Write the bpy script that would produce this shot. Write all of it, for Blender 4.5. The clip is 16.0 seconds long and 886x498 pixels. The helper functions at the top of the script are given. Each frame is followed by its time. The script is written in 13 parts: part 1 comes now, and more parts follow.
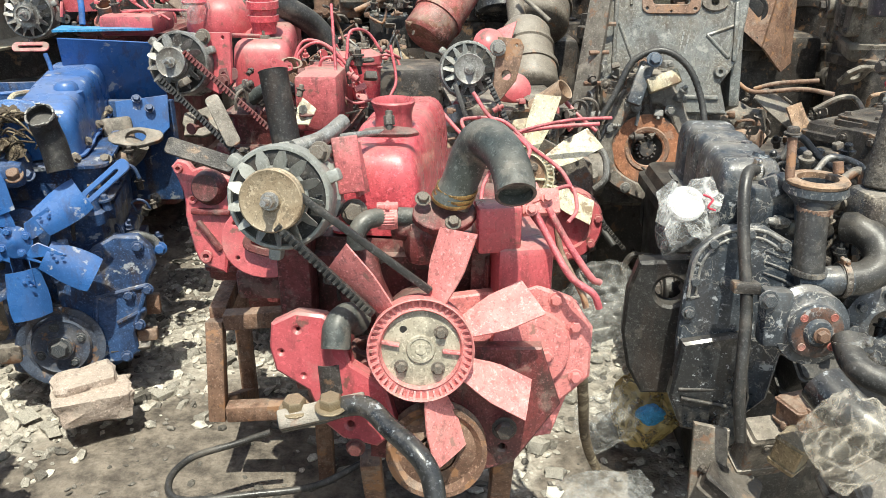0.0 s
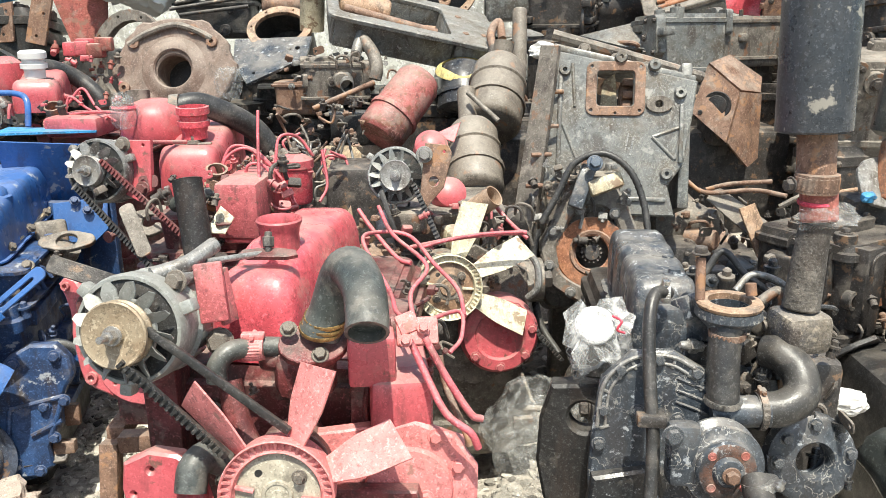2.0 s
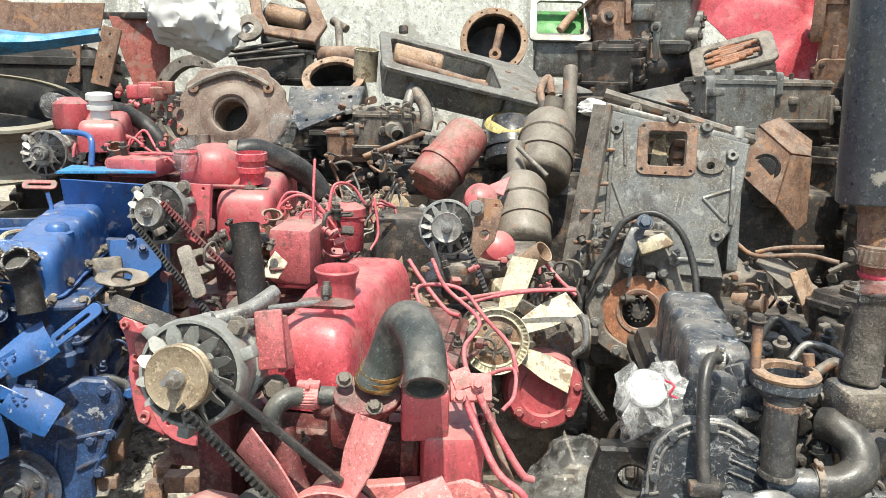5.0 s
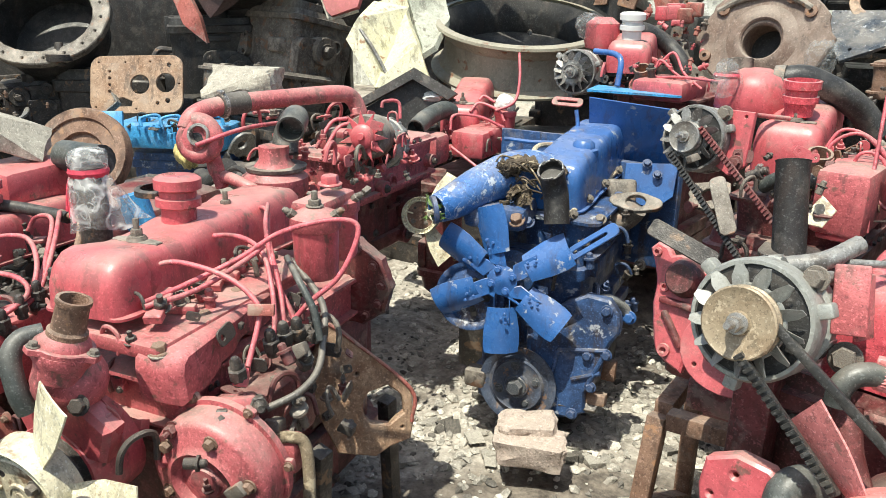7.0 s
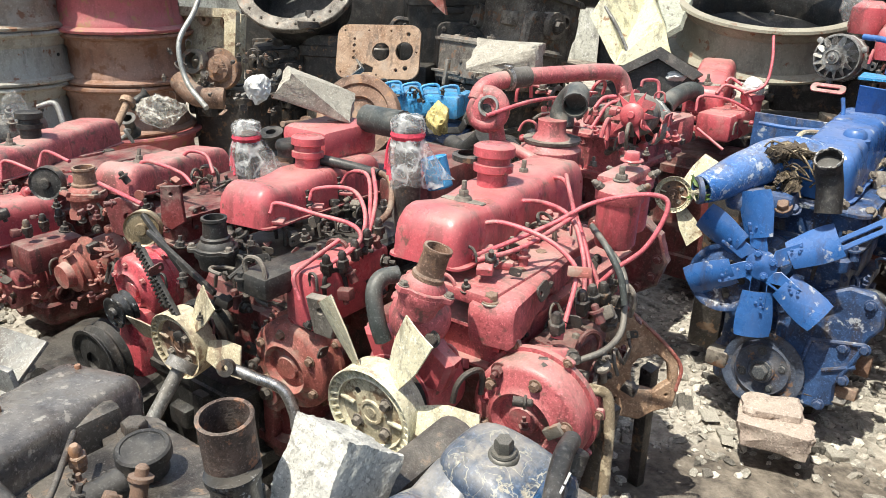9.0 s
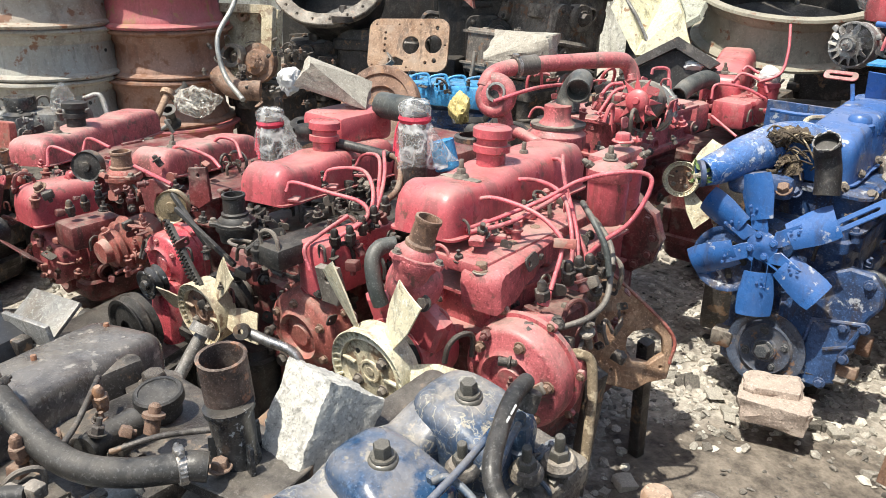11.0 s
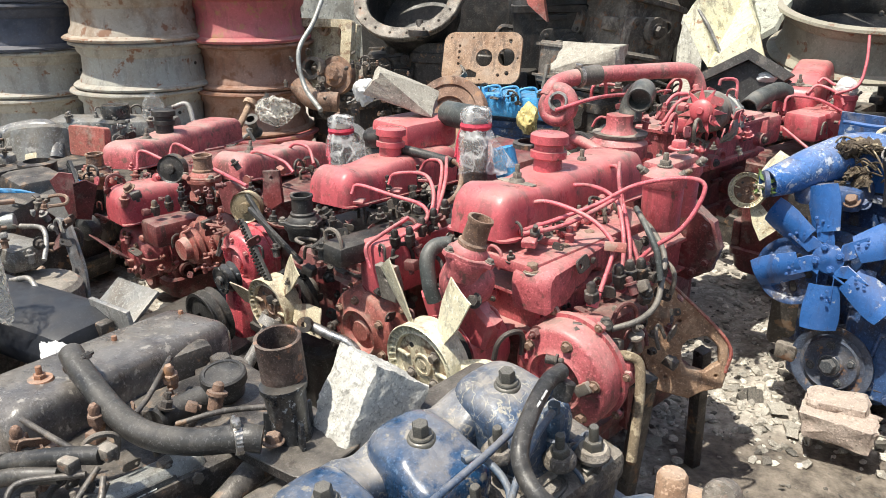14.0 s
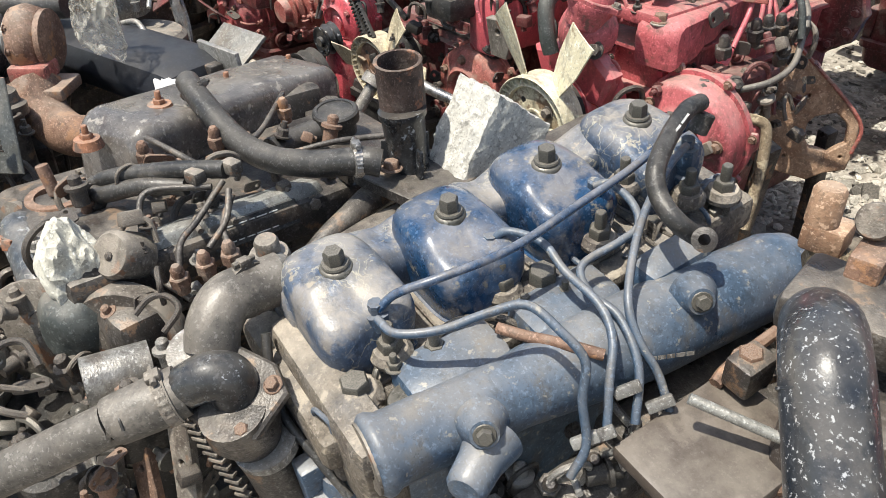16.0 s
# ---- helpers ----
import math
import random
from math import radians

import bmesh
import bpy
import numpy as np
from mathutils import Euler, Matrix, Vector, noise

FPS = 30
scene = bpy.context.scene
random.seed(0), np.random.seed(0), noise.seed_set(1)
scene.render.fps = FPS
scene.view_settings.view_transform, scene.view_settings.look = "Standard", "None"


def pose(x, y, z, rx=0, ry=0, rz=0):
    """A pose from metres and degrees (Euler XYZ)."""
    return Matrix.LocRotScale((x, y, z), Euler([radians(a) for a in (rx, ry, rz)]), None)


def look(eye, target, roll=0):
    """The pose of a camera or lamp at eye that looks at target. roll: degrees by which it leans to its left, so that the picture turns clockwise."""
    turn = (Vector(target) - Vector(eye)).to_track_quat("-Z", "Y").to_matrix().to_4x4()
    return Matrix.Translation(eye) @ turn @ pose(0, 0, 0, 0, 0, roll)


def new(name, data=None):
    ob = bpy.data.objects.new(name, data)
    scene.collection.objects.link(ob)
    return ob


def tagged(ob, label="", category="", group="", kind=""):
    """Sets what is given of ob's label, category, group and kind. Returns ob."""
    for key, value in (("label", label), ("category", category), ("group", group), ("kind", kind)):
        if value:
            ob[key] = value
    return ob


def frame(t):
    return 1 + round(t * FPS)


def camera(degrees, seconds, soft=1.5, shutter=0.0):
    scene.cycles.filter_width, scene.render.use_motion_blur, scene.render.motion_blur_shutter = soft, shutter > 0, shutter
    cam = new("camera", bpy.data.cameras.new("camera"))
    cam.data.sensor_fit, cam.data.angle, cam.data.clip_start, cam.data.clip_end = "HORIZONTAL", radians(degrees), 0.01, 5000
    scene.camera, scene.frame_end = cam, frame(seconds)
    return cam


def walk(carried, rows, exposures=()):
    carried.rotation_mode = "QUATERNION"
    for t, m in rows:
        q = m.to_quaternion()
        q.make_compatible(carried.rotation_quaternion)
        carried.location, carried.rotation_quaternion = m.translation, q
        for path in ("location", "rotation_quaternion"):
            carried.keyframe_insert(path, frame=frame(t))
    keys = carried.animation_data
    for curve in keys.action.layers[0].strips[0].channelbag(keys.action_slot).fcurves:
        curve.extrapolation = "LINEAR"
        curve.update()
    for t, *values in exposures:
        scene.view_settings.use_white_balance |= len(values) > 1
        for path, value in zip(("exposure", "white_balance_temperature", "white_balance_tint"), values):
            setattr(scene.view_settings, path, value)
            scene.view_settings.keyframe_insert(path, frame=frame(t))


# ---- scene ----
cam = camera(59.1, 16.0, soft=0.75)
METRES, EYE, TILT, LEAN, TURN = 1.35, 1.14, -22.3, 0.0, 0.0
ROWS = [
    (0.0, 0.0, 0.0, 0.0, 0.0, 0.0, -0.0),
    (0.5, 0.0425, 0.0339, 0.0195, -0.24, 1.01, 0.55),
    (1.0, 0.0972, 0.0528, 0.0465, 2.75, 3.58, -0.28),
    (1.5, 0.1336, 0.0661, 0.0712, 2.76, 4.42, -0.37),
    (2.0, 0.1555, 0.0522, 0.0597, 1.24, 5.59, -0.18),
    (2.5, 0.1831, 0.0388, 0.0693, -1.98, 7.1, 1.12),
    (3.0, 0.1835, 0.0503, 0.0781, -2.61, 8.03, 1.38),
    (5.5, 0.1037, 0.0396, 0.068, 8.25, 8.88, -5.4),
    (6.0, 0.0748, 0.0465, 0.0737, 16.08, 7.8, -8.13),
    (6.5, 0.04, 0.075, 0.0674, 26.24, 3.79, -10.94),
    (7.0, 0.0001, 0.0921, 0.0563, 35.48, -0.72, -14.36),
    (7.5, -0.0316, 0.0684, 0.0481, 44.62, -5.74, -17.46),
    (8.0, -0.0564, 0.0314, 0.025, 47.65, -8.18, -18.18),
    (8.5, -0.066, -0.0443, 0.0006, 47.64, -7.7, -18.37),
    (9.0, -0.0819, -0.0876, 0.0023, 47.76, -6.26, -18.46),
    (11.5, 0.0446, -0.0857, 0.0012, 52.99, -7.93, -18.59),
    (12.0, 0.0547, -0.0933, -0.0001, 55.08, -7.98, -18.81),
    (12.5, 0.0666, -0.1028, -0.0075, 56.6, -8.35, -18.93),
    (13.0, 0.0708, -0.0969, -0.0091, 57.1, -8.55, -18.92),
    (13.5, 0.073, -0.0924, -0.0079, 57.32, -8.57, -18.96),
    (14.0, 0.0764, -0.0825, -0.0017, 57.42, -8.53, -19.03),
    (14.5, 0.0706, -0.084, -0.0196, 60.57, -10.54, -20.03),
    (15.0, 0.0621, -0.1045, -0.0528, 65.47, -15.59, -21.42),
    (15.5, 0.0692, -0.1068, -0.0744, 66.99, -20.67, -20.87),
    (16.0, 0.0665, -0.0893, -0.0961, 64.04, -24.28, -20.1),
]
walk(cam, [(t, pose(0, 0, EYE, TILT, LEAN, TURN) @ pose(METRES * x, METRES * y, METRES * z, 90 + pitch, roll, yaw)) for t, x, y, z, yaw, pitch, roll in ROWS],
     exposures=[(0.0, 0.47, 6500, 1), (0.5, 0.6, 6500, 1), (1.0, 0.64, 6500, 2), (2.0, 0.64, 6500, 4), (2.5, 0.52, 6500, 4), (3.0, 0.47, 6500, 4), (5.5, 0.45, 6500, 2), (6.0, 0.48, 6500, 1), (9.0, 0.49, 6500, 5), (12.0, 0.5, 6500, 7), (14.5, 0.46, 6500, 7), (16.0, 0.4, 6500, 7)])

# ---- world and sun ----
SUN_FROM = Vector((0.04, -0.6, 1.45)).normalized()
world = bpy.data.worlds.new("sky")
scene.world = world
world.use_nodes = True
wn = world.node_tree.nodes
sky = wn.new("ShaderNodeTexSky")
sky.sky_type = "NISHITA"
sky.sun_disc = False
sky.sun_elevation = math.asin(SUN_FROM.z)
sky.sun_rotation = math.atan2(SUN_FROM.x, SUN_FROM.y)
sky.air_density, sky.dust_density = 1.2, 2.5
world.node_tree.links.new(sky.outputs[0], wn["Background"].inputs[0])
wn["Background"].inputs[1].default_value = 0.127
sun = new("sun", bpy.data.lights.new("sun", "SUN"))
sun.data.energy, sun.data.angle, sun.data.color = 4.7, radians(0.55), (1.0, 0.94, 0.85)
sun.matrix_world = look(SUN_FROM * 20, (0, 0, 0))


# ---- materials ----
def material(name, base, rough=0.6, metal=0.0, stain=None, stain_amount=0.4, fine=0.32, dust=0.0, chips=None, chip_amount=0.0,
             bump=0.25, bump_scale=160.0, scale=9.0, spec=0.5, coat=0.0, grime=(0.05, 0.035, 0.028), grimy=0.5, vary=0.0, chip_scale=2.6, soft=0, flakes=None, flake_amount=0.0):
    """Paint or metal with stains, grain, settled dust and chips, at real size."""
    m = bpy.data.materials.new(name)
    m.use_nodes = True
    nt = m.node_tree
    n, l = nt.nodes, nt.links
    b = n["Principled BSDF"]
    tc, info = n.new("ShaderNodeTexCoord"), n.new("ShaderNodeObjectInfo")
    shift = n.new("ShaderNodeVectorMath")
    shift.operation = "MULTIPLY_ADD"
    shift.inputs[1].default_value = (1, 1, 1)
    wide = n.new("ShaderNodeCombineXYZ")
    ten = n.new("ShaderNodeMath")
    ten.operation = "MULTIPLY"
    ten.inputs[1].default_value = 37.0
    l.new(info.outputs["Random"], ten.inputs[0])
    for i in range(3):
        l.new(ten.outputs[0], wide.inputs[i])
    l.new(tc.outputs["Object"], shift.inputs[0])
    l.new(wide.outputs[0], shift.inputs[2])

    def noise_tex(s, detail, low, high, squash=None):
        t = n.new("ShaderNodeTexNoise")
        t.inputs["Scale"].default_value, t.inputs["Detail"].default_value, t.inputs["Roughness"].default_value = s, detail, 0.65
        r = n.new("ShaderNodeMapRange")
        r.inputs[1].default_value, r.inputs[2].default_value = low, high
        l.new(shift.outputs[0], t.inputs["Vector"])
        if squash:
            q = n.new("ShaderNodeVectorMath")
            q.operation = "MULTIPLY"
            q.inputs[1].default_value = squash
            l.new(shift.outputs[0], q.inputs[0])
            l.new(q.outputs[0], t.inputs["Vector"])
        l.new(t.outputs["Fac"], r.inputs[0])
        return r.outputs[0]

    def blend(a, c, fac, amount):
        k = n.new("ShaderNodeMath")
        k.operation = "MULTIPLY"
        k.inputs[1].default_value = amount
        l.new(fac, k.inputs[0])
        x = n.new("ShaderNodeMix")
        x.data_type = "RGBA"
        l.new(k.outputs[0], x.inputs["Factor"])
        if isinstance(a, tuple):
            x.inputs["A"].default_value = (*a, 1)
        else:
            l.new(a, x.inputs["A"])
        x.inputs["B"].default_value = (*c, 1)
        return x.outputs["Result"]

    dark = tuple(c * 0.45 for c in base)
    col = blend(base, stain or dark, noise_tex(scale, 6, 0.44, 0.62), stain_amount)
    col = blend(col, tuple(min(1, c * 1.5 + 0.03) for c in base), noise_tex(scale * 3.1, 6, 0.5, 0.66), fine * 1.3)
    col = blend(col, dark, noise_tex(scale * 9, 7, 0.54, 0.64), fine * 2.2)
    col = blend(col, grime, noise_tex(scale * 2.6, 8, 0.53, 0.62, (1, 1, 0.22)), grimy)
    col = blend(col, tuple(min(1, c * 1.8 + 0.06) for c in base), noise_tex(scale * 15, 8, 0.58, 0.63), fine * 1.8)
    col = blend(col, tuple(c * 0.35 for c in base), noise_tex(scale * 34, 3, 0.58, 0.64), min(0.6, fine * 1.9))
    col = blend(col, tuple(min(1, c * 1.7 + 0.1) for c in base), noise_tex(scale * 27, 3, 0.6, 0.65), min(0.5, fine * 1.5))
    if chips:
        col = blend(col, chips, noise_tex(scale * chip_scale, 9, 0.62 - 0.12 * chip_amount, 0.66 - 0.1 * chip_amount), 0.9)
    if dust > 0:
        geo, sep, up = n.new("ShaderNodeNewGeometry"), n.new("ShaderNodeSeparateXYZ"), n.new("ShaderNodeMapRange")
        l.new(geo.outputs["Normal"], sep.inputs[0])
        l.new(sep.outputs["Z"], up.inputs[0])
        up.inputs[1].default_value, up.inputs[2].default_value = 0.1, 0.95
        both = n.new("ShaderNodeMath")
        both.operation = "MULTIPLY"
        l.new(up.outputs[0], both.inputs[0])
        l.new(noise_tex(scale * (0.7 if soft else 1.3), 9, 0.3 if soft else 0.4, 0.68 if soft else 0.6), both.inputs[1])
        col = blend(col, (0.42, 0.375, 0.315), both.outputs[0], dust)
        col = blend(col, (0.4, 0.35, 0.29), noise_tex(scale * 1.7, 12, 0.55, 0.72 if soft else 0.62), dust * (0.5 if soft else 0.7))
    if flakes:
        t1, t2 = n.new("ShaderNodeTexNoise"), n.new("ShaderNodeMath")
        t1.inputs["Scale"].default_value, t1.inputs["Detail"].default_value, t1.inputs["Distortion"].default_value = scale * 4.5, 5, 0.5
        l.new(shift.outputs[0], t1.inputs["Vector"])
        t2.operation = "SUBTRACT"
        t2.inputs[1].default_value = 0.5
        l.new(t1.outputs["Fac"], t2.inputs[0])
        t3, t4, t5 = n.new("ShaderNodeMath"), n.new("ShaderNodeMapRange"), n.new("ShaderNodeMath")
        t3.operation, t5.operation = "ABSOLUTE", "MULTIPLY"
        l.new(t2.outputs[0], t3.inputs[0])
        l.new(t3.outputs[0], t4.inputs[0])
        t4.inputs[1].default_value, t4.inputs[2].default_value, t4.inputs[3].default_value, t4.inputs[4].default_value = 0.004, 0.016, 1.0, 0.0
        l.new(t4.outputs[0], t5.inputs[0])
        l.new(noise_tex(scale * 1.1, 5, 0.5 - 0.12 * flake_amount, 0.6 - 0.1 * flake_amount), t5.inputs[1])
        col = blend(col, flakes, t5.outputs[0], 0.85)
    if vary:
        g2, hsv, sp = n.new("ShaderNodeNewGeometry"), n.new("ShaderNodeHueSaturation"), n.new("ShaderNodeMapRange")
        sp.inputs[3].default_value, sp.inputs[4].default_value = 1 - vary, 1 + vary * 0.3
        l.new(g2.outputs["Random Per Island"], sp.inputs[0])
        l.new(sp.outputs[0], hsv.inputs["Value"])
        l.new(col, hsv.inputs["Color"])
        col = hsv.outputs[0]
    l.new(col, b.inputs["Base Color"])
    rr = n.new("ShaderNodeMapRange")
    rr.inputs[1].default_value, rr.inputs[2].default_value = 0.3, 0.7
    rr.inputs[3].default_value, rr.inputs[4].default_value = max(0.05, rough - 0.16), min(1, rough + 0.2)
    tn = n.new("ShaderNodeTexNoise")
    tn.inputs["Scale"].default_value, tn.inputs["Detail"].default_value = scale * 2, 5
    l.new(shift.outputs[0], tn.inputs["Vector"])
    l.new(tn.outputs["Fac"], rr.inputs[0])
    l.new(rr.outputs[0], b.inputs["Roughness"])
    b.inputs["Metallic"].default_value = metal
    b.inputs["Specular IOR Level"].default_value = spec
    b.inputs["Coat Weight"].default_value = coat
    if bump:
        bn, bt, b2 = n.new("ShaderNodeBump"), n.new("ShaderNodeTexNoise"), n.new("ShaderNodeTexNoise")
        bt.inputs["Scale"].default_value, bt.inputs["Detail"].default_value = bump_scale * 2.2, 6
        b2.inputs["Scale"].default_value, b2.inputs["Detail"].default_value = bump_scale / 9, 3
        add = n.new("ShaderNodeMath")
        add.operation = "ADD"
        for t, i in ((bt, 0), (b2, 1)):
            l.new(shift.outputs[0], t.inputs["Vector"])
            l.new(t.outputs["Fac"], add.inputs[i])
        l.new(add.outputs[0], bn.inputs["Height"])
        bn.inputs["Strength"].default_value, bn.inputs["Distance"].default_value = min(1.0, bump * 1.1), 0.003
        l.new(bn.outputs[0], b.inputs["Normal"])
    return m


RUST = (0.2, 0.085, 0.04)
red = material("red_paint", (0.52, 0.096, 0.113), 0.34, dust=0.62, stain=(0.42, 0.08, 0.092), stain_amount=0.5, chips=(0.16, 0.075, 0.06), chip_amount=0.1, bump=0.1, grimy=0.42, fine=0.16, soft=1)
red_bright = material("bright_red_paint", (0.57, 0.082, 0.105), 0.3, dust=0.35, stain=(0.46, 0.07, 0.085), stain_amount=0.5, bump=0.08, coat=0.2, grimy=0.25)
red_dusty = material("dusty_red_paint", (0.46, 0.105, 0.115), 0.5, dust=0.7, stain=(0.3, 0.09, 0.085), chips=(0.17, 0.09, 0.07), chip_amount=0.25, bump=0.25, grimy=0.6, soft=1)
# Grimy red, its base also lowered to put the gaps' shade into the colour.
red_dark = material("grimy_shaded_red_paint", (0.17, 0.036, 0.036), 0.45, dust=0.35, stain=(0.05, 0.026, 0.023), stain_amount=0.85, bump=0.3, grimy=0.75, grime=(0.045, 0.032, 0.027))
pink = material("faded_pink_red_paint", (0.66, 0.225, 0.215), 0.6, dust=0.25, stain=(0.5, 0.13, 0.13), stain_amount=0.5, chips=(0.3, 0.16, 0.13), chip_amount=0.1, bump=0.15, grimy=0.2)
wire_red = material("red_fuel_line_paint", (0.56, 0.11, 0.135), 0.5, dust=0.35, bump=0.1)
rust_red = material("rusty_red_paint", (0.36, 0.1, 0.08), 0.7, dust=0.5, stain=(0.2, 0.085, 0.055), stain_amount=0.7, chips=(0.27, 0.15, 0.11), chip_amount=0.4, bump=0.3)
blue = material("bright_blue_paint", (0.036, 0.135, 0.39), 0.3, dust=0.3, stain=(0.02, 0.07, 0.22), chips=(0.42, 0.45, 0.5), chip_amount=0.05, bump=0.1, grimy=0.45, soft=1, fine=0.1)
blue_dirty = material("dirty_blue_paint", (0.026, 0.075, 0.2), 0.5, dust=0.3, stain=(0.015, 0.025, 0.06), stain_amount=0.8, chips=(0.4, 0.42, 0.45), chip_amount=0.1, bump=0.25, grimy=0.75)
blue_navy = material("worn_navy_paint", (0.042, 0.078, 0.13), 0.42, dust=0.5, stain=(0.05, 0.07, 0.1), stain_amount=0.6, chips=(0.26, 0.25, 0.22), chip_amount=0.05, bump=0.1, grimy=0.5, chip_scale=7, grime=(0.12, 0.105, 0.085), soft=1)
blue_gloss = material("glossy_navy_paint", (0.012, 0.05, 0.12), 0.24, dust=0.4, chips=(0.24, 0.22, 0.18), chip_amount=0.1, chip_scale=4, stain=(0.02, 0.04, 0.08), bump=0.05, coat=0.4, grimy=0.25)
blue_box = material("dust_smeared_navy_paint", (0.04, 0.07, 0.125), 0.42, dust=0.6, stain=(0.09, 0.095, 0.1), stain_amount=0.6, chips=(0.3, 0.26, 0.2), chip_amount=0.12, bump=0.12, grimy=0.4, chip_scale=4, grime=(0.13, 0.115, 0.09), flakes=(0.42, 0.39, 0.31), flake_amount=0.42)
deck_dirt = material("caked_brown_dirt", (0.15, 0.125, 0.095), 0.85, dust=0.55, stain=(0.045, 0.055, 0.075), stain_amount=0.8, chips=(0.34, 0.29, 0.22), chip_amount=0.4, bump=0.7, bump_scale=110, grimy=0.6)
bolt_dark = material("grimy_steel_bolt", (0.105, 0.1, 0.085), 0.42, 0.35, dust=0.35, stain=(0.04, 0.045, 0.05), bump=0.15, grimy=0.5)
blue_pale = material("light_blue_paint", (0.05, 0.3, 0.6), 0.5, dust=0.2, bump=0.2)
cream = material("cream_enamel", (0.72, 0.66, 0.47), 0.55, dust=0.35, stain=(0.45, 0.36, 0.2), chips=(0.24, 0.15, 0.08), chip_amount=0.2, bump=0.2)
cream_dirty = material("dirty_cream_enamel", (0.55, 0.48, 0.33), 0.65, dust=0.5, stain=(0.28, 0.19, 0.1), stain_amount=0.7, chips=(0.2, 0.12, 0.07), chip_amount=0.5, bump=0.3)
alloy = material("weathered_aluminium", (0.36, 0.365, 0.345), 0.5, 0.5, dust=0.3, stain=(0.2, 0.19, 0.17), bump=0.25, grimy=0.5)
alloy_dark = material("grimy_aluminium", (0.3, 0.295, 0.28), 0.45, 0.4, dust=0.4, stain=(0.09, 0.08, 0.07), stain_amount=0.7, bump=0.3, grimy=0.7)
alloy_pale = material("pale_oxidised_aluminium", (0.33, 0.335, 0.31), 0.5, 0.3, dust=0.3, stain=(0.22, 0.22, 0.2), bump=0.15, grimy=0.25, fine=0.15)
steel = material("bare_steel", (0.48, 0.46, 0.43), 0.35, 0.85, dust=0.1, stain=(0.25, 0.2, 0.16), bump=0.15)
zinc = material("yellowed_zinc", (0.3, 0.235, 0.145), 0.45, 0.5, dust=0.3, stain=(0.25, 0.17, 0.09), bump=0.2)
iron = material("oily_cast_iron", (0.05, 0.044, 0.04), 0.42, 0.1, dust=0.3, stain=(0.02, 0.018, 0.017), stain_amount=0.7, chips=(0.2, 0.12, 0.07), chip_amount=0.35, bump=0.35, grimy=0.6)
# Oily iron; also the black that stands for shade in bores, vents and holes.
iron_dark = material("black_oily_iron_and_hollow_shade", (0.02, 0.019, 0.018), 0.48, dust=0.14, bump=0.3)
iron_dusty = material("dusty_cast_iron", (0.17, 0.15, 0.125), 0.6, 0.1, dust=0.6, stain=(0.06, 0.048, 0.04), stain_amount=0.8, chips=(0.2, 0.1, 0.055), chip_amount=0.4, bump=0.4, grimy=0.7)
rust_iron = material("brown_rusted_iron", (0.23, 0.135, 0.09), 0.75, 0.05, dust=0.4, stain=(0.1, 0.05, 0.033), stain_amount=0.75, chips=(0.33, 0.17, 0.085), chip_amount=0.5, bump=0.4, grimy=0.5)
rust_orange = material("orange_rust", (0.33, 0.135, 0.062), 0.7, dust=0.4, stain=(0.16, 0.062, 0.035), stain_amount=0.8, chips=(0.09, 0.055, 0.04), chip_amount=0.4, bump=0.3, grimy=0.5)
rust_tan = material("tan_rusted_steel", (0.36, 0.235, 0.15), 0.75, dust=0.35, stain=(0.2, 0.1, 0.055), stain_amount=0.8, bump=0.3, grimy=0.6)
black = material("worn_black_paint", (0.014, 0.016, 0.019), 0.3, dust=0.18, chips=(0.36, 0.38, 0.4), chip_amount=0.03, bump=0.1, grimy=0.2, coat=0.3, chip_scale=8)
black_grey = material("worn_grey_black_paint", (0.045, 0.055, 0.068), 0.36, dust=0.4, stain=(0.014, 0.016, 0.02), chips=(0.4, 0.42, 0.44), chip_amount=0.16, bump=0.15, grimy=0.3, coat=0.2, chip_scale=5, flakes=(0.42, 0.4, 0.36), flake_amount=0.25)
stack_grey = material("olive_grey_silencer_paint", (0.07, 0.072, 0.066), 0.35, dust=0.2, stain=(0.04, 0.04, 0.035), chips=(0.3, 0.12, 0.06), chip_amount=0.1, bump=0.1, coat=0.2, grimy=0.2)
brown_black = material("grimy_brown_black_enamel", (0.105, 0.096, 0.09), 0.27, dust=0.22, chips=(0.34, 0.31, 0.27), chip_amount=0.2, bump=0.1, coat=0.3, chip_scale=5)
gear_grey = material("grey_housing_paint", (0.165, 0.17, 0.163), 0.42, 0.15, dust=0.45, stain=(0.1, 0.078, 0.055), stain_amount=0.9, chips=(0.34, 0.33, 0.3), chip_amount=0.2, flakes=(0.33, 0.32, 0.28), flake_amount=0.3, soft=1, bump=0.2, grimy=0.6)
elbow_black = material("glossy_speckled_black_paint", (0.016, 0.02, 0.027), 0.34, dust=0.16, stain=(0.03, 0.034, 0.04), chips=(0.42, 0.43, 0.44), chip_amount=0.3, bump=0.08, coat=0.3, grimy=0.12, fine=0.12, chip_scale=26)
rubber_brown = material("dusty_grey_brown_rubber", (0.1, 0.09, 0.078), 0.5, dust=0.35, stain=(0.055, 0.05, 0.044), bump=0.15, grimy=0.2)
cover_brown = material("smooth_oily_brown_plate", (0.07, 0.055, 0.045), 0.55, dust=0.25, stain=(0.075, 0.06, 0.05), stain_amount=0.5, fine=0.1, bump=0.06, grimy=0.2)
rubber = material("dusty_black_rubber", (0.03, 0.029, 0.028), 0.4, dust=0.16, bump=0.15, grimy=0.1)
rubber_green = material("weathered_grey_green_rubber", (0.05, 0.058, 0.055), 0.45, dust=0.3, stain=(0.02, 0.023, 0.022), bump=0.12, grimy=0.1)
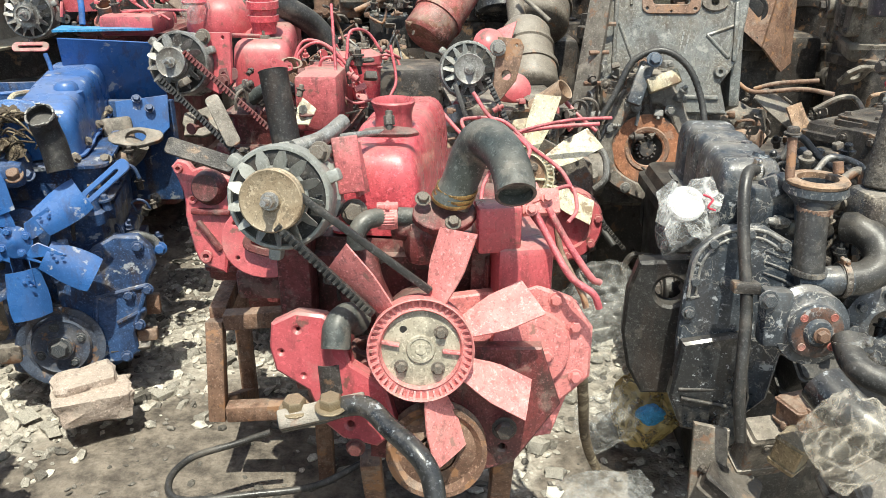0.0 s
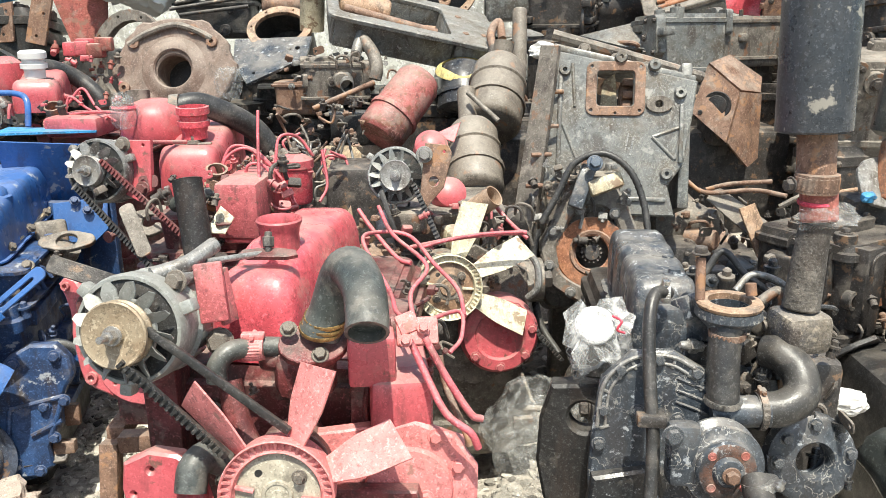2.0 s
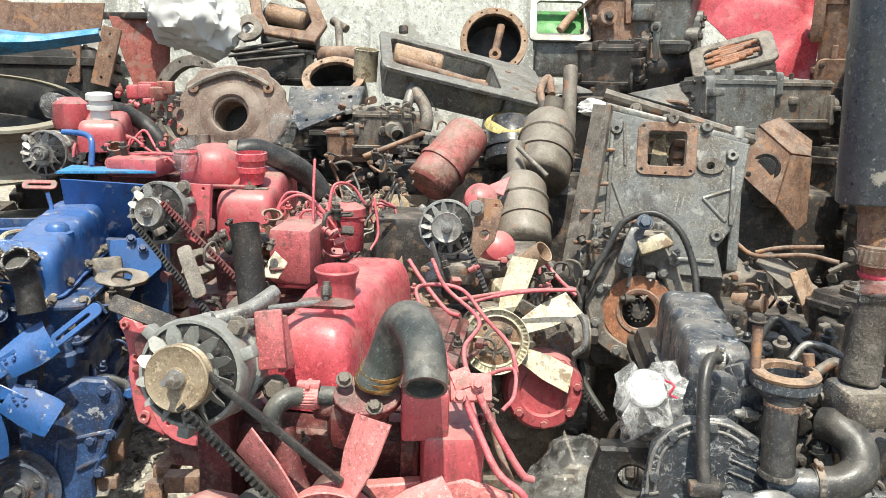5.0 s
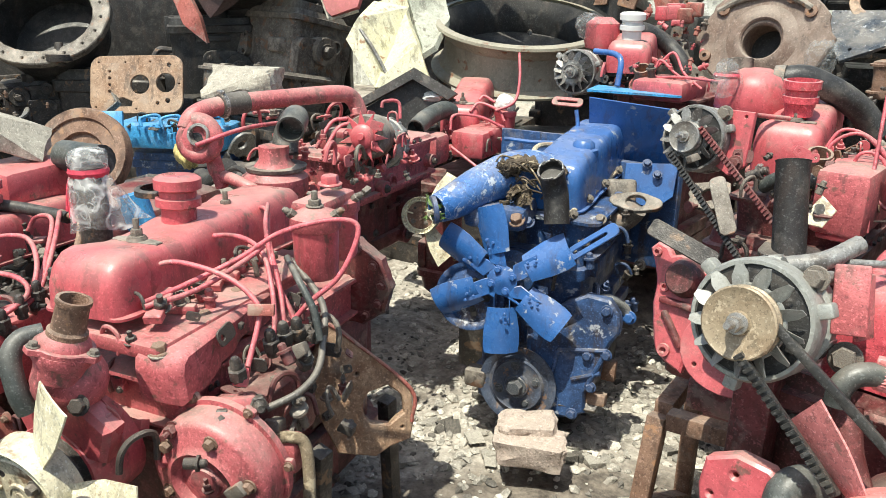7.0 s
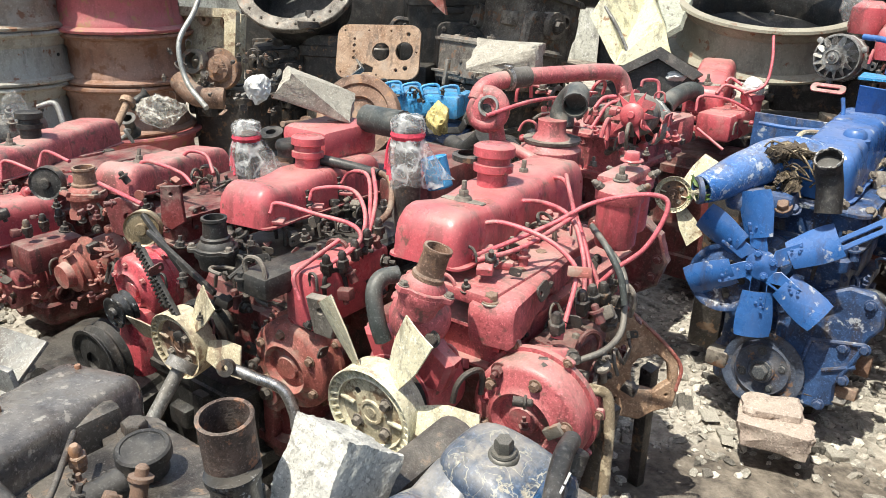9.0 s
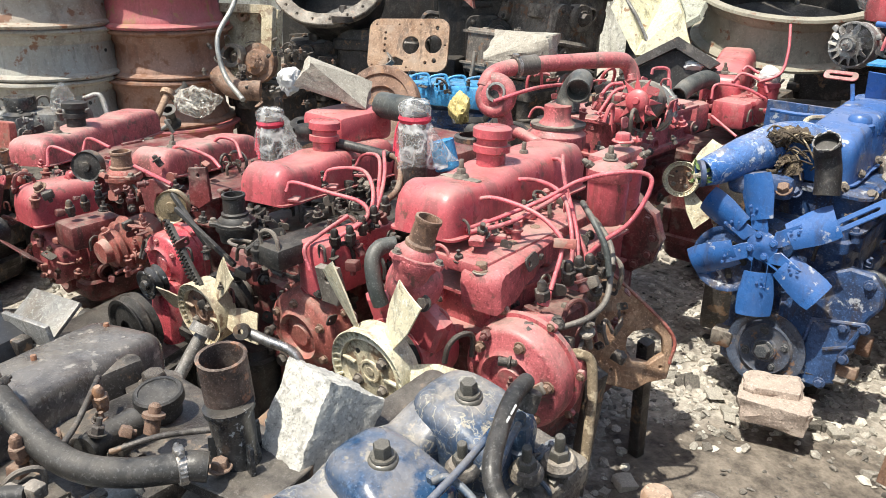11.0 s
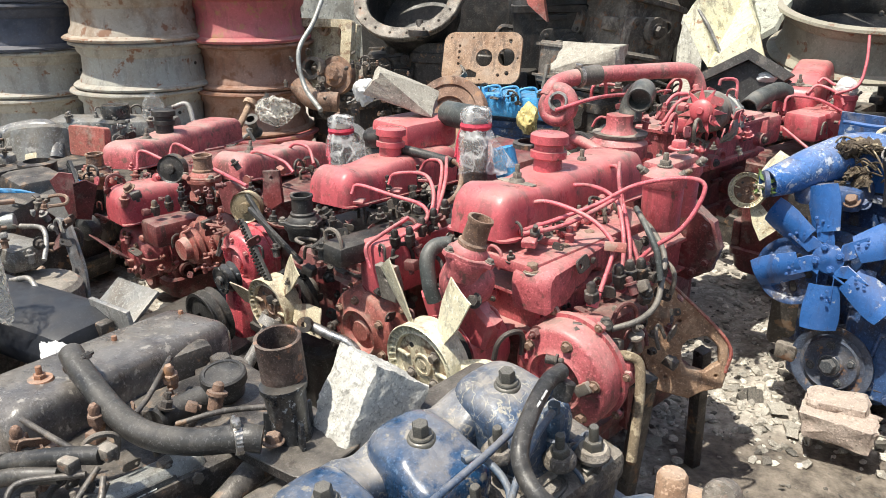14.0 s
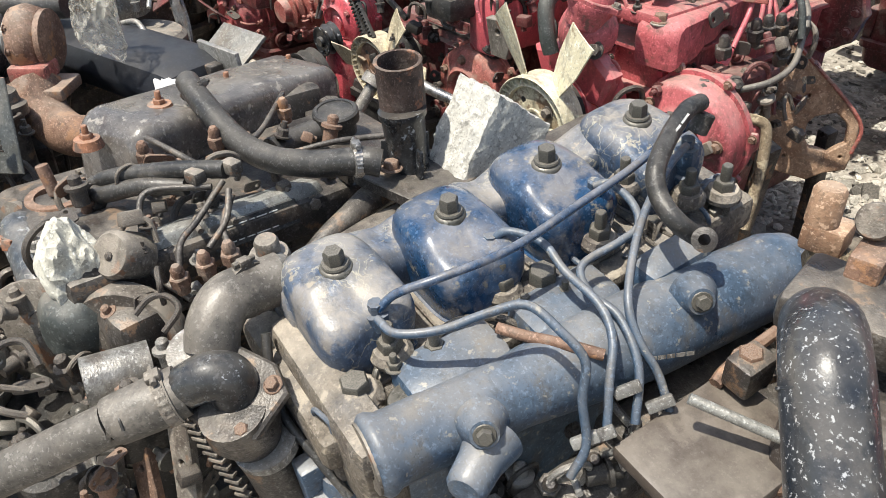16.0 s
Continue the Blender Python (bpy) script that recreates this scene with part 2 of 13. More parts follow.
white_stone = material("white_limestone", (0.47, 0.455, 0.41), 0.9, stain=(0.55, 0.53, 0.48), stain_amount=0.5, bump=1.0, bump_scale=45, grimy=0.1)
brick_mat = material("pale_pink_concrete", (0.44, 0.355, 0.3), 0.9, stain=(0.35, 0.31, 0.27), dust=0.4, bump=0.8, bump_scale=60, grimy=0.15)
rubble = material("pale_rubble_stone", (0.55, 0.51, 0.44), 0.95, stain=(0.36, 0.33, 0.28), stain_amount=0.6, fine=0.3, bump=0.7, bump_scale=60, vary=0.55, grimy=0.15)
lump_grey = material("tan_grey_concrete", (0.38, 0.35, 0.29), 0.95, stain=(0.3, 0.275, 0.23), stain_amount=0.6, fine=0.25, bump=0.7, bump_scale=60, grimy=0.2)
rubble_dark = material("dark_rubble_stone", (0.13, 0.12, 0.105), 0.95, stain=(0.06, 0.055, 0.05), dust=0.35, bump=0.7, bump_scale=60, vary=0.5, grimy=0.2)
white_paint = material("dirty_white_paint", (0.52, 0.49, 0.4), 0.6, stain=(0.5, 0.45, 0.35), stain_amount=0.4, chips=(0.35, 0.24, 0.15), chip_amount=0.1, bump=0.15)
wall_white = material("whitewashed_wall", (0.66, 0.66, 0.59), 0.9, stain=(0.5, 0.5, 0.44), stain_amount=0.5, chips=(0.4, 0.38, 0.33), chip_amount=0.35, scale=2.2, bump=0.5, bump_scale=40)
rim_grey = material("grey_rusty_rim_paint", (0.36, 0.35, 0.31), 0.65, dust=0.35, stain=(0.3, 0.24, 0.18), stain_amount=0.5, chips=RUST, chip_amount=0.25, scale=6, fine=0.14, grimy=0.3, soft=1, bump=0.3)
rim_red = material("faded_red_rim_paint", (0.42, 0.105, 0.115), 0.6, dust=0.3, stain=(0.3, 0.12, 0.09), chips=(0.33, 0.17, 0.08), chip_amount=0.5, scale=6, fine=0.14, grimy=0.3, soft=1, bump=0.3)
rim_rust = material("rust_streaked_rim_paint", (0.3, 0.17, 0.12), 0.65, dust=0.25, stain=(0.22, 0.09, 0.05), stain_amount=0.8, chips=RUST, chip_amount=0.6, scale=5, fine=0.14, grimy=0.3, soft=1, bump=0.3)
rim_tan = material("tan_rust_streaked_rim_paint", (0.36, 0.31, 0.25), 0.65, dust=0.25, stain=(0.24, 0.15, 0.09), stain_amount=0.8, chips=RUST, chip_amount=0.45, scale=6, fine=0.14, grimy=0.3, soft=1, bump=0.3)
rust_char = material("charred_rusty_steel", (0.1, 0.062, 0.048), 0.8, dust=0.25, stain=(0.03, 0.024, 0.022), stain_amount=0.9, chips=(0.26, 0.12, 0.07), chip_amount=0.6, bump=0.6, grimy=0.7, scale=14)
rim_olive = material("olive_grey_rim_paint", (0.29, 0.27, 0.205), 0.6, dust=0.3, stain=(0.2, 0.17, 0.12), chips=RUST, chip_amount=0.2, scale=6, fine=0.14, grimy=0.3, soft=1, bump=0.2)
rim_navy = material("faded_navy_rim_paint", (0.05, 0.06, 0.09), 0.6, dust=0.35, scale=6, fine=0.14, grimy=0.3, soft=1, bump=0.3)
rag_white = material("yellowed_white_plastic", (0.52, 0.5, 0.43), 0.5, stain=(0.42, 0.39, 0.31), stain_amount=0.4, grimy=0.2, bump=0.2)
cloth = material("crumpled_white_plastic", (0.68, 0.67, 0.64), 0.5, stain=(0.55, 0.53, 0.48), stain_amount=0.25, fine=0.03, grimy=0.06, bump=0.05)
rag = material("dirty_tan_rag", (0.2, 0.155, 0.1), 0.95, chips=(0.42, 0.35, 0.24), chip_amount=0.6, chip_scale=4, stain=(0.06, 0.045, 0.03), stain_amount=0.7, bump=0.8, bump_scale=60)
pulley_tan = material("tan_rust_filmed_steel", (0.31, 0.25, 0.17), 0.5, 0.2, dust=0.3, stain=(0.24, 0.15, 0.085), stain_amount=0.6, bump=0.12, grimy=0.35)
hub_tan = material("dusty_khaki_plate", (0.4, 0.36, 0.28), 0.65, dust=0.3, stain=(0.3, 0.26, 0.19), stain_amount=0.6, bump=0.12, grimy=0.3, soft=1)
can_rust = material("faded_red_paint_rusting_through", (0.36, 0.1, 0.09), 0.6, dust=0.5, stain=(0.17, 0.085, 0.06), stain_amount=0.9, chips=(0.2, 0.085, 0.05), chip_amount=0.55, chip_scale=4, scale=7, bump=0.35, grimy=0.5, flakes=(0.42, 0.24, 0.2), flake_amount=0.35)
can_dust = material("dusty_khaki_canister_paint", (0.155, 0.132, 0.105), 0.55, dust=0.55, stain=(0.12, 0.095, 0.07), stain_amount=0.7, chips=(0.25, 0.13, 0.07), chip_amount=0.25, bump=0.25, grimy=0.5, soft=1)
pulley_worn = material("rust_worn_black_face", (0.03, 0.032, 0.036), 0.45, dust=0.2, stain=(0.16, 0.07, 0.04), stain_amount=0.9, chips=(0.3, 0.3, 0.3), chip_amount=0.2, bump=0.2, scale=16)
rag_dark = material("oily_brown_rag", (0.09, 0.066, 0.042), 0.9, chips=(0.3, 0.24, 0.15), chip_amount=0.4, chip_scale=6, stain=(0.03, 0.023, 0.016), stain_amount=0.8, bump=0.9, bump_scale=80)
pulley_blue = material("worn_blue_grey_pulley", (0.06, 0.08, 0.125), 0.4, 0.1, dust=0.3, stain=(0.03, 0.035, 0.045), chips=(0.22, 0.13, 0.08), chip_amount=0.2, bump=0.15)
wreck_brown = material("dark_red_brown_wreck_paint", (0.06, 0.03, 0.028), 0.5, dust=0.08, stain=(0.03, 0.018, 0.016), stain_amount=0.8, bump=0.2, soft=1)
silencer_grey = material("scraped_blue_black_drum_paint", (0.03, 0.036, 0.046), 0.32, dust=0.15, stain=(0.05, 0.052, 0.055), stain_amount=0.5, chips=(0.3, 0.28, 0.24), chip_amount=0.08, bump=0.1, coat=0.2, grimy=0.35, grime=(0.07, 0.06, 0.05), soft=1)
riser_crust = material("grey_brown_crust", (0.1, 0.088, 0.075), 0.85, dust=0.35, stain=(0.04, 0.035, 0.03), stain_amount=0.8, bump=1.0, bump_scale=70, scale=16)
bell_brown = material("dusty_grey_brown_casting", (0.2, 0.145, 0.115), 0.7, dust=0.5, stain=(0.13, 0.075, 0.055), stain_amount=0.7, bump=0.25, grimy=0.4, soft=1)
strap_mat = material("blue_grey_rusty_strap", (0.12, 0.13, 0.145), 0.55, dust=0.3, stain=(0.18, 0.1, 0.06), stain_amount=0.8, chips=(0.4, 0.36, 0.3), chip_amount=0.4, bump=0.2)
black_matte = material("smooth_dark_navy_black_paint", (0.016, 0.019, 0.026), 0.42, dust=0.08, stain=(0.01, 0.011, 0.014), bump=0.05, grimy=0.1, fine=0.1, soft=1)
yellow = material("yellow_paint", (0.62, 0.5, 0.2), 0.6, bump=0.2)
green = material("green_paint", (0.05, 0.25, 0.04), 0.5, bump=0.2)
blue_flaking = material("flaking_blue_paint", (0.036, 0.13, 0.37), 0.34, dust=0.35, stain=(0.1, 0.2, 0.42), stain_amount=0.6, chips=(0.5, 0.55, 0.62), chip_amount=0.3, chip_scale=4, bump=0.2, grimy=0.45, flakes=(0.55, 0.6, 0.65), flake_amount=0.6)
paint_peel = material("pale_blue_paint_flakes", (0.42, 0.5, 0.58), 0.6, stain=(0.15, 0.25, 0.45), stain_amount=0.8, bump=0.2)
leaf_mat = material("green_leaf", (0.12, 0.2, 0.05), 0.6, bump=0.1)
wood = material("weathered_wood", (0.34, 0.26, 0.17), 0.85, stain=(0.18, 0.13, 0.085), stain_amount=0.7, bump=0.6)
brass = material("dull_brass", (0.45, 0.3, 0.12), 0.45, 0.8, stain=(0.2, 0.12, 0.06), bump=0.2)
panel_cream = material("cream_yellow_panel_paint", (0.62, 0.57, 0.36), 0.5, stain=(0.62, 0.58, 0.46), stain_amount=0.7, chips=(0.3, 0.16, 0.08), chip_amount=0.08, bump=0.1)
panel_green = material("pale_grey_green_panel_paint", (0.4, 0.41, 0.33), 0.5, dust=0.2, stain=(0.3, 0.29, 0.22), chips=(0.1, 0.08, 0.06), chip_amount=0.06, bump=0.1)
white_cap = material("white_plastic_cap", (0.72, 0.72, 0.71), 0.45, stain=(0.7, 0.69, 0.66), bump=0.05)
ink = material("white_lettering", (0.75, 0.75, 0.72), 0.6, bump=0.0)
dark_plate = material("black_data_plate", (0.03, 0.035, 0.04), 0.4, dust=0.3, bump=0.1)
tape = material("red_tape", (0.62, 0.05, 0.09), 0.5, bump=0.1)


def film_material(name, tint, alpha, top):
    m = bpy.data.materials.new(name)
    m.use_nodes = True
    n, l = m.node_tree.nodes, m.node_tree.links
    b = n["Principled BSDF"]
    b.inputs["Base Color"].default_value = (*tint, 1)
    b.inputs["Roughness"].default_value = 0.1
    b.inputs["IOR"].default_value = 1.5
    tc = n.new("ShaderNodeTexCoord")
    parts_ = []
    for sc, low, high, out in ((16, 0.06, 0.0, top), (41, 0.045, 0.0, top * 0.6)):
        tn, d, r = n.new("ShaderNodeTexNoise"), n.new("ShaderNodeMath"), n.new("ShaderNodeMapRange")
        tn.inputs["Scale"].default_value, tn.inputs["Detail"].default_value = sc, 1
        d.operation = "SUBTRACT"
        d.inputs[1].default_value = 0.5
        ab_ = n.new("ShaderNodeMath")
        ab_.operation = "ABSOLUTE"
        r.inputs[1].default_value, r.inputs[2].default_value, r.inputs[3].default_value, r.inputs[4].default_value = high, low, out, 0.0
        l.new(tc.outputs["Object"], tn.inputs["Vector"])
        l.new(tn.outputs["Fac"], d.inputs[0])
        l.new(d.outputs[0], ab_.inputs[0])
        l.new(ab_.outputs[0], r.inputs[0])
        parts_.append(r.outputs[0])
    sm_ = n.new("ShaderNodeMath")
    sm_.operation = "ADD"
    l.new(parts_[0], sm_.inputs[0])
    l.new(parts_[1], sm_.inputs[1])
    s2_ = n.new("ShaderNodeMath")
    s2_.operation = "ADD"
    s2_.inputs[1].default_value = alpha
    s2_.use_clamp = True
    l.new(sm_.outputs[0], s2_.inputs[0])
    l.new(s2_.outputs[0], b.inputs["Alpha"])
    bn, bt = n.new("ShaderNodeBump"), n.new("ShaderNodeTexNoise")
    bt.noise_type = "RIDGED_MULTIFRACTAL"
    bt.inputs["Scale"].default_value, bt.inputs["Detail"].default_value = 9, 2
    l.new(bt.outputs["Fac"], bn.inputs["Height"])
    bn.inputs["Strength"].default_value, bn.inputs["Distance"].default_value = 0.5, 0.008
    l.new(bn.outputs[0], b.inputs["Normal"])
    return m


plastic_film = film_material("clear_plastic_bag", (0.74, 0.74, 0.72), 0.14, 0.42)
plastic_grey = film_material("grey_plastic_bag", (0.46, 0.46, 0.44), 0.12, 0.2)
plastic_thin = film_material("thin_clear_plastic", (0.6, 0.6, 0.57), 0.06, 0.16)
plastic_white = film_material("milky_plastic_bag", (0.55, 0.52, 0.45), 0.12, 0.6)
plastic_cream = film_material("cream_plastic_bag", (0.5, 0.45, 0.37), 0.08, 0.45)
plastic_yellow = film_material("yellowed_plastic_bag", (0.5, 0.38, 0.16), 0.4, 0.8)


# ---- shaping ----
def vec(p):
    return Vector(p)


def facing(p, n, up=(0, 0, 1), roll=0.0):
    """A frame at p whose z runs along n, its y as near to up as can be."""
    z = Vector(n).normalized()
    x = Vector(up).cross(z)
    x = x.normalized() if x.length > 1e-4 else Vector((1, 0, 0))
    m = Matrix((x, z.cross(x), z)).transposed().to_4x4()
    return Matrix.Translation(p) @ m @ Matrix.Rotation(radians(roll), 4, "Z")


def upright(p, yaw=0.0, pitch=0.0, roll=0.0):
    return pose(*p, pitch, roll, yaw)


def lathe(bm, m, profile, seg=24, start=0.0, turn=360.0):
    """Turns a profile of (radius, height) round the frame's z."""
    full = turn > 359.9
    rings = []
    for r, z in profile:
        if r < 1e-5:
            rings.append([bm.verts.new(m @ Vector((0, 0, z)))])
        else:
            rings.append([bm.verts.new(m @ Vector((r * math.cos(a), r * math.sin(a), z)))
                          for a in (radians(start) + radians(turn) * i / (seg if full else seg - 1) for i in range(seg))])
    for a, b in zip(rings, rings[1:]):
        for i in range(seg if full else seg - 1):
            j = (i + 1) % seg
            q = [a[i % len(a)], a[j % len(a)], b[j % len(b)], b[i % len(b)]]
            q = [v for k, v in enumerate(q) if v not in q[:k]]
            if len(q) > 2:
                bm.faces.new(q)


def disc(bm, m, r, h, seg=24, bev=0.0015):
    lathe(bm, m, [(0, 0), (r, 0), (r, h - bev), (r - bev, h), (0, h)], seg)


def rod(bm, a, b, r, r2=None, seg=14):
    a, b = Vector(a), Vector(b)
    h = (b - a).length
    r2 = r if r2 is None else r2
    e = min(r, r2) * 0.12
    lathe(bm, facing(a, b - a, (0.3, 0.2, 1)), [(0, 0), (r - e, 0), (r, e), (r2, h - e), (r2 - e, h), (0, h)], seg)


def pipe(bm, a, b, r, wall=0.003, seg=24, flare=0.0):
    """An open pipe from a to b."""
    a, b = Vector(a), Vector(b)
    h = (b - a).length
    lathe(bm, facing(a, b - a, (0.3, 0.2, 1)), [(r - wall, 0), (r, 0), (r, h - flare), (r + flare * 0.3, h - 0.001), (r - wall * 0.3, h), (r - wall, h - 0.001), (r - wall, 0)], seg)


def spline(pts, n=6):
    pts = [Vector(p) for p in pts]
    if len(pts) < 3:
        return pts
    ext = [pts[0] * 2 - pts[1], *pts, pts[-1] * 2 - pts[-2]]
    out = []
    for i in range(1, len(ext) - 2):
        a, b, c, d = ext[i - 1:i + 3]
        for k in range(n):
            t = k / n
            out.append(0.5 * (2 * b + (c - a) * t + (2 * a - 5 * b + 4 * c - d) * t * t + (3 * b - a - 3 * c + d) * t ** 3))
    return out + [pts[-1]]


def tube(bm, pts, r, seg=10, n=6, mouth=0.0, radii=None, ribs=0.0):
    """A hose or line along a curve through pts. mouth: the wall's thickness where its end is open."""
    line = spline(pts, n)
    up, rings = Vector((0.13, 0.21, 0.97)), []
    for i, p in enumerate(line):
        d = (line[min(i + 1, len(line) - 1)] - line[max(i - 1, 0)]).normalized()
        x = up.cross(d)
        x = x.normalized() if x.length > 1e-4 else Vector((1, 0, 0))
        up = d.cross(x)
        f = i / max(1, len(line) - 1)
        rr = r if radii is None else float(np.interp(f, np.linspace(0, 1, len(radii)), radii))
        rr *= 1 + (ribs if i % 2 else 0)
        rings.append((p, x, up, rr))
    loops = [[bm.verts.new(p + (x * math.cos(6.2832 * k / seg) + y * math.sin(6.2832 * k / seg)) * rr) for k in range(seg)] for p, x, y, rr in rings]
    for a, b in zip(loops, loops[1:]):
        for k in range(seg):
            bm.faces.new((a[k], a[(k + 1) % seg], b[(k + 1) % seg], b[k]))
    bm.faces.new(loops[0][::-1])
    if mouth:
        p, x, y, rr = rings[-1]
        back = rings[max(0, len(rings) - 5)][0]
        lip = [bm.verts.new(p + (x * math.cos(6.2832 * k / seg) + y * math.sin(6.2832 * k / seg)) * (rr - mouth)) for k in range(seg)]
        deep = [bm.verts.new(back + (x * math.cos(6.2832 * k / seg) + y * math.sin(6.2832 * k / seg)) * (rr - mouth)) for k in range(seg)]
        for a, b in ((loops[-1], lip), (lip, deep)):
            for k in range(seg):
                bm.faces.new((a[k], a[(k + 1) % seg], b[(k + 1) % seg], b[k]))
        bm.faces.new(deep)
    else:
        bm.faces.new(loops[-1])


def add(bm, other, m=Matrix()):
    other.transform(m)
    me = bpy.data.meshes.new("scratch")
    other.to_mesh(me)
    other.free()
    bm.from_mesh(me)
    bpy.data.meshes.remove(me)


def box(bm, m, size, bev=0.004, taper=1.0, seg=2):
    """A box centred on the frame, with rounded edges; taper narrows its top."""
    t = bmesh.new()
    bmesh.ops.create_cube(t, size=1)
    for v in t.verts:
        k = taper if v.co.z > 0 else 1
        v.co = Vector((v.co.x * size[0] * k, v.co.y * size[1] * k, v.co.z * size[2]))
    if bev:
        bmesh.ops.bevel(t, geom=t.edges[:], offset=min(bev, min(size) * 0.45), segments=seg, affect="EDGES", profile=0.5)
    add(bm, t, m)


def plate(bm, m, outline, thick, holes=(), bev=0.0015, round_to=0):
    """A flat plate with holes: outline and holes are lists of (x, y) or (x, y, radius)."""
    cu = bpy.data.curves.new("scratch", "CURVE")
    cu.dimensions, cu.fill_mode = "2D", "BOTH"
    cu.extrude, cu.bevel_depth, cu.bevel_resolution = max(thick / 2 - bev, 0.0003), bev, 0
    loops = [list(outline)]
    for h in holes:
        if len(h) == 3 and not isinstance(h[0], tuple):
            k = 20 if h[2] > 0.02 else 10
            loops.append([(h[0] + h[2] * math.cos(6.2832 * i / k), h[1] + h[2] * math.sin(6.2832 * i / k)) for i in range(k)])
        else:
            loops.append(list(h))
    for pts in loops:
        s = cu.splines.new("POLY")
        s.points.add(len(pts) - 1)
        for p, q in zip(s.points, pts):
            p.co = (q[0], q[1], 0, 1)
        s.use_cyclic_u = True
    ob = bpy.data.objects.new("scratch", cu)
    me = bpy.data.meshes.new_from_object(ob)
    bpy.data.objects.remove(ob)
    bpy.data.curves.remove(cu)
    t = bmesh.new()
    t.from_mesh(me)
    bpy.data.meshes.remove(me)
    add(bm, t, m @ Matrix.Translation((0, 0, thick / 2)))


def ring_points(r, n, wobble=0.0, seed=1, squash=1.0):
    rnd = random.Random(seed)
    return [(r * (1 + rnd.uniform(-wobble, wobble)) * math.cos(6.2832 * i / n), squash * r * (1 + rnd.uniform(-wobble, wobble)) * math.sin(6.2832 * i / n)) for i in range(n)]


def round_rect(w, h, r, k=4):
    out = []
    for cx, cy, a0 in ((w / 2 - r, h / 2 - r, 0), (-w / 2 + r, h / 2 - r, 90), (-w / 2 + r, -h / 2 + r, 180), (w / 2 - r, -h / 2 + r, 270)):
        out += [(cx + r * math.cos(radians(a0 + 90 * i / k)), cy + r * math.sin(radians(a0 + 90 * i / k))) for i in range(k + 1)]
    return out


def loft(bm, m, sections, close=True):
    """Skins rings of equal count; each section is a list of (x, y, z)."""
    loops = [[bm.verts.new(m @ Vector(p)) for p in s] for s in sections]
    k = len(loops[0])
    for a, b in zip(loops, loops[1:]):
        for i in range(k):
            bm.faces.new((a[i], a[(i + 1) % k], b[(i + 1) % k], b[i]))
    if close:
        bm.faces.new(loops[0][::-1])
        bm.faces.new(loops[-1])


def rock(bm, m, size, seed, rough=0.35, cuts=1):
    rnd = random.Random(seed)
    t = bmesh.new()
    bmesh.ops.create_icosphere(t, subdivisions=cuts, radius=0.5)
    off = Vector((rnd.uniform(-50, 50), rnd.uniform(-50, 50), rnd.uniform(-50, 50)))
    for v in t.verts:
        p = v.co.copy()
        p = Vector([max(-0.36, min(0.36, c)) * 1.3 for c in p])
        p *= 1 + rough * noise.noise(p * 2.2 + off) + rough * 0.4 * noise.noise(p * 6 + off)
        v.co = Vector((p.x * size[0], p.y * size[1], p.z * size[2]))
    add(bm, t, m)


def chunk(bm, m, size, seed, points=14, rough=0.03, cuts=2):
    """A broken lump: the hull of a few corners, its faces roughened."""
    rnd = random.Random(seed)
    t = bmesh.new()
    for i in range(points):
        p = [rnd.choice((-0.5, 0.5)) * rnd.uniform(0.72, 1.0) for _ in range(3)]
        p[rnd.randrange(3)] *= rnd.uniform(0.5, 1.0)
        t.verts.new(Vector(p))
    r = bmesh.ops.convex_hull(t, input=t.verts)
    bmesh.ops.delete(t, geom=[v for v in t.verts if not v.link_faces], context="VERTS")
    if cuts:
        bmesh.ops.subdivide_edges(t, edges=t.edges, cuts=cuts, use_grid_fill=True)
        bmesh.ops.triangulate(t, faces=t.faces)
    off = Vector((rnd.uniform(-50, 50), rnd.uniform(-50, 50), rnd.uniform(-50, 50)))
    for v in t.verts:
        p = v.co
        q = p + p.normalized() * (rough * 1.4 * noise.noise(p * 4 + off) + rough * 0.7 * noise.noise(p * 13 + off))
        v.co = Vector((q.x * size[0], q.y * size[1], q.z * size[2]))
    add(bm, t, m)


# ---- things and parts ----
def thing(name, base, label, category, group="", kind=""):
    ob = new(name)
    ob.location = base
    ob.empty_display_size = 0.05
    return tagged(ob, label, category, group, kind)


def root_of(ob):
    while ob.parent:
        ob = ob.parent
    return ob


def finish(me, mat, angle=40):
    me.materials.append(mat)
    me.shade_smooth()
    me.set_sharp_from_angle(angle=radians(angle))


def part(name, bm, mat, parent, label="", angle=40):
    """Links a bmesh, shaped in the world's place, as one part of a thing."""
    base = Vector(root_of(parent).location)
    bmesh.ops.recalc_face_normals(bm, faces=bm.faces[:])
    bm.transform(Matrix.Translation(-base))
    me = bpy.data.meshes.new(name)
    bm.to_mesh(me)
    bm.free()
    finish(me, mat, angle)
    ob = new(name, me)
    ob.parent = parent
    return tagged(ob, label)


def single(name, bm, mat, label, category, group="", kind="", angle=40):
    """Links a bmesh as a thing of one mesh, its origin under its middle."""
    lo = [min(v.co[i] for v in bm.verts) for i in range(3)]
    hi = [max(v.co[i] for v in bm.verts) for i in range(3)]
    base = Vector(((lo[0] + hi[0]) / 2, (lo[1] + hi[1]) / 2, lo[2]))
    bmesh.ops.recalc_face_normals(bm, faces=bm.faces[:])
    bm.transform(Matrix.Translation(-base))
    me = bpy.data.meshes.new(name)
    bm.to_mesh(me)
    bm.free()
    finish(me, mat, angle)
    ob = new(name, me)
    ob.location = base
    return tagged(ob, label, category, group, kind)


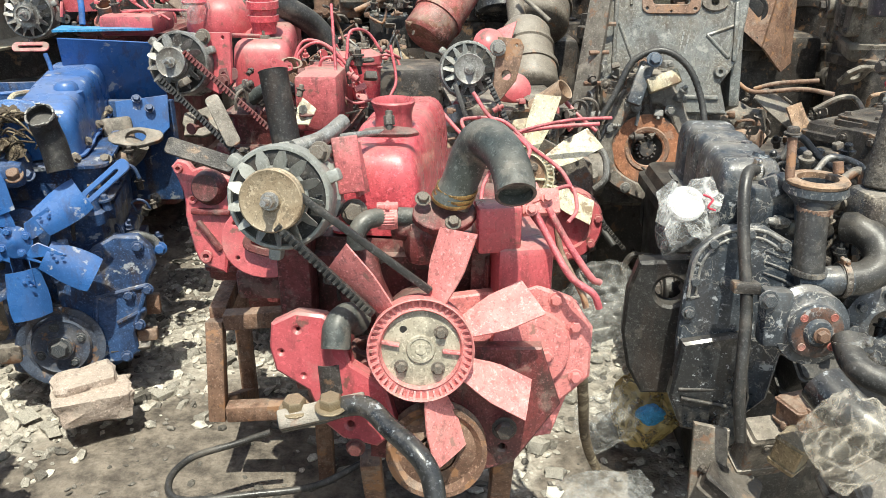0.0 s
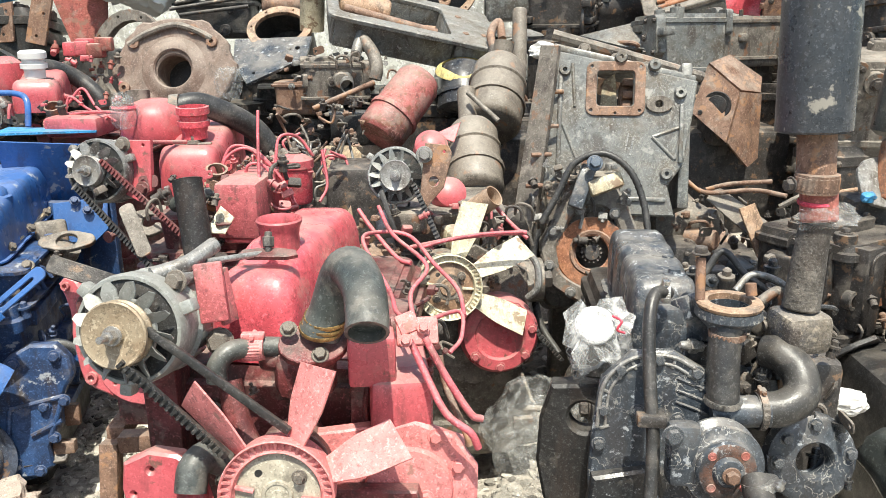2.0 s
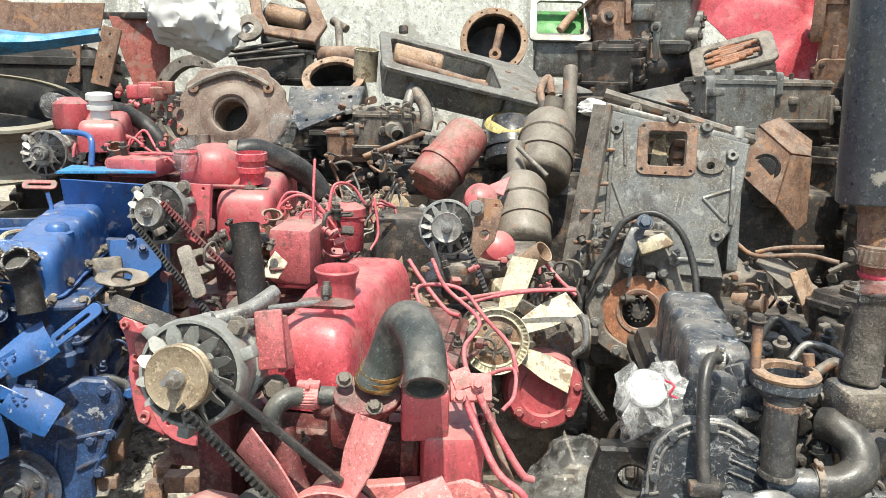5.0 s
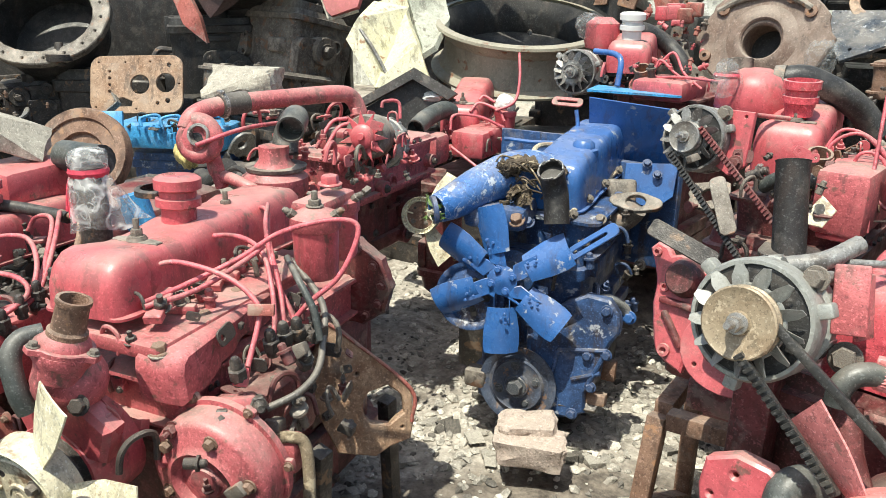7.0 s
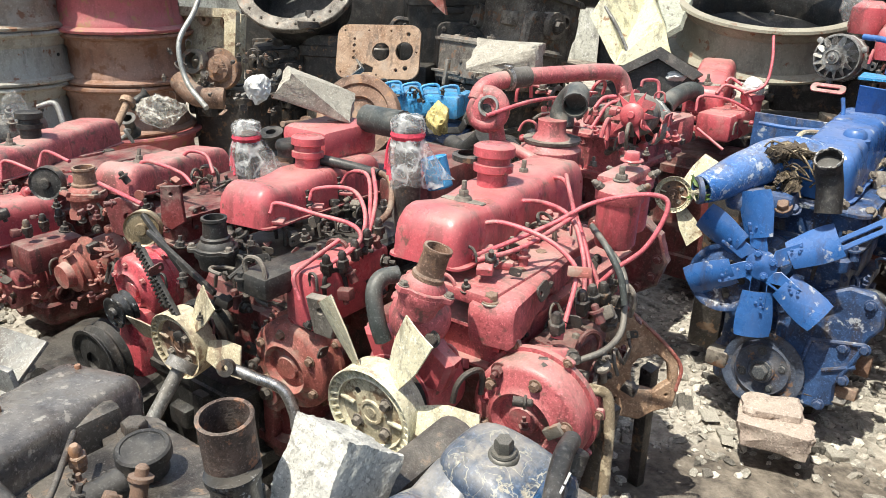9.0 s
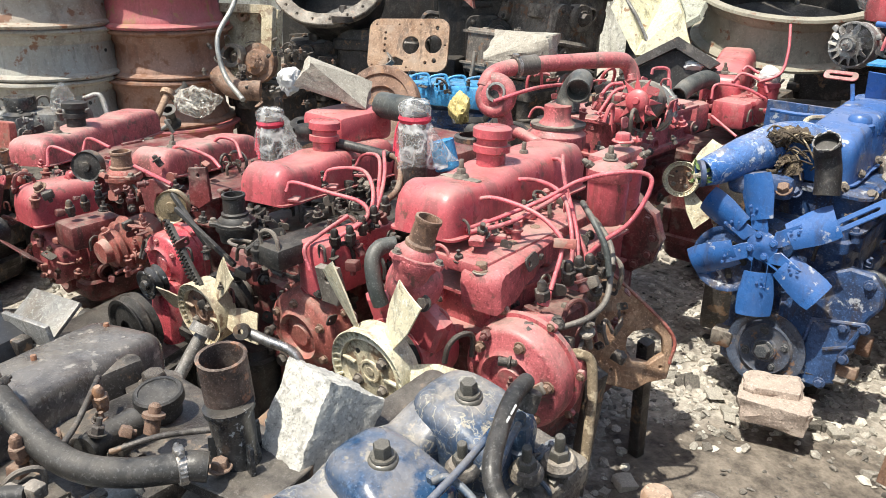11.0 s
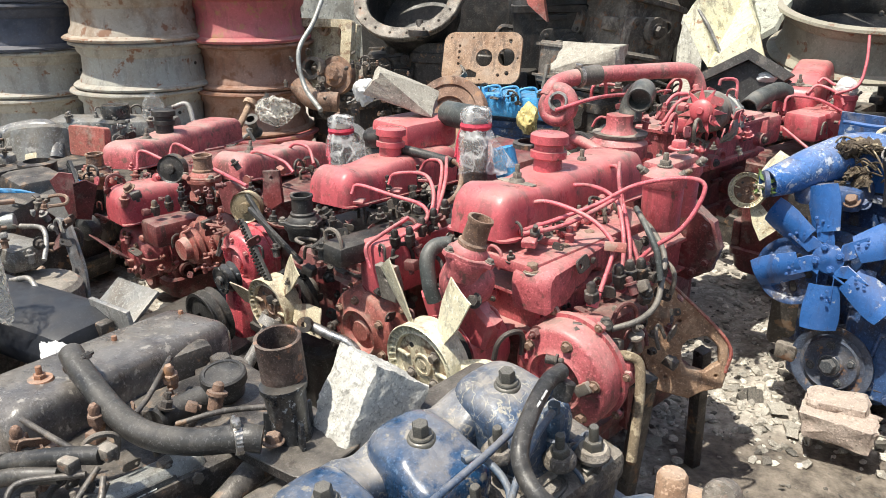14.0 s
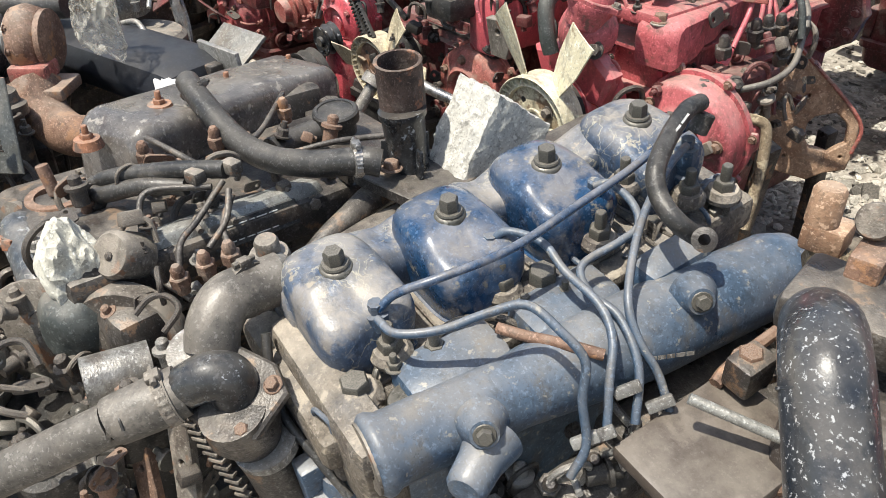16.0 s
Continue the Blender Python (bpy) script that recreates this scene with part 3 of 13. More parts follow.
def unit_mesh(name, bm, mat):
    bmesh.ops.recalc_face_normals(bm, faces=bm.faces[:])
    me = bpy.data.meshes.new(name)
    bm.to_mesh(me)
    bm.free()
    finish(me, mat)
    return me


BOLTS = {}


def bolt(parent, p, n, r=0.009, h=None, mat=None, label="", stud=0.0):
    """A hexagon bolt on a washer, all on one mesh per material."""
    mat = mat or iron
    key = (mat.name, stud > 0)
    if key not in BOLTS:
        b = bmesh.new()
        lathe(b, Matrix(), [(0, 0), (1.35, 0), (1.4, 0.12), (1.3, 0.24), (0, 0.24)], 14)
        lathe(b, Matrix(), [(0, 0.2), (1.0, 0.2), (1.0, 0.95), (0.86, 1.1), (0, 1.12)], 6)
        if stud > 0:
            lathe(b, Matrix(), [(0, 1.1), (0.5, 1.1), (0.5, 2.3), (0.42, 2.4), (0, 2.4)], 10)
        BOLTS[key] = unit_mesh("bolt", b, mat)
    ob = new("bolt", BOLTS[key])
    ob.parent = parent
    base = Vector(root_of(parent).location)
    ob.matrix_basis = Matrix.Translation(-base) @ facing(p, n, (0.2, 0.3, 0.9), 17 * (len(bpy.data.objects) % 7)) @ Matrix.Diagonal((r, r, h or r, 1))
    return tagged(ob, label)


def hose(parent, pts, r, mat=None, name="hose", label="", seg=14, mouth=0.0, n=8, radii=None, ribs=0.0):
    b = bmesh.new()
    tube(b, pts, r, seg, n, mouth, radii, ribs)
    return part(name, b, mat or rubber, parent, label, 60)


def line(parent, pts, r=0.0035, mat=None, name="fuel_line", label=""):
    b = bmesh.new()
    tube(b, pts, r * 0.85, 7, 6)
    return part(name, b, mat or wire_red, parent, label, 60)


def nut_stack(parent, p, n, r=0.008, mat=None, name="union_nut"):
    """A screwed fuel union: hexagons on a stem."""
    b = bmesh.new()
    m = facing(p, n)
    lathe(b, m, [(0, -r), (r * 0.8, -r), (r * 0.8, r * 0.2), (0, r * 0.2)], 10)
    lathe(b, m, [(0, 0), (r * 1.15, 0), (r * 1.15, r * 1.3), (r, r * 1.45), (0, r * 1.45)], 6)
    lathe(b, m, [(0, r * 1.4), (r * 0.75, r * 1.4), (r * 0.75, r * 2.4), (r * 0.45, r * 2.9), (0, r * 2.9)], 8)
    return part(name, b, mat or iron, parent)


def clamp(parent, p, d, r, mat=None, width=0.011):
    b = bmesh.new()
    m = facing(p, d)
    secs = []
    for z, k in ((-0.5, 0.0), (-0.5, 0.0014), (-0.36, 0.0014), (-0.34, 0.0024), (0.34, 0.0024), (0.36, 0.0014), (0.5, 0.0014), (0.5, 0.0)):
        secs.append([((r + (k if i % 4 < 2 else min(k, 0.0014))) * math.cos(i * math.pi / 48), (r + (k if i % 4 < 2 else min(k, 0.0014))) * math.sin(i * math.pi / 48), z * width) for i in range(96)])
    loft(b, m, secs)
    box(b, m @ pose(0, r + 0.004, 0), (0.014, 0.009, width * 1.1), 0.002)
    rod(b, m @ Vector((-0.013, r + 0.005, 0)), m @ Vector((0.013, r + 0.005, 0)), 0.0035, seg=8)
    return part("hose_clamp", b, mat or steel, parent)


def casting(parent, m, size, mat, seed, n=14, name="engine_block", label="", studs=True, sides=(0, 0, 1, 1, 2, 3, 4)):
    """A rough cast body with its bolted pads, lugs, ribs and bosses as parts. The frame is its centre."""
    rnd = random.Random(seed)
    b = bmesh.new()
    sx, sy, sz = size
    wob = Vector((seed * 3.7, seed * 1.3, 0))
    secs = []
    for f, k in ((-0.5, 0.8), (-0.46, 0.9), (-0.36, 0.93), (-0.352, 1.0), (-0.3, 1.0), (-0.29, 0.86), (0.1, 0.88), (0.36, 0.9), (0.37, 1.0), (0.43, 1.0), (0.44, 0.92), (0.5, 0.88)):
        secs.append([(x * (1 + 0.05 * noise.noise(Vector((x * 9, y * 9, f * 4)) + wob)), y * (1 + 0.03 * noise.noise(Vector((y * 9, x * 9, f * 5)) + wob)), f * sz)
                     for x, y in round_rect(sx * k, sy * (0.5 + k / 2), min(sx, sy) * 0.1, 5)])
    loft(b, m, secs)
    ob = part(name, b, mat, parent, label)
    for i in range(n):
        side = rnd.choice(sides)
        u, v, k = rnd.uniform(-0.42, 0.42), rnd.uniform(-0.4, 0.4), rnd.uniform(0.6, 1.4)
        base = {0: pose(-sx * 0.43, u * sy, v * sz, 0, -90), 1: pose(sx * 0.43, u * sy, v * sz, 0, 90), 2: pose(u * sx, -sy * 0.47, v * sz, 90),
                3: pose(u * sx, sy * 0.47, v * sz, -90), 4: pose(u * sx, v * sy, sz * 0.47)}[side]
        q = m @ base
        d = q.to_3x3() @ Vector((0, 0, 1))
        what = rnd.random()
        s = min(size) * k
        b = bmesh.new()
        if what < 0.25:
            disc(b, q @ pose(0, 0, -0.01), s * 0.12, s * 0.14 + 0.01, 14)
            part("boss", b, mat, parent)
            if studs:
                bolt(parent, q @ Vector((0, 0, s * 0.14)), d, max(0.006, s * 0.05))
        elif what < 0.5:
            box(b, q, (s * 0.1, s * 0.55, s * 0.16), 0.004)
            part("rib", b, mat, parent)
        elif what < 0.7:
            plate(b, q @ pose(0, 0, -0.01), round_rect(s * 0.5, s * 0.34, s * 0.08, 3), s * 0.09 + 0.01)
            part("cover_pad", b, mat, parent)
            if studs:
                for a, c in ((0.19, 0.11), (-0.19, 0.11), (0.19, -0.11), (-0.19, -0.11)):
                    bolt(parent, q @ Vector((s * a, s * c, s * 0.09)), d, max(0.0045, min(0.009, s * 0.03)))
        elif what < 0.85:
            box(b, q, (s * 0.34, s * 0.26, s * 0.24), 0.008, 0.8)
            part("lug", b, mat, parent)
        elif what < 0.93:
            lathe(b, q @ pose(0, 0, -0.01), [(s * 0.13, 0), (s * 0.13, s * 0.12), (s * 0.09, s * 0.13), (s * 0.09, s * 0.03), (0, s * 0.03)], 16)
            part("port", b, mat, parent)
        else:
            a = q @ Vector((0, 0, 0))
            tube(b, [a, a + d * s * 0.15, a + d * s * 0.22 + Vector((0, 0, -s * 0.2)), a + d * s * 0.12 + Vector((0, 0, -s * 0.5))], s * 0.035, 8)
            part("line", b, iron, parent)
    return ob


def cyl(name, parent, a, c, r, mat, r2=None, label="", seg=18):
    b = bmesh.new()
    rod(b, a, c, r, r2, seg)
    return part(name, b, mat, parent, label)


def block(name, parent, m, size, mat, bev=0.006, label="", taper=1.0):
    b = bmesh.new()
    box(b, m, size, bev, taper)
    return part(name, b, mat, parent, label)


def spun(name, parent, m, profile, mat, label="", seg=28):
    b = bmesh.new()
    lathe(b, m, profile, seg)
    return part(name, b, mat, parent, label)


def sheet(name, parent, m, outline, thick, mat, holes=(), label="", bev=0.0015):
    b = bmesh.new()
    plate(b, m, outline, thick, holes, bev)
    return part(name, b, mat, parent, label)


def slab(name, parent, pts, thick, mat, label="", dent=0.0):
    """A plate through a few corners, thickened along its normal, slightly buckled."""
    pts = [Vector(p) for p in pts]
    n_ = (pts[1] - pts[0]).cross(pts[2] - pts[0]).normalized()
    b = bmesh.new()
    f = b.faces.new([b.verts.new(p) for p in pts])
    bmesh.ops.triangulate(b, faces=[f])
    bmesh.ops.subdivide_edges(b, edges=b.edges[:], cuts=5, use_grid_fill=True)
    for v in b.verts:
        v.co += n_ * dent * noise.noise(v.co * 7)
    bmesh.ops.solidify(b, geom=b.faces[:], thickness=thick)
    return part(name, b, mat, parent, label)


def open_pipe(name, parent, a, c, r, mat, label="", wall=0.003, flare=0.0):
    b = bmesh.new()
    pipe(b, a, c, r, wall, 24, flare)
    return part(name, b, mat, parent, label)


def filter_bowl(parent, top, r, h, mat, cap_mat=None, label="red fuel filter bowl"):
    """A hanging fuel filter: lugged cap, bowl and through bolt. top: the cap's top centre."""
    m = upright(top)
    bowl = spun("filter_bowl", parent, m, [(0, -h), (r * 0.5, -h), (r * 0.86, -h * 0.96), (r * 0.95, -h * 0.9), (r, -h * 0.3), (0, -h * 0.3)], mat, label)
    spun("filter_cap", bowl, m, [(0, 0.002), (r * 0.3, 0), (r * 0.9, -h * 0.08), (r * 1.1, -h * 0.12), (r * 1.1, -h * 0.27), (r * 1.02, -h * 0.3), (0, -h * 0.3)], cap_mat or mat)
    bolt(parent, m @ Vector((0, 0, 0)), (0, 0, 1), r * 0.28, mat=iron_dusty, stud=1)
    for a in (0.3, 2.3, 4.2):
        nut_stack(parent, m @ Vector((r * 0.9 * math.cos(a), r * 0.9 * math.sin(a), -h * 0.1)), (math.cos(a), math.sin(a), 0.8), r * 0.2, iron_dusty)
    return bowl


def water_pot(parent, p, h, mat, r=0.028, tip=None, lean=(0, 0, 1), stub=None):
    """A thermostat pot: flanged cone with an open pipe stub on top. p: the stub's mouth."""
    m = facing(p, lean)
    pot = spun("thermostat_pot", parent, m, [(0, -h), (r * 1.35, -h), (r * 1.45, -h * 0.82), (r * 1.7, -h * 0.74), (r * 1.7, -h * 0.64), (r * 1.5, -h * 0.62), (r * 1.5, -h * 0.6), (r * 1.3, -h * 0.5), (r * 1.05, -h * 0.44), (0, -h * 0.44)], mat, "cast thermostat pot with an open pipe stub")
    spun("pipe_stub", pot, m, [(r * 1.12, -h * 0.46), (r * 1.12, -h * 0.4), (r * 0.95, -h * 0.37), (r * 0.9, -h * 0.08), (r * 1.0, -h * 0.05), (r * 0.98, 0), (r * 0.78, 0), (r * 0.76, -h * 0.4), (0, -h * 0.4)], rust_iron if mat is not iron_dark else iron_dark, "rusty open pipe stub")
    sheet("pot_flange", pot, m @ pose(0, 0, -h * 0.66), [(r * (2.1 if i % 9 < 2 else 1.62) * math.cos(6.2832 * i / 27), r * (2.1 if i % 9 < 2 else 1.62) * math.sin(6.2832 * i / 27)) for i in range(27)], h * 0.09, mat)
    for i in range(3):
        a = 6.2832 * (9 * i + 0.5) / 27
        bolt(parent, m @ Vector((r * 1.8 * math.cos(a), r * 1.8 * math.sin(a), -h * 0.57)), lean, r * 0.27, mat=iron_dusty)
    return pot


def hump_shell(b, m, w, L, h, prof, waists=(), sq=(0.42, 0.62), seed=0.0, lip=0.009, n=30):
    """A pressed cover along the frame's y: heights prof (share of length, share of h), waists (place, spread, depth)."""
    secs, k = [], 18
    for f in [0.0, 0.008, 0.025, 0.05] + [0.08 + 0.84 * i / n for i in range(n + 1)] + [0.95, 0.975, 0.992, 1.0]:
        e = min(f, 1 - f) * L / (w * 0.3)
        cap = math.sqrt(max(0.0, 1 - max(0.0, 1 - e) ** 2.6))
        hh = h * float(np.interp(f, [p[0] for p in prof], [p[1] for p in prof])) * (0.5 + 0.5 * cap)
        ww = w / 2 * (0.74 + 0.26 * cap) * (1 - sum(d_ * math.exp(-((f - c_) / s_) ** 2) for c_, s_, d_ in waists))
        y = (f - 0.5) * L
        ring = [(ww + lip, y, 0.0), (ww + lip, y, 0.004)]
        for i in range(k + 1):
            co, si = math.cos(math.pi * i / k), math.sin(math.pi * i / k)
            ring.append((ww * math.copysign(abs(co) ** sq[0], co) * (1 - 0.1 * si), y, 0.005 + hh * si ** sq[1] + 0.0025 * noise.noise(Vector((co * 2, y * 14, seed * 9)))))
        secs.append(ring + [(-ww - lip, y, 0.004), (-ww - lip, y, 0.0)])
    loft(b, m, secs)


def rocker_cover(parent, a, c, w, h, mat, neck=None, neck_mat=None, label="red pressed-steel rocker cover", step=True, nuts=2, sq=(0.27, 0.36)):
    """A rocker cover from its front bottom centre a to its rear bottom centre c."""
    a, c = Vector(a), Vector(c)
    d = c - a
    m = Matrix.Translation((a + c) / 2) @ Matrix((Vector((d.y, -d.x, 0)).normalized(), d.normalized(), Vector((d.y, -d.x, 0)).normalized().cross(d.normalized()))).transposed().to_4x4()
    b = bmesh.new()
    L = d.length
    prof = [(0, 0.86), (0.08, 0.93), (0.2, 0.84), (0.3, 0.86), (0.42, 0.98), (0.58, 1.0), (0.66, 0.95), (0.72, 1.04), (0.9, 1.06), (1, 0.98)] if step else [(0, 1), (1, 1)]
    hump_shell(b, m, w, L, h, prof, ((0.66, 0.04, 0.07), (0.24, 0.07, 0.05)) if step else (), sq, L)
    cov = part("rocker_cover", b, mat, parent, label, 55)
    if neck is not None:
        r = w * 0.24
        q = m @ pose(0, (neck - 0.5) * L, h * 0.97)
        spun("filler_neck", cov, q, [(r * 0.9, 0), (r * 0.9, r * 0.8), (r * 1.15, r * 0.9), (r * 1.15, r * 1.3), (r * 0.95, r * 1.35), (r * 0.95, r * 1.7), (r * 1.2, r * 1.8), (r * 1.2, r * 2.3), *([(r * 1.02, r * 2.34), (r * 0.98, r * 0.6), (0, r * 0.6)] if neck_mat is red_bright else [(r * 1.0, r * 2.45), (0, r * 2.45)])], neck_mat or mat)
    up = m.to_3x3() @ Vector((0, 0, 1))
    for i in range(nuts):
        q = m @ Vector((0, ((0.23, 0.66)[i % 2] - 0.5) * L if step else 0.0, h * 0.9))
        sheet("strap", cov, facing(q - up * 0.006, up, m.to_3x3() @ Vector((0, 1, 0))), [(-0.042, -0.006), (-0.02, -0.011), (0.02, -0.011), (0.042, -0.006), (0.042, 0.006), (0.02, 0.011), (-0.02, 0.011), (-0.042, 0.006)], 0.007, iron_dusty)
        spun("strap_washer", cov, facing(q, up), [(0, 0.006), (0.015, 0.006), (0.017, 0.0), (0, 0)], iron_dusty)
        bolt(cov, q + up * 0.005, up, 0.01, 0.013, iron_dusty, stud=1)
    return cov


def injector(parent, p, lean=(0, -0.2, 1), s=1.0, mat=None):
    """An injector: clamp bridge, body and union."""
    m = facing(p, lean)
    spun("injector", parent, m, [(0, -0.02 * s), (0.011 * s, -0.02 * s), (0.011 * s, 0.006 * s), (0.008 * s, 0.008 * s), (0.008 * s, 0.022 * s), (0.005 * s, 0.024 * s), (0.005 * s, 0.034 * s), (0, 0.034 * s)], mat or iron, seg=8)
    sheet("injector_clamp", parent, m @ pose(0, 0, -0.004), [(-0.03 * s, -0.009 * s), (0.03 * s, -0.009 * s), (0.03 * s, 0.009 * s), (-0.03 * s, 0.009 * s)], 0.007 * s, red_dusty)


def pressed_fan(parent, m, tip, angles, mat, width=0.085, spider=None):
    """A pressed-steel fan: star spider, riveted curved blades. The frame's z is its axis."""
    n = m.to_3x3() @ Vector((0, 0, 1))
    out = []
    k = len(angles)
    for i, a in enumerate(angles):
        r = radians(a)
        out += [(tip * 0.2 * math.cos(r - 0.5), tip * 0.2 * math.sin(r - 0.5))]
        for da, rr in ((-0.4, 0.27), (-0.17, 0.6), (0.17, 0.6), (0.4, 0.27)):
            out.append((tip * rr * math.cos(r + da), tip * rr * math.sin(r + da)))
    sheet("spider", parent, m, out[::1], 0.004, spider or mat)
    spun("hub", parent, m @ pose(0, 0, 0.002), [(0, 0.004), (0.012, 0.004), (0.014, 0.0025), (0.034, 0.002), (0.038, 0), (0, 0)], spider or mat)
    for i in range(4):
        a = 0.4 + 1.571 * i
        bolt(parent, m @ Vector((tip * 0.16 * math.cos(a), tip * 0.16 * math.sin(a), 0.004)), n, 0.0075, mat=mat)
    for a in angles:
        b = bmesh.new()
        q = m @ Matrix.Rotation(radians(a), 4, "Z")
        secs = []
        for i in range(7):
            f = i / 6
            rr = tip * (0.38 + 0.65 * f)
            w = width * (0.78 + 0.22 * min(1, f * 1.8)) * (1 if f < 0.9 else 0.94)
            tw = radians(-9 - 5 * f)
            pts = []
            for s, th in [(x / 6 - 0.5, 1) for x in range(7)] + [(0.5 - x / 6, -1) for x in range(7)]:
                y, z = s * w, -(s + 0.1) ** 2 * w * 0.7 + th * 0.0011
                pts.append((rr - (abs(s) ** 6) * 0.05 * f, y * math.cos(tw) - z * math.sin(tw), 0.008 + y * math.sin(tw) + z * math.cos(tw)))
            secs.append(pts)
        loft(b, q, secs)
        part("blade", b, mat, parent)
        for x, y in ((0.45, -0.06), (0.45, 0.06), (0.53, 0.0), (0.58, -0.07), (0.58, 0.07)):
            p = q @ Vector((tip * x, tip * y, 0.011 + y * 0.05))
            bolt(parent, p, n, 0.0032, 0.003, mat)


def pulley(parent, m, r, mat, width=0.02, bore=0.35, name="pulley", label="", grooves=1):
    """A belt wheel; its face looks along the frame's z."""
    b = bmesh.new()
    prof = [(0, -0.004), (r * bore, -0.004), (r * bore, 0.004), (r * 0.62, 0.0), (r * 0.78, -0.004), (r * 0.9, 0.004), (r, 0.004)]
    z = 0.004
    for i in range(grooves):
        prof += [(r, z - 0.003), (r * 0.86, z - width * 0.45), (r * 0.86, z - width * 0.6), (r, z - width)]
        z -= width
    prof += [(r * 0.5, z), (0, z)]
    lathe(b, m, prof, 36)
    return part(name, b, mat, parent, label)


def belt(parent, a, b_, w=0.011, t=0.008, teeth=False, mat=None, sag=0.0):
    """One straight run of a belt from a to b."""
    b = bmesh.new()
    a, c = Vector(a), Vector(b_)
    d = (c - a)
    m = facing((a + c) / 2, d, (0, -1, 0.2))
    box(b, m, (w, t, d.length), 0.0015)
    if teeth:
        n = int(d.length / 0.009)
        for i in range(n):
            q = m @ pose(0, t * 0.5, (i / n - 0.5) * d.length)
            box(b, q, (w * 0.95, t * 0.8, 0.0045), 0)
    return part("belt", b, mat or rubber, parent)


def alternator(parent, m, r=0.062, depth=0.11, pulley_r=None, pulley_mat=None, body=None, vanes=12, fan_mat=None):
    """A generator: slotted shell, vaned end, pulley and nut; the frame is at the pulley's face, z to the front."""
    body, pulley_r = body or alloy, pulley_r or r * 0.66
    z0 = -0.036
    rs = r * 1.1
    alt = spun("alternator_shell", parent, m, [(0, z0 - 0.012), (rs * 0.88, z0 - 0.012), (rs * 0.9, z0 - 0.004), (rs * 0.96, z0 - 0.004), (rs, z0 - 0.01), (rs, z0 - depth * 0.2), (rs, z0 - depth * 0.34), (rs * 0.93, z0 - depth * 0.36), (rs * 0.93, z0 - depth * 0.56),
                                               (rs, z0 - depth * 0.58), (rs * 0.98, z0 - depth * 0.85), (rs * 0.8, z0 - depth), (0, z0 - depth)], body, "weathered aluminium alternator shell with slots", 36)
    # Slots and vent recess are solid black pieces, coloured as the shade inside openings.
    for i in range(16):
        q = m @ Matrix.Rotation(6.2832 * i / 16, 4, "Z")
        if i % 2 == 0:
            block("shell_slot", alt, q @ Matrix.Rotation(0.38, 4, "Z") @ pose(rs * 0.985, 0, z0 - depth * 0.72), (rs * 0.04, rs * 0.16, depth * 0.2), iron_dark, 0.001, "solid dark block for the shade in a vent slot")
        block("shell_rib", alt, q @ Matrix.Rotation(0.18, 4, "Z") @ pose(rs * 0.95, 0, z0 - depth * 0.75), (rs * 0.12, rs * 0.14, depth * 0.3), body, 0.002)
    spun("vent_recess", alt, m, [(rs * 0.3, z0 - 0.006), (rs * 0.885, z0 - 0.008), (rs * 0.885, z0 - 0.0125), (rs * 0.3, z0 - 0.0125)], iron_dark, "dark ring for the shade in the vent opening behind the fan", 32)
    for a in (0.4, 2.5, 4.6):
        q = m @ Matrix.Rotation(a, 4, "Z") @ pose(rs * 1.06, 0, z0 - depth * 0.2)
        block("shell_lug", alt, q, (rs * 0.3, rs * 0.24, depth * 0.2), body, 0.004)
    hub = spun("cooling_fan", alt, m, [(0, -0.026), (r * 0.66, -0.026), (r * 0.68, -0.03), (r * 0.66, -0.033), (0, -0.033)], fan_mat or body)
    for i in range(vanes):
        b = bmesh.new()
        q = m @ Matrix.Rotation(6.2832 * i / vanes, 4, "Z")
        tri = [(r * 0.55, -r * 0.13, -0.028), (r * 0.82, -r * 0.14, -0.03), (r * 0.99, -r * 0.09, -0.027), (r * 0.98, r * 0.0, -0.02), (r * 0.8, r * 0.06, -0.014), (r * 0.58, r * 0.1, -0.02)]
        loft(b, q, [tri, [(x, y, z - 0.003) for x, y, z in tri]])
        part("vane", b, fan_mat or body, hub)
    w, pr = r * 0.3, pulley_r
    spun("pulley", alt, m, [(0, 0.0), (pr * 0.3, 0), (pr * 0.34, -0.003), (pr * 0.8, -0.003), (pr * 0.95, 0.0), (pr, -0.002), (pr, -0.006), (pr * 0.8, -w * 0.5), (pr, -w + 0.003), (pr, -w), (pr * 0.4, -w), (0, -w)], pulley_mat or alloy_dark, "", 36)
    bolt(alt, m @ Vector((0, 0, 0)), m.to_3x3() @ Vector((0, 0, 1)), r * 0.14, r * 0.2, steel, stud=1)
    return alt


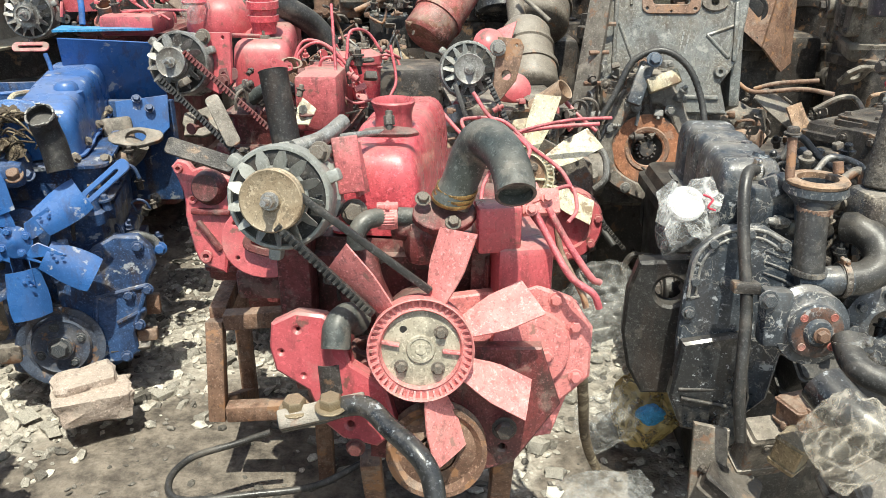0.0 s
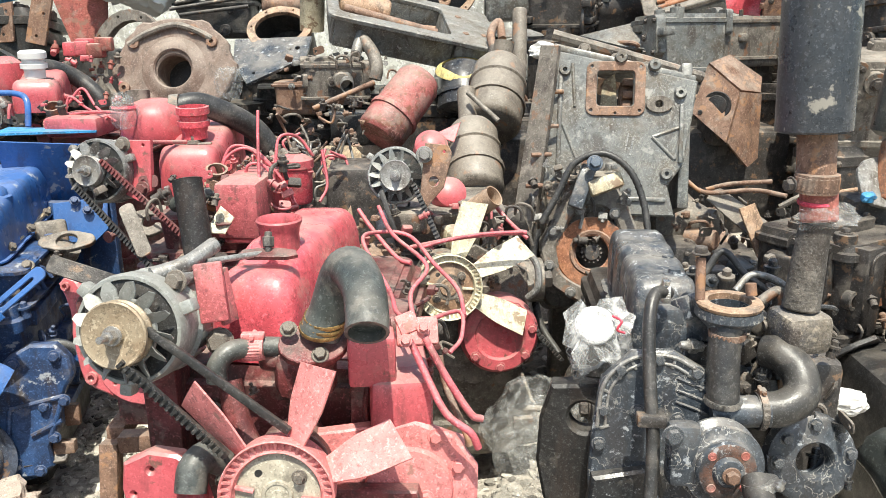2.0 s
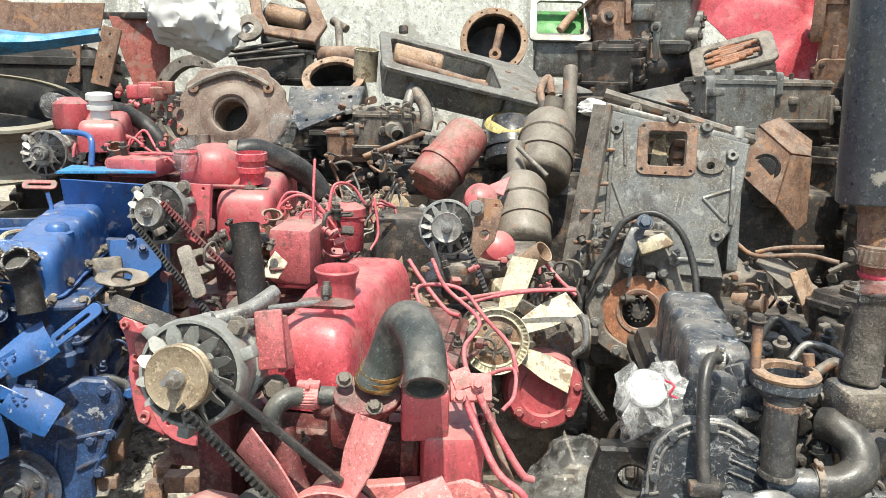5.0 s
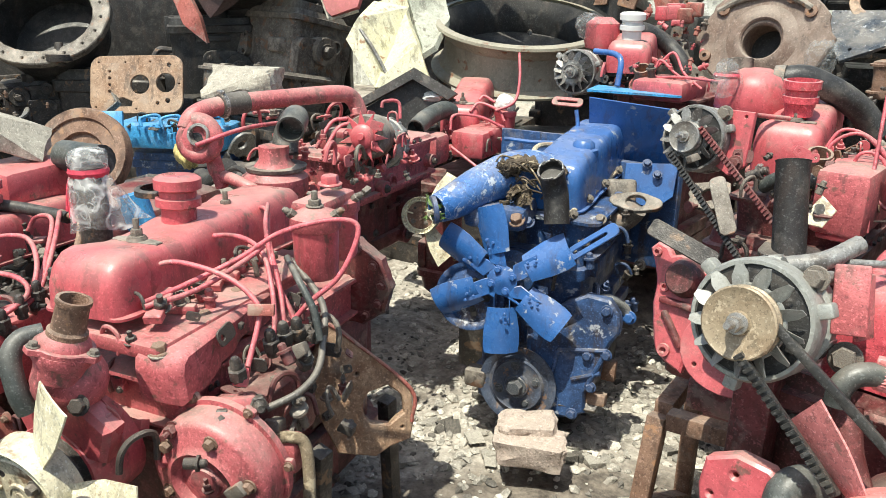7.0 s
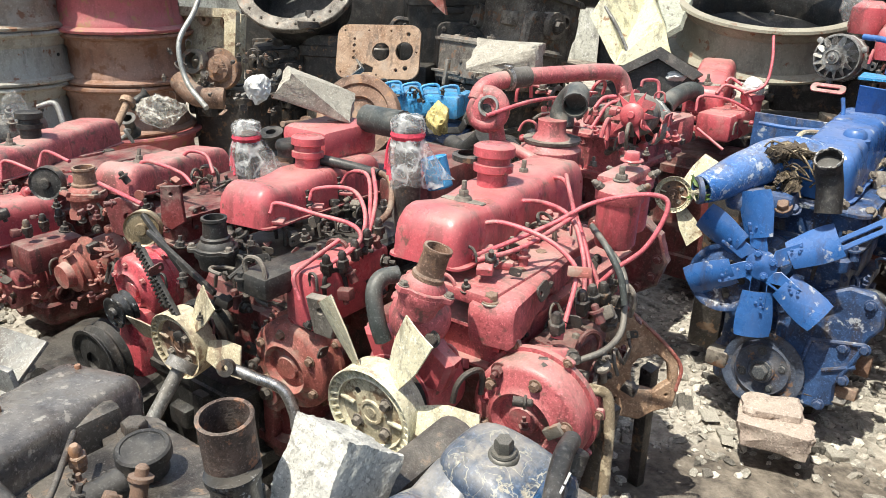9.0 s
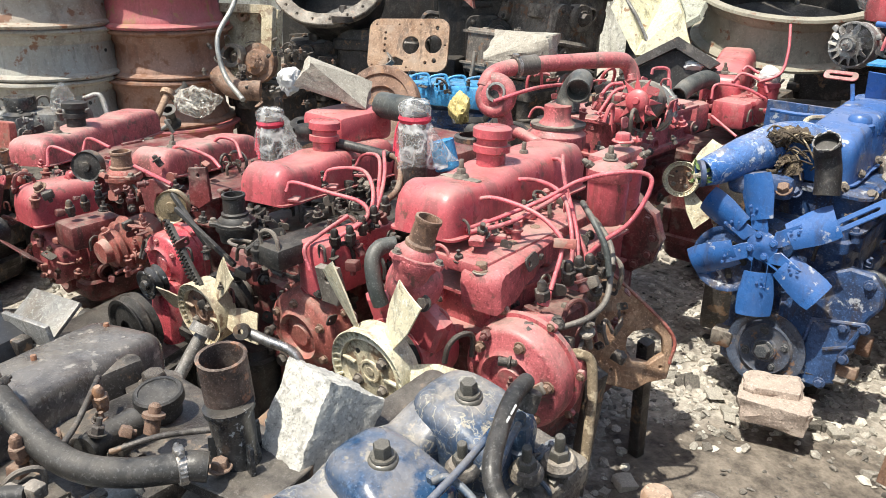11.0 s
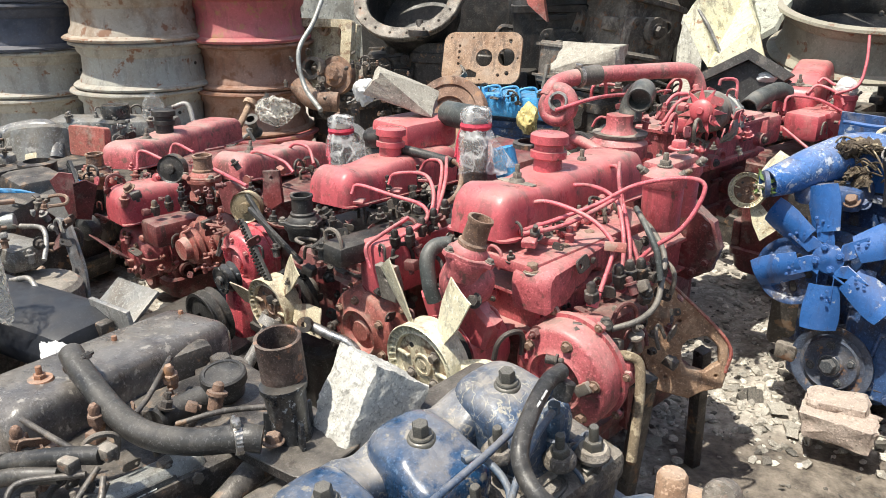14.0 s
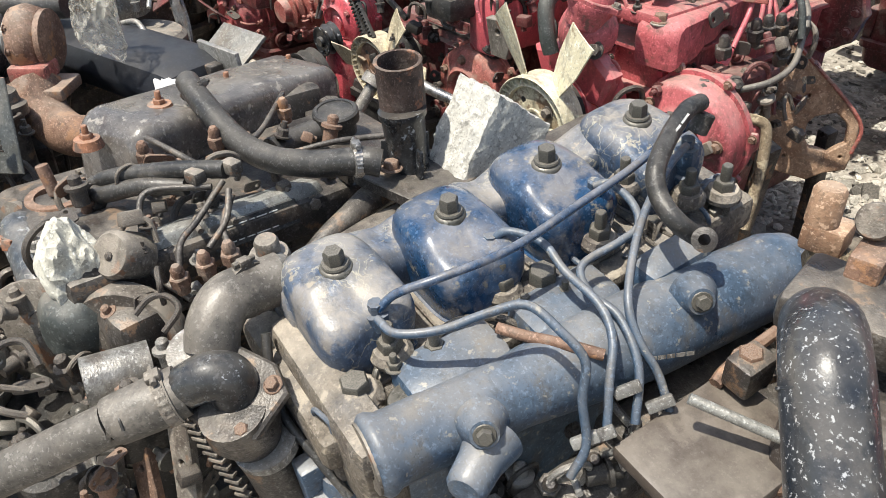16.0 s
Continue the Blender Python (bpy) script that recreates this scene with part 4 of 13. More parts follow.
def paddle_fan(parent, m, ring, tip, angles, width, mat, plate_mat, twist=-25, blade_label="", fins=34, depth=0.05):
    """A moulded drum fan: deep rim with a finned lip, sunk hub plate, wide flat paddles. The frame's z is its axis, towards the front."""
    n = m.to_3x3() @ Vector((0, 0, 1))
    b = bmesh.new()
    lathe(b, m, [(ring * 0.74, -0.012), (ring * 0.78, -0.004), (ring * 0.8, -0.006), (ring * 0.96, -0.008), (ring * 0.965, 0.0), (ring * 0.99, 0.002), (ring * 1.01, 0.0), (ring, -0.006), (ring * 0.97, -depth), (ring * 0.9, -depth), (ring * 0.9, -0.014), (ring * 0.74, -0.014), (ring * 0.74, -0.012)], 56)
    hub = part("hub_ring", b, mat, parent)
    for i in range(fins):
        q = m @ Matrix.Rotation(6.2832 * i / fins, 4, "Z")
        b = bmesh.new()
        loft(b, q, [[(ring * 0.8, -0.0012, -0.007), (ring * 0.965, -0.0022, -0.008), (ring * 0.965, -0.0022, 0.0)], [(ring * 0.8, 0.0012, -0.007), (ring * 0.965, 0.0022, -0.008), (ring * 0.965, 0.0022, 0.0)]])
        part("fin", b, mat, hub)
    b = bmesh.new()
    lathe(b, m, [(0, -0.0075), (ring * 0.1, -0.0075), (ring * 0.11, -0.009), (ring * 0.2, -0.009), (ring * 0.21, -0.0075), (ring * 0.26, -0.0075), (ring * 0.28, -0.011), (ring * 0.7, -0.012), (ring * 0.76, -0.013), (ring * 0.76, -0.02), (0, -0.02)], 40)
    part("hub_plate", b, plate_mat, hub, "brown-stained hub plate")
    for a in (40, 130, 222, 310):
        p = (ring * 0.5 * math.cos(radians(a)), ring * 0.5 * math.sin(radians(a)))
        if a == 130:
            spun("bolt_hole", hub, m @ pose(*p, -0.0118), [(0, 0.0004), (ring * 0.07, 0.0004), (ring * 0.075, 0.0), (0, 0)], iron_dark)
        else:
            bolt(parent, m @ Vector((*p, -0.012)), n, ring * 0.1, ring * 0.13, iron_dusty)
    for a in (168, -6):
        block("rib", hub, m @ Matrix.Rotation(radians(a), 4, "Z") @ pose(ring * 0.58, 0, -0.009), (ring * 0.34, ring * 0.07, 0.008), mat, 0.0015)
    for a in angles:
        b = bmesh.new()
        q = m @ Matrix.Rotation(radians(a), 4, "Z")
        secs = []
        for i in range(7):
            f = i / 6
            rr = ring * 0.93 + (tip - ring * 0.93) * f
            w = width * (0.62 + 0.42 * min(1, f * 2.2))
            tw = radians(twist - 4 + 8 * f)
            pts = []
            for sx, th in ((-0.5, 1), (-0.25, 1), (0, 1), (0.25, 1), (0.5, 1), (0.5, -1), (0.25, -1), (0, -1), (-0.25, -1), (-0.5, -1)):
                y, z = sx * w, (0.25 - sx * sx) * width * 0.12 + th * 0.0014
                pts.append((rr - 0.012 * f * (sx + 0.5), y * math.cos(tw) - z * math.sin(tw), -depth * 0.5 + y * math.sin(tw) + z * math.cos(tw)))
            secs.append(pts)
        loft(b, q, secs)
        part("blade", b, mat, parent, blade_label)
    return hub


def round_cover(parent, m, r, mat, bolts=(100, 40, -20, -80, 160, 220), depth=0.05, label="", bolt_mat=None, seed=1):
    """A cast timing cover: deep rim, broad sloping face, sunk ring round a raised boss. The frame's z is its axis."""
    b = bmesh.new()
    lathe(b, m, [(0, 0.006), (r * 0.24, 0.006), (r * 0.28, 0.0), (r * 0.46, -0.002), (r * 0.5, 0.006), (r * 0.55, 0.012), (r * 0.6, 0.008), (r * 0.66, 0.004), (r * 0.9, 0.0), (r * 0.97, -0.004), (r, -0.012), (r, -depth * 0.8), (r * 1.07, -depth * 0.82), (r * 1.07, -depth), (0, -depth)], 44)
    cov = part("timing_cover", b, mat, parent, label, 50)
    n = m.to_3x3() @ Vector((0, 0, 1))
    for a in bolts:
        p = m @ Vector((r * 0.78 * math.cos(radians(a)), r * 0.78 * math.sin(radians(a)), 0.001))
        bolt(cov, p, n, r * 0.085, r * 0.1, bolt_mat or rust_iron)
    for a in range(0, 360, 52):
        q = m @ Matrix.Rotation(radians(a + 11 * seed), 4, "Z") @ pose(r * 1.08, 0, -depth * 0.91)
        block("rim_lug", cov, q, (r * 0.2, r * 0.2, depth * 0.17), mat, 0.004)
        bolt(cov, q @ Vector((r * 0.03, 0, depth * 0.08)), n, r * 0.06, mat=bolt_mat or rust_iron)
    return cov


def crumple(parent_or_none, m, size, seed, mat, name="plastic_bag", label="", category="", cuts=3, amp=0.35, small=0.4):
    """A crumpled bag or rag: a sagging shell with sharp creases and flat facets between them."""
    rnd = random.Random(seed)
    b = bmesh.new()
    bmesh.ops.create_icosphere(b, subdivisions=min(5, cuts + 1), radius=0.5)
    o = Vector((rnd.uniform(-9, 9), rnd.uniform(-9, 9), rnd.uniform(-9, 9)))
    planes = [(Vector((rnd.gauss(0, 1), rnd.gauss(0, 1), rnd.gauss(0, 1))).normalized(), rnd.uniform(0.5 - 0.42 * amp, 0.5)) for _ in range(16)]
    for v in b.verts:
        p = v.co
        n_ = p.normalized()
        k = min([h / max(1e-3, n_.dot(q)) for q, h in planes if n_.dot(q) > 0.3] + [0.5])
        crease = 1 - abs(noise.noise(n_ * 2.6 + o)) * 2
        k = k * 2 * (1 + amp * 0.28 * crease + amp * 0.3 * noise.noise(n_ * 1.4 - o) + small * amp * 0.16 * (1 - abs(noise.noise(n_ * 6 + o)) * 2))
        q = n_ * 0.5 * k
        v.co = Vector((q.x * size[0], q.y * size[1], q.z * size[2] * (1.0 if q.z > 0 else 0.9)))
    b.transform(m)
    if parent_or_none is None:
        return single(name, b, mat, label, category, angle=28)
    return part(name, b, mat, parent_or_none, label, 28)


def pleated_bag(parent, m, levels, folds, seed, mat, name="bag", label=""):
    """A thin bag tied round a pipe: rings of pleats at (height, radius, pleat depth, sideways shift)."""
    rnd = random.Random(seed)
    ph = [rnd.uniform(0, 6.28) for _ in range(4)]
    b = bmesh.new()
    k = 72
    secs = []
    for j, (z, r, dp, sx) in enumerate(levels):
        ring = []
        for i in range(k):
            a = 6.2832 * i / k
            f = 1 - 2 * abs((folds * a / 6.2832 + 0.13 * math.sin(3 * a + ph[0]) + 0.1 * j) % 1.0 - 0.5) * 2
            g = 0.5 * math.sin(2 * a + ph[1] + 0.4 * j) + 0.5 * math.sin(5 * a + ph[2] - 0.3 * j)
            rr = r * (1 + dp * (0.7 * f + 0.6 * g))
            ring.append((rr * math.cos(a) + sx, rr * math.sin(a), z + 0.35 * dp * r * math.sin(4 * a + ph[3])))
        secs.append(ring)
    loft(b, m, secs, False)
    return part(name, b, mat, parent, label, 35)


SMALL = {}


def fittings(parent, m, size, n, seed, mats):
    """Nuts, unions, studs, elbows, tabs and caps crowding a stretch of machinery, on a few shared meshes."""
    rnd = random.Random(seed)
    for mat in mats:
        if mat.name in SMALL:
            continue
        kinds = []
        b = bmesh.new()
        lathe(b, Matrix(), [(0, 0), (1.2, 0), (1.25, 0.3), (0, 0.3)], 12)
        lathe(b, Matrix(), [(0, 0.25), (0.9, 0.25), (0.9, 1.2), (0.75, 1.35), (0, 1.4)], 6)
        lathe(b, Matrix(), [(0, 1.3), (0.4, 1.3), (0.4, 2.4), (0, 2.5)], 8)
        kinds.append(("fitting_nut", unit_mesh("fitting_nut", b, mat)))
        b = bmesh.new()
        tube(b, [(0, 0, -1), (0, 0, 1.5), (0.5, 0, 2.6), (1.8, 0.2, 3.0), (3.4, 0.3, 2.6), (4.4, 0.2, 1.2), (4.6, 0, -1)], 0.42, 7, 4)
        kinds.append(("fitting_pipe", unit_mesh("fitting_pipe", b, mat)))
        b = bmesh.new()
        lathe(b, Matrix(), [(0, -1), (0.9, -1), (0.9, 0.8), (1.3, 0.9), (1.3, 1.3), (0.7, 1.4), (0.7, 2.2), (0.4, 2.5), (0, 2.5)], 10)
        kinds.append(("union", unit_mesh("union", b, mat)))
        b = bmesh.new()
        plate(b, pose(0, 0, 0, 80, 0, 10), round_rect(3.4, 2.2, 0.6, 2), 0.35, [(0.9, 0, 0.45)], 0.05)
        kinds.append(("tab", unit_mesh("tab", b, mat)))
        b = bmesh.new()
        box(b, Matrix(), (2.6, 2.0, 1.6), 0.25, 0.85)
        rod(b, (0, -1.6, 0.1), (0, -0.8, 0.1), 0.5, seg=8)
        kinds.append(("junction", unit_mesh("junction", b, mat)))
        SMALL[mat.name] = kinds
    base = Vector(root_of(parent).location)
    for i in range(n):
        mat = mats[rnd.randrange(len(mats))]
        nm, me = SMALL[mat.name][rnd.randrange(5)]
        p = Vector([rnd.uniform(-0.5, 0.5) * s for s in size])
        ob = new(nm, me)
        ob.parent = parent
        s = rnd.uniform(0.006, 0.0125)
        tilt = rnd.choice((0, 0, 0, 25, 60, 90))
        ob.matrix_basis = Matrix.Translation(-base) @ m @ Matrix.Translation(p) @ pose(0, 0, 0, tilt, rnd.uniform(-20, 20), rnd.choice((0, 90, 180, 270)) + rnd.uniform(-25, 25)) @ Matrix.Diagonal((s, s, s, 1))


def bars(parent, m, w, h, rows, mat, name="lettering", seed=3, fill=0.7):
    """Unreadable print as plain bars on a plate; the frame's xy is the plate."""
    rnd = random.Random(seed)
    b = bmesh.new()
    for i in range(rows):
        x = -w / 2
        y = h / 2 - h * (i + 0.5) / rows
        while x < w / 2 * fill:
            l_ = rnd.uniform(0.06, 0.2) * w
            box(b, m @ pose(x + l_ / 2, y, 0.0008), (l_, h / rows * 0.3, 0.0008), 0)
            x += l_ + 0.03 * w
    return part(name, b, mat, parent)


def words(parent, m, text, size, mat, name="lettering"):
    cu = bpy.data.curves.new("scratch", "FONT")
    cu.body, cu.size, cu.extrude, cu.align_x, cu.align_y = text, size, 0.0006, "CENTER", "CENTER"
    ob = bpy.data.objects.new("scratch", cu)
    me = bpy.data.meshes.new_from_object(ob)
    bpy.data.objects.remove(ob)
    bpy.data.curves.remove(cu)
    b = bmesh.new()
    b.from_mesh(me)
    bpy.data.meshes.remove(me)
    b.transform(m)
    return part(name, b, mat, parent)


# ---- ground, walls ----
def ground_height(x, y):
    """Flat yard, rising into a heap of scrap and rubble at the back."""
    h = 0.02 * noise.noise(Vector((x * 1.7, y * 1.7, 0))) + 0.012 * noise.noise(Vector((x * 6, y * 6, 3)))
    back = max(0.0, min(1.0, (y - 2.35) / 1.2))
    side = max(0.0, min(1.0, (x - 0.2) / 0.8)) * max(0.0, min(1.0, (y - 1.6) / 0.8))
    return h + 0.32 * back * back * (3 - 2 * back) + 0.1 * side


def lime_at(x, y):
    """How much pale rubble covers the dark soil here, 0 to 1."""
    k = 0.62 + 0.9 * noise.noise(Vector((x * 1.3, y * 1.3, 7.0))) + 0.5 * noise.noise(Vector((x * 4.3, y * 4.3, 2.0)))
    k -= 1.0 * math.exp(-(((x + 0.7) / 0.42) ** 2 + ((y - 1.33) / 0.29) ** 2))
    return max(0.0, min(1.0, k))


def soil_material():
    m = bpy.data.materials.new("oily_soil_and_lime_rubble")
    m.use_nodes = True
    n, l = m.node_tree.nodes, m.node_tree.links
    b = n["Principled BSDF"]
    tc = n.new("ShaderNodeTexCoord")

    def ramp(scale, detail, stops):
        t, r = n.new("ShaderNodeTexNoise"), n.new("ShaderNodeValToRGB")
        t.inputs["Scale"].default_value, t.inputs["Detail"].default_value, t.inputs["Roughness"].default_value = scale, detail, 0.7
        r.color_ramp.elements[0].position, r.color_ramp.elements[1].position = stops[0][0], stops[1][0]
        r.color_ramp.elements[0].color, r.color_ramp.elements[1].color = (*stops[0][1], 1), (*stops[1][1], 1)
        l.new(tc.outputs["Object"], t.inputs["Vector"])
        l.new(t.outputs["Fac"], r.inputs[0])
        return r.outputs[0], t.outputs["Fac"]

    dirt, _ = ramp(16.0, 10, ((0.36, (0.06, 0.05, 0.042)), (0.68, (0.28, 0.24, 0.195))))
    lime, _ = ramp(30.0, 8, ((0.35, (0.2, 0.18, 0.15)), (0.66, (0.55, 0.5, 0.43))))
    where = n.new("ShaderNodeAttribute")
    where.attribute_name = "lime"
    _, rag_ = ramp(14.0, 8, ((0.4, (0, 0, 0)), (0.6, (1, 1, 1))))
    wob = n.new("ShaderNodeMath")
    wob.operation = "ADD"
    l.new(where.outputs["Fac"], wob.inputs[0])
    l.new(rag_, wob.inputs[1])
    k = n.new("ShaderNodeMapRange")
    k.inputs[1].default_value, k.inputs[2].default_value = 0.85, 1.1
    l.new(wob.outputs[0], k.inputs[0])
    mix = n.new("ShaderNodeMix")
    mix.data_type = "RGBA"
    l.new(k.outputs[0], mix.inputs["Factor"])
    l.new(dirt, mix.inputs["A"])
    l.new(lime, mix.inputs["B"])
    l.new(mix.outputs["Result"], b.inputs["Base Color"])
    b.inputs["Roughness"].default_value = 0.95
    bump, bn = n.new("ShaderNodeBump"), n.new("ShaderNodeTexNoise")
    bn.inputs["Scale"].default_value, bn.inputs["Detail"].default_value = 60, 8
    l.new(tc.outputs["Object"], bn.inputs["Vector"])
    l.new(bn.outputs["Fac"], bump.inputs["Height"])
    bump.inputs["Strength"].default_value, bump.inputs["Distance"].default_value = 0.8, 0.012
    l.new(bump.outputs[0], b.inputs["Normal"])
    return m


def build_ground():
    near = [-3.0 + 0.05 * i for i in range(121)]
    xs = [-60, -30, -15, -9, -6.5, -5.4, -4.6, -4.0, -3.5, *near, 3.4, 4, 5, 7, 10, 15, 30, 60]
    ys = [-60, -30, -12, -6, -4, -3, -2.4, *[-2.0 + 0.05 * i for i in range(111)], 3.8, 4.2, 5, 6.5, 10, 18, 35, 60]
    b = bmesh.new()
    grid = [[b.verts.new((x, y, ground_height(x, y))) for x in xs] for y in ys]
    for r, s in zip(grid, grid[1:]):
        for i in range(len(xs) - 1):
            b.faces.new((r[i], r[i + 1], s[i + 1], s[i]))
    me = bpy.data.meshes.new("ground")
    b.to_mesh(me)
    b.free()
    lime = me.attributes.new("lime", "FLOAT", "POINT")
    for i, v in enumerate(me.vertices):
        lime.data[i].value = lime_at(v.co.x, v.co.y)
    me.materials.append(soil_material())
    me.shade_smooth()
    return tagged(new("ground", me), "dark oily yard soil with patches of pale lime rubble", "ground", kind="structure")


ground = build_ground()

bw = bmesh.new()
box(bw, pose(0.0, 5.3, 1.2), (13.0, 0.22, 2.6), 0.02)
single("wall_north", bw, wall_white, "weathered whitewashed yard wall behind the scrap heap", "wall", kind="structure")
bw = bmesh.new()
box(bw, pose(-7.0, 0.6, 1.2, 0, 0, 90), (10.0, 0.22, 2.6), 0.02)
single("wall_west", bw, wall_white, "weathered whitewashed yard wall behind stacked rims", "wall", kind="structure")


# ---- the red engine with the faded pink fan ----
FRONT = Vector((0.0, -1.0, 0.12)).normalized()
e1 = thing("diesel_engine", (-0.05, 1.3, 0.3), "red-painted diesel engine with a faded pink fan, on a rusty stand", "engine", "scrap engines in the yard")
casting(e1, upright((-0.06, 1.48, 0.49), -3), (0.34, 0.62, 0.36), red_dark, 11, 22, label="grimy red cast engine block")
casting(e1, upright((-0.04, 1.48, 0.63), -3), (0.24, 0.52, 0.1), red_dark, 12, 16, "cylinder_head", "grimy red cylinder head")
b = bmesh.new()
hump_shell(b, upright((-0.083, 1.41, 0.675), -7), 0.142, 0.44, 0.148, [(0, 0.84), (0.1, 0.9), (0.2, 0.88), (0.27, 0.98), (0.34, 1.02), (0.6, 1.0), (1, 0.97)], ((0.24, 0.05, 0.06), (0.5, 0.1, -0.03)), (0.34, 0.42), 3.0)
rocker = part("rocker_cover", b, red_bright, e1, "tall glossy red rocker cover", 55)
b = bmesh.new()
lathe(b, upright((-0.084, 1.318, 0.815)), [(0.034, -0.01), (0.032, 0.01), (0.031, 0.03), (0.033, 0.042), (0.0365, 0.05), (0.0375, 0.055), (0.0355, 0.058), (0.0335, 0.054), (0.03, 0.042), (0.029, 0.02), (0.026, 0.008), (0, 0.006)], 32)
part("filler_neck", b, red, rocker, "open red oil filler neck with worn rim")
b = bmesh.new()
pm = facing((-0.086, 1.246, 0.831), (0, -0.25, 1))
plate(b, pm, [(-0.045, -0.006), (-0.03, -0.012), (0.03, -0.012), (0.045, -0.006), (0.04, 0.006), (0.012, 0.012), (-0.012, 0.012), (-0.04, 0.006)], 0.008)
part("hold_down_strap", b, red_dark, rocker)
b = bmesh.new()
rod(b, (-0.087, 1.248, 0.836), (-0.088, 1.260, 0.866), 0.006)
rod(b, (-0.087, 1.251, 0.844), (-0.088, 1.257, 0.859), 0.009, seg=6)
part("stud", b, iron, rocker)
# bracket plate and rod beside the cover
b = bmesh.new()
box(b, facing((-0.142, 1.130, 0.813), (0.12, -1, 0.25), roll=6), (0.04, 0.085, 0.012), 0.003)
box(b, facing((-0.129, 1.147, 0.801), (1, -0.5, 0.2)), (0.03, 0.08, 0.008), 0.002)
part("alternator_bracket", b, red_dusty, e1, "scratched red bracket plate")
b = bmesh.new()
rod(b, (-0.160, 1.176, 0.844), (-0.087, 1.258, 0.833), 0.005)
rod(b, (-0.183, 1.109, 0.839), (-0.170, 1.148, 0.829), 0.009)
part("adjuster_rod", b, alloy_dark, e1)
bolt(e1, (-0.136, 1.132, 0.737), (0, -1, 0.3), 0.015, mat=iron_dusty)
bolt(e1, (-0.178, 1.099, 0.840), (-0.2, -1, 0.3), 0.012, mat=iron_dusty)
# alternator
am = facing((-0.238, 1.019, 0.793), (-0.08, -1, 0.22))
alternator(e1, am @ pose(0.0, 0.0, 0), 0.07, 0.12, 0.045, pulley_tan, alloy_pale, vanes=13, fan_mat=alloy_pale)
b = bmesh.new()
tube(b, [(-0.220, 1.120, 0.841), (-0.183, 1.155, 0.847), (-0.155, 1.204, 0.862)], 0.012, 10)
part("alternator_arm", b, alloy_dark, e1)
belt(e1, (-0.229, 1.015, 0.757), (-0.101, 1.010, 0.624), 0.012, 0.009, True)
belt(e1, (-0.199, 1.032, 0.797), (-0.018, 1.022, 0.655), 0.011, 0.009)
# fan
fm = facing((-0.032, 0.981, 0.579), (0.02, -1, 0.2))
paddle_fan(e1, fm, 0.077, 0.186, (131, 72, 24, -28, -76), 0.06, pink, hub_tan, -40, "dented faded pink fan blade", 44, 0.045)
b = bmesh.new()
disc(b, fm @ pose(0, 0, -0.07), 0.045, 0.05)
disc(b, fm @ pose(0, 0, -0.16), 0.06, 0.06)
part("water_pump", b, red_dark, e1)
# water outlet with rubber elbow
b = bmesh.new()
hm = facing((0.001, 1.119, 0.733), (0.15, -0.6, 1))
plate(b, hm, [(0.048 * math.cos(a), 0.034 * math.sin(a)) for a in [6.2832 * i / 18 for i in range(18)]], 0.014)
lathe(b, hm @ pose(0, 0, -0.06), [(0, 0), (0.03, 0), (0.034, 0.06), (0, 0.06)], 20)
tube(b, [(-0.074, 1.142, 0.711), (-0.038, 1.131, 0.710), (-0.008, 1.117, 0.702)], 0.022, 14)
box(b, upright((-0.017, 1.145, 0.691), 10), (0.09, 0.07, 0.08), 0.02)
tube(b, [(-0.121, 1.111, 0.685), (-0.108, 1.091, 0.637), (-0.082, 1.071, 0.589)], 0.018, 12)
part("thermostat_housing", b, red_dark, e1, "greyed red cast water outlet")
for q in ((-0.030, 1.106, 0.767), (0.015, 1.093, 0.734)):
    bolt(e1, q, (0.1, -0.7, 0.8), 0.009, mat=iron_dusty)
hose(e1, [(0.011, 1.118, 0.756), (0.026, 1.121, 0.791), (0.043, 1.119, 0.837), (0.063, 1.096, 0.860), (0.085, 1.044, 0.851), (0.094, 1.003, 0.832), (0.096, 0.980, 0.815)], 0.029, rubber_green,
     "radiator_hose", "grey-green rubber elbow hose, open end", 22, 0.0045, 8, [0.03, 0.028, 0.029, 0.031, 0.03, 0.028, 0.0275, 0.028])
b = bmesh.new()
for q, rr in (((0.014, 1.119, 0.765), 0.0315), ((0.018, 1.120, 0.772), 0.0312), ((0.021, 1.121, 0.780), 0.031)):
    lathe(b, facing(q, (0.12, -0.25, 1)), [(rr - 0.004, -0.003), (rr, -0.003), (rr + 0.001, 0), (rr, 0.003), (rr - 0.004, 0.003)], 24)
part("wire_binding", b, brass, e1)
hose(e1, [(-0.043, 1.129, 0.730), (-0.081, 1.120, 0.734), (-0.113, 1.099, 0.736), (-0.128, 1.087, 0.721), (-0.130, 1.083, 0.697)], 0.0145, rubber_green, "bypass_hose", "short bent grey hose")
clamp(e1, (-0.084, 1.117, 0.733), (1, 0.05, 0), 0.0155, pink, 0.03)
# injection side
b = bmesh.new()
box(b, upright((0.083, 1.124, 0.718), 8, 0, 0), (0.068, 0.05, 0.075), 0.006)
box(b, upright((0.114, 1.196, 0.630), 8), (0.09, 0.2, 0.12), 0.012)
part("injection_pump", b, red, e1, "faded red pump body")
b = bmesh.new()
box(b, facing((0.148, 1.138, 0.751), (0.1, -0.8, 0.5)), (0.06, 0.04, 0.02), 0.003)
box(b, facing((0.134, 1.142, 0.761), (0.1, -0.8, 0.5), roll=20), (0.03, 0.03, 0.026), 0.003)
part("line_clamp_plate", b, pink, e1, "faded red fuel line clamp")
for q in ((0.133, 1.114, 0.747), (0.158, 1.126, 0.762)):
    bolt(e1, q, (0.1, -0.8, 0.5), 0.007, mat=pink)
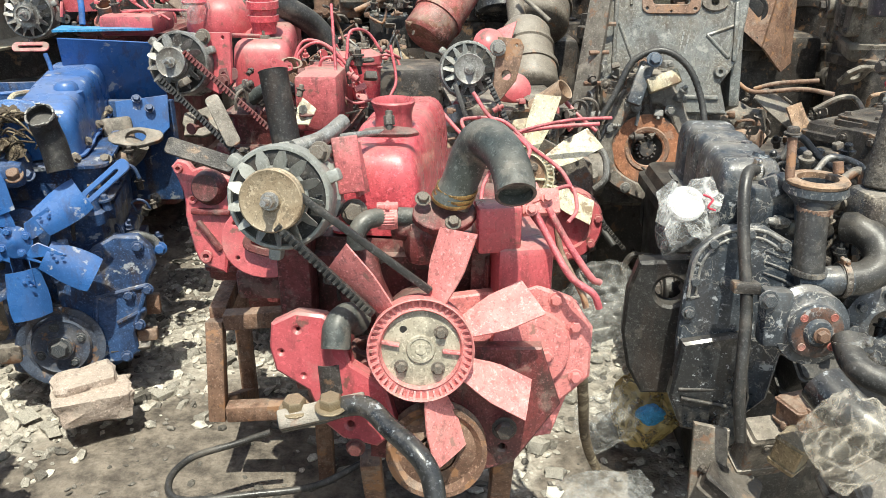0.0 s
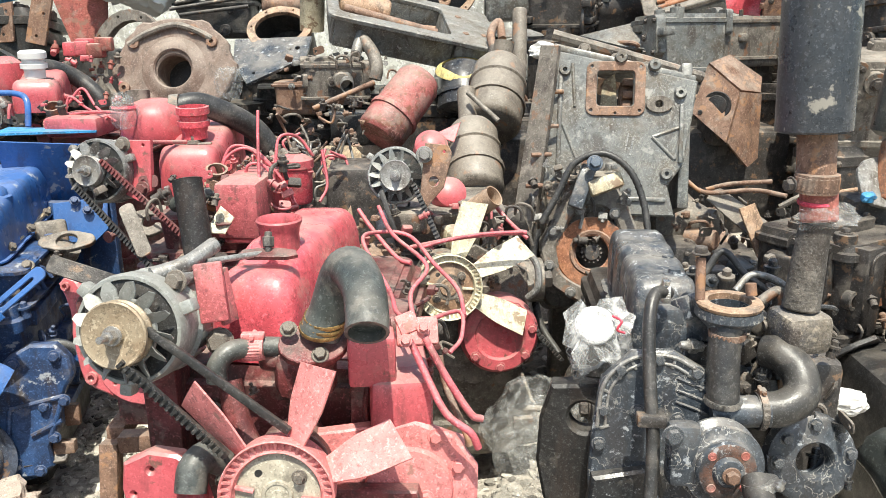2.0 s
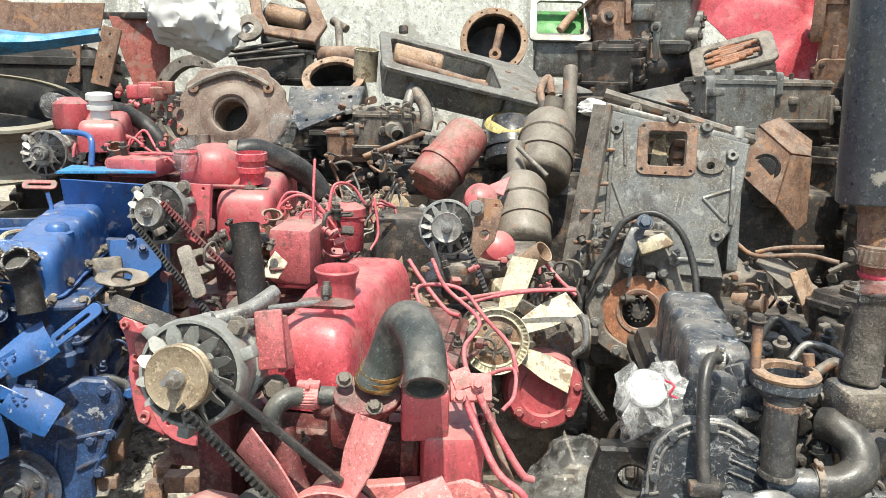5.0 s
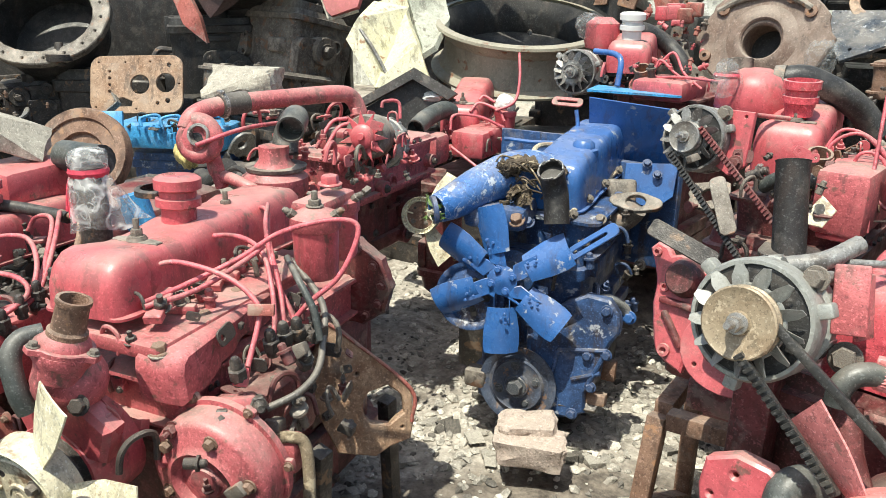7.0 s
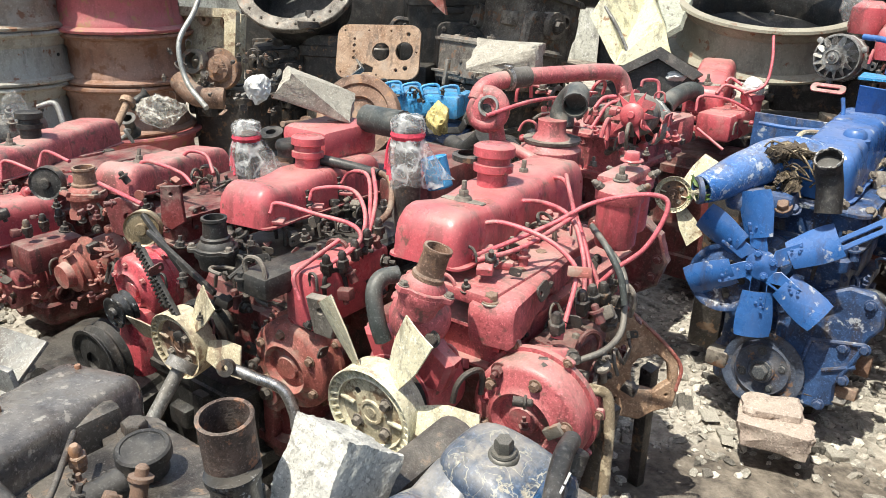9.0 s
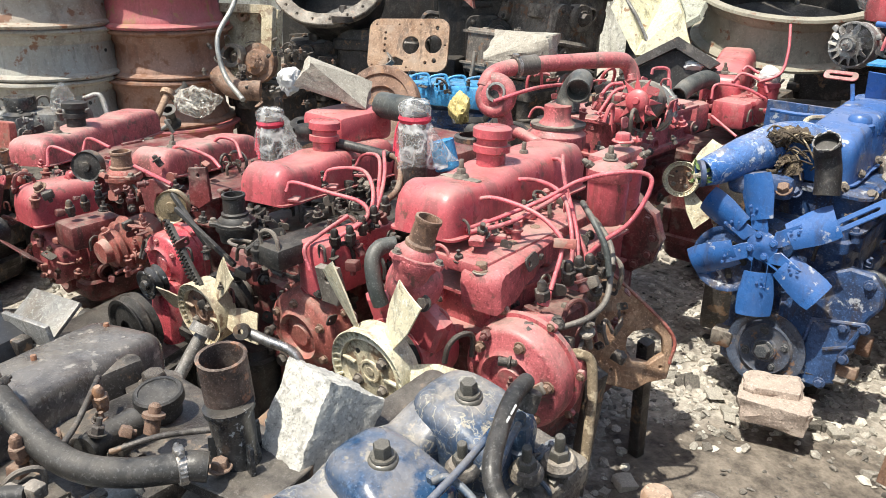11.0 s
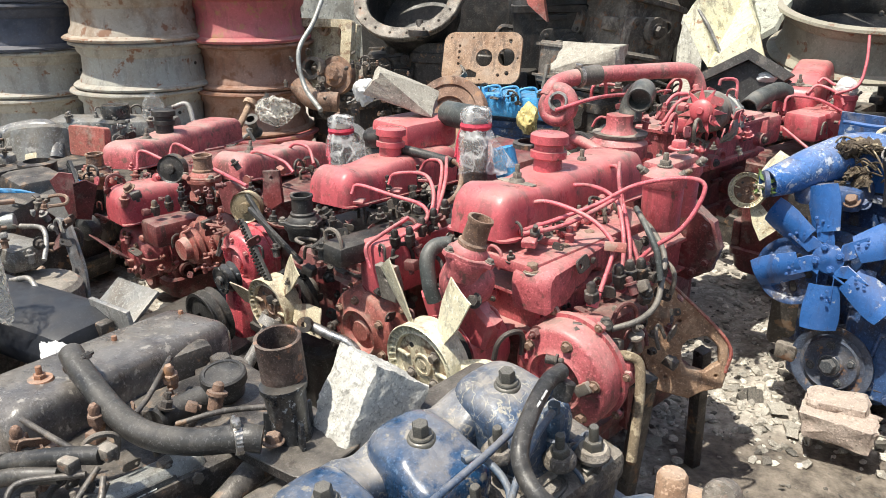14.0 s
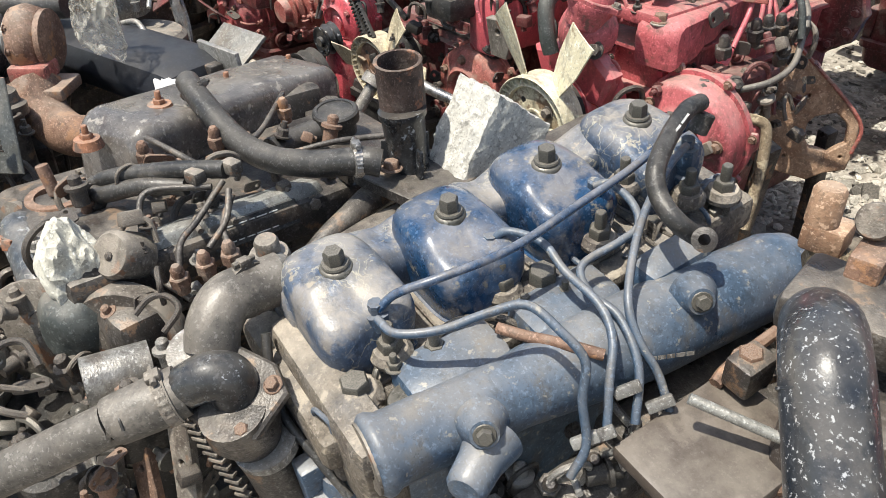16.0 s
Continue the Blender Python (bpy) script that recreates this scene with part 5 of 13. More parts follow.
for i, pts in enumerate(([(0.139, 1.124, 0.743), (0.163, 1.095, 0.701), (0.191, 1.067, 0.658), (0.225, 1.057, 0.634), (0.236, 1.058, 0.610)],
                         [(0.160, 1.125, 0.747), (0.190, 1.105, 0.697), (0.225, 1.085, 0.649), (0.241, 1.091, 0.637)],
                         [(0.144, 1.142, 0.762), (0.133, 1.253, 0.769), (0.153, 1.365, 0.778), (0.090, 1.433, 0.814), (0.059, 1.501, 0.848)],
                         [(0.153, 1.142, 0.762), (0.209, 1.223, 0.749), (0.212, 1.171, 0.728), (0.195, 1.144, 0.715)],
                         [(0.132, 1.153, 0.763), (0.109, 1.242, 0.743), (0.094, 1.301, 0.755), (0.038, 1.427, 0.799), (0.050, 1.483, 0.803), (0.115, 1.481, 0.798), (0.164, 1.414, 0.765), (0.206, 1.330, 0.747), (0.217, 1.239, 0.735)],
                         [(0.142, 1.473, 0.778), (0.191, 1.478, 0.791), (0.256, 1.482, 0.801), (0.328, 1.503, 0.799)],
                         [(0.087, 1.349, 0.741), (0.070, 1.300, 0.725), (0.062, 1.228, 0.708)])):
    line(e1, pts, (0.0065, 0.0065, 0.0045, 0.004, 0.0045, 0.004, 0.004)[i], label="pink-red fuel line")
line(e1, [(0.180, 1.161, 0.703), (0.189, 1.144, 0.662), (0.217, 1.102, 0.613), (0.224, 1.094, 0.592)], 0.006, rust_iron, "return_line")
rnd = random.Random(4)
for i in range(9):
    q = Vector((0.111, 1.165, 0.633)) + Vector((0.02 * (i % 3) + rnd.uniform(-0.01, 0.01), 0.035 * (i // 3), rnd.uniform(-0.04, 0.05)))
    nut_stack(e1, q, (rnd.uniform(-0.3, 0.5), -0.5, 0.8), 0.008, red_dark)
# timing gear cover
b = bmesh.new()
tm = facing((0.155, 1.102, 0.525), (0.05, -1, 0.14))
plate(b, tm, [(-0.13, 0.02), (-0.07, 0.085), (-0.01, 0.098), (0.045, 0.075), (0.076, 0.03), (0.074, -0.05), (0.03, -0.09), (-0.03, -0.085), (-0.1, -0.1)], 0.02, bev=0.005)
lathe(b, tm @ pose(-0.02, 0.0, 0.018), [(0.0, 0), (0.066, 0), (0.062, 0.012), (0.03, 0.014), (0, 0.014)], 28)
plate(b, tm @ pose(0, 0, -0.03), [(-0.2, -0.13), (-0.05, -0.17), (0.02, -0.16), (0.07, -0.02), (0.06, 0.06), (-0.02, 0.09), (-0.2, 0.07)], 0.028, bev=0.003)
cover = part("timing_cover", b, pink, e1, "faded red timing gear cover")
for x, y in ((0.052, 0.035), (0.005, -0.008), (-0.045, -0.045), (0.004, -0.046), (0.055, -0.05), (-0.05, 0.075), (0.02, 0.08)):
    bolt(e1, tm @ Vector((x, y, 0.02 if abs(x) > 0.04 or y > 0.05 else 0.032)), FRONT, 0.009, mat=pink)
bolt(e1, (0.094, 1.006, 0.430), FRONT, 0.014, mat=iron)
b = bmesh.new()
plate(b, facing((0.059, 1.059, 0.455), (0.0, -1, 0.12)), [(-0.17, 0.09), (0.09, 0.09), (0.12, 0.0), (0.05, -0.1), (0.0, -0.115), (-0.17, -0.09)], 0.03, [(0.034, -0.075, 0.009)], bev=0.003)
part("front_plate", b, red_dark, e1, "grimy red front engine plate")
# left mount bracket and hose stub
b = bmesh.new()
lm = facing((-0.207, 1.058, 0.557), (-0.1, -1, 0.15))
plate(b, lm, [(-0.045, 0.03), (-0.01, 0.048), (0.03, 0.045), (0.05, 0.03), (0.07, -0.03), (0.12, -0.06), (0.14, -0.13), (0.11, -0.155), (0.06, -0.145), (0.03, -0.12), (0.01, -0.07), (-0.04, -0.04), (-0.048, -0.005)], 0.03,
      [(-0.008, 0.025, 0.008), (-0.034, -0.012, 0.007), (0.07, -0.125, 0.01), (0.0, -0.048, 0.006)], bev=0.004)
part("mount_bracket", b, red, e1, "faded red engine mount with empty bolt holes")
b = bmesh.new()
pipe(b, (-0.171, 1.036, 0.530), (-0.167, 1.028, 0.485), 0.023, 0.003)
part("water_inlet", b, iron, e1)
hose(e1, [(-0.128, 1.068, 0.581), (-0.143, 1.053, 0.598), (-0.157, 1.034, 0.591), (-0.159, 1.017, 0.562)], 0.022, rubber_green, "lower_hose_stub", "cut grey-green hose stub", 18, 0.004)
# crank pulley under the fan
cm = facing((-0.010, 0.992, 0.396), (0.0, -1, 0.14))
pulley(e1, cm, 0.078, rust_iron, 0.022, 0.4, "crank_pulley", "rusty crankshaft pulley", 2)
bolt(e1, cm @ Vector((0, 0, 0.004)), FRONT, 0.02, mat=rust_iron)
bolt(e1, (-0.134, 0.995, 0.403), FRONT, 0.011, mat=red_dark)

# rusty angle stand
st = thing("engine_stand", (-0.25, 1.45, 0.0), "rusty welded angle-iron engine stand", "stand")
def bar(parent, a, c, w=0.034, mat=None, name="stand_bar"):
    b = bmesh.new()
    a, c = Vector(a), Vector(c)
    box(b, facing((a + c) / 2, c - a, (0.05, -1, 0.02) if abs((c - a).normalized().y) < 0.8 else (0, 0, 1)), (w, w, (c - a).length), 0.003)
    return part(name, b, mat or rust_iron, parent)
ka, kb, kc = Vector((-0.466, 1.425, 0.399)), Vector((-0.470, 1.382, 0.187)), Vector((-0.259, 1.430, 0.410))
kd, ke = Vector((-0.495, 1.719, 0.378)), Vector((-0.280, 1.628, 0.103))
for a, c in ((ka, kb), (ka + Vector((0.02, 0, 0)), kc), (kb + Vector((0.021, 0, 0.02)), kb + Vector((0.2, 0.0, 0.03))), (ka + Vector((0, 0.021, 0)), kd), (kd, Vector((kd.x, kd.y, 0.0))), (kb + Vector((0, 0.021, 0.02)), Vector((kd.x, kd.y, 0.03))),
             (kc, Vector((kc.x, kc.y, 0.0))), (kc + Vector((0, 0.021, 0)), Vector((kc.x + 0.03, kd.y, kd.z))),
             (Vector((-0.123, 1.088, 0.313)), Vector((-0.12, 1.22, 0.0))), (Vector((0.100, 1.075, 0.334)), Vector((0.1, 1.22, 0.0))), (Vector((-0.12, 1.24, 0.235)), Vector((0.1, 1.24, 0.235))),
             (Vector((-0.12, 1.26, 0.24)), Vector((-0.12, 1.85, 0.24))), (Vector((0.1, 1.26, 0.24)), Vector((0.1, 1.85, 0.24)))):
    bar(st, a, c, 0.035, rust_iron)
fittings(e1, upright((0.1, 1.42, 0.6), -3), (0.16, 0.4, 0.16), 40, 1, (red_dark, iron, red))
fittings(e1, upright((-0.06, 1.2, 0.5), -3), (0.3, 0.12, 0.3), 36, 2, (red_dark, iron, iron_dusty))


# ---- the bright blue engine on bricks ----
e2 = thing("diesel_engine", (-0.98, 1.95, 0.05), "bright blue diesel engine with a pressed-steel fan, propped on bricks", "engine", "scrap engines in the yard")
B2 = Vector((0.2, -0.97, 0.1))
casting(e2, upright((-1.02, 2.0, 0.3), 12), (0.3, 0.52, 0.46), blue_dirty, 41, 22, label="dirty dark blue engine block")
casting(e2, upright((-1.0, 2.05, 0.56), 12), (0.27, 0.52, 0.12), blue_dirty, 42, 12, "cylinder_head", "dirty blue cylinder head")
b = bmesh.new()
hump_shell(b, Matrix.Translation((-1.003, 2.065, 0.637)) @ pose(0, 0, 0, 2.7, 0, 12.5), 0.15, 0.5, 0.135, [(0, 0.84), (0.1, 0.9), (0.3, 0.96), (0.5, 1.0), (1, 1.02)], ((0.33, 0.04, 0.04), (0.66, 0.04, 0.04)), (0.26, 0.26), 2.0)
part("rocker_cover", b, blue, e2, "chipped bright blue rocker cover", 50)
b = bmesh.new()
lathe(b, upright((-0.952, 1.980, 0.752)), [(0, 0.03), (0.02, 0.03), (0.028, 0.022), (0.03, 0.01), (0.038, 0.006), (0.038, -0.01), (0, -0.01)], 24)
part("oil_cap", b, blue, e2)
b = bmesh.new()
rod(b, (-0.879, 1.770, 0.627), (-0.967, 2.249, 0.662), 0.008, seg=8)
part("gasket_rail", b, cream_dirty, e2)
for q in ((-0.860, 1.776, 0.641), (-0.887, 1.906, 0.649), (-0.914, 2.049, 0.658), (-0.948, 2.198, 0.663)):
    bolt(e2, q, (0.8, -0.3, 0.5), 0.009, mat=iron_dusty)
# fan
f2 = facing((-0.964, 1.633, 0.487), (0.3, -0.93, 0.14))
pressed_fan(e2, f2, 0.178, (107, 33, -32, -86, -152, 150), blue, 0.088, blue)
spun("water_pump", e2, f2 @ pose(0, 0, -0.13), [(0, 0.12), (0.03, 0.12), (0.034, 0.05), (0.06, 0.04), (0.06, 0), (0, 0)], blue_dirty)
# wheel beside the fan
w2 = facing((-1.048, 1.618, 0.428), (0.35, -0.9, 0.1))
pulley(e2, w2, 0.088, blue_dirty, 0.016, 0.3, "drive_pulley", "blue drive pulley with a dark worn face", 1)
for i in range(5):
    a = 1.2566 * i
    sheet("web_hole", e2, w2 @ Matrix.Rotation(a, 4, "Z") @ pose(0.038, 0, 0.002), round_rect(0.026, 0.014, 0.006, 3), 0.004, iron_dark)
# gear case
g2 = facing((-0.841, 1.773, 0.317), (0.25, -0.95, 0.12))
sheet("gear_case", e2, g2, [(-0.1, 0.02), (-0.05, 0.06), (-0.01, 0.1), (0.04, 0.125), (0.09, 0.12), (0.115, 0.09), (0.12, 0.05), (0.1, 0.02), (0.085, -0.02), (0.08, -0.08), (0.05, -0.12), (0.055, -0.17), (0.02, -0.19), (-0.05, -0.19), (-0.1, -0.14)], 0.04, blue_dirty, (), "oily blue timing gear case", 0.006)
spun("gear_cap", e2, facing((-0.786, 1.787, 0.375), (0.25, -0.95, 0.12)), [(0, 0.012), (0.01, 0.012), (0.014, 0.006), (0.05, 0.004), (0.056, -0.002), (0.058, -0.02), (0, -0.02)], blue)
spun("cap_rim", e2, facing((-0.786, 1.787, 0.375), (0.25, -0.95, 0.12)), [(0.054, 0.004), (0.064, 0.002), (0.066, -0.02), (0.054, -0.02), (0.054, 0.004)], blue_dirty)
b = bmesh.new()
for x0, y0, x1, y1 in ((-0.02, -0.02, 0.1, 0.0), (0.1, 0.0, 0.06, -0.1), (-0.02, -0.02, -0.04, -0.15), (0.02, -0.09, 0.09, -0.06)):
    rod(b, g2 @ Vector((x0, y0, 0.042)), g2 @ Vector((x1, y1, 0.042)), 0.006, seg=8)
part("case_rib", b, blue_dirty, e2)
for x, y in ((-0.1, 0.04), (0.09, 0.1), (0.1, -0.01), (0.07, -0.1), (0.03, -0.18), (0.0, 0.09), (0.055, -0.02)):
    bolt(e2, g2 @ Vector((x, y, 0.042)), B2, 0.011, mat=blue_dirty)
b = bmesh.new()
tube(b, [(-0.798, 1.787, 0.428), (-0.763, 1.816, 0.433), (-0.739, 1.849, 0.406), (-0.730, 1.858, 0.378)], 0.012, 10)
part("case_arm", b, alloy, e2)
bolt(e2, (-0.806, 1.780, 0.425), B2, 0.016, mat=iron_dusty)
bolt(e2, (-0.724, 1.851, 0.383), B2, 0.013, mat=blue)
# slotted adjuster strap
am = facing((-0.792, 1.741, 0.590), (0.1, -0.9, 0.4), (0.6, 0, 0.6))
sheet("adjuster_strap", e2, am, round_rect(0.03, 0.15, 0.012, 3), 0.006, blue, ([(x * 0.35, y * 0.75) for x, y in round_rect(0.03, 0.13, 0.012, 3)],), "slotted blue adjuster strap")
# crank pulley
c2 = facing((-0.933, 1.678, 0.195), (0.25, -0.95, 0.12))
pulley(e2, c2, 0.102, pulley_blue, 0.02, 0.22, "crank_pulley", "worn blue-black crankshaft pulley", 2)
spun("pulley_web", e2, c2 @ pose(0, 0, 0.002), [(0, 0.012), (0.03, 0.012), (0.034, 0.004), (0.06, 0.002), (0.066, 0.006), (0.07, 0.0), (0, -0.01)], pulley_blue)
bolt(e2, c2 @ Vector((0, 0, 0.012)), B2, 0.02, mat=black_grey)
for a in (20, 100, 200, 300):
    bolt(e2, c2 @ Vector((0.05 * math.cos(radians(a)), 0.05 * math.sin(radians(a)), 0.004)), B2, 0.009, 0.006, black_grey)
# rusty mounting ears and sump
block("mount_ear", e2, facing((-0.744, 1.805, 0.249), B2), (0.035, 0.055, 0.02), rust_iron, 0.004)
block("mount_ear", e2, facing((-0.755, 1.768, 0.181), B2), (0.05, 0.03, 0.03), rust_iron, 0.004)
sheet("foot", e2, facing((-0.776, 1.738, 0.149), (0.2, -0.6, 1)), [(-0.06, 0.0), (0.03, 0.0), (0.04, 0.03), (0.01, 0.05), (-0.06, 0.04)], 0.012, iron)
block("sump", e2, upright((-1.0, 2.02, 0.1), 12), (0.24, 0.46, 0.14), iron_dark, 0.03)
block("mount_ear", e2, upright((-1.049, 1.664, 0.188), 12), (0.06, 0.05, 0.05), iron_dusty, 0.01)
# intake manifold pipe, rag, black stub
hose(e2, [(-0.947, 1.909, 0.701), (-1.032, 1.824, 0.718), (-1.074, 1.715, 0.694), (-1.099, 1.617, 0.666), (-1.112, 1.561, 0.654)], 0.034, blue_flaking, "intake_manifold", "flaking blue intake pipe with an open mouth", 20, 0.004, 8, [0.04, 0.05, 0.055, 0.05, 0.042, 0.035])
spun("mouth_rim", e2, facing((-1.112, 1.559, 0.653), (-0.6, -0.75, -0.1)), [(0.026, 0), (0.034, 0.0), (0.034, 0.01), (0.026, 0.012), (0.026, 0)], blue_dirty)
rnd = random.Random(77)
for i in range(16):
    c_ = Vector((-1.114, 1.556, 0.653)) + Vector((rnd.uniform(-0.02, 0.02), rnd.uniform(-0.008, 0.008), rnd.uniform(-0.022, 0.022)))
    sheet("torn_leaf", e2, facing(c_, (rnd.uniform(-0.8, 0.4), -1, rnd.uniform(-0.3, 0.6)), roll=rnd.uniform(0, 180)), [(-0.019, -0.003), (0.0, -0.005), (0.02, -0.001), (0.0, 0.005)], 0.0012, (leaf_mat, cream, leaf_mat)[i % 3], (), "", 0.0003)
crumple(e2, upright((-1.068, 1.628, 0.687), 40, 20), (0.07, 0.02, 0.04), 91, paint_peel, "peeling_paint", "pale flap of peeling paint", cuts=4, amp=0.8, small=1.2)
block("intake_body", e2, upright((-1.046, 1.748, 0.626), 20), (0.16, 0.2, 0.06), blue_dirty, 0.02)
hose(e2, [(-0.862, 1.700, 0.634), (-0.874, 1.711, 0.690), (-0.884, 1.709, 0.732), (-0.880, 1.688, 0.762)], 0.03, iron_dark, "exhaust_stub", "black pipe stub with a torn rim", 22, 0.003, 8)
rim2 = facing((-0.880, 1.688, 0.762), (0.02, -0.6, 0.75))
for i in range(17):
    block("torn_rim", e2, rim2 @ Matrix.Rotation(0.3696 * i, 4, "Z") @ pose(0.0295, 0, 0.002 * (i % 3), 0, 14 * (i % 4 - 1.5)), (0.0035, 0.0105, 0.006 + 0.002 * (i % 2)), alloy_dark, 0.0006)
rg = thing("rag", (-0.992, 1.751, 0.694), "brown oily rag heaped on a blue manifold", "rag")
for i, (q, s_) in enumerate((((-1.03, 1.725, 0.725), (0.1, 0.08, 0.05)), ((-0.985, 1.770, 0.737), (0.13, 0.08, 0.045)), ((-0.940, 1.800, 0.745), (0.08, 0.06, 0.035)), ((-0.995, 1.720, 0.690), (0.08, 0.05, 0.09)), ((-0.972, 1.715, 0.665), (0.06, 0.04, 0.07)), ((-1.01, 1.700, 0.655), (0.05, 0.04, 0.04)))):
    crumple(rg, upright(q, 37 * i, 15), s_, 8 + i, rag_dark, "cloth", cuts=4, amp=1.0, small=2.4)
for i in range(26):
    c_ = Vector((-0.99 + rnd.uniform(-0.06, 0.07), 1.735 + rnd.uniform(-0.02, 0.04), 0.728 + rnd.uniform(-0.06, 0.03)))
    d_ = Vector((rnd.uniform(-1, 1), rnd.uniform(-0.6, 0.6), rnd.uniform(-0.5, 0.3))).normalized() * rnd.uniform(0.02, 0.045)
    line(rg, [c_ - d_, c_ + Vector((0, -0.012, 0.012)), c_ + d_ + Vector((0, 0, -0.008))], 0.0028, (rag_dark, rag, rag_dark)[i % 3], "frayed_strand")
# exhaust elbow with flange
ef = facing((-0.818, 2.040, 0.619), (0.1, -0.45, 0.9))
sheet("exhaust_flange", e2, ef, [(0.055 * math.cos(a) * (1.25 if abs(math.cos(a)) > 0.8 else 1), 0.036 * math.sin(a)) for a in [6.2832 * i / 22 for i in range(22)]], 0.012, iron_dusty, [(0, 0, 0.028)], "dusty cast exhaust flange")
hose(e2, [(-0.820, 2.047, 0.608), (-0.841, 2.045, 0.578), (-0.873, 2.013, 0.563), (-0.902, 1.969, 0.575)], 0.032, iron_dusty, "exhaust_elbow", "dusty cast exhaust elbow", 16)
block("manifold_flange", e2, facing((-0.888, 2.097, 0.630), (0.5, -0.8, 0.3)), (0.08, 0.07, 0.03), iron_dusty, 0.01)
b = bmesh.new()
tube(b, [(-1.281, 2.102, 0.727), (-1.177, 2.116, 0.727), (-1.072, 2.136, 0.741), (-1.068, 2.156, 0.780), (-1.081, 2.166, 0.826)], 0.006, 8)
part("fuel_pipe", b, blue, e2)
b = bmesh.new()
tube(b, [(-1.050, 1.940, 0.711), (-1.073, 1.931, 0.732), (-1.077, 1.964, 0.753), (-1.037, 2.033, 0.748), (-1.011, 2.051, 0.743)], 0.007, 8)
part("breather_pipe", b, cream_dirty, e2)
sheet("back_plate", e2, facing((-1.240, 2.208, 0.683), (0.4, -0.9, 0.1)), [(-0.1, -0.05), (0.12, -0.05), (0.12, 0.05), (-0.1, 0.06)], 0.01, blue_dirty)
for i, (q, r_) in enumerate((((-0.947, 1.713, 0.617), 0.012), ((-0.832, 1.866, 0.612), 0.012), ((-0.960, 1.681, 0.628), 0.015), ((-1.005, 1.664, 0.609), 0.012))):
    bolt(e2, q, (0.1, -0.6, 0.7), r_, mat=(blue_dirty, iron_dusty, rust_iron, blue)[i])
cyl("rust_pipe", e2, (-1.125, 1.642, 0.523), (-1.070, 1.688, 0.531), 0.026, rust_tan)
block("fan_bracket", e2, facing((-0.885, 1.751, 0.533), (0.1, -0.9, 0.2)), (0.06, 0.05, 0.03), alloy_dark, 0.006)

# bricks under it
for nm, q, s_, yw, sd in (("brick", (-0.857, 1.614, 0.130), (0.15, 0.1, 0.055), 35, 3), ("brick", (-0.830, 1.582, 0.100), (0.18, 0.12, 0.075), 25, 4)):
    bb = bmesh.new()
    chunk(bb, upright(q, yw), s_, sd + 40, 40, 0.05, 4)
    single(nm, bb, brick_mat, "broken pale pink brick propping up the blue engine", "brick", "bricks under the engine", angle=30)

# ---- blue sheet-metal guard behind it ----
gd = thing("sheet_metal_guard", (-0.950, 2.260, 0.656), "dented blue sheet-metal guard with a bent pale top edge", "panel")
sheet("front_sheet", gd, facing((-0.952, 2.274, 0.754), (0.35, -0.85, -0.38)), [(-0.125, 0.12), (0.14, 0.09), (0.14, -0.1), (0.02, -0.16), (-0.12, -0.12)], 0.004, blue)
# Top edge takes a lighter blue than the face, painting in its sunlight.
b = bmesh.new()
tm_ = Vector((-1.055, 2.170, 0.884)), Vector((-0.829, 2.309, 0.864)), Vector((-0.925, 2.525, 0.856)), Vector((-1.138, 2.409, 0.873))
loft(b, Matrix(), [[p + Vector((0, 0, 0.003 + 0.01 * math.sin(i * 2))) for i, p in enumerate(tm_)], [p - Vector((0, 0, 0.003 - 0.01 * math.sin(i * 2))) for i, p in enumerate(tm_)]])
part("top_edge", b, blue_pale, gd, "bent top edge, lighter blue for the sunlight on it")
sheet("side_sheet", gd, facing((-0.850, 2.197, 0.641), (0.3, -0.88, 0.3)), [(-0.07, 0.05), (0.07, 0.06), (0.065, -0.03), (0.02, -0.07), (-0.07, -0.05)], 0.004, blue)
block("foot_bracket", gd, upright((-0.883, 2.258, 0.531)), (0.2, 0.03, 0.3), blue_dirty, 0.004)
for q in ((-0.864, 2.197, 0.696), (-0.831, 2.197, 0.669)):
    bolt(gd, q, (0.3, -0.7, 0.6), 0.01, mat=blue_dirty)
fittings(e2, upright((-1.0, 1.82, 0.42), 12), (0.3, 0.2, 0.3), 46, 3, (blue_dirty, iron, iron_dusty))
fittings(e2, upright((-0.86, 2.0, 0.45), 12), (0.14, 0.4, 0.3), 26, 4, (blue_dirty, iron_dusty, iron))


# ---- red engine behind the front one ----
def fuel_lines(parent, runs, r=0.0035, mat=None):
    for pts in runs:
        line(parent, pts, r, mat)


e3 = thing("diesel_engine", (-0.45, 2.15, 0.05), "red diesel engine with a dusty alternator and a torn black hose", "engine", "scrap engines in the yard")
casting(e3, upright((-0.42, 2.2, 0.38), -3), (0.32, 0.6, 0.5), red_dark, 51, 22, label="grimy red engine block")
casting(e3, upright((-0.4, 2.2, 0.66), -3), (0.28, 0.55, 0.12), red_dark, 52, 16, "cylinder_head", "grimy red cylinder head")
rocker_cover(e3, (-0.434, 1.898, 0.777), (-0.478, 2.332, 0.795), 0.14, 0.12, red, 0.28, red_bright, "dusty red rocker cover with a raised filler neck", True, 1, (0.24, 0.26))
m3 = facing((-0.604, 1.755, 0.866), (-0.12, -1, 0.2))
alternator(e3, m3, 0.066, 0.1, 0.034, alloy_dark, alloy_dark, 13)
belt(e3, (-0.624, 1.749, 0.829), (-0.403, 1.633, 0.647), 0.012, 0.009, True, rubber)
belt(e3, (-0.573, 1.771, 0.884), (-0.342, 1.704, 0.689), 0.012, 0.009, True, red_dark)
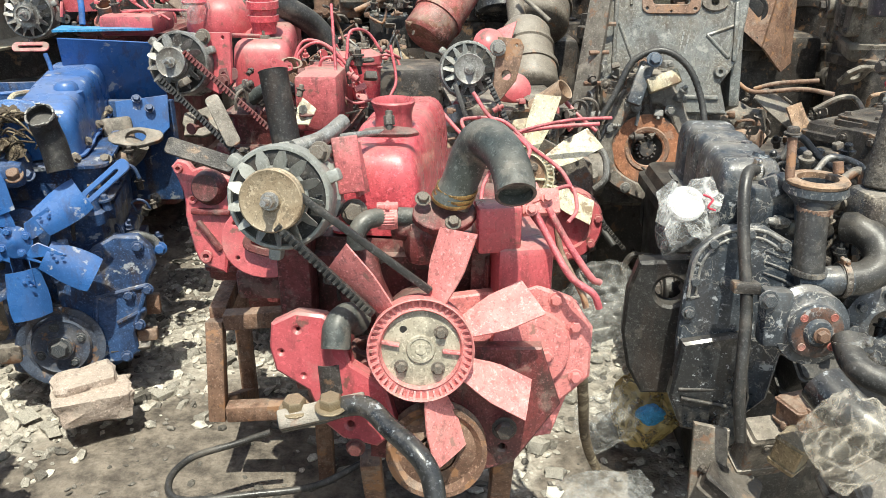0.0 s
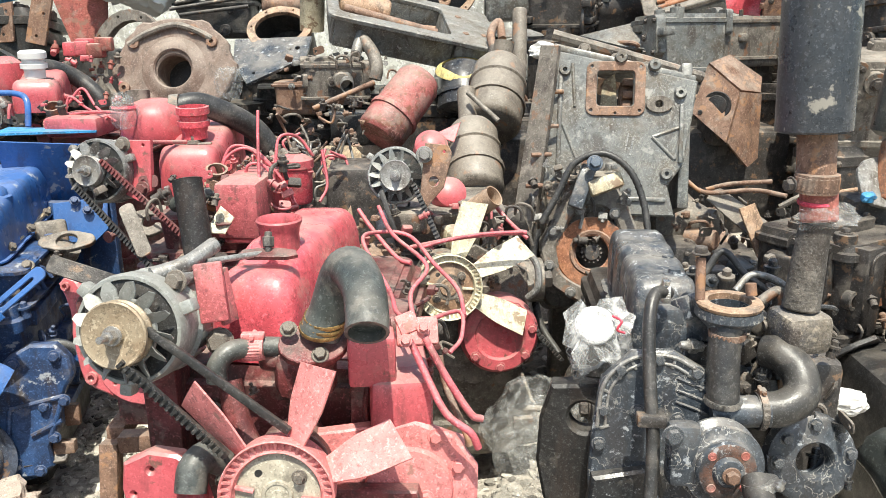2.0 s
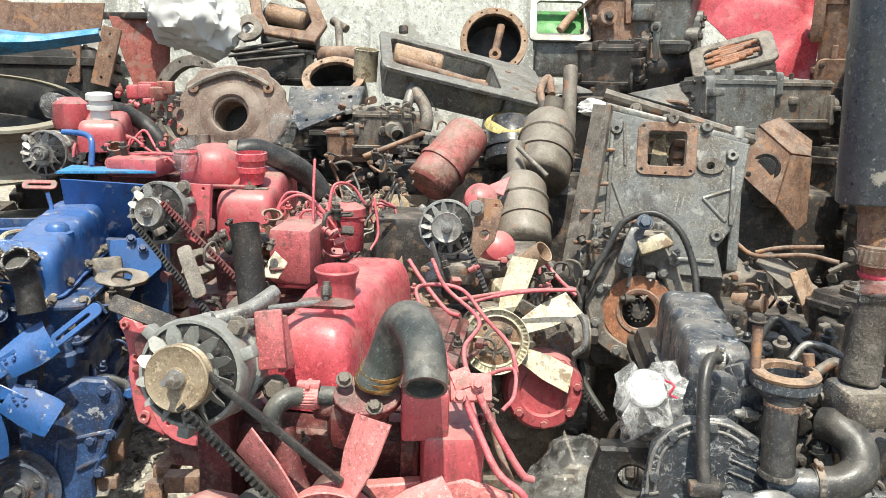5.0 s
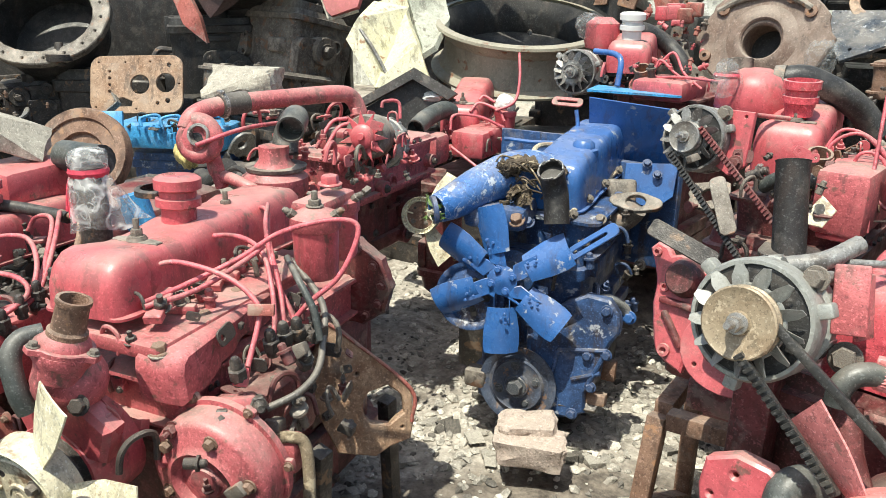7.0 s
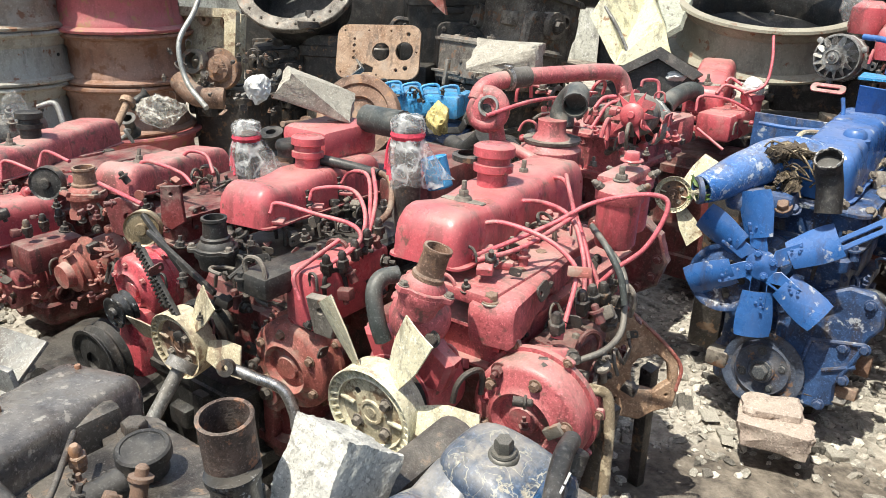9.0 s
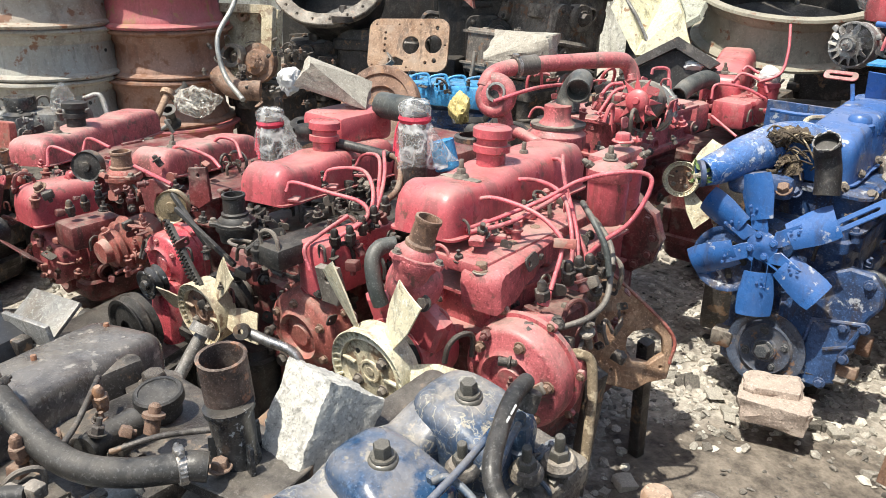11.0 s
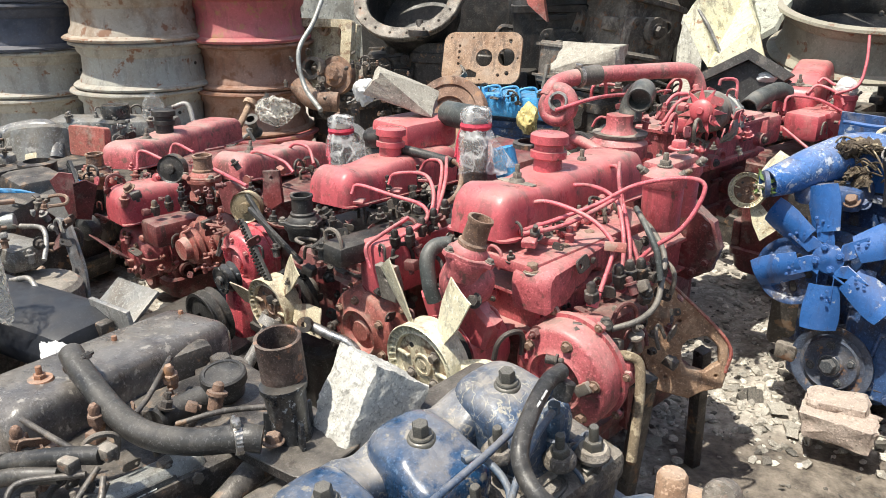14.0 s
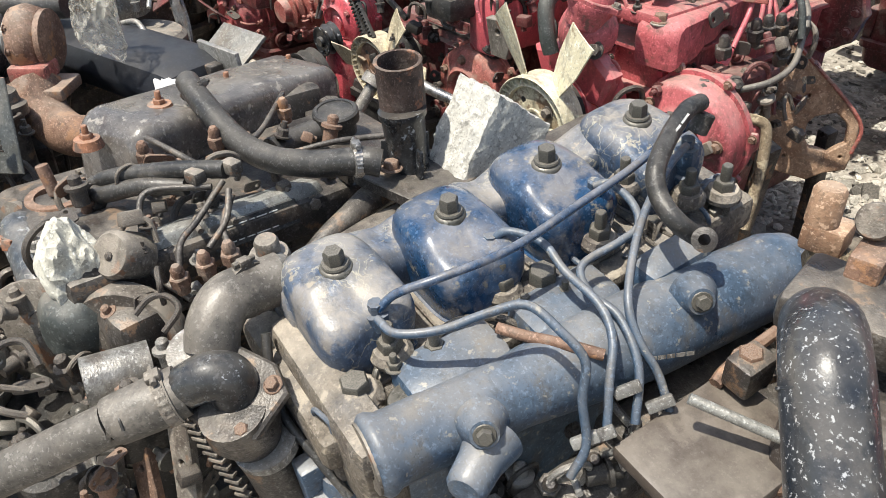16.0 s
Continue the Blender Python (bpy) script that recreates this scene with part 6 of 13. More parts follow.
sheet("bracket_plate", e3, facing((-0.513, 1.831, 0.859), (-0.1, -1, 0.2)), [(-0.03, 0.06), (0.028, 0.06), (0.03, -0.05), (0.0, -0.075), (-0.03, -0.06)], 0.014, red, [(0.012, 0.05, 0.005)], "red alternator bracket")
bolt(e3, (-0.543, 1.819, 0.913), (-0.1, -1, 0.2), 0.013, mat=iron_dusty)
bolt(e3, (-0.503, 1.802, 0.816), (-0.1, -1, 0.2), 0.012, mat=red_dark)
cyl("stay_rod", e3, (-0.511, 1.845, 0.914), (-0.445, 1.946, 0.899), 0.005, red_dusty)
# round air housing with bag on its neck
spun("air_housing", e3, upright((-0.572, 2.099, 0.886)), [(0, 0), (0.085, 0), (0.09, 0.01), (0.085, 0.06), (0.07, 0.085), (0.03, 0.1), (0, 0.1)], red, "round red air intake housing")
open_pipe("intake_neck", e3, (-0.615, 2.109, 0.960), (-0.620, 2.119, 1.003), 0.03, iron_dusty, "", 0.003, 0.003)
hose(e3, [(-0.523, 2.104, 0.960), (-0.472, 2.134, 0.968), (-0.402, 2.170, 0.936), (-0.349, 2.219, 0.889), (-0.315, 2.233, 0.837)], 0.031, rubber, "intake_hose", "cracked black rubber intake hose", 18, 0.0, 8)
spun("hose_cuff", e3, facing((-0.517, 2.105, 0.961), (1, 0.1, 0.1)), [(0.03, -0.012), (0.036, -0.012), (0.036, 0.012), (0.03, 0.012)], iron_dusty)
crumple(e3, upright((-0.612, 2.006, 0.962)), (0.07, 0.06, 0.09), 15, plastic_grey, "neck_bag", "clear plastic bag tied with red tape", cuts=3)
spun("neck_tape", e3, upright((-0.613, 2.009, 0.973)), [(0.026, -0.006), (0.03, 0), (0.026, 0.006)], tape)
spun("neck_cap", e3, upright((-0.614, 2.011, 0.984)), [(0.024, -0.01), (0.025, 0.012), (0.02, 0.018), (0, 0.02)], plastic_grey)
# right side: injection body, filter, lines
block("injection_body", e3, upright((-0.284, 1.889, 0.768), -3), (0.1, 0.22, 0.13), red_dusty, 0.012, "dusty red injection pump body")
block("injection_foot", e3, upright((-0.285, 1.837, 0.725), -3), (0.08, 0.1, 0.07), red, 0.01)
filter_bowl(e3, (-0.200, 2.008, 0.862), 0.042, 0.13, red_bright, red)
filter_bowl(e3, (-0.254, 2.079, 0.847), 0.036, 0.12, red)
water_pot(e3, (-0.361, 1.894, 0.844), 0.1, rust_iron, 0.026, lean=(0.2, -0.4, 1))
hose(e3, [(-0.454, 1.840, 0.767), (-0.409, 1.833, 0.793), (-0.340, 1.834, 0.793), (-0.327, 1.839, 0.763)], 0.016, rubber_green, "bypass_hose")
clamp(e3, (-0.461, 1.834, 0.789), (1, 0.1, 0), 0.017)
for i in range(4):
    injector(e3, Vector((-0.341, 1.942, 0.810)) + Vector((0.02, 0.07 * i, 0.0)))
fuel_lines(e3, ([(-0.237, 1.821, 0.712), (-0.248, 1.839, 0.796), (-0.257, 1.885, 0.909), (-0.266, 1.940, 0.973)],
                [(-0.339, 1.909, 0.803), (-0.350, 1.920, 0.857), (-0.297, 1.935, 0.885), (-0.224, 1.932, 0.820), (-0.192, 1.921, 0.754)],
                [(-0.370, 1.942, 0.830), (-0.339, 1.960, 0.886), (-0.273, 1.956, 0.869), (-0.208, 1.928, 0.794), (-0.185, 1.922, 0.751)],
                [(-0.304, 1.912, 0.790), (-0.290, 1.907, 0.849), (-0.249, 1.912, 0.843), (-0.210, 1.902, 0.771)],
                [(-0.237, 1.956, 0.843), (-0.229, 1.982, 0.904), (-0.191, 2.009, 0.902), (-0.154, 2.013, 0.853)],
                [(-0.132, 2.010, 0.869), (-0.118, 1.983, 0.788), (-0.133, 1.951, 0.751)],
                [(-0.350, 1.922, 0.821), (-0.288, 1.901, 0.822), (-0.225, 1.875, 0.755), (-0.171, 1.884, 0.757)]), 0.0045)
for q in ((-0.217, 1.912, 0.799), (-0.201, 1.906, 0.782)):
    block("line_clip", e3, facing(q, (0.1, -0.8, 0.5), roll=25), (0.03, 0.016, 0.008), pink, 0.002)
# lower red pieces beside the stand
rp = thing("hydraulic_pump", (-0.404, 1.387, 0.590), "red pump body with a round slotted flange, on the rusty stand", "pump")
sheet("flange", rp, facing((-0.307, 1.281, 0.634), (0.1, -1, 0.3)), [(0.078 * math.cos(6.2832 * i / 26), 0.066 * math.sin(6.2832 * i / 26)) for i in range(26)], 0.018, red, [(-0.055, 0.03, 0.005), (-0.052, -0.03, 0.005), (0.055, 0.02, 0.005)], "round red flange with a slot")
bp = facing((-0.448, 1.378, 0.648), (-0.1, -1, 0.25))
sheet("body_plate", rp, bp, [(-0.048, 0.085), (-0.039, 0.095), (-0.023, 0.091), (-0.012, 0.077), (0.006, 0.083), (0.041, 0.07), (0.06, 0.064), (0.062, -0.004), (0.05, -0.062), (0.046, -0.104), (0.019, -0.095), (0.0, -0.083), (-0.008, -0.064), (-0.017, -0.029), (-0.023, -0.004), (-0.023, 0.021), (-0.027, 0.041), (-0.037, 0.066)],
      0.02, red, [(-0.037, 0.082, 0.0045), (-0.01, 0.027, 0.005), (0.013, -0.079, 0.006)], "red cast plate with lugs", 0.004)
for x_, y_, r_ in ((-0.037, 0.082, 0.0085), (-0.01, 0.027, 0.009), (0.013, -0.079, 0.012)):
    spun("lug", rp, bp @ pose(x_, y_, 0.019), [(r_ * 0.5, 0), (r_, 0), (r_ * 0.92, 0.006), (r_ * 0.5, 0.006), (r_ * 0.5, 0)], red_dusty, "", 16)
spun("boss", rp, bp @ pose(0.022, 0.05, 0.0), [(0, 0.045), (0.024, 0.045), (0.028, 0.04), (0.034, 0.02), (0, 0.02)], red_dark)
block("rib", rp, bp @ pose(0.025, 0.005, 0.022), (0.075, 0.012, 0.02), red_dark, 0.004)
block("rib", rp, bp @ pose(0.02, -0.04, 0.018) @ Matrix.Rotation(radians(-50), 4, "Z"), (0.07, 0.012, 0.02), red_dark, 0.004)
block("drum", rp, upright((-0.312, 1.332, 0.547)), (0.12, 0.12, 0.06), red_dark, 0.012)
casting(rp, upright((-0.409, 1.526, 0.550)), (0.16, 0.14, 0.16), red_dark, 55, 8, "pump_body")
sheet("slotted_ear", rp, facing((-0.316, 1.253, 0.635), (0.1, -1, 0.3), roll=-20), round_rect(0.055, 0.03, 0.014, 4), 0.012, red_dark, [round_rect(0.03, 0.01, 0.005, 3)])
sheet("old_blade", rp, facing((-0.428, 1.338, 0.770), (0.1, -0.9, 0.5), roll=-20), round_rect(0.12, 0.028, 0.006, 3), 0.005, iron, (), "dark worn steel strip")

# leaning rusty exhaust pipe
xp = thing("exhaust_pipe", (-0.341, 1.657, 0.709), "short black rusted exhaust pipe with a torn rim", "pipe")
open_pipe("tube", xp, (-0.336, 1.653, 0.685), (-0.368, 1.709, 0.857), 0.031, iron_dark, "", 0.003, 0.006)
sheet("base_flange", xp, facing((-0.336, 1.653, 0.688), (0, -0.1, 1)), round_rect(0.1, 0.08, 0.02, 3), 0.01, iron)
# old fan blade of cream enamel leaning between
ob_ = thing("loose_strip", (-0.478, 1.661, 0.729), "loose worn olive-brown steel strip leaning on the red engine", "fan blade")
sheet("blade", ob_, facing((-0.481, 1.686, 0.751), (0.0, -0.8, 0.6), roll=28), round_rect(0.03, 0.13, 0.01, 3), 0.004, iron_dusty)
sheet("scrap_tab", ob_, facing((-0.315, 1.735, 0.755), (0.1, -0.8, 0.5), roll=-20), [(-0.02, -0.03), (0.02, -0.02), (0.025, 0.02), (-0.01, 0.035)], 0.004, cream)

# ---- red engine at the back, by the lying rim ----
e4 = thing("diesel_engine", (-1.1, 2.75, 0.25), "far red diesel engine with a bagged neck and grey alternator", "engine", "scrap engines in the yard")
casting(e4, upright((-1.05, 2.85, 0.5), 0), (0.32, 0.6, 0.5), red_dark, 61, 16)
casting(e4, upright((-1.02, 2.8, 0.78), 0), (0.3, 0.5, 0.12), red_dark, 62, 14, "cylinder_head")
alternator(e4, facing((-1.239, 2.397, 0.906), (0.1, -1, 0.1)), 0.066, 0.1, 0.022, alloy_dark, alloy_dark, 14)
rocker_cover(e4, (-1.078, 2.469, 0.907), (-1.211, 2.869, 0.931), 0.14, 0.1, red, 0.15, cloth, "red rocker cover with a plastic-wrapped neck", True, 1)
spun("air_housing", e4, upright((-1.242, 2.613, 0.968)), [(0, 0), (0.055, 0), (0.06, 0.02), (0.055, 0.08), (0.03, 0.1), (0, 0.1)], red, "round red housing")
crumple(e4, upright((-1.274, 2.582, 1.036)), (0.1, 0.08, 0.1), 16, plastic_grey, "neck_bag", "clear plastic bag with red tape", cuts=3)
hose(e4, [(-1.188, 2.634, 1.021), (-1.135, 2.696, 1.026), (-1.075, 2.749, 0.987), (-1.011, 2.745, 0.929), (-0.998, 2.738, 0.890)], 0.028, rubber, "intake_hose", "black rubber intake hose")
water_pot(e4, (-1.011, 2.434, 0.932), 0.1, rust_red, 0.026, lean=(0.1, -0.6, 1))
hose(e4, [(-1.166, 2.418, 0.973), (-1.093, 2.409, 0.969), (-1.060, 2.388, 0.948), (-1.054, 2.363, 0.880)], 0.009, blue, "blue_hose", "thin blue hose")
fuel_lines(e4, ([(-0.974, 2.437, 0.921), (-0.959, 2.448, 0.957), (-0.904, 2.429, 0.925), (-0.836, 2.402, 0.896)], [(-0.976, 2.462, 0.936), (-0.934, 2.478, 0.979), (-0.885, 2.452, 0.924), (-0.809, 2.404, 0.888)],
                [(-0.982, 2.411, 0.905), (-0.881, 2.399, 0.917), (-0.703, 2.275, 0.928)]), 0.005)
block("injection_body", e4, upright((-0.918, 2.436, 0.879)), (0.16, 0.2, 0.06), red, 0.015)
for i in range(6):
    q = Vector((-1.158, 2.913, 1.078)) + Vector((0.035 * (i % 3), 0.1 * (i // 3), 0.02 * math.sin(i * 3)))
    block("fuel_block", e4, upright(q, 20 * i), (0.05, 0.06, 0.05), (red, red_dusty, rust_red)[i % 3], 0.008)
sheet("slotted_strap", e4, facing((-1.198, 2.325, 0.820), (0.1, -0.8, 0.6)), round_rect(0.1, 0.028, 0.012, 3), 0.006, red_dusty, (round_rect(0.07, 0.01, 0.005, 2),))
fittings(e3, upright((-0.283, 1.945, 0.785), -3), (0.26, 0.3, 0.14), 50, 5, (red_dusty, iron, red, rust_iron))
fittings(e3, upright((-0.441, 1.803, 0.735), -3), (0.3, 0.2, 0.2), 30, 6, (iron, iron_dusty, red_dark))
fittings(e4, upright((-1.000, 2.532, 0.901), 0), (0.3, 0.3, 0.1), 40, 7, (red, iron, rust_red))
fittings(e4, upright((-1.133, 2.902, 1.017), 0), (0.2, 0.3, 0.14), 36, 8, (red, red_dusty, rust_red, iron_dusty))


# ---- the large red engine of the row ----
l1 = thing("diesel_engine", (-1.1, 0.95, 0.05), "faded red diesel engine with a cream fan and crossing fuel lines", "engine", "scrap engines in the yard")
LF = Vector((0.276, -0.956, -0.095)).normalized()
casting(l1, upright((-1.17, 1.0, 0.33), 14), (0.3, 0.66, 0.42), red_dark, 71, 26, label="grimy red engine block")
casting(l1, upright((-1.12, 0.98, 0.55), 14), (0.26, 0.6, 0.1), red_dusty, 72, 10, "cylinder_head", "dusty red cylinder head")
rocker_cover(l1, (-1.075, 0.660, 0.686), (-1.260, 1.202, 0.654), 0.138, 0.096, red, 0.42, red, "faded red rocker cover with a ringed filler neck", True, 2)
spun("neck_ring", l1, upright((-1.215, 0.895, 0.803)), [(0.03, 0), (0.04, 0.002), (0.04, 0.012), (0.03, 0.014)], iron)
water_pot(l1, (-0.957, 0.599, 0.766), 0.115, red_dusty, 0.0235, lean=(0.2, 0.24, 1))
spun("pot_foot", l1, upright((-0.993, 0.594, 0.618), 14), [(0, -0.016), (0.03, -0.016), (0.044, -0.006), (0.05, 0.012), (0.05, 0.03), (0.044, 0.045), (0.038, 0.055), (0, 0.055)], red_dusty, "rounded red thermostat housing")
bolt(l1, (-0.945, 0.578, 0.622), (0.6, -0.7, 0.3), 0.011, mat=iron)
# intake box with its notched underside
sm = upright((-0.984, 0.8235, 0.586), 21.8)
b = bmesh.new()
side = [(-0.132, -0.002), (-0.138, 0.04), (-0.134, 0.057), (-0.122, 0.065), (0.12, 0.067), (0.132, 0.061), (0.134, 0.024), (0.07, 0.02), (0.045, 0.032), (0.02, 0.032), (-0.005, 0.018), (-0.04, 0.016), (-0.062, 0.004), (-0.085, -0.002)]
plate(b, sm @ Matrix(((0, 0, 1, -0.044), (1, 0, 0, 0), (0, 1, 0, 0), (0, 0, 0, 1))), side, 0.082, (), 0.007)
ib = part("intake_box", b, red_dusty, l1, "dusty red intake box with a notched underside", 50)
b = bmesh.new()
loft(b, sm, [[(x - 0.075, y + 0.03, z) for x, y in round_rect(0.1 * k, 0.2 + 0.02 * k, 0.012, 4)] for k, z in ((1.0, 0.03), (1.0, 0.056), (0.94, 0.0635), (0.6, 0.065))])
part("box_lid", b, red_dusty, ib, "dusty lid shelf beside the box", 50)
for x, y in ((-0.008, -0.126), (-0.01, -0.004), (-0.012, 0.1)):
    spun("bolt_washer", ib, sm @ pose(x, y, 0.063), [(0, 0.004), (0.015, 0.004), (0.017, 0.002), (0.017, 0), (0, 0)], iron_dusty)
    bolt(l1, sm @ Vector((x, y, 0.067)), (0.05, -0.1, 1), 0.0115, 0.012, rust_iron)
block("gasket_deck", l1, upright((-1.072, 0.875, 0.652), 14), (0.18, 0.42, 0.025), red_dusty, 0.006)
# fan
lf = facing((-1.010, 0.503, 0.480), LF)
paddle_fan(l1, lf, 0.084, 0.206, (6, 62, 118), 0.07, cream, cream_dirty, blade_label="dusty cream fan blade")
cyl("fan_shaft", l1, lf @ Vector((0, 0, -0.02)), lf @ Vector((0, 0, -0.12)), 0.035, iron)
pulley(l1, lf @ pose(0, 0, -0.04), 0.066, iron, 0.02, 0.4, "pump_pulley", "", 2)
spun("pump_body", l1, lf @ pose(0, 0.0, -0.16), [(0, 0.09), (0.07, 0.085), (0.085, 0.05), (0.085, 0), (0, 0)], red)
sheet("pump_arm", l1, facing((-1.000, 0.621, 0.555), LF), [(-0.1, 0.03), (0.02, 0.05), (0.06, 0.02), (0.04, -0.03), (-0.08, -0.03)], 0.04, red, (), "", 0.008)
bolt(l1, (-0.953, 0.624, 0.579), LF, 0.014, mat=red_dusty)
hose(l1, [(-1.050, 0.593, 0.692), (-1.058, 0.565, 0.689), (-1.051, 0.545, 0.670), (-1.034, 0.540, 0.627), (-1.027, 0.546, 0.596)], 0.0145, rubber_green, "bypass_hose", "grey bypass hose")
# timing cover
lt = facing((-0.851, 0.700, 0.476), LF)
round_cover(l1, lt, 0.1, red_dusty, (75, 12, 140, -50, 205), 0.06, "round faded red timing cover with a boss", rust_iron, 1)
block("cover_clip", l1, lt @ pose(0.06, 0.01, 0.012, 0, 0, 40), (0.034, 0.02, 0.012), iron_dusty, 0.002)
# injection pump and unions
pm_ = facing((-0.865, 0.772, 0.543), (0.75, -0.6, 0.3))
block("pump_head", l1, pm_, (0.06, 0.07, 0.05), red, 0.008, "red distributor pump head")
block("pump_body", l1, upright((-0.921, 0.875, 0.493), 14), (0.09, 0.16, 0.12), red_dark, 0.015)
for q, d in (((-0.865, 0.778, 0.609), (0.1, -0.2, 1)), ((-0.859, 0.743, 0.566), (0.7, -0.7, 0.1)), ((-0.845, 0.793, 0.566), (0.7, -0.4, 0.2)), ((-0.853, 0.897, 0.589), (0.5, -0.3, 0.7)), ((-0.878, 0.854, 0.623), (0.1, -0.2, 1)), ((-0.882, 0.884, 0.624), (0.1, -0.2, 1)), ((-0.877, 0.907, 0.625), (0.1, -0.2, 1))):
    nut_stack(l1, q, d, 0.0125, iron)
cyl("red_union", l1, (-0.864, 0.779, 0.594), (-0.868, 0.790, 0.620), 0.012, red_bright, seg=6)
spun("sender_cap", l1, facing((-0.825, 0.855, 0.535), (0.2, -0.5, 1)), [(0, 0.006), (0.014, 0.004), (0.016, 0), (0.014, -0.005), (0.007, -0.008), (0.007, -0.045), (0, -0.045)], iron_dusty)
block("drain_valve", l1, upright((-0.825, 0.828, 0.474), 20), (0.05, 0.04, 0.06), red_dusty, 0.01)
hose(l1, [(-0.828, 0.810, 0.504), (-0.806, 0.822, 0.509), (-0.790, 0.834, 0.497), (-0.773, 0.825, 0.449), (-0.758, 0.807, 0.387), (-0.745, 0.790, 0.334)], 0.0095, rag, "fuel_hose", "dusty tan fuel hose hanging down")
hose(l1, [(-0.841, 0.807, 0.552), (-0.822, 0.854, 0.566), (-0.824, 0.896, 0.585), (-0.849, 0.933, 0.613), (-0.892, 0.975, 0.657), (-0.977, 0.988, 0.710)], 0.0058, rubber_brown, "return_hose", "brown dusty hose")
# fuel filters
filter_bowl(l1, (-0.952, 1.022, 0.803), 0.04, 0.13, red, red_dusty)
filter_bowl(l1, (-1.0, 1.12, 0.803), 0.039, 0.13, red, red_dusty)
block("filter_bridge", l1, upright((-0.987, 1.077, 0.794), 14), (0.06, 0.13, 0.026), red_dusty, 0.01)
bolt(l1, (-0.980, 1.086, 0.824), (0, 0, 1), 0.016, mat=red)
hf = facing((-1.075, 1.235, 0.585), LF)
sheet("flywheel_housing", l1, hf, [(0.09 * math.cos(a) * (1.06 if i % 4 == 0 else 1), 0.09 * math.sin(a) * (1.06 if i % 4 == 0 else 1)) for i, a in enumerate([6.2832 * i / 40 for i in range(40)])], 0.03, red_dark, (), "round grimy red flywheel housing flange", 0.005)
for a in range(-60, 100, 32):
    bolt(l1, hf @ Vector((0.08 * math.cos(radians(a)), 0.08 * math.sin(radians(a)), 0.03)), LF, 0.008, mat=red_dark)
# injectors and lines
for q in ((-1.062, 0.763, 0.695), (-1.128, 0.884, 0.694), (-1.188, 1.008, 0.688), (-1.243, 1.138, 0.682)):
    injector(l1, q, (0.1, -0.1, 1), 1.2, iron_dusty)
for q in ((-1.060, 0.763, 0.700), (-1.126, 0.885, 0.698), (-1.186, 1.008, 0.692), (-1.24, 1.138, 0.686)):
    nut_stack(l1, q, (0.1, -0.1, 1), 0.0125, iron_dusty)
hose(l1, [(-1.040, 0.770, 0.682), (-1.085, 0.870, 0.690), (-1.14, 0.985, 0.688), (-1.19, 1.10, 0.682)], 0.0035, iron_dusty, "leak_off_pipe", "thin dusty leak-off pipe")
for q, yw in (((-1.02, 0.79, 0.672), 40), ((-1.05, 0.85, 0.672), -20), ((-1.09, 0.93, 0.672), 30), ((-1.11, 0.98, 0.67), -35), ((-1.15, 1.06, 0.668), 10)):
    block("rocker_bridge", l1, upright(q, yw), (0.055, 0.018, 0.016), red_dusty, 0.005)
    bolt(l1, Vector(q) + Vector((0.0, 0.0, 0.008)), (0, 0, 1), 0.009, mat=iron_dusty, stud=1)
for q in ((-1.002, 0.745, 0.686), (-1.073, 0.902, 0.671), (-1.124, 1.036, 0.664)):
    sheet("rocker_clamp", l1, facing(q, (0.1, -0.2, 1), (0.5, 0.4, 0)), [(-0.03, -0.012), (0.03, -0.012), (0.03, 0.012), (-0.03, 0.012)], 0.014, red_dusty)
fuel_lines(l1, ([(-1.056, 0.763, 0.712), (-1.057, 0.776, 0.736), (-1.027, 0.801, 0.745), (-0.956, 0.828, 0.734), (-0.907, 0.840, 0.711), (-0.882, 0.836, 0.684), (-0.860, 0.792, 0.622)],
                [(-1.120, 0.885, 0.709), (-1.118, 0.904, 0.738), (-1.058, 0.933, 0.750), (-0.979, 0.924, 0.744), (-0.926, 0.898, 0.707), (-0.894, 0.875, 0.660), (-0.880, 0.855, 0.628)],
                [(-1.223, 1.103, 0.693), (-1.198, 1.090, 0.735), (-1.101, 1.041, 0.764), (-1.011, 0.968, 0.743), (-0.929, 0.918, 0.691), (-0.893, 0.893, 0.634)],
                [(-1.102, 1.045, 0.775), (-1.027, 0.976, 0.760), (-0.953, 0.930, 0.702), (-0.907, 0.921, 0.654), (-0.887, 0.912, 0.626)],
                [(-1.023, 0.728, 0.699), (-1.010, 0.801, 0.713), (-0.983, 0.884, 0.740), (-0.936, 0.929, 0.781), (-0.879, 0.977, 0.802), (-0.847, 1.011, 0.797), (-0.839, 1.003, 0.767), (-0.851, 0.973, 0.713), (-0.878, 0.936, 0.676), (-0.894, 0.917, 0.649)],
                [(-1.002, 0.722, 0.702), (-0.982, 0.801, 0.711), (-0.969, 0.883, 0.739), (-0.962, 0.918, 0.757)]), 0.0052)
block("line_clip", l1, facing((-0.875, 0.835, 0.695), (0.6, -0.7, 0.3)), (0.04, 0.018, 0.01), rust_red, 0.002)
hose(l1, [(-0.962, 0.965, 0.724), (-0.898, 0.932, 0.708), (-0.858, 0.924, 0.671), (-0.839, 0.919, 0.625)], 0.006, rubber_green, "grey_hose")
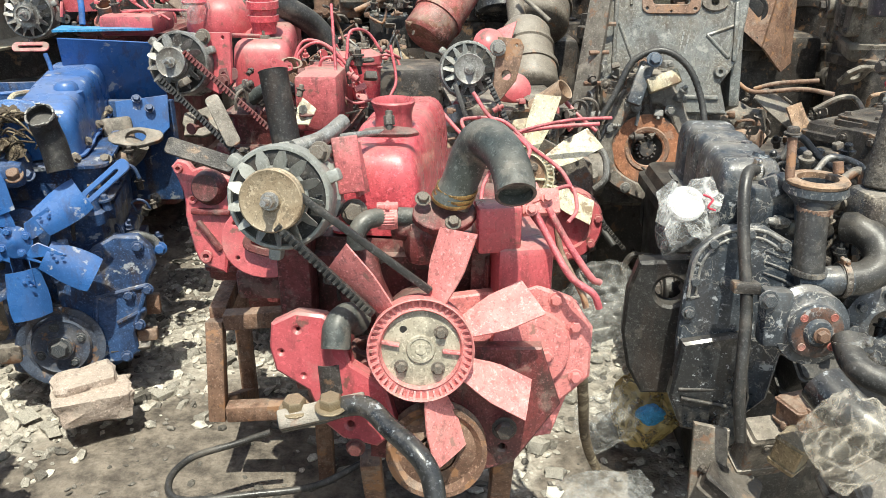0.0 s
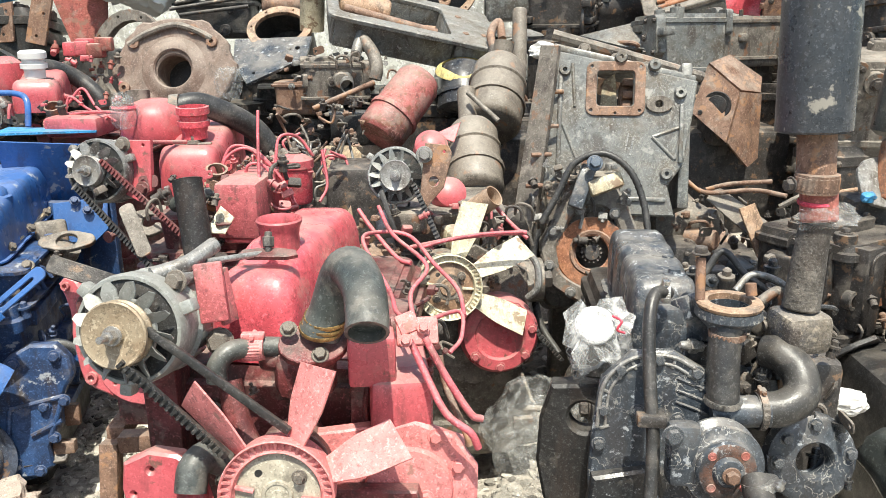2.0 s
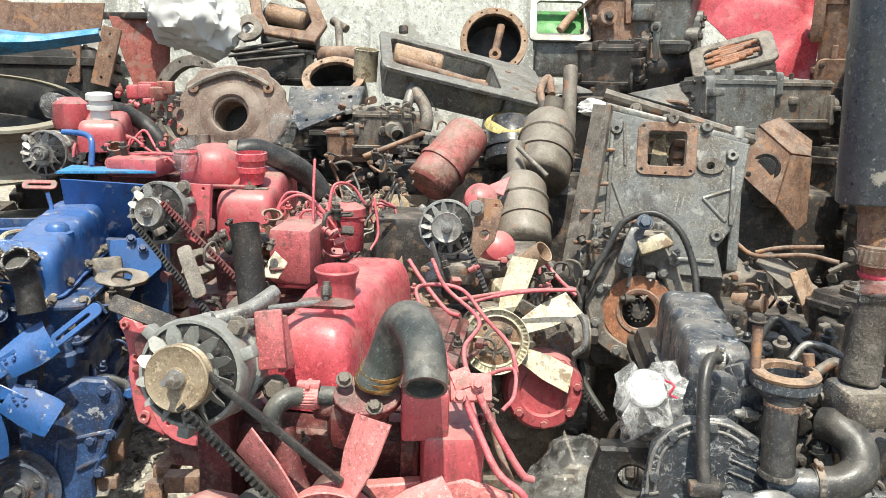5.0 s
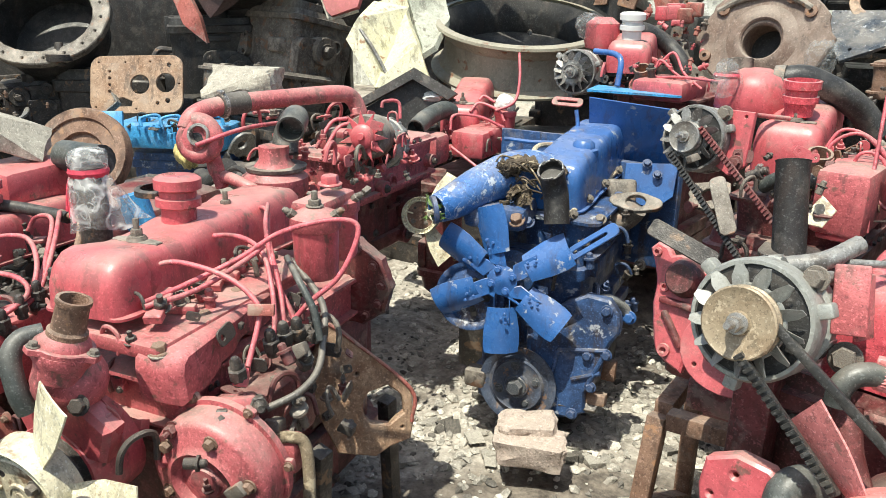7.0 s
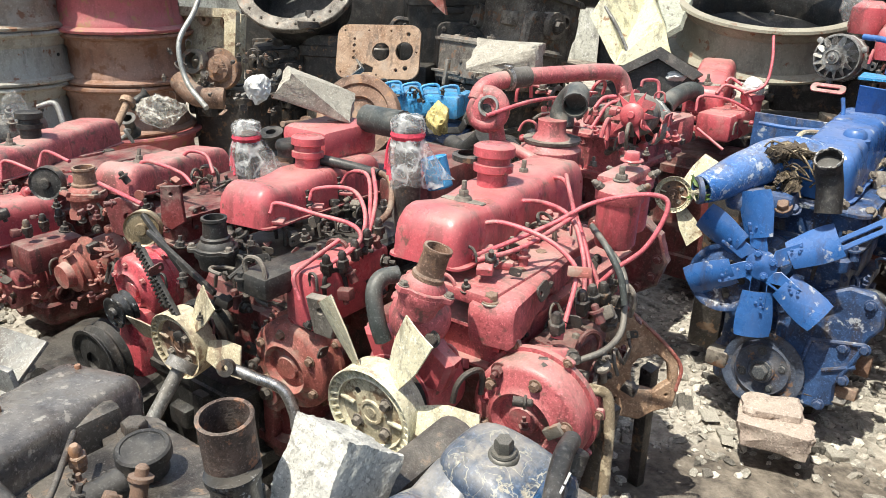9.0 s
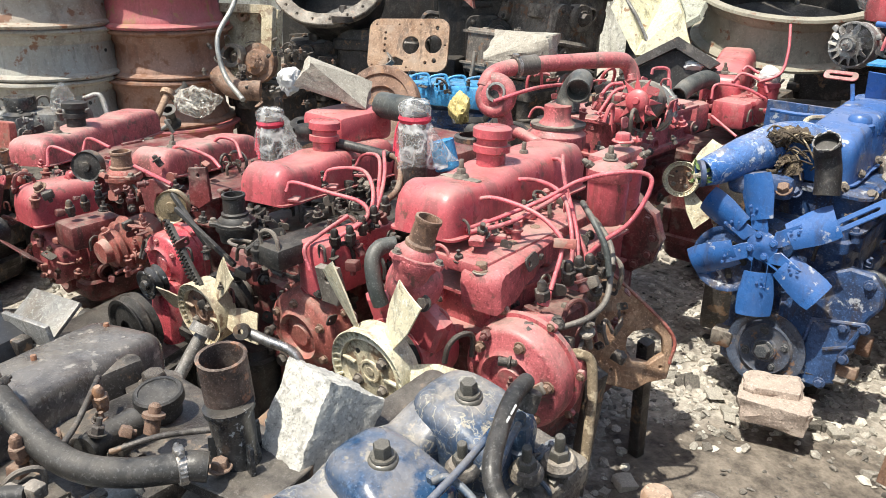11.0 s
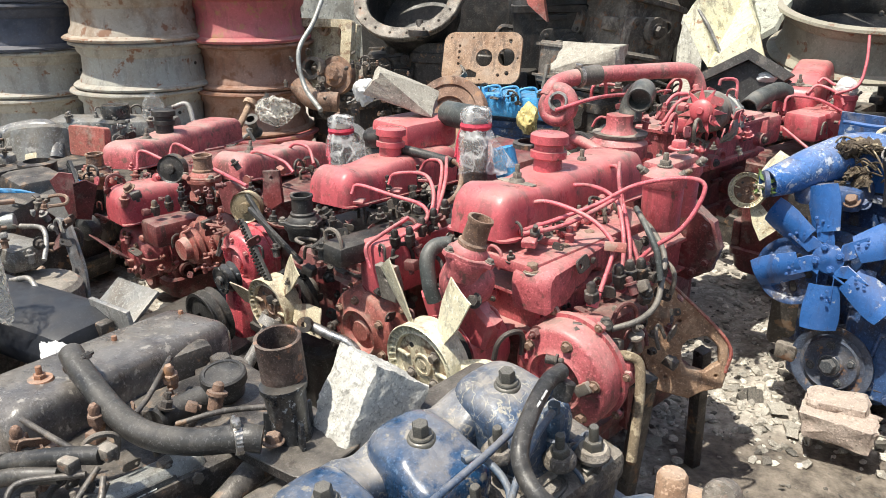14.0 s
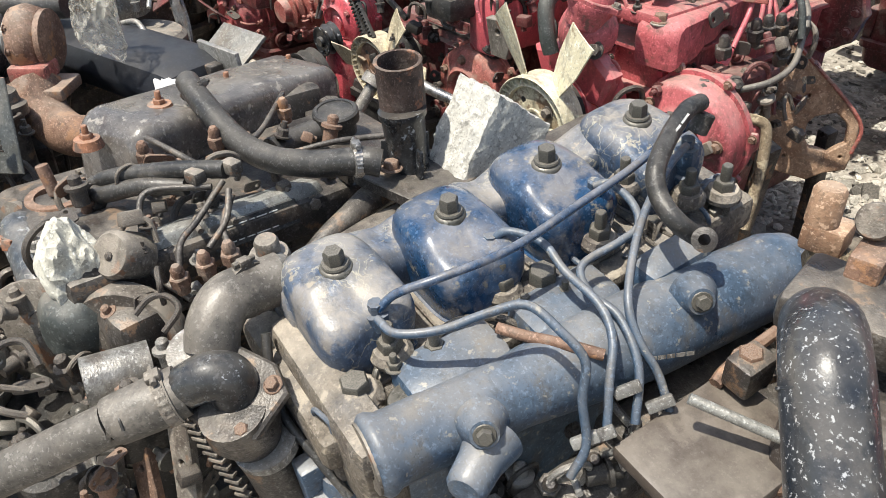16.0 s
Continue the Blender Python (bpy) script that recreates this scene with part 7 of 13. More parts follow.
# rusty rear bracket and legs
sheet("rear_bracket", l1, facing((-0.951, 1.168, 0.375), (0.75, -0.62, 0.15)), [(-0.092, 0.166), (-0.06, 0.14), (0.066, 0.02), (0.068, -0.05), (0.061, -0.084), (0.022, -0.096), (-0.007, -0.114), (-0.08, -0.1), (-0.122, 0.0), (-0.122, 0.1)], 0.022, rust_tan,
      [[(x + 0.012, y - 0.012) for x, y in ring_points(0.044, 14, 0.12, 3)], (-0.04, 0.06, 0.007), (0.048, -0.06, 0.006), (-0.06, -0.07, 0.006)], "rusty triangular bracket arm with a ragged hole", 0.003)
b = bmesh.new()
br_m = facing((-0.951, 1.168, 0.375), (0.75, -0.62, 0.15))
tube(b, [br_m @ Vector((-0.09, 0.164, 0.022)), br_m @ Vector((-0.055, 0.136, 0.022)), br_m @ Vector((0.066, 0.02, 0.022)), br_m @ Vector((0.067, -0.05, 0.022))], 0.004, 8)
part("bracket_rim", b, rust_red, l1)
ls = thing("engine_stand", (-1.1, 1.2, 0.0), "dark rusty stand legs under the red engine", "stand")
for a, c in ((Vector((-0.960, 1.209, 0.350)), Vector((-0.99, 1.26, 0.0))), (Vector((-0.835, 0.907, 0.430)), Vector((-0.93, 0.97, 0.0))), (Vector((-1.35, 0.8, 0.16)), Vector((-1.25, 1.4, 0.16)))):
    bar(ls, a, c, 0.03, iron)

# ---- second red engine of the row, black and oily ----
l2 = thing("diesel_engine", (-1.6, 0.85, 0.05), "red diesel engine with a black oily head and a cream fan", "engine", "scrap engines in the yard")
casting(l2, upright((-1.62, 0.85, 0.3), 14), (0.3, 0.66, 0.4), red_dark, 81, 22)
casting(l2, upright((-1.56, 0.85, 0.53), 14), (0.28, 0.6, 0.11), iron_dark, 82, 14, "cylinder_head", "black oily cylinder head")
rocker_cover(l2, (-1.530, 0.546, 0.647), (-1.716, 0.970, 0.614), 0.13, 0.085, red, 0.5, red, "red rocker cover", True, 0)
spun("neck_ring", l2, upright((-1.680, 0.752, 0.734)), [(0, 0.035), (0.03, 0.035), (0.034, 0.028), (0.034, 0.018), (0.03, 0.012), (0.03, 0), (0, 0)], iron_dark)
hose(l2, [(-1.644, 0.761, 0.734), (-1.605, 0.805, 0.729), (-1.526, 0.844, 0.721), (-1.473, 0.855, 0.719)], 0.012, rubber, "breather_hose")
water_pot(l2, (-1.469, 0.466, 0.698), 0.1, iron_dark, 0.025)
block("side_box", l2, upright((-1.380, 0.609, 0.594), 14), (0.08, 0.28, 0.05), iron_dark, 0.015, "black oily intake box")
block("pump_body", l2, upright((-1.335, 0.658, 0.560), 14), (0.08, 0.22, 0.12), red, 0.012)
for i in range(4):
    nut_stack(l2, (-1.278, 0.596, 0.621), (0.1, -0.1, 1), 0.011, iron)
    nut_stack(l2, Vector((-1.278, 0.596, 0.621)) + Vector((-0.01 * i, 0.035 * (i + 1), 0.012 * i)), (0.1, -0.1, 1), 0.011, iron)
for q in ((-1.496, 0.593, 0.659), (-1.537, 0.710, 0.657), (-1.585, 0.820, 0.658)):
    injector(l2, q, (0.1, -0.1, 1), 1.1, iron)
fuel_lines(l2, ([(-1.481, 0.590, 0.678), (-1.478, 0.605, 0.698), (-1.395, 0.647, 0.689), (-1.318, 0.683, 0.680), (-1.286, 0.674, 0.656), (-1.280, 0.599, 0.629)],
                [(-1.521, 0.705, 0.675), (-1.511, 0.717, 0.701), (-1.424, 0.746, 0.717), (-1.346, 0.728, 0.698), (-1.302, 0.691, 0.659), (-1.287, 0.629, 0.637)],
                [(-1.570, 0.818, 0.682), (-1.549, 0.828, 0.712), (-1.474, 0.823, 0.723), (-1.373, 0.761, 0.697), (-1.315, 0.711, 0.663), (-1.293, 0.659, 0.646)],
                [(-1.486, 0.846, 0.730), (-1.369, 0.772, 0.708), (-1.310, 0.713, 0.658), (-1.291, 0.677, 0.642)],
                [(-1.312, 0.646, 0.660), (-1.305, 0.572, 0.633), (-1.297, 0.537, 0.616), (-1.278, 0.537, 0.577)]), 0.0055)
hose(l2, [(-1.494, 0.852, 0.727), (-1.439, 0.859, 0.713), (-1.360, 0.801, 0.681), (-1.322, 0.738, 0.667)], 0.007, rust_iron, "return_hose")
l2f = facing((-1.532, 0.388, 0.418), LF)
paddle_fan(l2, l2f, 0.074, 0.175, (52, 2, 186), 0.062, cream_dirty, rust_iron, blade_label="rust-spotted cream fan blade")
cyl("fan_shaft", l2, l2f @ Vector((0, 0, -0.02)), l2f @ Vector((0, 0, -0.13)), 0.035, iron)
pulley(l2, l2f @ pose(0, 0, -0.06), 0.07, iron_dark, 0.02, 0.4, "pump_pulley", "", 2)
l2t = facing((-1.341, 0.540, 0.405), LF)
round_cover(l2, l2t, 0.096, rust_red, (95, 30, -30, -85, 150, 215), 0.055, "round worn red timing cover, paint rubbed to brown", rust_iron, 3)
b = bmesh.new()
tube(b, [(-1.308, 0.403, 0.467), (-1.273, 0.435, 0.451), (-1.234, 0.469, 0.432), (-1.209, 0.477, 0.394), (-1.196, 0.474, 0.365)], 0.011, 10)
part("steel_arm", b, steel, l2, "bare steel lever arm")
spun("arm_eye", l2, facing((-1.305, 0.399, 0.470), (0.6, -0.6, 0.3)), [(0.006, 0), (0.016, 0), (0.016, 0.014), (0.006, 0.014), (0.006, 0)], iron)
belt(l2, (-1.666, 0.405, 0.624), (-1.478, 0.459, 0.537), 0.011, 0.01, False)
belt(l2, (-1.664, 0.387, 0.591), (-1.521, 0.396, 0.489), 0.012, 0.01, True)
sheet("bracket", l2, facing((-1.220, 0.561, 0.558), LF), [(-0.03, 0.04), (0.02, 0.045), (0.03, 0), (0.02, -0.03), (-0.02, -0.03)], 0.02, iron_dusty, [(0, 0.02, 0.008)])

# Two black castings added to stand for the deep shade under the row.
casting(l2, upright((-1.66, 0.6, 0.16), 14), (0.34, 0.34, 0.3), iron_dark, 83, 16, "oil_pan", "black sump casting added to darken the gap")
ck = thing("crankcase", (-1.9, 0.34, 0.0), "black filler casting added to darken the gap under the red row", "crankcase")
casting(ck, upright((-1.9, 0.34, 0.13), 30), (0.42, 0.34, 0.24), iron_dark, 84, 18, "crankcase_body")

# bagged pipes between the engines
for q, sd in (((-1.373, 0.856, 0.800), 21), ((-1.885, 0.744, 0.710), 22)):
    bg = thing("bagged_pipe", Vector(q) - Vector((0, 0, 0.1)), "upright pipe wrapped in a clear plastic bag tied with red tape", "pipe")
    cyl("tube", bg, Vector(q) - Vector((0, 0, 0.18)), Vector(q) + Vector((0, 0, 0.04)), 0.028, iron)
    pleated_bag(bg, upright(Vector(q) + Vector((0, 0, 0.028)), 40 + sd), [(0.0, 0.031, 0.05, 0), (-0.012, 0.036, 0.12, 0.002), (-0.035, 0.045, 0.16, 0.006), (-0.06, 0.053, 0.2, 0.012), (-0.085, 0.058, 0.24, 0.02), (-0.1, 0.06, 0.28, 0.026)], 7, sd, plastic_film, "bag_skirt", "clear pleated plastic bag")
    pleated_bag(bg, upright(Vector(q) + Vector((0, 0, 0.028)), 10), [(0.0, 0.031, 0.05, 0), (0.01, 0.035, 0.1, 0), (0.025, 0.037, 0.1, 0), (0.036, 0.033, 0.12, 0), (0.042, 0.02, 0.15, 0), (0.044, 0.004, 0.1, 0)], 6, sd + 5, plastic_film, "bag_top")
    spun("tape", bg, upright(Vector(q) + Vector((0, 0, 0.028))), [(0.034, -0.008), (0.037, 0), (0.034, 0.008)], tape)
    for k in range(3):
        hose(bg, [Vector(q) + Vector((-0.03, -0.01, 0.028)), Vector(q) + Vector((-0.04, -0.02, 0.0 - 0.01 * k)), Vector(q) + Vector((-0.038 + 0.01 * k, -0.03, -0.05 - 0.01 * k))], 0.004, tape, "tape_end", n=4, seg=6)
cb = thing("blue_can", (-1.408, 0.968, 0.696), "small blue tin can behind the rocker cover", "can")
spun("can_body", cb, facing((-1.396, 0.966, 0.690), (-0.25, -0.12, 1)), [(0, 0), (0.028, 0), (0.0295, 0.003), (0.029, 0.006), (0.029, 0.066), (0.0295, 0.069), (0.027, 0.07), (0.026, 0.066), (0, 0.066)], blue_pale)

# ---- third and fourth red engines of the row ----
l3 = thing("diesel_engine", (-2.15, 0.8, 0.05), "dusty red diesel engine with rusty belt pulleys", "engine", "scrap engines in the yard")
casting(l3, upright((-2.2, 0.85, 0.28), 14), (0.3, 0.6, 0.4), red_dark, 91, 22)
casting(l3, upright((-2.12, 0.8, 0.5), 14), (0.26, 0.55, 0.1), red_dark, 92, 12, "cylinder_head")
rocker_cover(l3, (-2.066, 0.461, 0.594), (-2.339, 0.847, 0.527), 0.13, 0.075, red_dusty, None, None, "dusty red rocker cover", True, 1)
water_pot(l3, (-2.079, 0.404, 0.669), 0.1, rust_red, 0.028)
sheet("bracket_plate", l3, facing((-1.779, 0.506, 0.629), (0.6, -0.8, 0.1)), [(-0.025, 0.045), (0.02, 0.05), (0.03, -0.03), (0, -0.05), (-0.025, -0.04)], 0.012, red_dark, [(0, 0.03, 0.006)])
sheet("bracket_plate", l3, facing((-1.919, 0.446, 0.580), (0.6, -0.8, 0.1)), [(-0.05, 0.03), (-0.01, 0.045), (0.04, 0.03), (0.03, -0.05), (-0.03, -0.04)], 0.016, red_dark, [(0.01, 0, 0.012)])
spun("stepped_pulley", l3, facing((-2.045, 0.328, 0.417), LF), [(0, 0.02), (0.03, 0.02), (0.034, 0.0), (0.05, -0.005), (0.042, -0.015), (0.058, -0.025), (0.048, -0.035), (0.066, -0.045), (0.055, -0.058), (0.074, -0.07), (0.06, -0.085), (0.06, -0.14), (0, -0.14)], rust_red, "stepped rusty belt pulley")
cyl("shaft", l3, (-2.070, 0.377, 0.400), (-2.059, 0.508, 0.414), 0.02, red)
round_cover(l3, facing((-1.822, 0.408, 0.436), LF), 0.078, red_bright, (95, 35, 155), 0.075, "bright red round timing cover", red_dusty, 5)
spun("fan_pulley", l3, facing((-1.784, 0.352, 0.408), LF), [(0, 0.012), (0.012, 0.012), (0.014, 0.004), (0.026, 0.002), (0.034, 0.006), (0.038, 0.004), (0.03, -0.006), (0.039, -0.016), (0.031, -0.024), (0.04, -0.034), (0.02, -0.036), (0, -0.05)], black, "glossy black belt pulley", 32)
block("lower_housing", l3, upright((-1.80, 0.41, 0.300), 14), (0.11, 0.1, 0.2), red_bright, 0.02, "bright red lower front housing", 0.7)
spun("idler_pulley", l3, facing((-1.755, 0.422, 0.600), (0.75, -0.6, 0.1)), [(0, 0.012), (0.012, 0.012), (0.014, 0.004), (0.035, 0.002), (0.039, 0.006), (0.04, -0.004), (0.032, -0.01), (0.04, -0.02), (0, -0.02)], zinc)
belt(l3, (-1.754, 0.427, 0.633), (-1.634, 0.462, 0.522), 0.012, 0.01)
belt(l3, (-1.752, 0.407, 0.571), (-1.653, 0.421, 0.450), 0.012, 0.01, True)
pulley(l3, facing((-1.745, 0.285, 0.325), LF), 0.075, iron_dark, 0.024, 0.3, "crank_pulley", "dark iron crank pulley with grooves", 2)
for q in ((-2.118, 0.545, 0.601), (-2.217, 0.686, 0.596)):
    injector(l3, q, (0.1, -0.1, 1), 1.2, iron)
fuel_lines(l3, ([(-2.103, 0.541, 0.618), (-2.106, 0.562, 0.655), (-1.998, 0.608, 0.644), (-1.953, 0.622, 0.619)], [(-2.190, 0.687, 0.620), (-2.165, 0.707, 0.649), (-2.120, 0.734, 0.642), (-2.069, 0.729, 0.604)], [(-2.023, 0.421, 0.639), (-1.817, 0.448, 0.636)]), 0.006)

l4 = thing("diesel_engine", (-2.7, 0.6, 0.05), "red diesel engine with a dark alternator bracket, end of the row", "engine", "scrap engines in the yard")
casting(l4, upright((-2.7, 0.6, 0.26), 14), (0.3, 0.6, 0.38), red_dark, 95, 22)
casting(l4, upright((-2.62, 0.6, 0.48), 14), (0.26, 0.5, 0.1), red_dark, 96, 12, "cylinder_head")
rocker_cover(l4, (-2.552, 0.244, 0.545), (-3.067, 0.753, 0.490), 0.14, 0.085, red_dusty, 0.38, iron_dark, "faded red rocker cover with black filler neck", True, 1)
water_pot(l4, (-2.541, 0.178, 0.607), 0.11, rust_iron, 0.028)
b = bmesh.new()
hump_shell(b, upright((-2.356, 0.285, 0.437), 14), 0.13, 0.21, 0.1, [(0, 0.92), (0.3, 1.0), (0.7, 1.0), (1, 0.92)], (), (0.3, 0.3), 4.0)
part("intake_box", b, red, l4, "rounded red intake box", 50)
bolt(l4, (-2.285, 0.232, 0.546), (0.2, -0.5, 0.8), 0.014, mat=rust_iron)
block("pump_body", l4, upright((-2.183, 0.321, 0.437), 14), (0.1, 0.15, 0.07), red_dark, 0.012)
for i in range(5):
    nut_stack(l4, Vector((-2.173, 0.279, 0.499)) + Vector((-0.005 * i, 0.04 * i, 0.006 * i)), (0.1, -0.1, 1), 0.012, iron)
round_cover(l4, facing((-2.336, 0.221, 0.325), LF), 0.088, red_dusty, (100, 40, -20, -80, 160, 220), 0.1, "round worn red timing cover, deep and dusty", rust_iron, 2)
sheet("alternator_bracket", l4, facing((-2.816, 0.213, 0.591), (0.6, -0.8, 0.1)), round_rect(0.16, 0.1, 0.01, 2), 0.03, rust_red)
fuel_lines(l4, ([(-2.447, 0.286, 0.563), (-2.459, 0.304, 0.616), (-2.378, 0.361, 0.595)], [(-2.559, 0.407, 0.560), (-2.563, 0.432, 0.604), (-2.420, 0.459, 0.601)]), 0.006)
spun("idler_pulley", l4, facing((-2.136, 0.329, 0.626), (0.75, -0.6, 0.1)), [(0, 0.012), (0.012, 0.012), (0.014, 0.004), (0.035, 0.002), (0.04, 0.006), (0.042, -0.02), (0, -0.02)], iron)
belt(l4, (-2.454, 0.098, 0.604), (-2.282, 0.106, 0.507), 0.02, 0.01, True)
fo = facing((-2.262, 0.090, 0.450), (0.5, -0.85, -0.1))
for a in (68, 104, 150, 205, -20):
    sheet("fan_blade", l4, fo @ Matrix.Rotation(radians(a), 4, "Z") @ pose(0.1, 0, 0, 48), [(-0.06, -0.018), (0.06, -0.03), (0.075, 0.0), (0.06, 0.03), (-0.06, 0.018)], 0.004, (red_dark, iron_dark)[a % 3 == 0], (), "grimy dark red fan blade" if a % 3 else "")
spun("fan_hub", l4, fo, [(0, 0.012), (0.02, 0.01), (0.035, 0.0), (0.04, -0.03), (0, -0.03)], iron_dark)
for eng, q, sz, n_, sd, mm in ((l1, (-1.063, 0.864, 0.672), (0.16, 0.4, 0.05), 46, 9, (red_dusty, iron_dusty, iron)), (l1, (-0.907, 0.916, 0.533), (0.14, 0.26, 0.24), 70, 10, (iron, red_dark, iron_dusty)), (l1, (-0.984, 0.697, 0.514), (0.3, 0.14, 0.14), 30, 11, (red_dark, iron, red)),
                               (l2, (-1.498, 0.651, 0.622), (0.2, 0.4, 0.05), 50, 12, (iron, iron_dark, iron_dusty)), (l2, (-1.328, 0.640, 0.543), (0.16, 0.26, 0.2), 50, 13, (iron, red_dark, iron_dark)), (l2, (-1.507, 0.495, 0.516), (0.26, 0.2, 0.24), 50, 14, (iron_dark, iron, red_dark)),
                               (l3, (-2.091, 0.567, 0.570), (0.26, 0.4, 0.06), 46, 15, (rust_red, iron, iron_dusty)), (l3, (-1.960, 0.419, 0.493), (0.3, 0.2, 0.3), 60, 16, (rust_red, red_dark, iron)), (l4, (-2.325, 0.276, 0.413), (0.3, 0.2, 0.26), 60, 17, (red_dark, rust_red, iron)),
                               (l4, (-2.474, 0.322, 0.533), (0.26, 0.4, 0.06), 40, 18, (rust_red, iron, red))):
    fittings(eng, upright(q, 14), sz, n_, sd, mm)


# ---- the navy engine close by ----
AX = Vector((-0.15, 0.978, 0.145)).normalized()
SIDE = Vector((0.978, 0.15, -0.08)).normalized()
b1 = thing("diesel_engine", (-0.5, 0.25, 0.1), "dusty navy blue four-cylinder engine with separate rocker boxes", "engine", "scrap engines in the yard")
UPB = SIDE.cross(AX).normalized()
MB = Matrix((SIDE, AX, UPB)).transposed().to_4x4()
deck = Vector((-0.562, 0.165, 0.481))


def near(p, off=(0, 0, 0)):
    return Matrix.Translation(Vector(p) + MB.to_3x3() @ Vector(off)) @ MB


mid = (Vector((-0.558, 0.007, 0.617)) + Vector((-0.621, 0.420, 0.678))) / 2
b = bmesh.new()
box(b, near(mid, (0.015, 0.0, -0.135)), (0.22, 0.62, 0.05), 0.012)
box(b, near(mid, (0.015, 0.0, -0.17)), (0.21, 0.6, 0.05), 0.01)
part("cylinder_head", b, deck_dirt, b1, "dirt-caked navy cylinder head deck")
casting(b1, near(mid, (0.0, 0.0, -0.36)), (0.27, 0.66, 0.32), blue_navy, 101, 18, label="dusty navy engine block")
b = bmesh.new()
ridge_m = near((Vector((-0.557, 0.007, 0.616)) + Vector((-0.621, 0.420, 0.677))) / 2, (-0.04, 0.0, -0.105))
hump_shell(b, ridge_m, 0.075, 0.54, 0.064, [(0, 0.95), (0.2, 1.0), (0.26, 0.8), (0.33, 1.0), (0.46, 1.0), (0.51, 0.8), (0.58, 1.0), (0.7, 1.0), (0.75, 0.8), (0.82, 1.0), (1, 0.95)], (), (0.35, 0.4), 7.0, 0.006, 44)
part("rocker_ridge", b, blue_box, b1, "dust-caked ridge joining the rocker boxes", 55)
for i, (q, glossy) in enumerate((((-0.557, 0.007, 0.616), False), ((-0.569, 0.142, 0.639), True), ((-0.598, 0.279, 0.657), True), ((-0.621, 0.420, 0.677), False))):
    b = bmesh.new()
    m = near(q, (0.0, 0.0, -0.108))
    secs = []
    for f, k in ((0, 1.0), (0.06, 1.0), (0.07, 0.95), (0.3, 0.97), (0.5, 0.97), (0.68, 0.955), (0.79, 0.92), (0.87, 0.85), (0.925, 0.75), (0.96, 0.6), (0.98, 0.4), (0.99, 0.16)):
        ring = []
        for a in range(48):
            an = 6.2832 * a / 48
            co, si = math.cos(an), math.sin(an)
            rx, ry = (0.07 if co > 0 else 0.088), 0.057
            p_ = 3.6
            rr = 1 / ((abs(co) / rx) ** p_ + (abs(si) / ry) ** p_) ** (1 / p_)
            up_ = min(1.0, max(0.0, f - 0.2) / 0.4)
            rr *= 1 + up_ * (0.07 * math.exp(-((an - 0.75) / 0.35) ** 2) + 0.07 * math.exp(-((an - 5.53) / 0.35) ** 2) - 0.13 * (math.exp(-(an / 0.3) ** 2) + math.exp(-((an - 6.2832) / 0.3) ** 2)))
            drop = -0.013 * max(0.0, co) * f * f
            ring.append((rr * k * co + 0.012, rr * k * si, f * 0.094 + drop * (1 - 0.7 * (k < 0.4))))
        secs.append(ring)
    loft(b, m, secs)
    box_ = part("rocker_box", b, blue_gloss if glossy else blue_box, b1, "rounded navy rocker box, paint still glossy" if glossy else "dusty scratched navy rocker box", 60)
    b = bmesh.new()
    plate(b, near(q, (0.012, 0.0, -0.109)), round_rect(0.16, 0.124, 0.03, 5), 0.006, (), 0.002)
    part("gasket_lip", b, deck_dirt, box_)
    bolt(b1, Vector(q) - UPB * 0.012, UPB, 0.011, 0.018, bolt_dark)
    spun("bolt_collar", box_, near(q, (0, 0, -0.017)), [(0, 0.005), (0.015, 0.005), (0.0175, 0.003), (0.0185, 0), (0.019, -0.003), (0.021, -0.006), (0, -0.008)], bolt_dark)
# water log along the side
la, lb = Vector((-0.396, -0.021, 0.493)), Vector((-0.419, 0.504, 0.548))
b = bmesh.new()
dl = lb - la
lathe(b, facing(la, dl), [(0, 0.0), (0.036, 0), (0.042, 0.006), (0.042, 0.012), (0.038, 0.02), (0.038, dl.length * 0.3), (0.046, dl.length * 0.45), (0.05, dl.length * 0.6), (0.048, dl.length * 0.95), (0.04, dl.length), (0, dl.length)], 32)
log = part("water_manifold", b, blue_navy, b1, "dusty blue water manifold running along the head", 60)
for q, d in (((-0.341, 0.073, 0.537), (0.75, -0.3, 0.3)), ((-0.372, 0.332, 0.583), (0.75, -0.3, 0.3))):
    b = bmesh.new()
    lathe(b, facing(Vector(q) - Vector(d) * 0.03, d), [(0, 0), (0.026, 0), (0.016, 0.02), (0.014, 0.026), (0, 0.026)], 20)
    part("boss", b, blue_navy, log)
    bolt(log, q, d, 0.008, mat=bolt_dark)
spun("stub_outlet", log, facing((-0.342, 0.070, 0.501), (0.6, -0.75, -0.1)), [(0, 0.035), (0.016, 0.035), (0.02, 0.03), (0.022, 0), (0.03, -0.03), (0, -0.03)], blue_navy)
spun("core_plug", b1, near((-0.431, 0.037, 0.503)), [(0, 0.016), (0.02, 0.016), (0.022, 0.013), (0.022, -0.03), (0, -0.03)], bolt_dark)
spun("log_end_ring", b1, facing(la, -dl), [(0.02, 0.002), (0.036, 0.002), (0.038, -0.008), (0.02, -0.008)], iron_dusty)
bars(b1, facing((-0.357, 0.293, 0.538), (0.85, -0.2, 0.25), (0.05, 0.2, 1), 12), 0.05, 0.014, 1, alloy_dark, "cast_lettering", 5, 0.9)
block("log_ramp", b1, near((-0.456, 0.361, 0.565)), (0.05, 0.1, 0.05), blue_navy, 0.02)
block("log_bridge", b1, near((-0.467, 0.235, 0.539)), (0.07, 0.12, 0.04), blue_navy, 0.015)
block("log_bridge", b1, near((-0.451, 0.092, 0.520)), (0.07, 0.12, 0.04), blue_navy, 0.015)
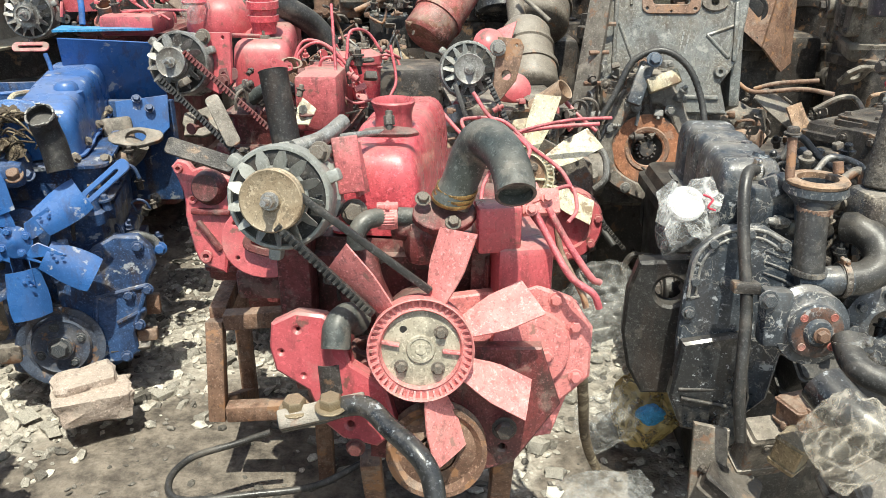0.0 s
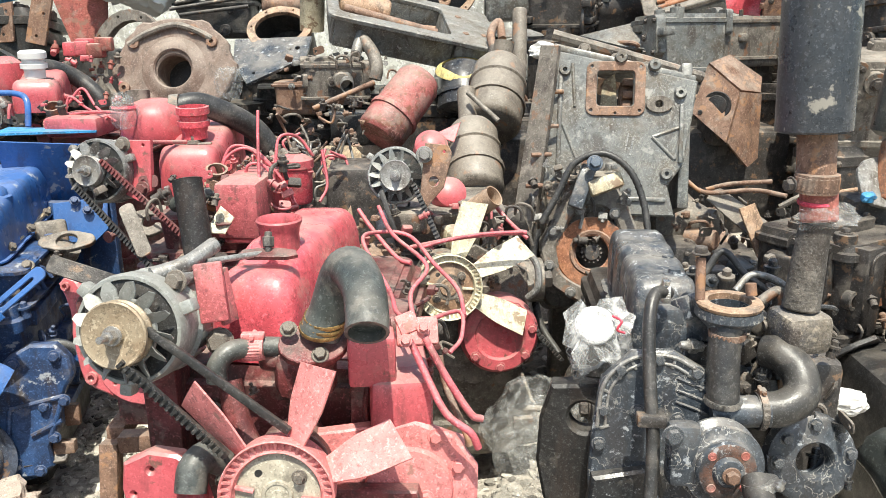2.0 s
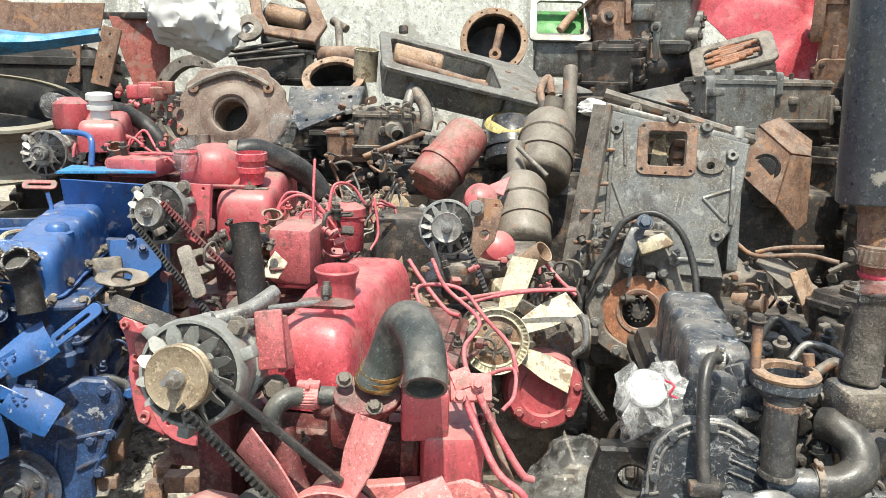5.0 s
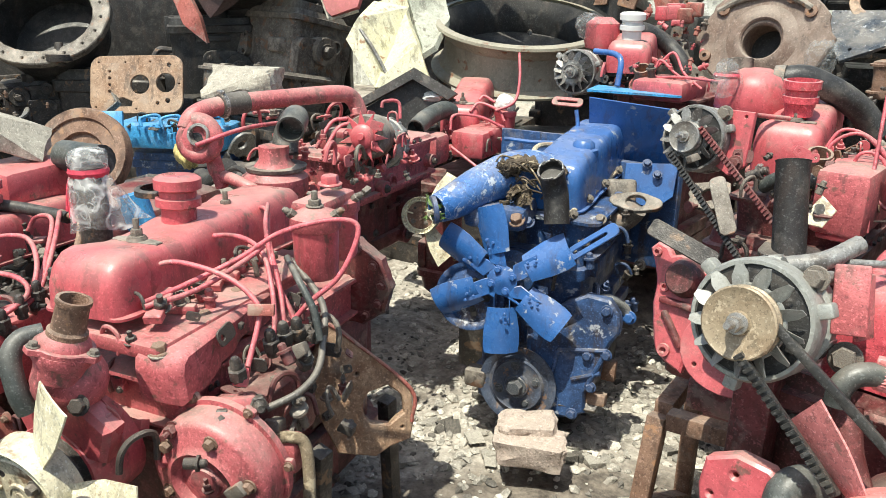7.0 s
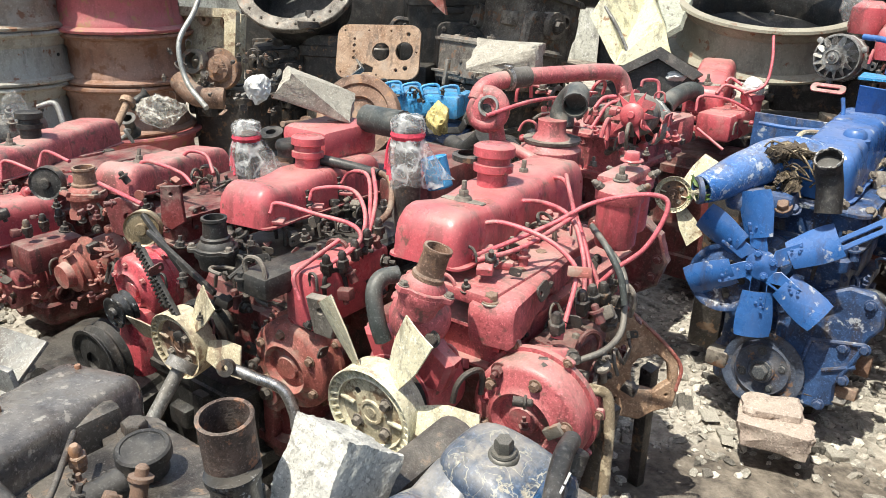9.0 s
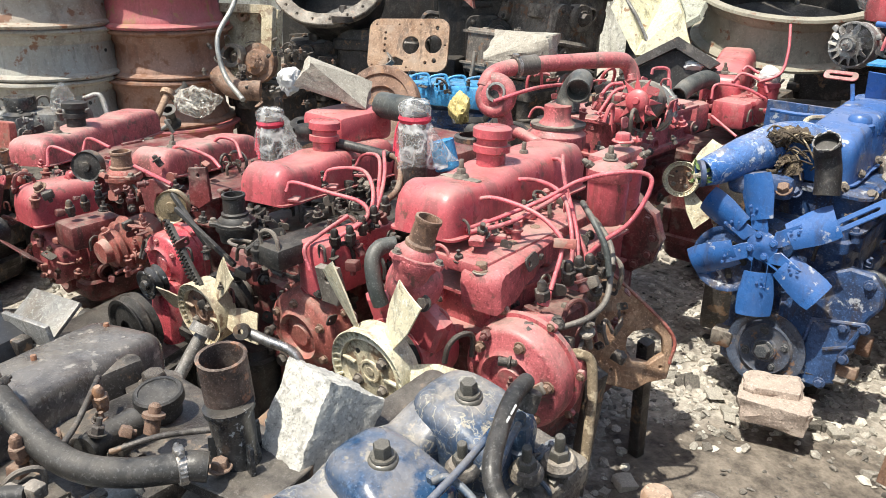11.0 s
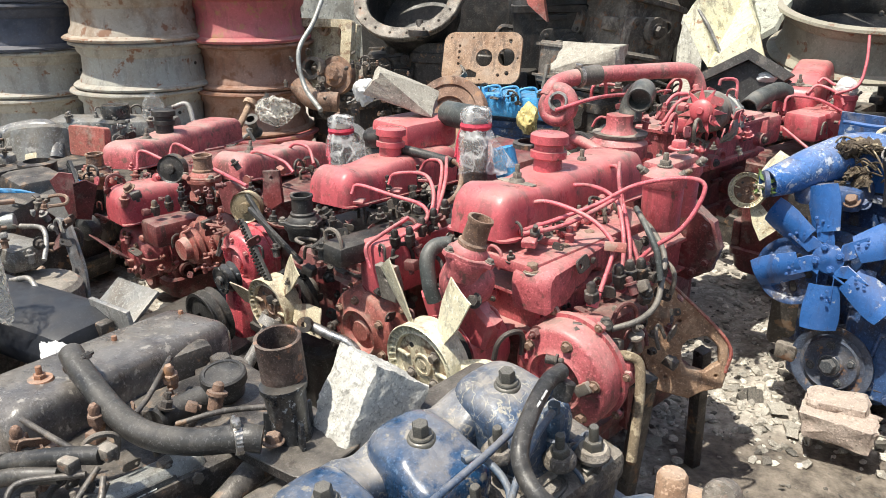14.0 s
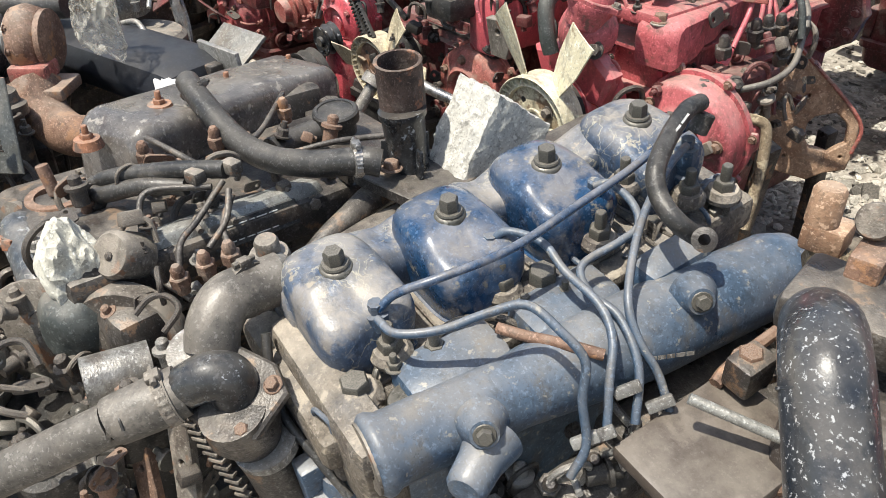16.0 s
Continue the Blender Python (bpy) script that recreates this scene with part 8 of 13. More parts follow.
# injectors, nuts
for q in ((-0.502, 0.032, 0.569), (-0.533, 0.176, 0.593), (-0.553, 0.318, 0.616), (-0.554, 0.446, 0.643)):
    m = facing(q, UPB)
    spun("injector", b1, m, [(0, 0.02), (0.008, 0.02), (0.008, 0.008), (0.014, 0.008), (0.014, -0.012), (0.011, -0.014), (0.011, -0.028), (0.016, -0.03), (0.016, -0.06), (0, -0.06)], blue_navy, "", 8)
for q, r_ in (((-0.483, 0.037, 0.547), 0.015), ((-0.511, 0.179, 0.564), 0.015), ((-0.522, 0.310, 0.587), 0.015), ((-0.465, -0.008, 0.522), 0.0175), ((-0.502, 0.225, 0.562), 0.0185), ((-0.484, 0.130, 0.534), 0.017), ((-0.532, 0.440, 0.609), 0.014), ((-0.530, 0.493, 0.602), 0.015), ((-0.571, 0.373, 0.620), 0.014), ((-0.470, 0.081, 0.538), 0.013), ((-0.485, 0.195, 0.539), 0.012)):
    spun("nut_washer", b1, facing(Vector(q) - UPB * 0.02, UPB), [(0, 0.0), (r_ * 1.5, 0), (r_ * 1.55, 0.006), (r_ * 1.2, 0.014), (0, 0.014)], deck_dirt)
    bolt(b1, Vector(q) - UPB * 0.012, UPB, r_ * 0.9, r_ * 1.1, bolt_dark, stud=1 if r_ < 0.016 else 0)
# blue fuel lines
fuel_lines(b1, ([(-0.497, 0.032, 0.581), (-0.491, 0.050, 0.600), (-0.475, 0.093, 0.618), (-0.478, 0.170, 0.628), (-0.500, 0.261, 0.645), (-0.524, 0.339, 0.656), (-0.551, 0.417, 0.671), (-0.560, 0.460, 0.678)],), 0.0058, blue_gloss)
fuel_lines(b1, ([(-0.485, 0.026, 0.580), (-0.456, 0.034, 0.581), (-0.433, 0.071, 0.590), (-0.416, 0.110, 0.609), (-0.398, 0.142, 0.622), (-0.367, 0.160, 0.609), (-0.343, 0.175, 0.585), (-0.332, 0.169, 0.548), (-0.315, 0.167, 0.506), (-0.312, 0.151, 0.474)],
                [(-0.530, 0.175, 0.606), (-0.520, 0.189, 0.619), (-0.492, 0.215, 0.614), (-0.454, 0.220, 0.601), (-0.409, 0.234, 0.585), (-0.374, 0.228, 0.569), (-0.347, 0.210, 0.540), (-0.326, 0.198, 0.504)],
                [(-0.543, 0.310, 0.634), (-0.530, 0.322, 0.641), (-0.495, 0.328, 0.633), (-0.473, 0.322, 0.618), (-0.466, 0.293, 0.609), (-0.463, 0.247, 0.594), (-0.431, 0.238, 0.582), (-0.395, 0.249, 0.575), (-0.350, 0.245, 0.547), (-0.323, 0.229, 0.501)],
                [(-0.544, 0.435, 0.658), (-0.512, 0.383, 0.654), (-0.468, 0.321, 0.628), (-0.403, 0.263, 0.594), (-0.370, 0.256, 0.563), (-0.345, 0.266, 0.535), (-0.320, 0.268, 0.503)]), 0.0056, blue_navy)
fuel_lines(b1, ([(-0.453, 0.143, 0.553), (-0.430, 0.164, 0.552), (-0.397, 0.189, 0.558), (-0.369, 0.217, 0.556)],), 0.0075, rust_iron)
for q in ((-0.340, 0.227, 0.532), (-0.323, 0.256, 0.517), (-0.324, 0.172, 0.503), (-0.320, 0.187, 0.507)):
    block("line_clip", b1, facing(q, (0.7, -0.5, 0.4), roll=30), (0.028, 0.012, 0.009), alloy_dark, 0.002)
for i in range(8):
    q = Vector((-0.349, 0.154, 0.419)) + Vector((0.0, 0.05 * i, 0.012 * i))
    nut_stack(b1, q, (0.5, -0.3, 0.8), 0.011, iron)
    line(b1, [q, q + Vector((0.02, 0.01, 0.03)), q + Vector((0.045, 0.005, 0.035))], 0.0045, alloy_dark)
block("injection_pump", b1, near((-0.353, 0.266, 0.385)), (0.07, 0.4, 0.1), iron, 0.015, "oily black injection pump")
hose(b1, [(-0.556, 0.455, 0.704), (-0.536, 0.418, 0.709), (-0.508, 0.375, 0.699), (-0.475, 0.335, 0.683), (-0.452, 0.326, 0.663), (-0.424, 0.331, 0.647), (-0.417, 0.362, 0.622)], 0.0105, rubber, "hydraulic_hose", "black hydraulic hose with faded white print")
bars(b1, facing((-0.501, 0.363, 0.690), (0.7, -0.5, 0.5), roll=60), 0.07, 0.008, 1, ink, "hose_print", 4, 0.9)
spun("hose_end", b1, facing((-0.405, 0.351, 0.633), (0.6, -0.6, 0.5)), [(0.006, 0.0), (0.013, 0), (0.013, 0.012), (0.006, 0.014), (0.006, 0)], iron)
cyl("hose_union", b1, (-0.547, 0.458, 0.694), (-0.547, 0.449, 0.671), 0.012, iron)
# front face and elbow
b = bmesh.new()
box(b, near((-0.497, -0.019, 0.460)), (0.22, 0.05, 0.13), 0.016)
part("front_face", b, deck_dirt, b1, "mud-streaked front face of the engine")
hose(b1, [(-0.619, -0.036, 0.562), (-0.616, -0.062, 0.560), (-0.606, -0.098, 0.560), (-0.590, -0.119, 0.544), (-0.577, -0.127, 0.521)], 0.029, rubber_brown, "top_hose", "dusty grey rubber elbow hose", 20, 0.0, 8)
clamp(b1, (-0.612, -0.074, 0.561), (1, 0.4, 0.1), 0.0305, iron_dusty)
spun("outlet_neck", b1, facing((-0.653, -0.041, 0.569), (0.1, -0.1, 1)), [(0, 0.026), (0.012, 0.026), (0.014, 0.022), (0.014, 0.008), (0.022, 0.006), (0.024, -0.002), (0.021, -0.008), (0.02, -0.03), (0.028, -0.06), (0, -0.06)], iron_dusty)
hose(b1, [(-0.656, -0.042, 0.555), (-0.630, -0.041, 0.556), (-0.622, -0.052, 0.557), (-0.618, -0.065, 0.557)], 0.025, alloy_dark, "neck_elbow", "", 18)
hose(b1, [(-0.547, -0.178, 0.503), (-0.541, -0.160, 0.515), (-0.533, -0.139, 0.526), (-0.529, -0.122, 0.522), (-0.530, -0.115, 0.501), (-0.538, -0.113, 0.476)], 0.025, black, "thermostat_elbow", "smooth black cast thermostat elbow", 22, 0.0, 8, [0.023, 0.0235, 0.025, 0.0265, 0.027, 0.027])
tf = facing((-0.541, -0.120, 0.494), (0.35, -0.4, 0.85), roll=-15)
sheet("thermostat_flange", b1, tf, [(-0.06, -0.03), (-0.03, -0.045), (0.04, -0.04), (0.062, -0.02), (0.06, 0.03), (0.03, 0.045), (-0.04, 0.035)], 0.013, iron, (), "cast flange with three bolts", 0.003)
for x, y in ((-0.047, -0.03), (0.05, -0.022), (0.045, 0.03)):
    bolt(b1, tf @ Vector((x, y, 0.013)), (0.35, -0.4, 0.85), 0.0075, mat=rust_iron)
hose(b1, [(-0.545, -0.165, 0.508), (-0.545, -0.193, 0.501), (-0.549, -0.233, 0.490), (-0.550, -0.241, 0.486), (-0.562, -0.316, 0.458), (-0.574, -0.385, 0.432)], 0.026, rubber_brown, "radiator_pipe", "long grey rubber pipe with a crack", 22, 0.0, 6, [0.0275, 0.0285, 0.0265, 0.023, 0.0225, 0.0225])
hose(b1, [(-0.537, -0.228, 0.512), (-0.527, -0.227, 0.509), (-0.520, -0.226, 0.500)], 0.0016, iron_dark, "crack", "dark split in the rubber", 6)
clamp(b1, (-0.545, -0.181, 0.504), Vector((-0.545, -0.193, 0.501)) - Vector((-0.545, -0.165, 0.508)), 0.0285, iron_dusty, 0.014)
clamp(b1, (-0.578, -0.140, 0.524), (0.2, -0.15, 1), 0.031, alloy_dark, 0.012)
lathe_ = facing((-0.521, -0.107, 0.440), (0.2, -0.3, 1))
spun("thermostat_body", b1, lathe_, [(0, 0.06), (0.036, 0.06), (0.04, 0.03), (0.031, 0.0), (0.033, -0.05), (0.04, -0.12), (0, -0.12)], iron)
clamp(b1, (-0.513, -0.097, 0.434), (0.2, -0.3, 1), 0.034, alloy_dark, 0.014)
hose(b1, [(-0.571, -0.071, 0.530), (-0.551, -0.075, 0.500), (-0.521, -0.074, 0.460), (-0.475, -0.053, 0.428), (-0.440, -0.031, 0.393)], 0.0055, rubber, "cable", "black cable")

# ---- dark engine with the brown-black rocker cover ----
k1 = thing("diesel_engine", (-1.05, 0.0, 0.05), "brown-black diesel engine with a long black hose over it", "engine", "scrap engines in the yard")
casting(k1, upright((-1.1, -0.05, 0.26), 14), (0.28, 0.62, 0.42), iron, 111, 22)
block("head_deck", k1, upright((-0.962, -0.023, 0.498), 14) @ pose(0, 0, -0.013), (0.26, 0.56, 0.06), iron, 0.012, "dusty black cylinder head")
casting(k1, upright((-0.925, -0.021, 0.449), 14), (0.16, 0.5, 0.1), iron_dusty, 112, 14, "side_casting")
rocker_cover(k1, (-1.045, -0.195, 0.494), (-1.295, 0.19, 0.448), 0.155, 0.1, brown_black, None, None, "glossy brown-black rocker cover with rusty nuts", False, 0, (0.2, 0.24))
b = bmesh.new()
for sx in (-0.08, 0.08):
    rod(b, Vector((-1.045, -0.195, 0.495)) + Vector((0.84 * sx, 0.545 * sx, 0)), Vector((-1.295, 0.19, 0.449)) + Vector((0.84 * sx, 0.545 * sx, 0)), 0.005, seg=8)
part("gasket_flange", b, iron_dusty, k1, "pale gasket flange under the cover")
for q in ((-1.038, -0.208, 0.577), (-1.095, -0.099, 0.588), (-1.210, 0.022, 0.558), (-1.298, 0.151, 0.540)):
    spun("nut_washer", k1, upright(q), [(0, 0.004), (0.018, 0.003), (0.022, -0.01), (0, -0.01)], rust_orange)
    bolt(k1, q, (0, 0, 1), 0.0095, mat=rust_orange, stud=1)
hose(k1, [(-1.111, -0.051, 0.612), (-1.064, -0.045, 0.605), (-0.966, -0.018, 0.578), (-0.885, 0.011, 0.575), (-0.819, 0.057, 0.586), (-0.768, 0.111, 0.603), (-0.756, 0.133, 0.600)], 0.0185, rubber, "radiator_hose", "long curved black rubber hose", 18, 0.0, 10)
clamp(k1, (-1.085, -0.047, 0.607), (0.3, 0.3, -0.6), 0.0195, iron)
clamp(k1, (-0.770, 0.105, 0.603), (0.1, 1, 0), 0.0195, steel)
hose(k1, [(-0.862, -0.100, 0.566), (-0.896, -0.154, 0.562), (-0.931, -0.205, 0.543), (-0.952, -0.209, 0.550), (-0.923, -0.171, 0.569), (-0.876, -0.102, 0.585), (-0.834, -0.050, 0.594)], 0.012, rubber, "fuel_hose", "black fuel hose loop")
fuel_lines(k1, ([(-0.994, -0.131, 0.584), (-0.934, -0.107, 0.588), (-0.880, -0.079, 0.585)], [(-1.089, 0.088, 0.577), (-0.982, 0.035, 0.579), (-0.932, 0.007, 0.583)], [(-0.830, -0.072, 0.576), (-0.861, -0.149, 0.570), (-0.832, -0.166, 0.540), (-0.789, -0.166, 0.498), (-0.724, -0.130, 0.487)],
                [(-0.828, -0.057, 0.582), (-0.798, -0.099, 0.551), (-0.774, -0.126, 0.538), (-0.748, -0.136, 0.515)], [(-0.810, -0.054, 0.578), (-0.774, -0.068, 0.556), (-0.747, -0.097, 0.538)], [(-0.805, -0.052, 0.572), (-0.772, -0.073, 0.550), (-0.733, -0.073, 0.532)],
                [(-0.917, 0.057, 0.558), (-0.881, 0.115, 0.580), (-0.813, 0.167, 0.608)]), 0.0052, iron)
for q in ((-0.959, -0.138, 0.566), (-0.967, -0.040, 0.566), (-1.041, 0.078, 0.560), (-0.730, -0.137, 0.507), (-0.725, -0.105, 0.521), (-0.719, -0.075, 0.531)):
    nut_stack(k1, q, (0.1, -0.1, 1), 0.0108, rust_iron)
for q in ((-0.846, -0.088, 0.587), (-0.833, -0.043, 0.597), (-0.860, -0.065, 0.585)):
    block("line_union", k1, upright(q, 30), (0.024, 0.02, 0.018), iron_dusty, 0.004)
spun("breather_cap", k1, facing((-1.027, 0.155, 0.551), (0.1, -0.1, 1)), [(0, 0.01), (0.028, 0.01), (0.029, 0.012), (0.034, 0.012), (0.037, 0.009), (0.037, -0.006), (0.031, -0.007), (0.03, -0.03), (0, -0.03)], rubber, "flat black breather cap")
hose(k1, [(-0.990, 0.112, 0.546), (-0.980, 0.073, 0.544), (-0.958, 0.033, 0.545)], 0.02, rubber, "breather_hose", "", 16, 0, 8, None, 0.08)
dp = facing((-0.832, -0.0235, 0.504), (0.93, 0.23, 0.3))
b = bmesh.new()
loft(b, dp @ pose(-0.014, 0.002, 0), [[(x, y - 0.004 * (z < -0.06), z) for x, y in round_rect(0.25 * k, 0.058 * k2, 0.01, 4)] for z, k, k2 in ((-0.09, 1.0, 1.0), (-0.012, 1.0, 1.0), (-0.005, 0.985, 0.93), (-0.003, 0.96, 0.82), (-0.003, 0.5, 0.3))])
part("side_cover", b, alloy, k1, "worn grey cast side cover", 40)
for x in (-0.115, 0.09):
    bolt(k1, dp @ Vector((x, 0.0, -0.003)), (0.93, 0.23, 0.3), 0.009, mat=iron_dusty)
plate_ob = sheet("data_plate", k1, dp @ pose(0, 0, -0.003), round_rect(0.126, 0.034, 0.003, 2), 0.003, dark_plate, (), "black maker's plate with worn white print")
bars(plate_ob, dp @ pose(0, 0, 0.0002), 0.112, 0.027, 5, ink, "plate_print", 7, 0.5)
# front: cap housing, cloth bag, pump
spun("water_neck", k1, upright((-1.006, -0.265, 0.518)), [(0, -0.012), (0.028, -0.012), (0.03, 0), (0.042, 0), (0.044, -0.006), (0.037, -0.014), (0.036, -0.1), (0, -0.1)], rust_iron, "rusty water neck with a stud")
cyl("stud", k1, (-1.007, -0.266, 0.518), (-1.016, -0.273, 0.562), 0.009, rust_iron)
hose(k1, [(-0.985, -0.319, 0.492), (-0.935, -0.311, 0.483), (-0.876, -0.301, 0.463), (-0.831, -0.298, 0.439)], 0.026, black_grey, "convoluted_hose", "ribbed blue-grey hose", 16, 0, 8, None, 0.09)
clamp(k1, (-0.953, -0.316, 0.487), (0.3, -0.2, -1), 0.027, rust_orange, 0.014)
spun("flange_eye", k1, facing((-1.010, -0.317, 0.492), (0.7, -0.7, 0.2)), [(0.008, 0), (0.024, 0), (0.026, 0.012), (0.008, 0.014), (0.008, 0)], iron_dusty)
block("pump_body", k1, upright((-0.860, -0.215, 0.493), 20), (0.14, 0.12, 0.07), iron, 0.02)
spun("pump_cap", k1, facing((-0.796, -0.196, 0.526), (0.5, -0.6, 0.5)), [(0, 0.02), (0.026, 0.02), (0.03, 0.015), (0.03, -0.03), (0, -0.03)], iron_dusty)
bgw = thing("cloth_bag", (-0.795, -0.256, 0.451), "crumpled white bag tied over a dark grey sack", "bag")
crumple(bgw, upright((-0.815, -0.255, 0.503), 20), (0.09, 0.07, 0.13), 31, rag_white, "white_bag", "crumpled white plastic bag", cuts=4, amp=0.5, small=0.4)
crumple(bgw, upright((-0.803, -0.261, 0.442), 10), (0.1, 0.1, 0.12), 32, rubber_green, "sack", "dark grey stuffed sack", cuts=3, amp=0.12)
b = bmesh.new()
pipe(b, (-0.693, -0.192, 0.430), (-0.688, -0.268, 0.433), 0.031, 0.003)
part("open_pipe", b, alloy_dark, k1, "grey open-ended water pipe")
cyl("shaft_housing", k1, (-0.876, -0.355, 0.376), (-0.858, -0.288, 0.391), 0.03, rust_tan)
spun("grey_disc", k1, facing((-0.816, -0.305, 0.415), (0.85, -0.5, 0.1)), [(0, 0.004), (0.08, 0.003), (0.085, 0), (0.085, -0.006), (0, -0.006)], iron_dusty)
block("pump_block", k1, upright((-0.755, -0.197, 0.433), 20), (0.08, 0.08, 0.1), iron, 0.02)
casting(k1, upright((-0.814, -0.257, 0.403), 20), (0.09, 0.09, 0.12), iron, 115, 8, "pump_casting", "", False)
spun("pump_rim", k1, facing((-0.751, -0.214, 0.430), (0.85, -0.45, 0.1)), [(0, 0.01), (0.03, 0.012), (0.05, 0.004), (0.07, 0.006), (0.074, 0), (0.074, -0.02), (0.06, -0.03), (0, -0.03)], iron_dusty, "round cast water pump rim", 32)
casting(k1, upright((-0.847, -0.273, 0.206), 20), (0.3, 0.3, 0.24), iron_dark, 114, 14, "front_housing")
for i in range(16):
    block("gear_tooth", k1, facing(Vector((-0.619, -0.171, 0.354)) + Vector((0.003 * i, 0.004 * i, -0.011 * i + 0.05)), (0.7, -0.6, 0.2)), (0.02, 0.005, 0.01), iron_dusty, 0.001)

# ---- rusty pipe on a black foot, white stone ----
rpz = thing("exhaust_manifold", (-0.767, 0.175, 0.551), "rusty open pipe on a black cast foot", "exhaust")
open_pipe("rusty_pipe", rpz, (-0.812, 0.187, 0.640), (-0.806, 0.179, 0.714), 0.031, rust_char, "flaking charred rusty pipe end", 0.004, 0.003)
spun("pipe_socket", rpz, facing((-0.791, 0.183, 0.589), (-0.05, -0.08, 1)), [(0, -0.06), (0.03, -0.06), (0.026, 0), (0.029, 0.05), (0.032, 0.055), (0.032, 0.062), (0, 0.062)], black)
b = bmesh.new()
for a in (0, 120, 240):
    box(b, upright((-0.786, 0.185, 0.583), a) @ pose(0.032, 0, -0.02), (0.02, 0.008, 0.09), 0.002, 0.7)
part("foot_rib", b, black, rpz)
sheet("foot_flange", rpz, upright((-0.776, 0.187, 0.553), 25), round_rect(0.15, 0.12, 0.03, 4), 0.016, iron)
bolt(rpz, (-0.772, 0.152, 0.580), (0, 0, 1), 0.011, mat=rust_iron)
b = bmesh.new()
tube(b, [(-0.814, 0.175, 0.540), (-0.794, 0.139, 0.535), (-0.767, 0.091, 0.527), (-0.739, 0.038, 0.511), (-0.723, -0.004, 0.478)], 0.04, 16, 6, 0, [0.03, 0.022, 0.017, 0.014, 0.013])
part("manifold_arm", b, iron, rpz, "oily cast manifold arm")
block("manifold_log", rpz, near((-0.747, 0.220, 0.551), (0, 0.05, -0.03)), (0.06, 0.5, 0.05), iron, 0.02)
bs = bmesh.new()
bmesh.ops.create_cube(bs, size=1)
bmesh.ops.subdivide_edges(bs, edges=bs.edges[:], cuts=22, use_grid_fill=True)
for v in bs.verts:
    p = v.co
    e = Vector((3.1, 8.7, 2.2))
    edge = sorted((abs(p.x), abs(p.y), abs(p.z)))[1]
    p = p * (1 - 0.16 * max(0.0, edge - 0.38)) * (1 + 0.05 * noise.noise(p * 3 + e) + 0.045 * abs(noise.noise(p * 9 + e)) + 0.03 * noise.noise(p * 22 + e))
    if v.co.z > 0.3:
        p.z += 0.05 * noise.noise(Vector((p.x * 5, p.y * 5, 4.2))) + 0.04 * abs(noise.noise(Vector((p.x * 14, p.y * 14, 1.2))))
    v.co = Vector((p.x * (0.092 - 0.014 * p.z), p.y * 0.13 + 0.014 * p.z, p.z * 0.1))
bs.transform(facing((-0.776, 0.292, 0.588), (0.14, -0.85, 0.46)))
single("white_stone", bs, white_stone, "rough white limestone block lying on the engine", "stone", angle=30)

# black elbow pipe and brown housing right of the navy engine
bp = thing("intake_elbow", (-0.242, 0.294, 0.449), "glossy black intake elbow speckled with white", "pipe")
hose(bp, [(-0.112, 0.238, 0.579), (-0.151, 0.257, 0.625), (-0.182, 0.273, 0.659), (-0.205, 0.292, 0.666), (-0.234, 0.325, 0.653), (-0.268, 0.369, 0.619)], 0.034, elbow_black, "elbow", "glossy black elbow with white specks", 26, 0.0, 8)
br = thing("gear_housing", (-0.287, 0.322, 0.437), "brown oily gear housing with a square cover", "housing")
block("cover", br, near((-0.267, 0.284, 0.493)), (0.12, 0.16, 0.02), cover_brown, 0.005, "flat oily brown cover plate")
casting(br, near((-0.328, 0.415, 0.370)), (0.2, 0.34, 0.2), iron, 121, 12, "housing_body")
block("stud_block", br, near((-0.304, 0.342, 0.544)), (0.032, 0.042, 0.04), iron, 0.005)
bolt(br, (-0.307, 0.342, 0.554), UPB, 0.0125, mat=rust_iron)
cyl("steel_bar", br, (-0.293, 0.259, 0.550), (-0.228, 0.317, 0.533), 0.0055, alloy)
b = bmesh.new()
tube(b, [(-0.321, 0.321, 0.519), (-0.329, 0.344, 0.526), (-0.344, 0.415, 0.535), (-0.351, 0.460, 0.537)], 0.007, 8)
part("edge_rail", b, rust_iron, br)
yb = thing("mounting_stud", (-0.348, 0.460, 0.640), "tan rusted capped stud block on a rusty flange", "bracket")
spun("cap", yb, upright((-0.313, 0.391, 0.726)), [(0, 0.006), (0.012, 0.006), (0.0145, 0.002), (0.015, -0.03), (0, -0.03)], rust_tan)
block("base", yb, upright((-0.351, 0.457, 0.643), 25), (0.042, 0.042, 0.03), rust_tan, 0.005)
block("post", yb, upright((-0.288, 0.440, 0.618), 25), (0.03, 0.05, 0.1), rust_iron, 0.004)
spun("nut", yb, facing((-0.304, 0.455, 0.685), (0.3, -0.8, 0.4)), [(0, 0.012), (0.016, 0.012), (0.018, 0.006), (0.018, -0.01), (0, -0.01)], iron_dusty)
crumple(yb, upright((-0.342, 0.459, 0.596), 10), (0.05, 0.05, 0.08), 41, rag, "rag_strip", cuts=3, amp=0.6)
block("lower_bracket", yb, upright((-0.253, 0.412, 0.625), 25), (0.14, 0.1, 0.04), iron, 0.01)
block("support", yb, upright((-0.18, 0.42, 0.3), 25), (0.2, 0.16, 0.56), iron, 0.02)
fittings(b1, near(mid, (0.09, 0.0, -0.115)), (0.05, 0.6, 0.02), 80, 19, (blue_navy, deck_dirt, bolt_dark))
fittings(b1, near((-0.373, 0.232, 0.409)), (0.08, 0.4, 0.1), 50, 20, (iron, iron_dark, alloy_dark))
fittings(k1, upright((-0.909, -0.075, 0.537), 14), (0.2, 0.4, 0.06), 60, 21, (iron, iron_dusty, rust_iron))
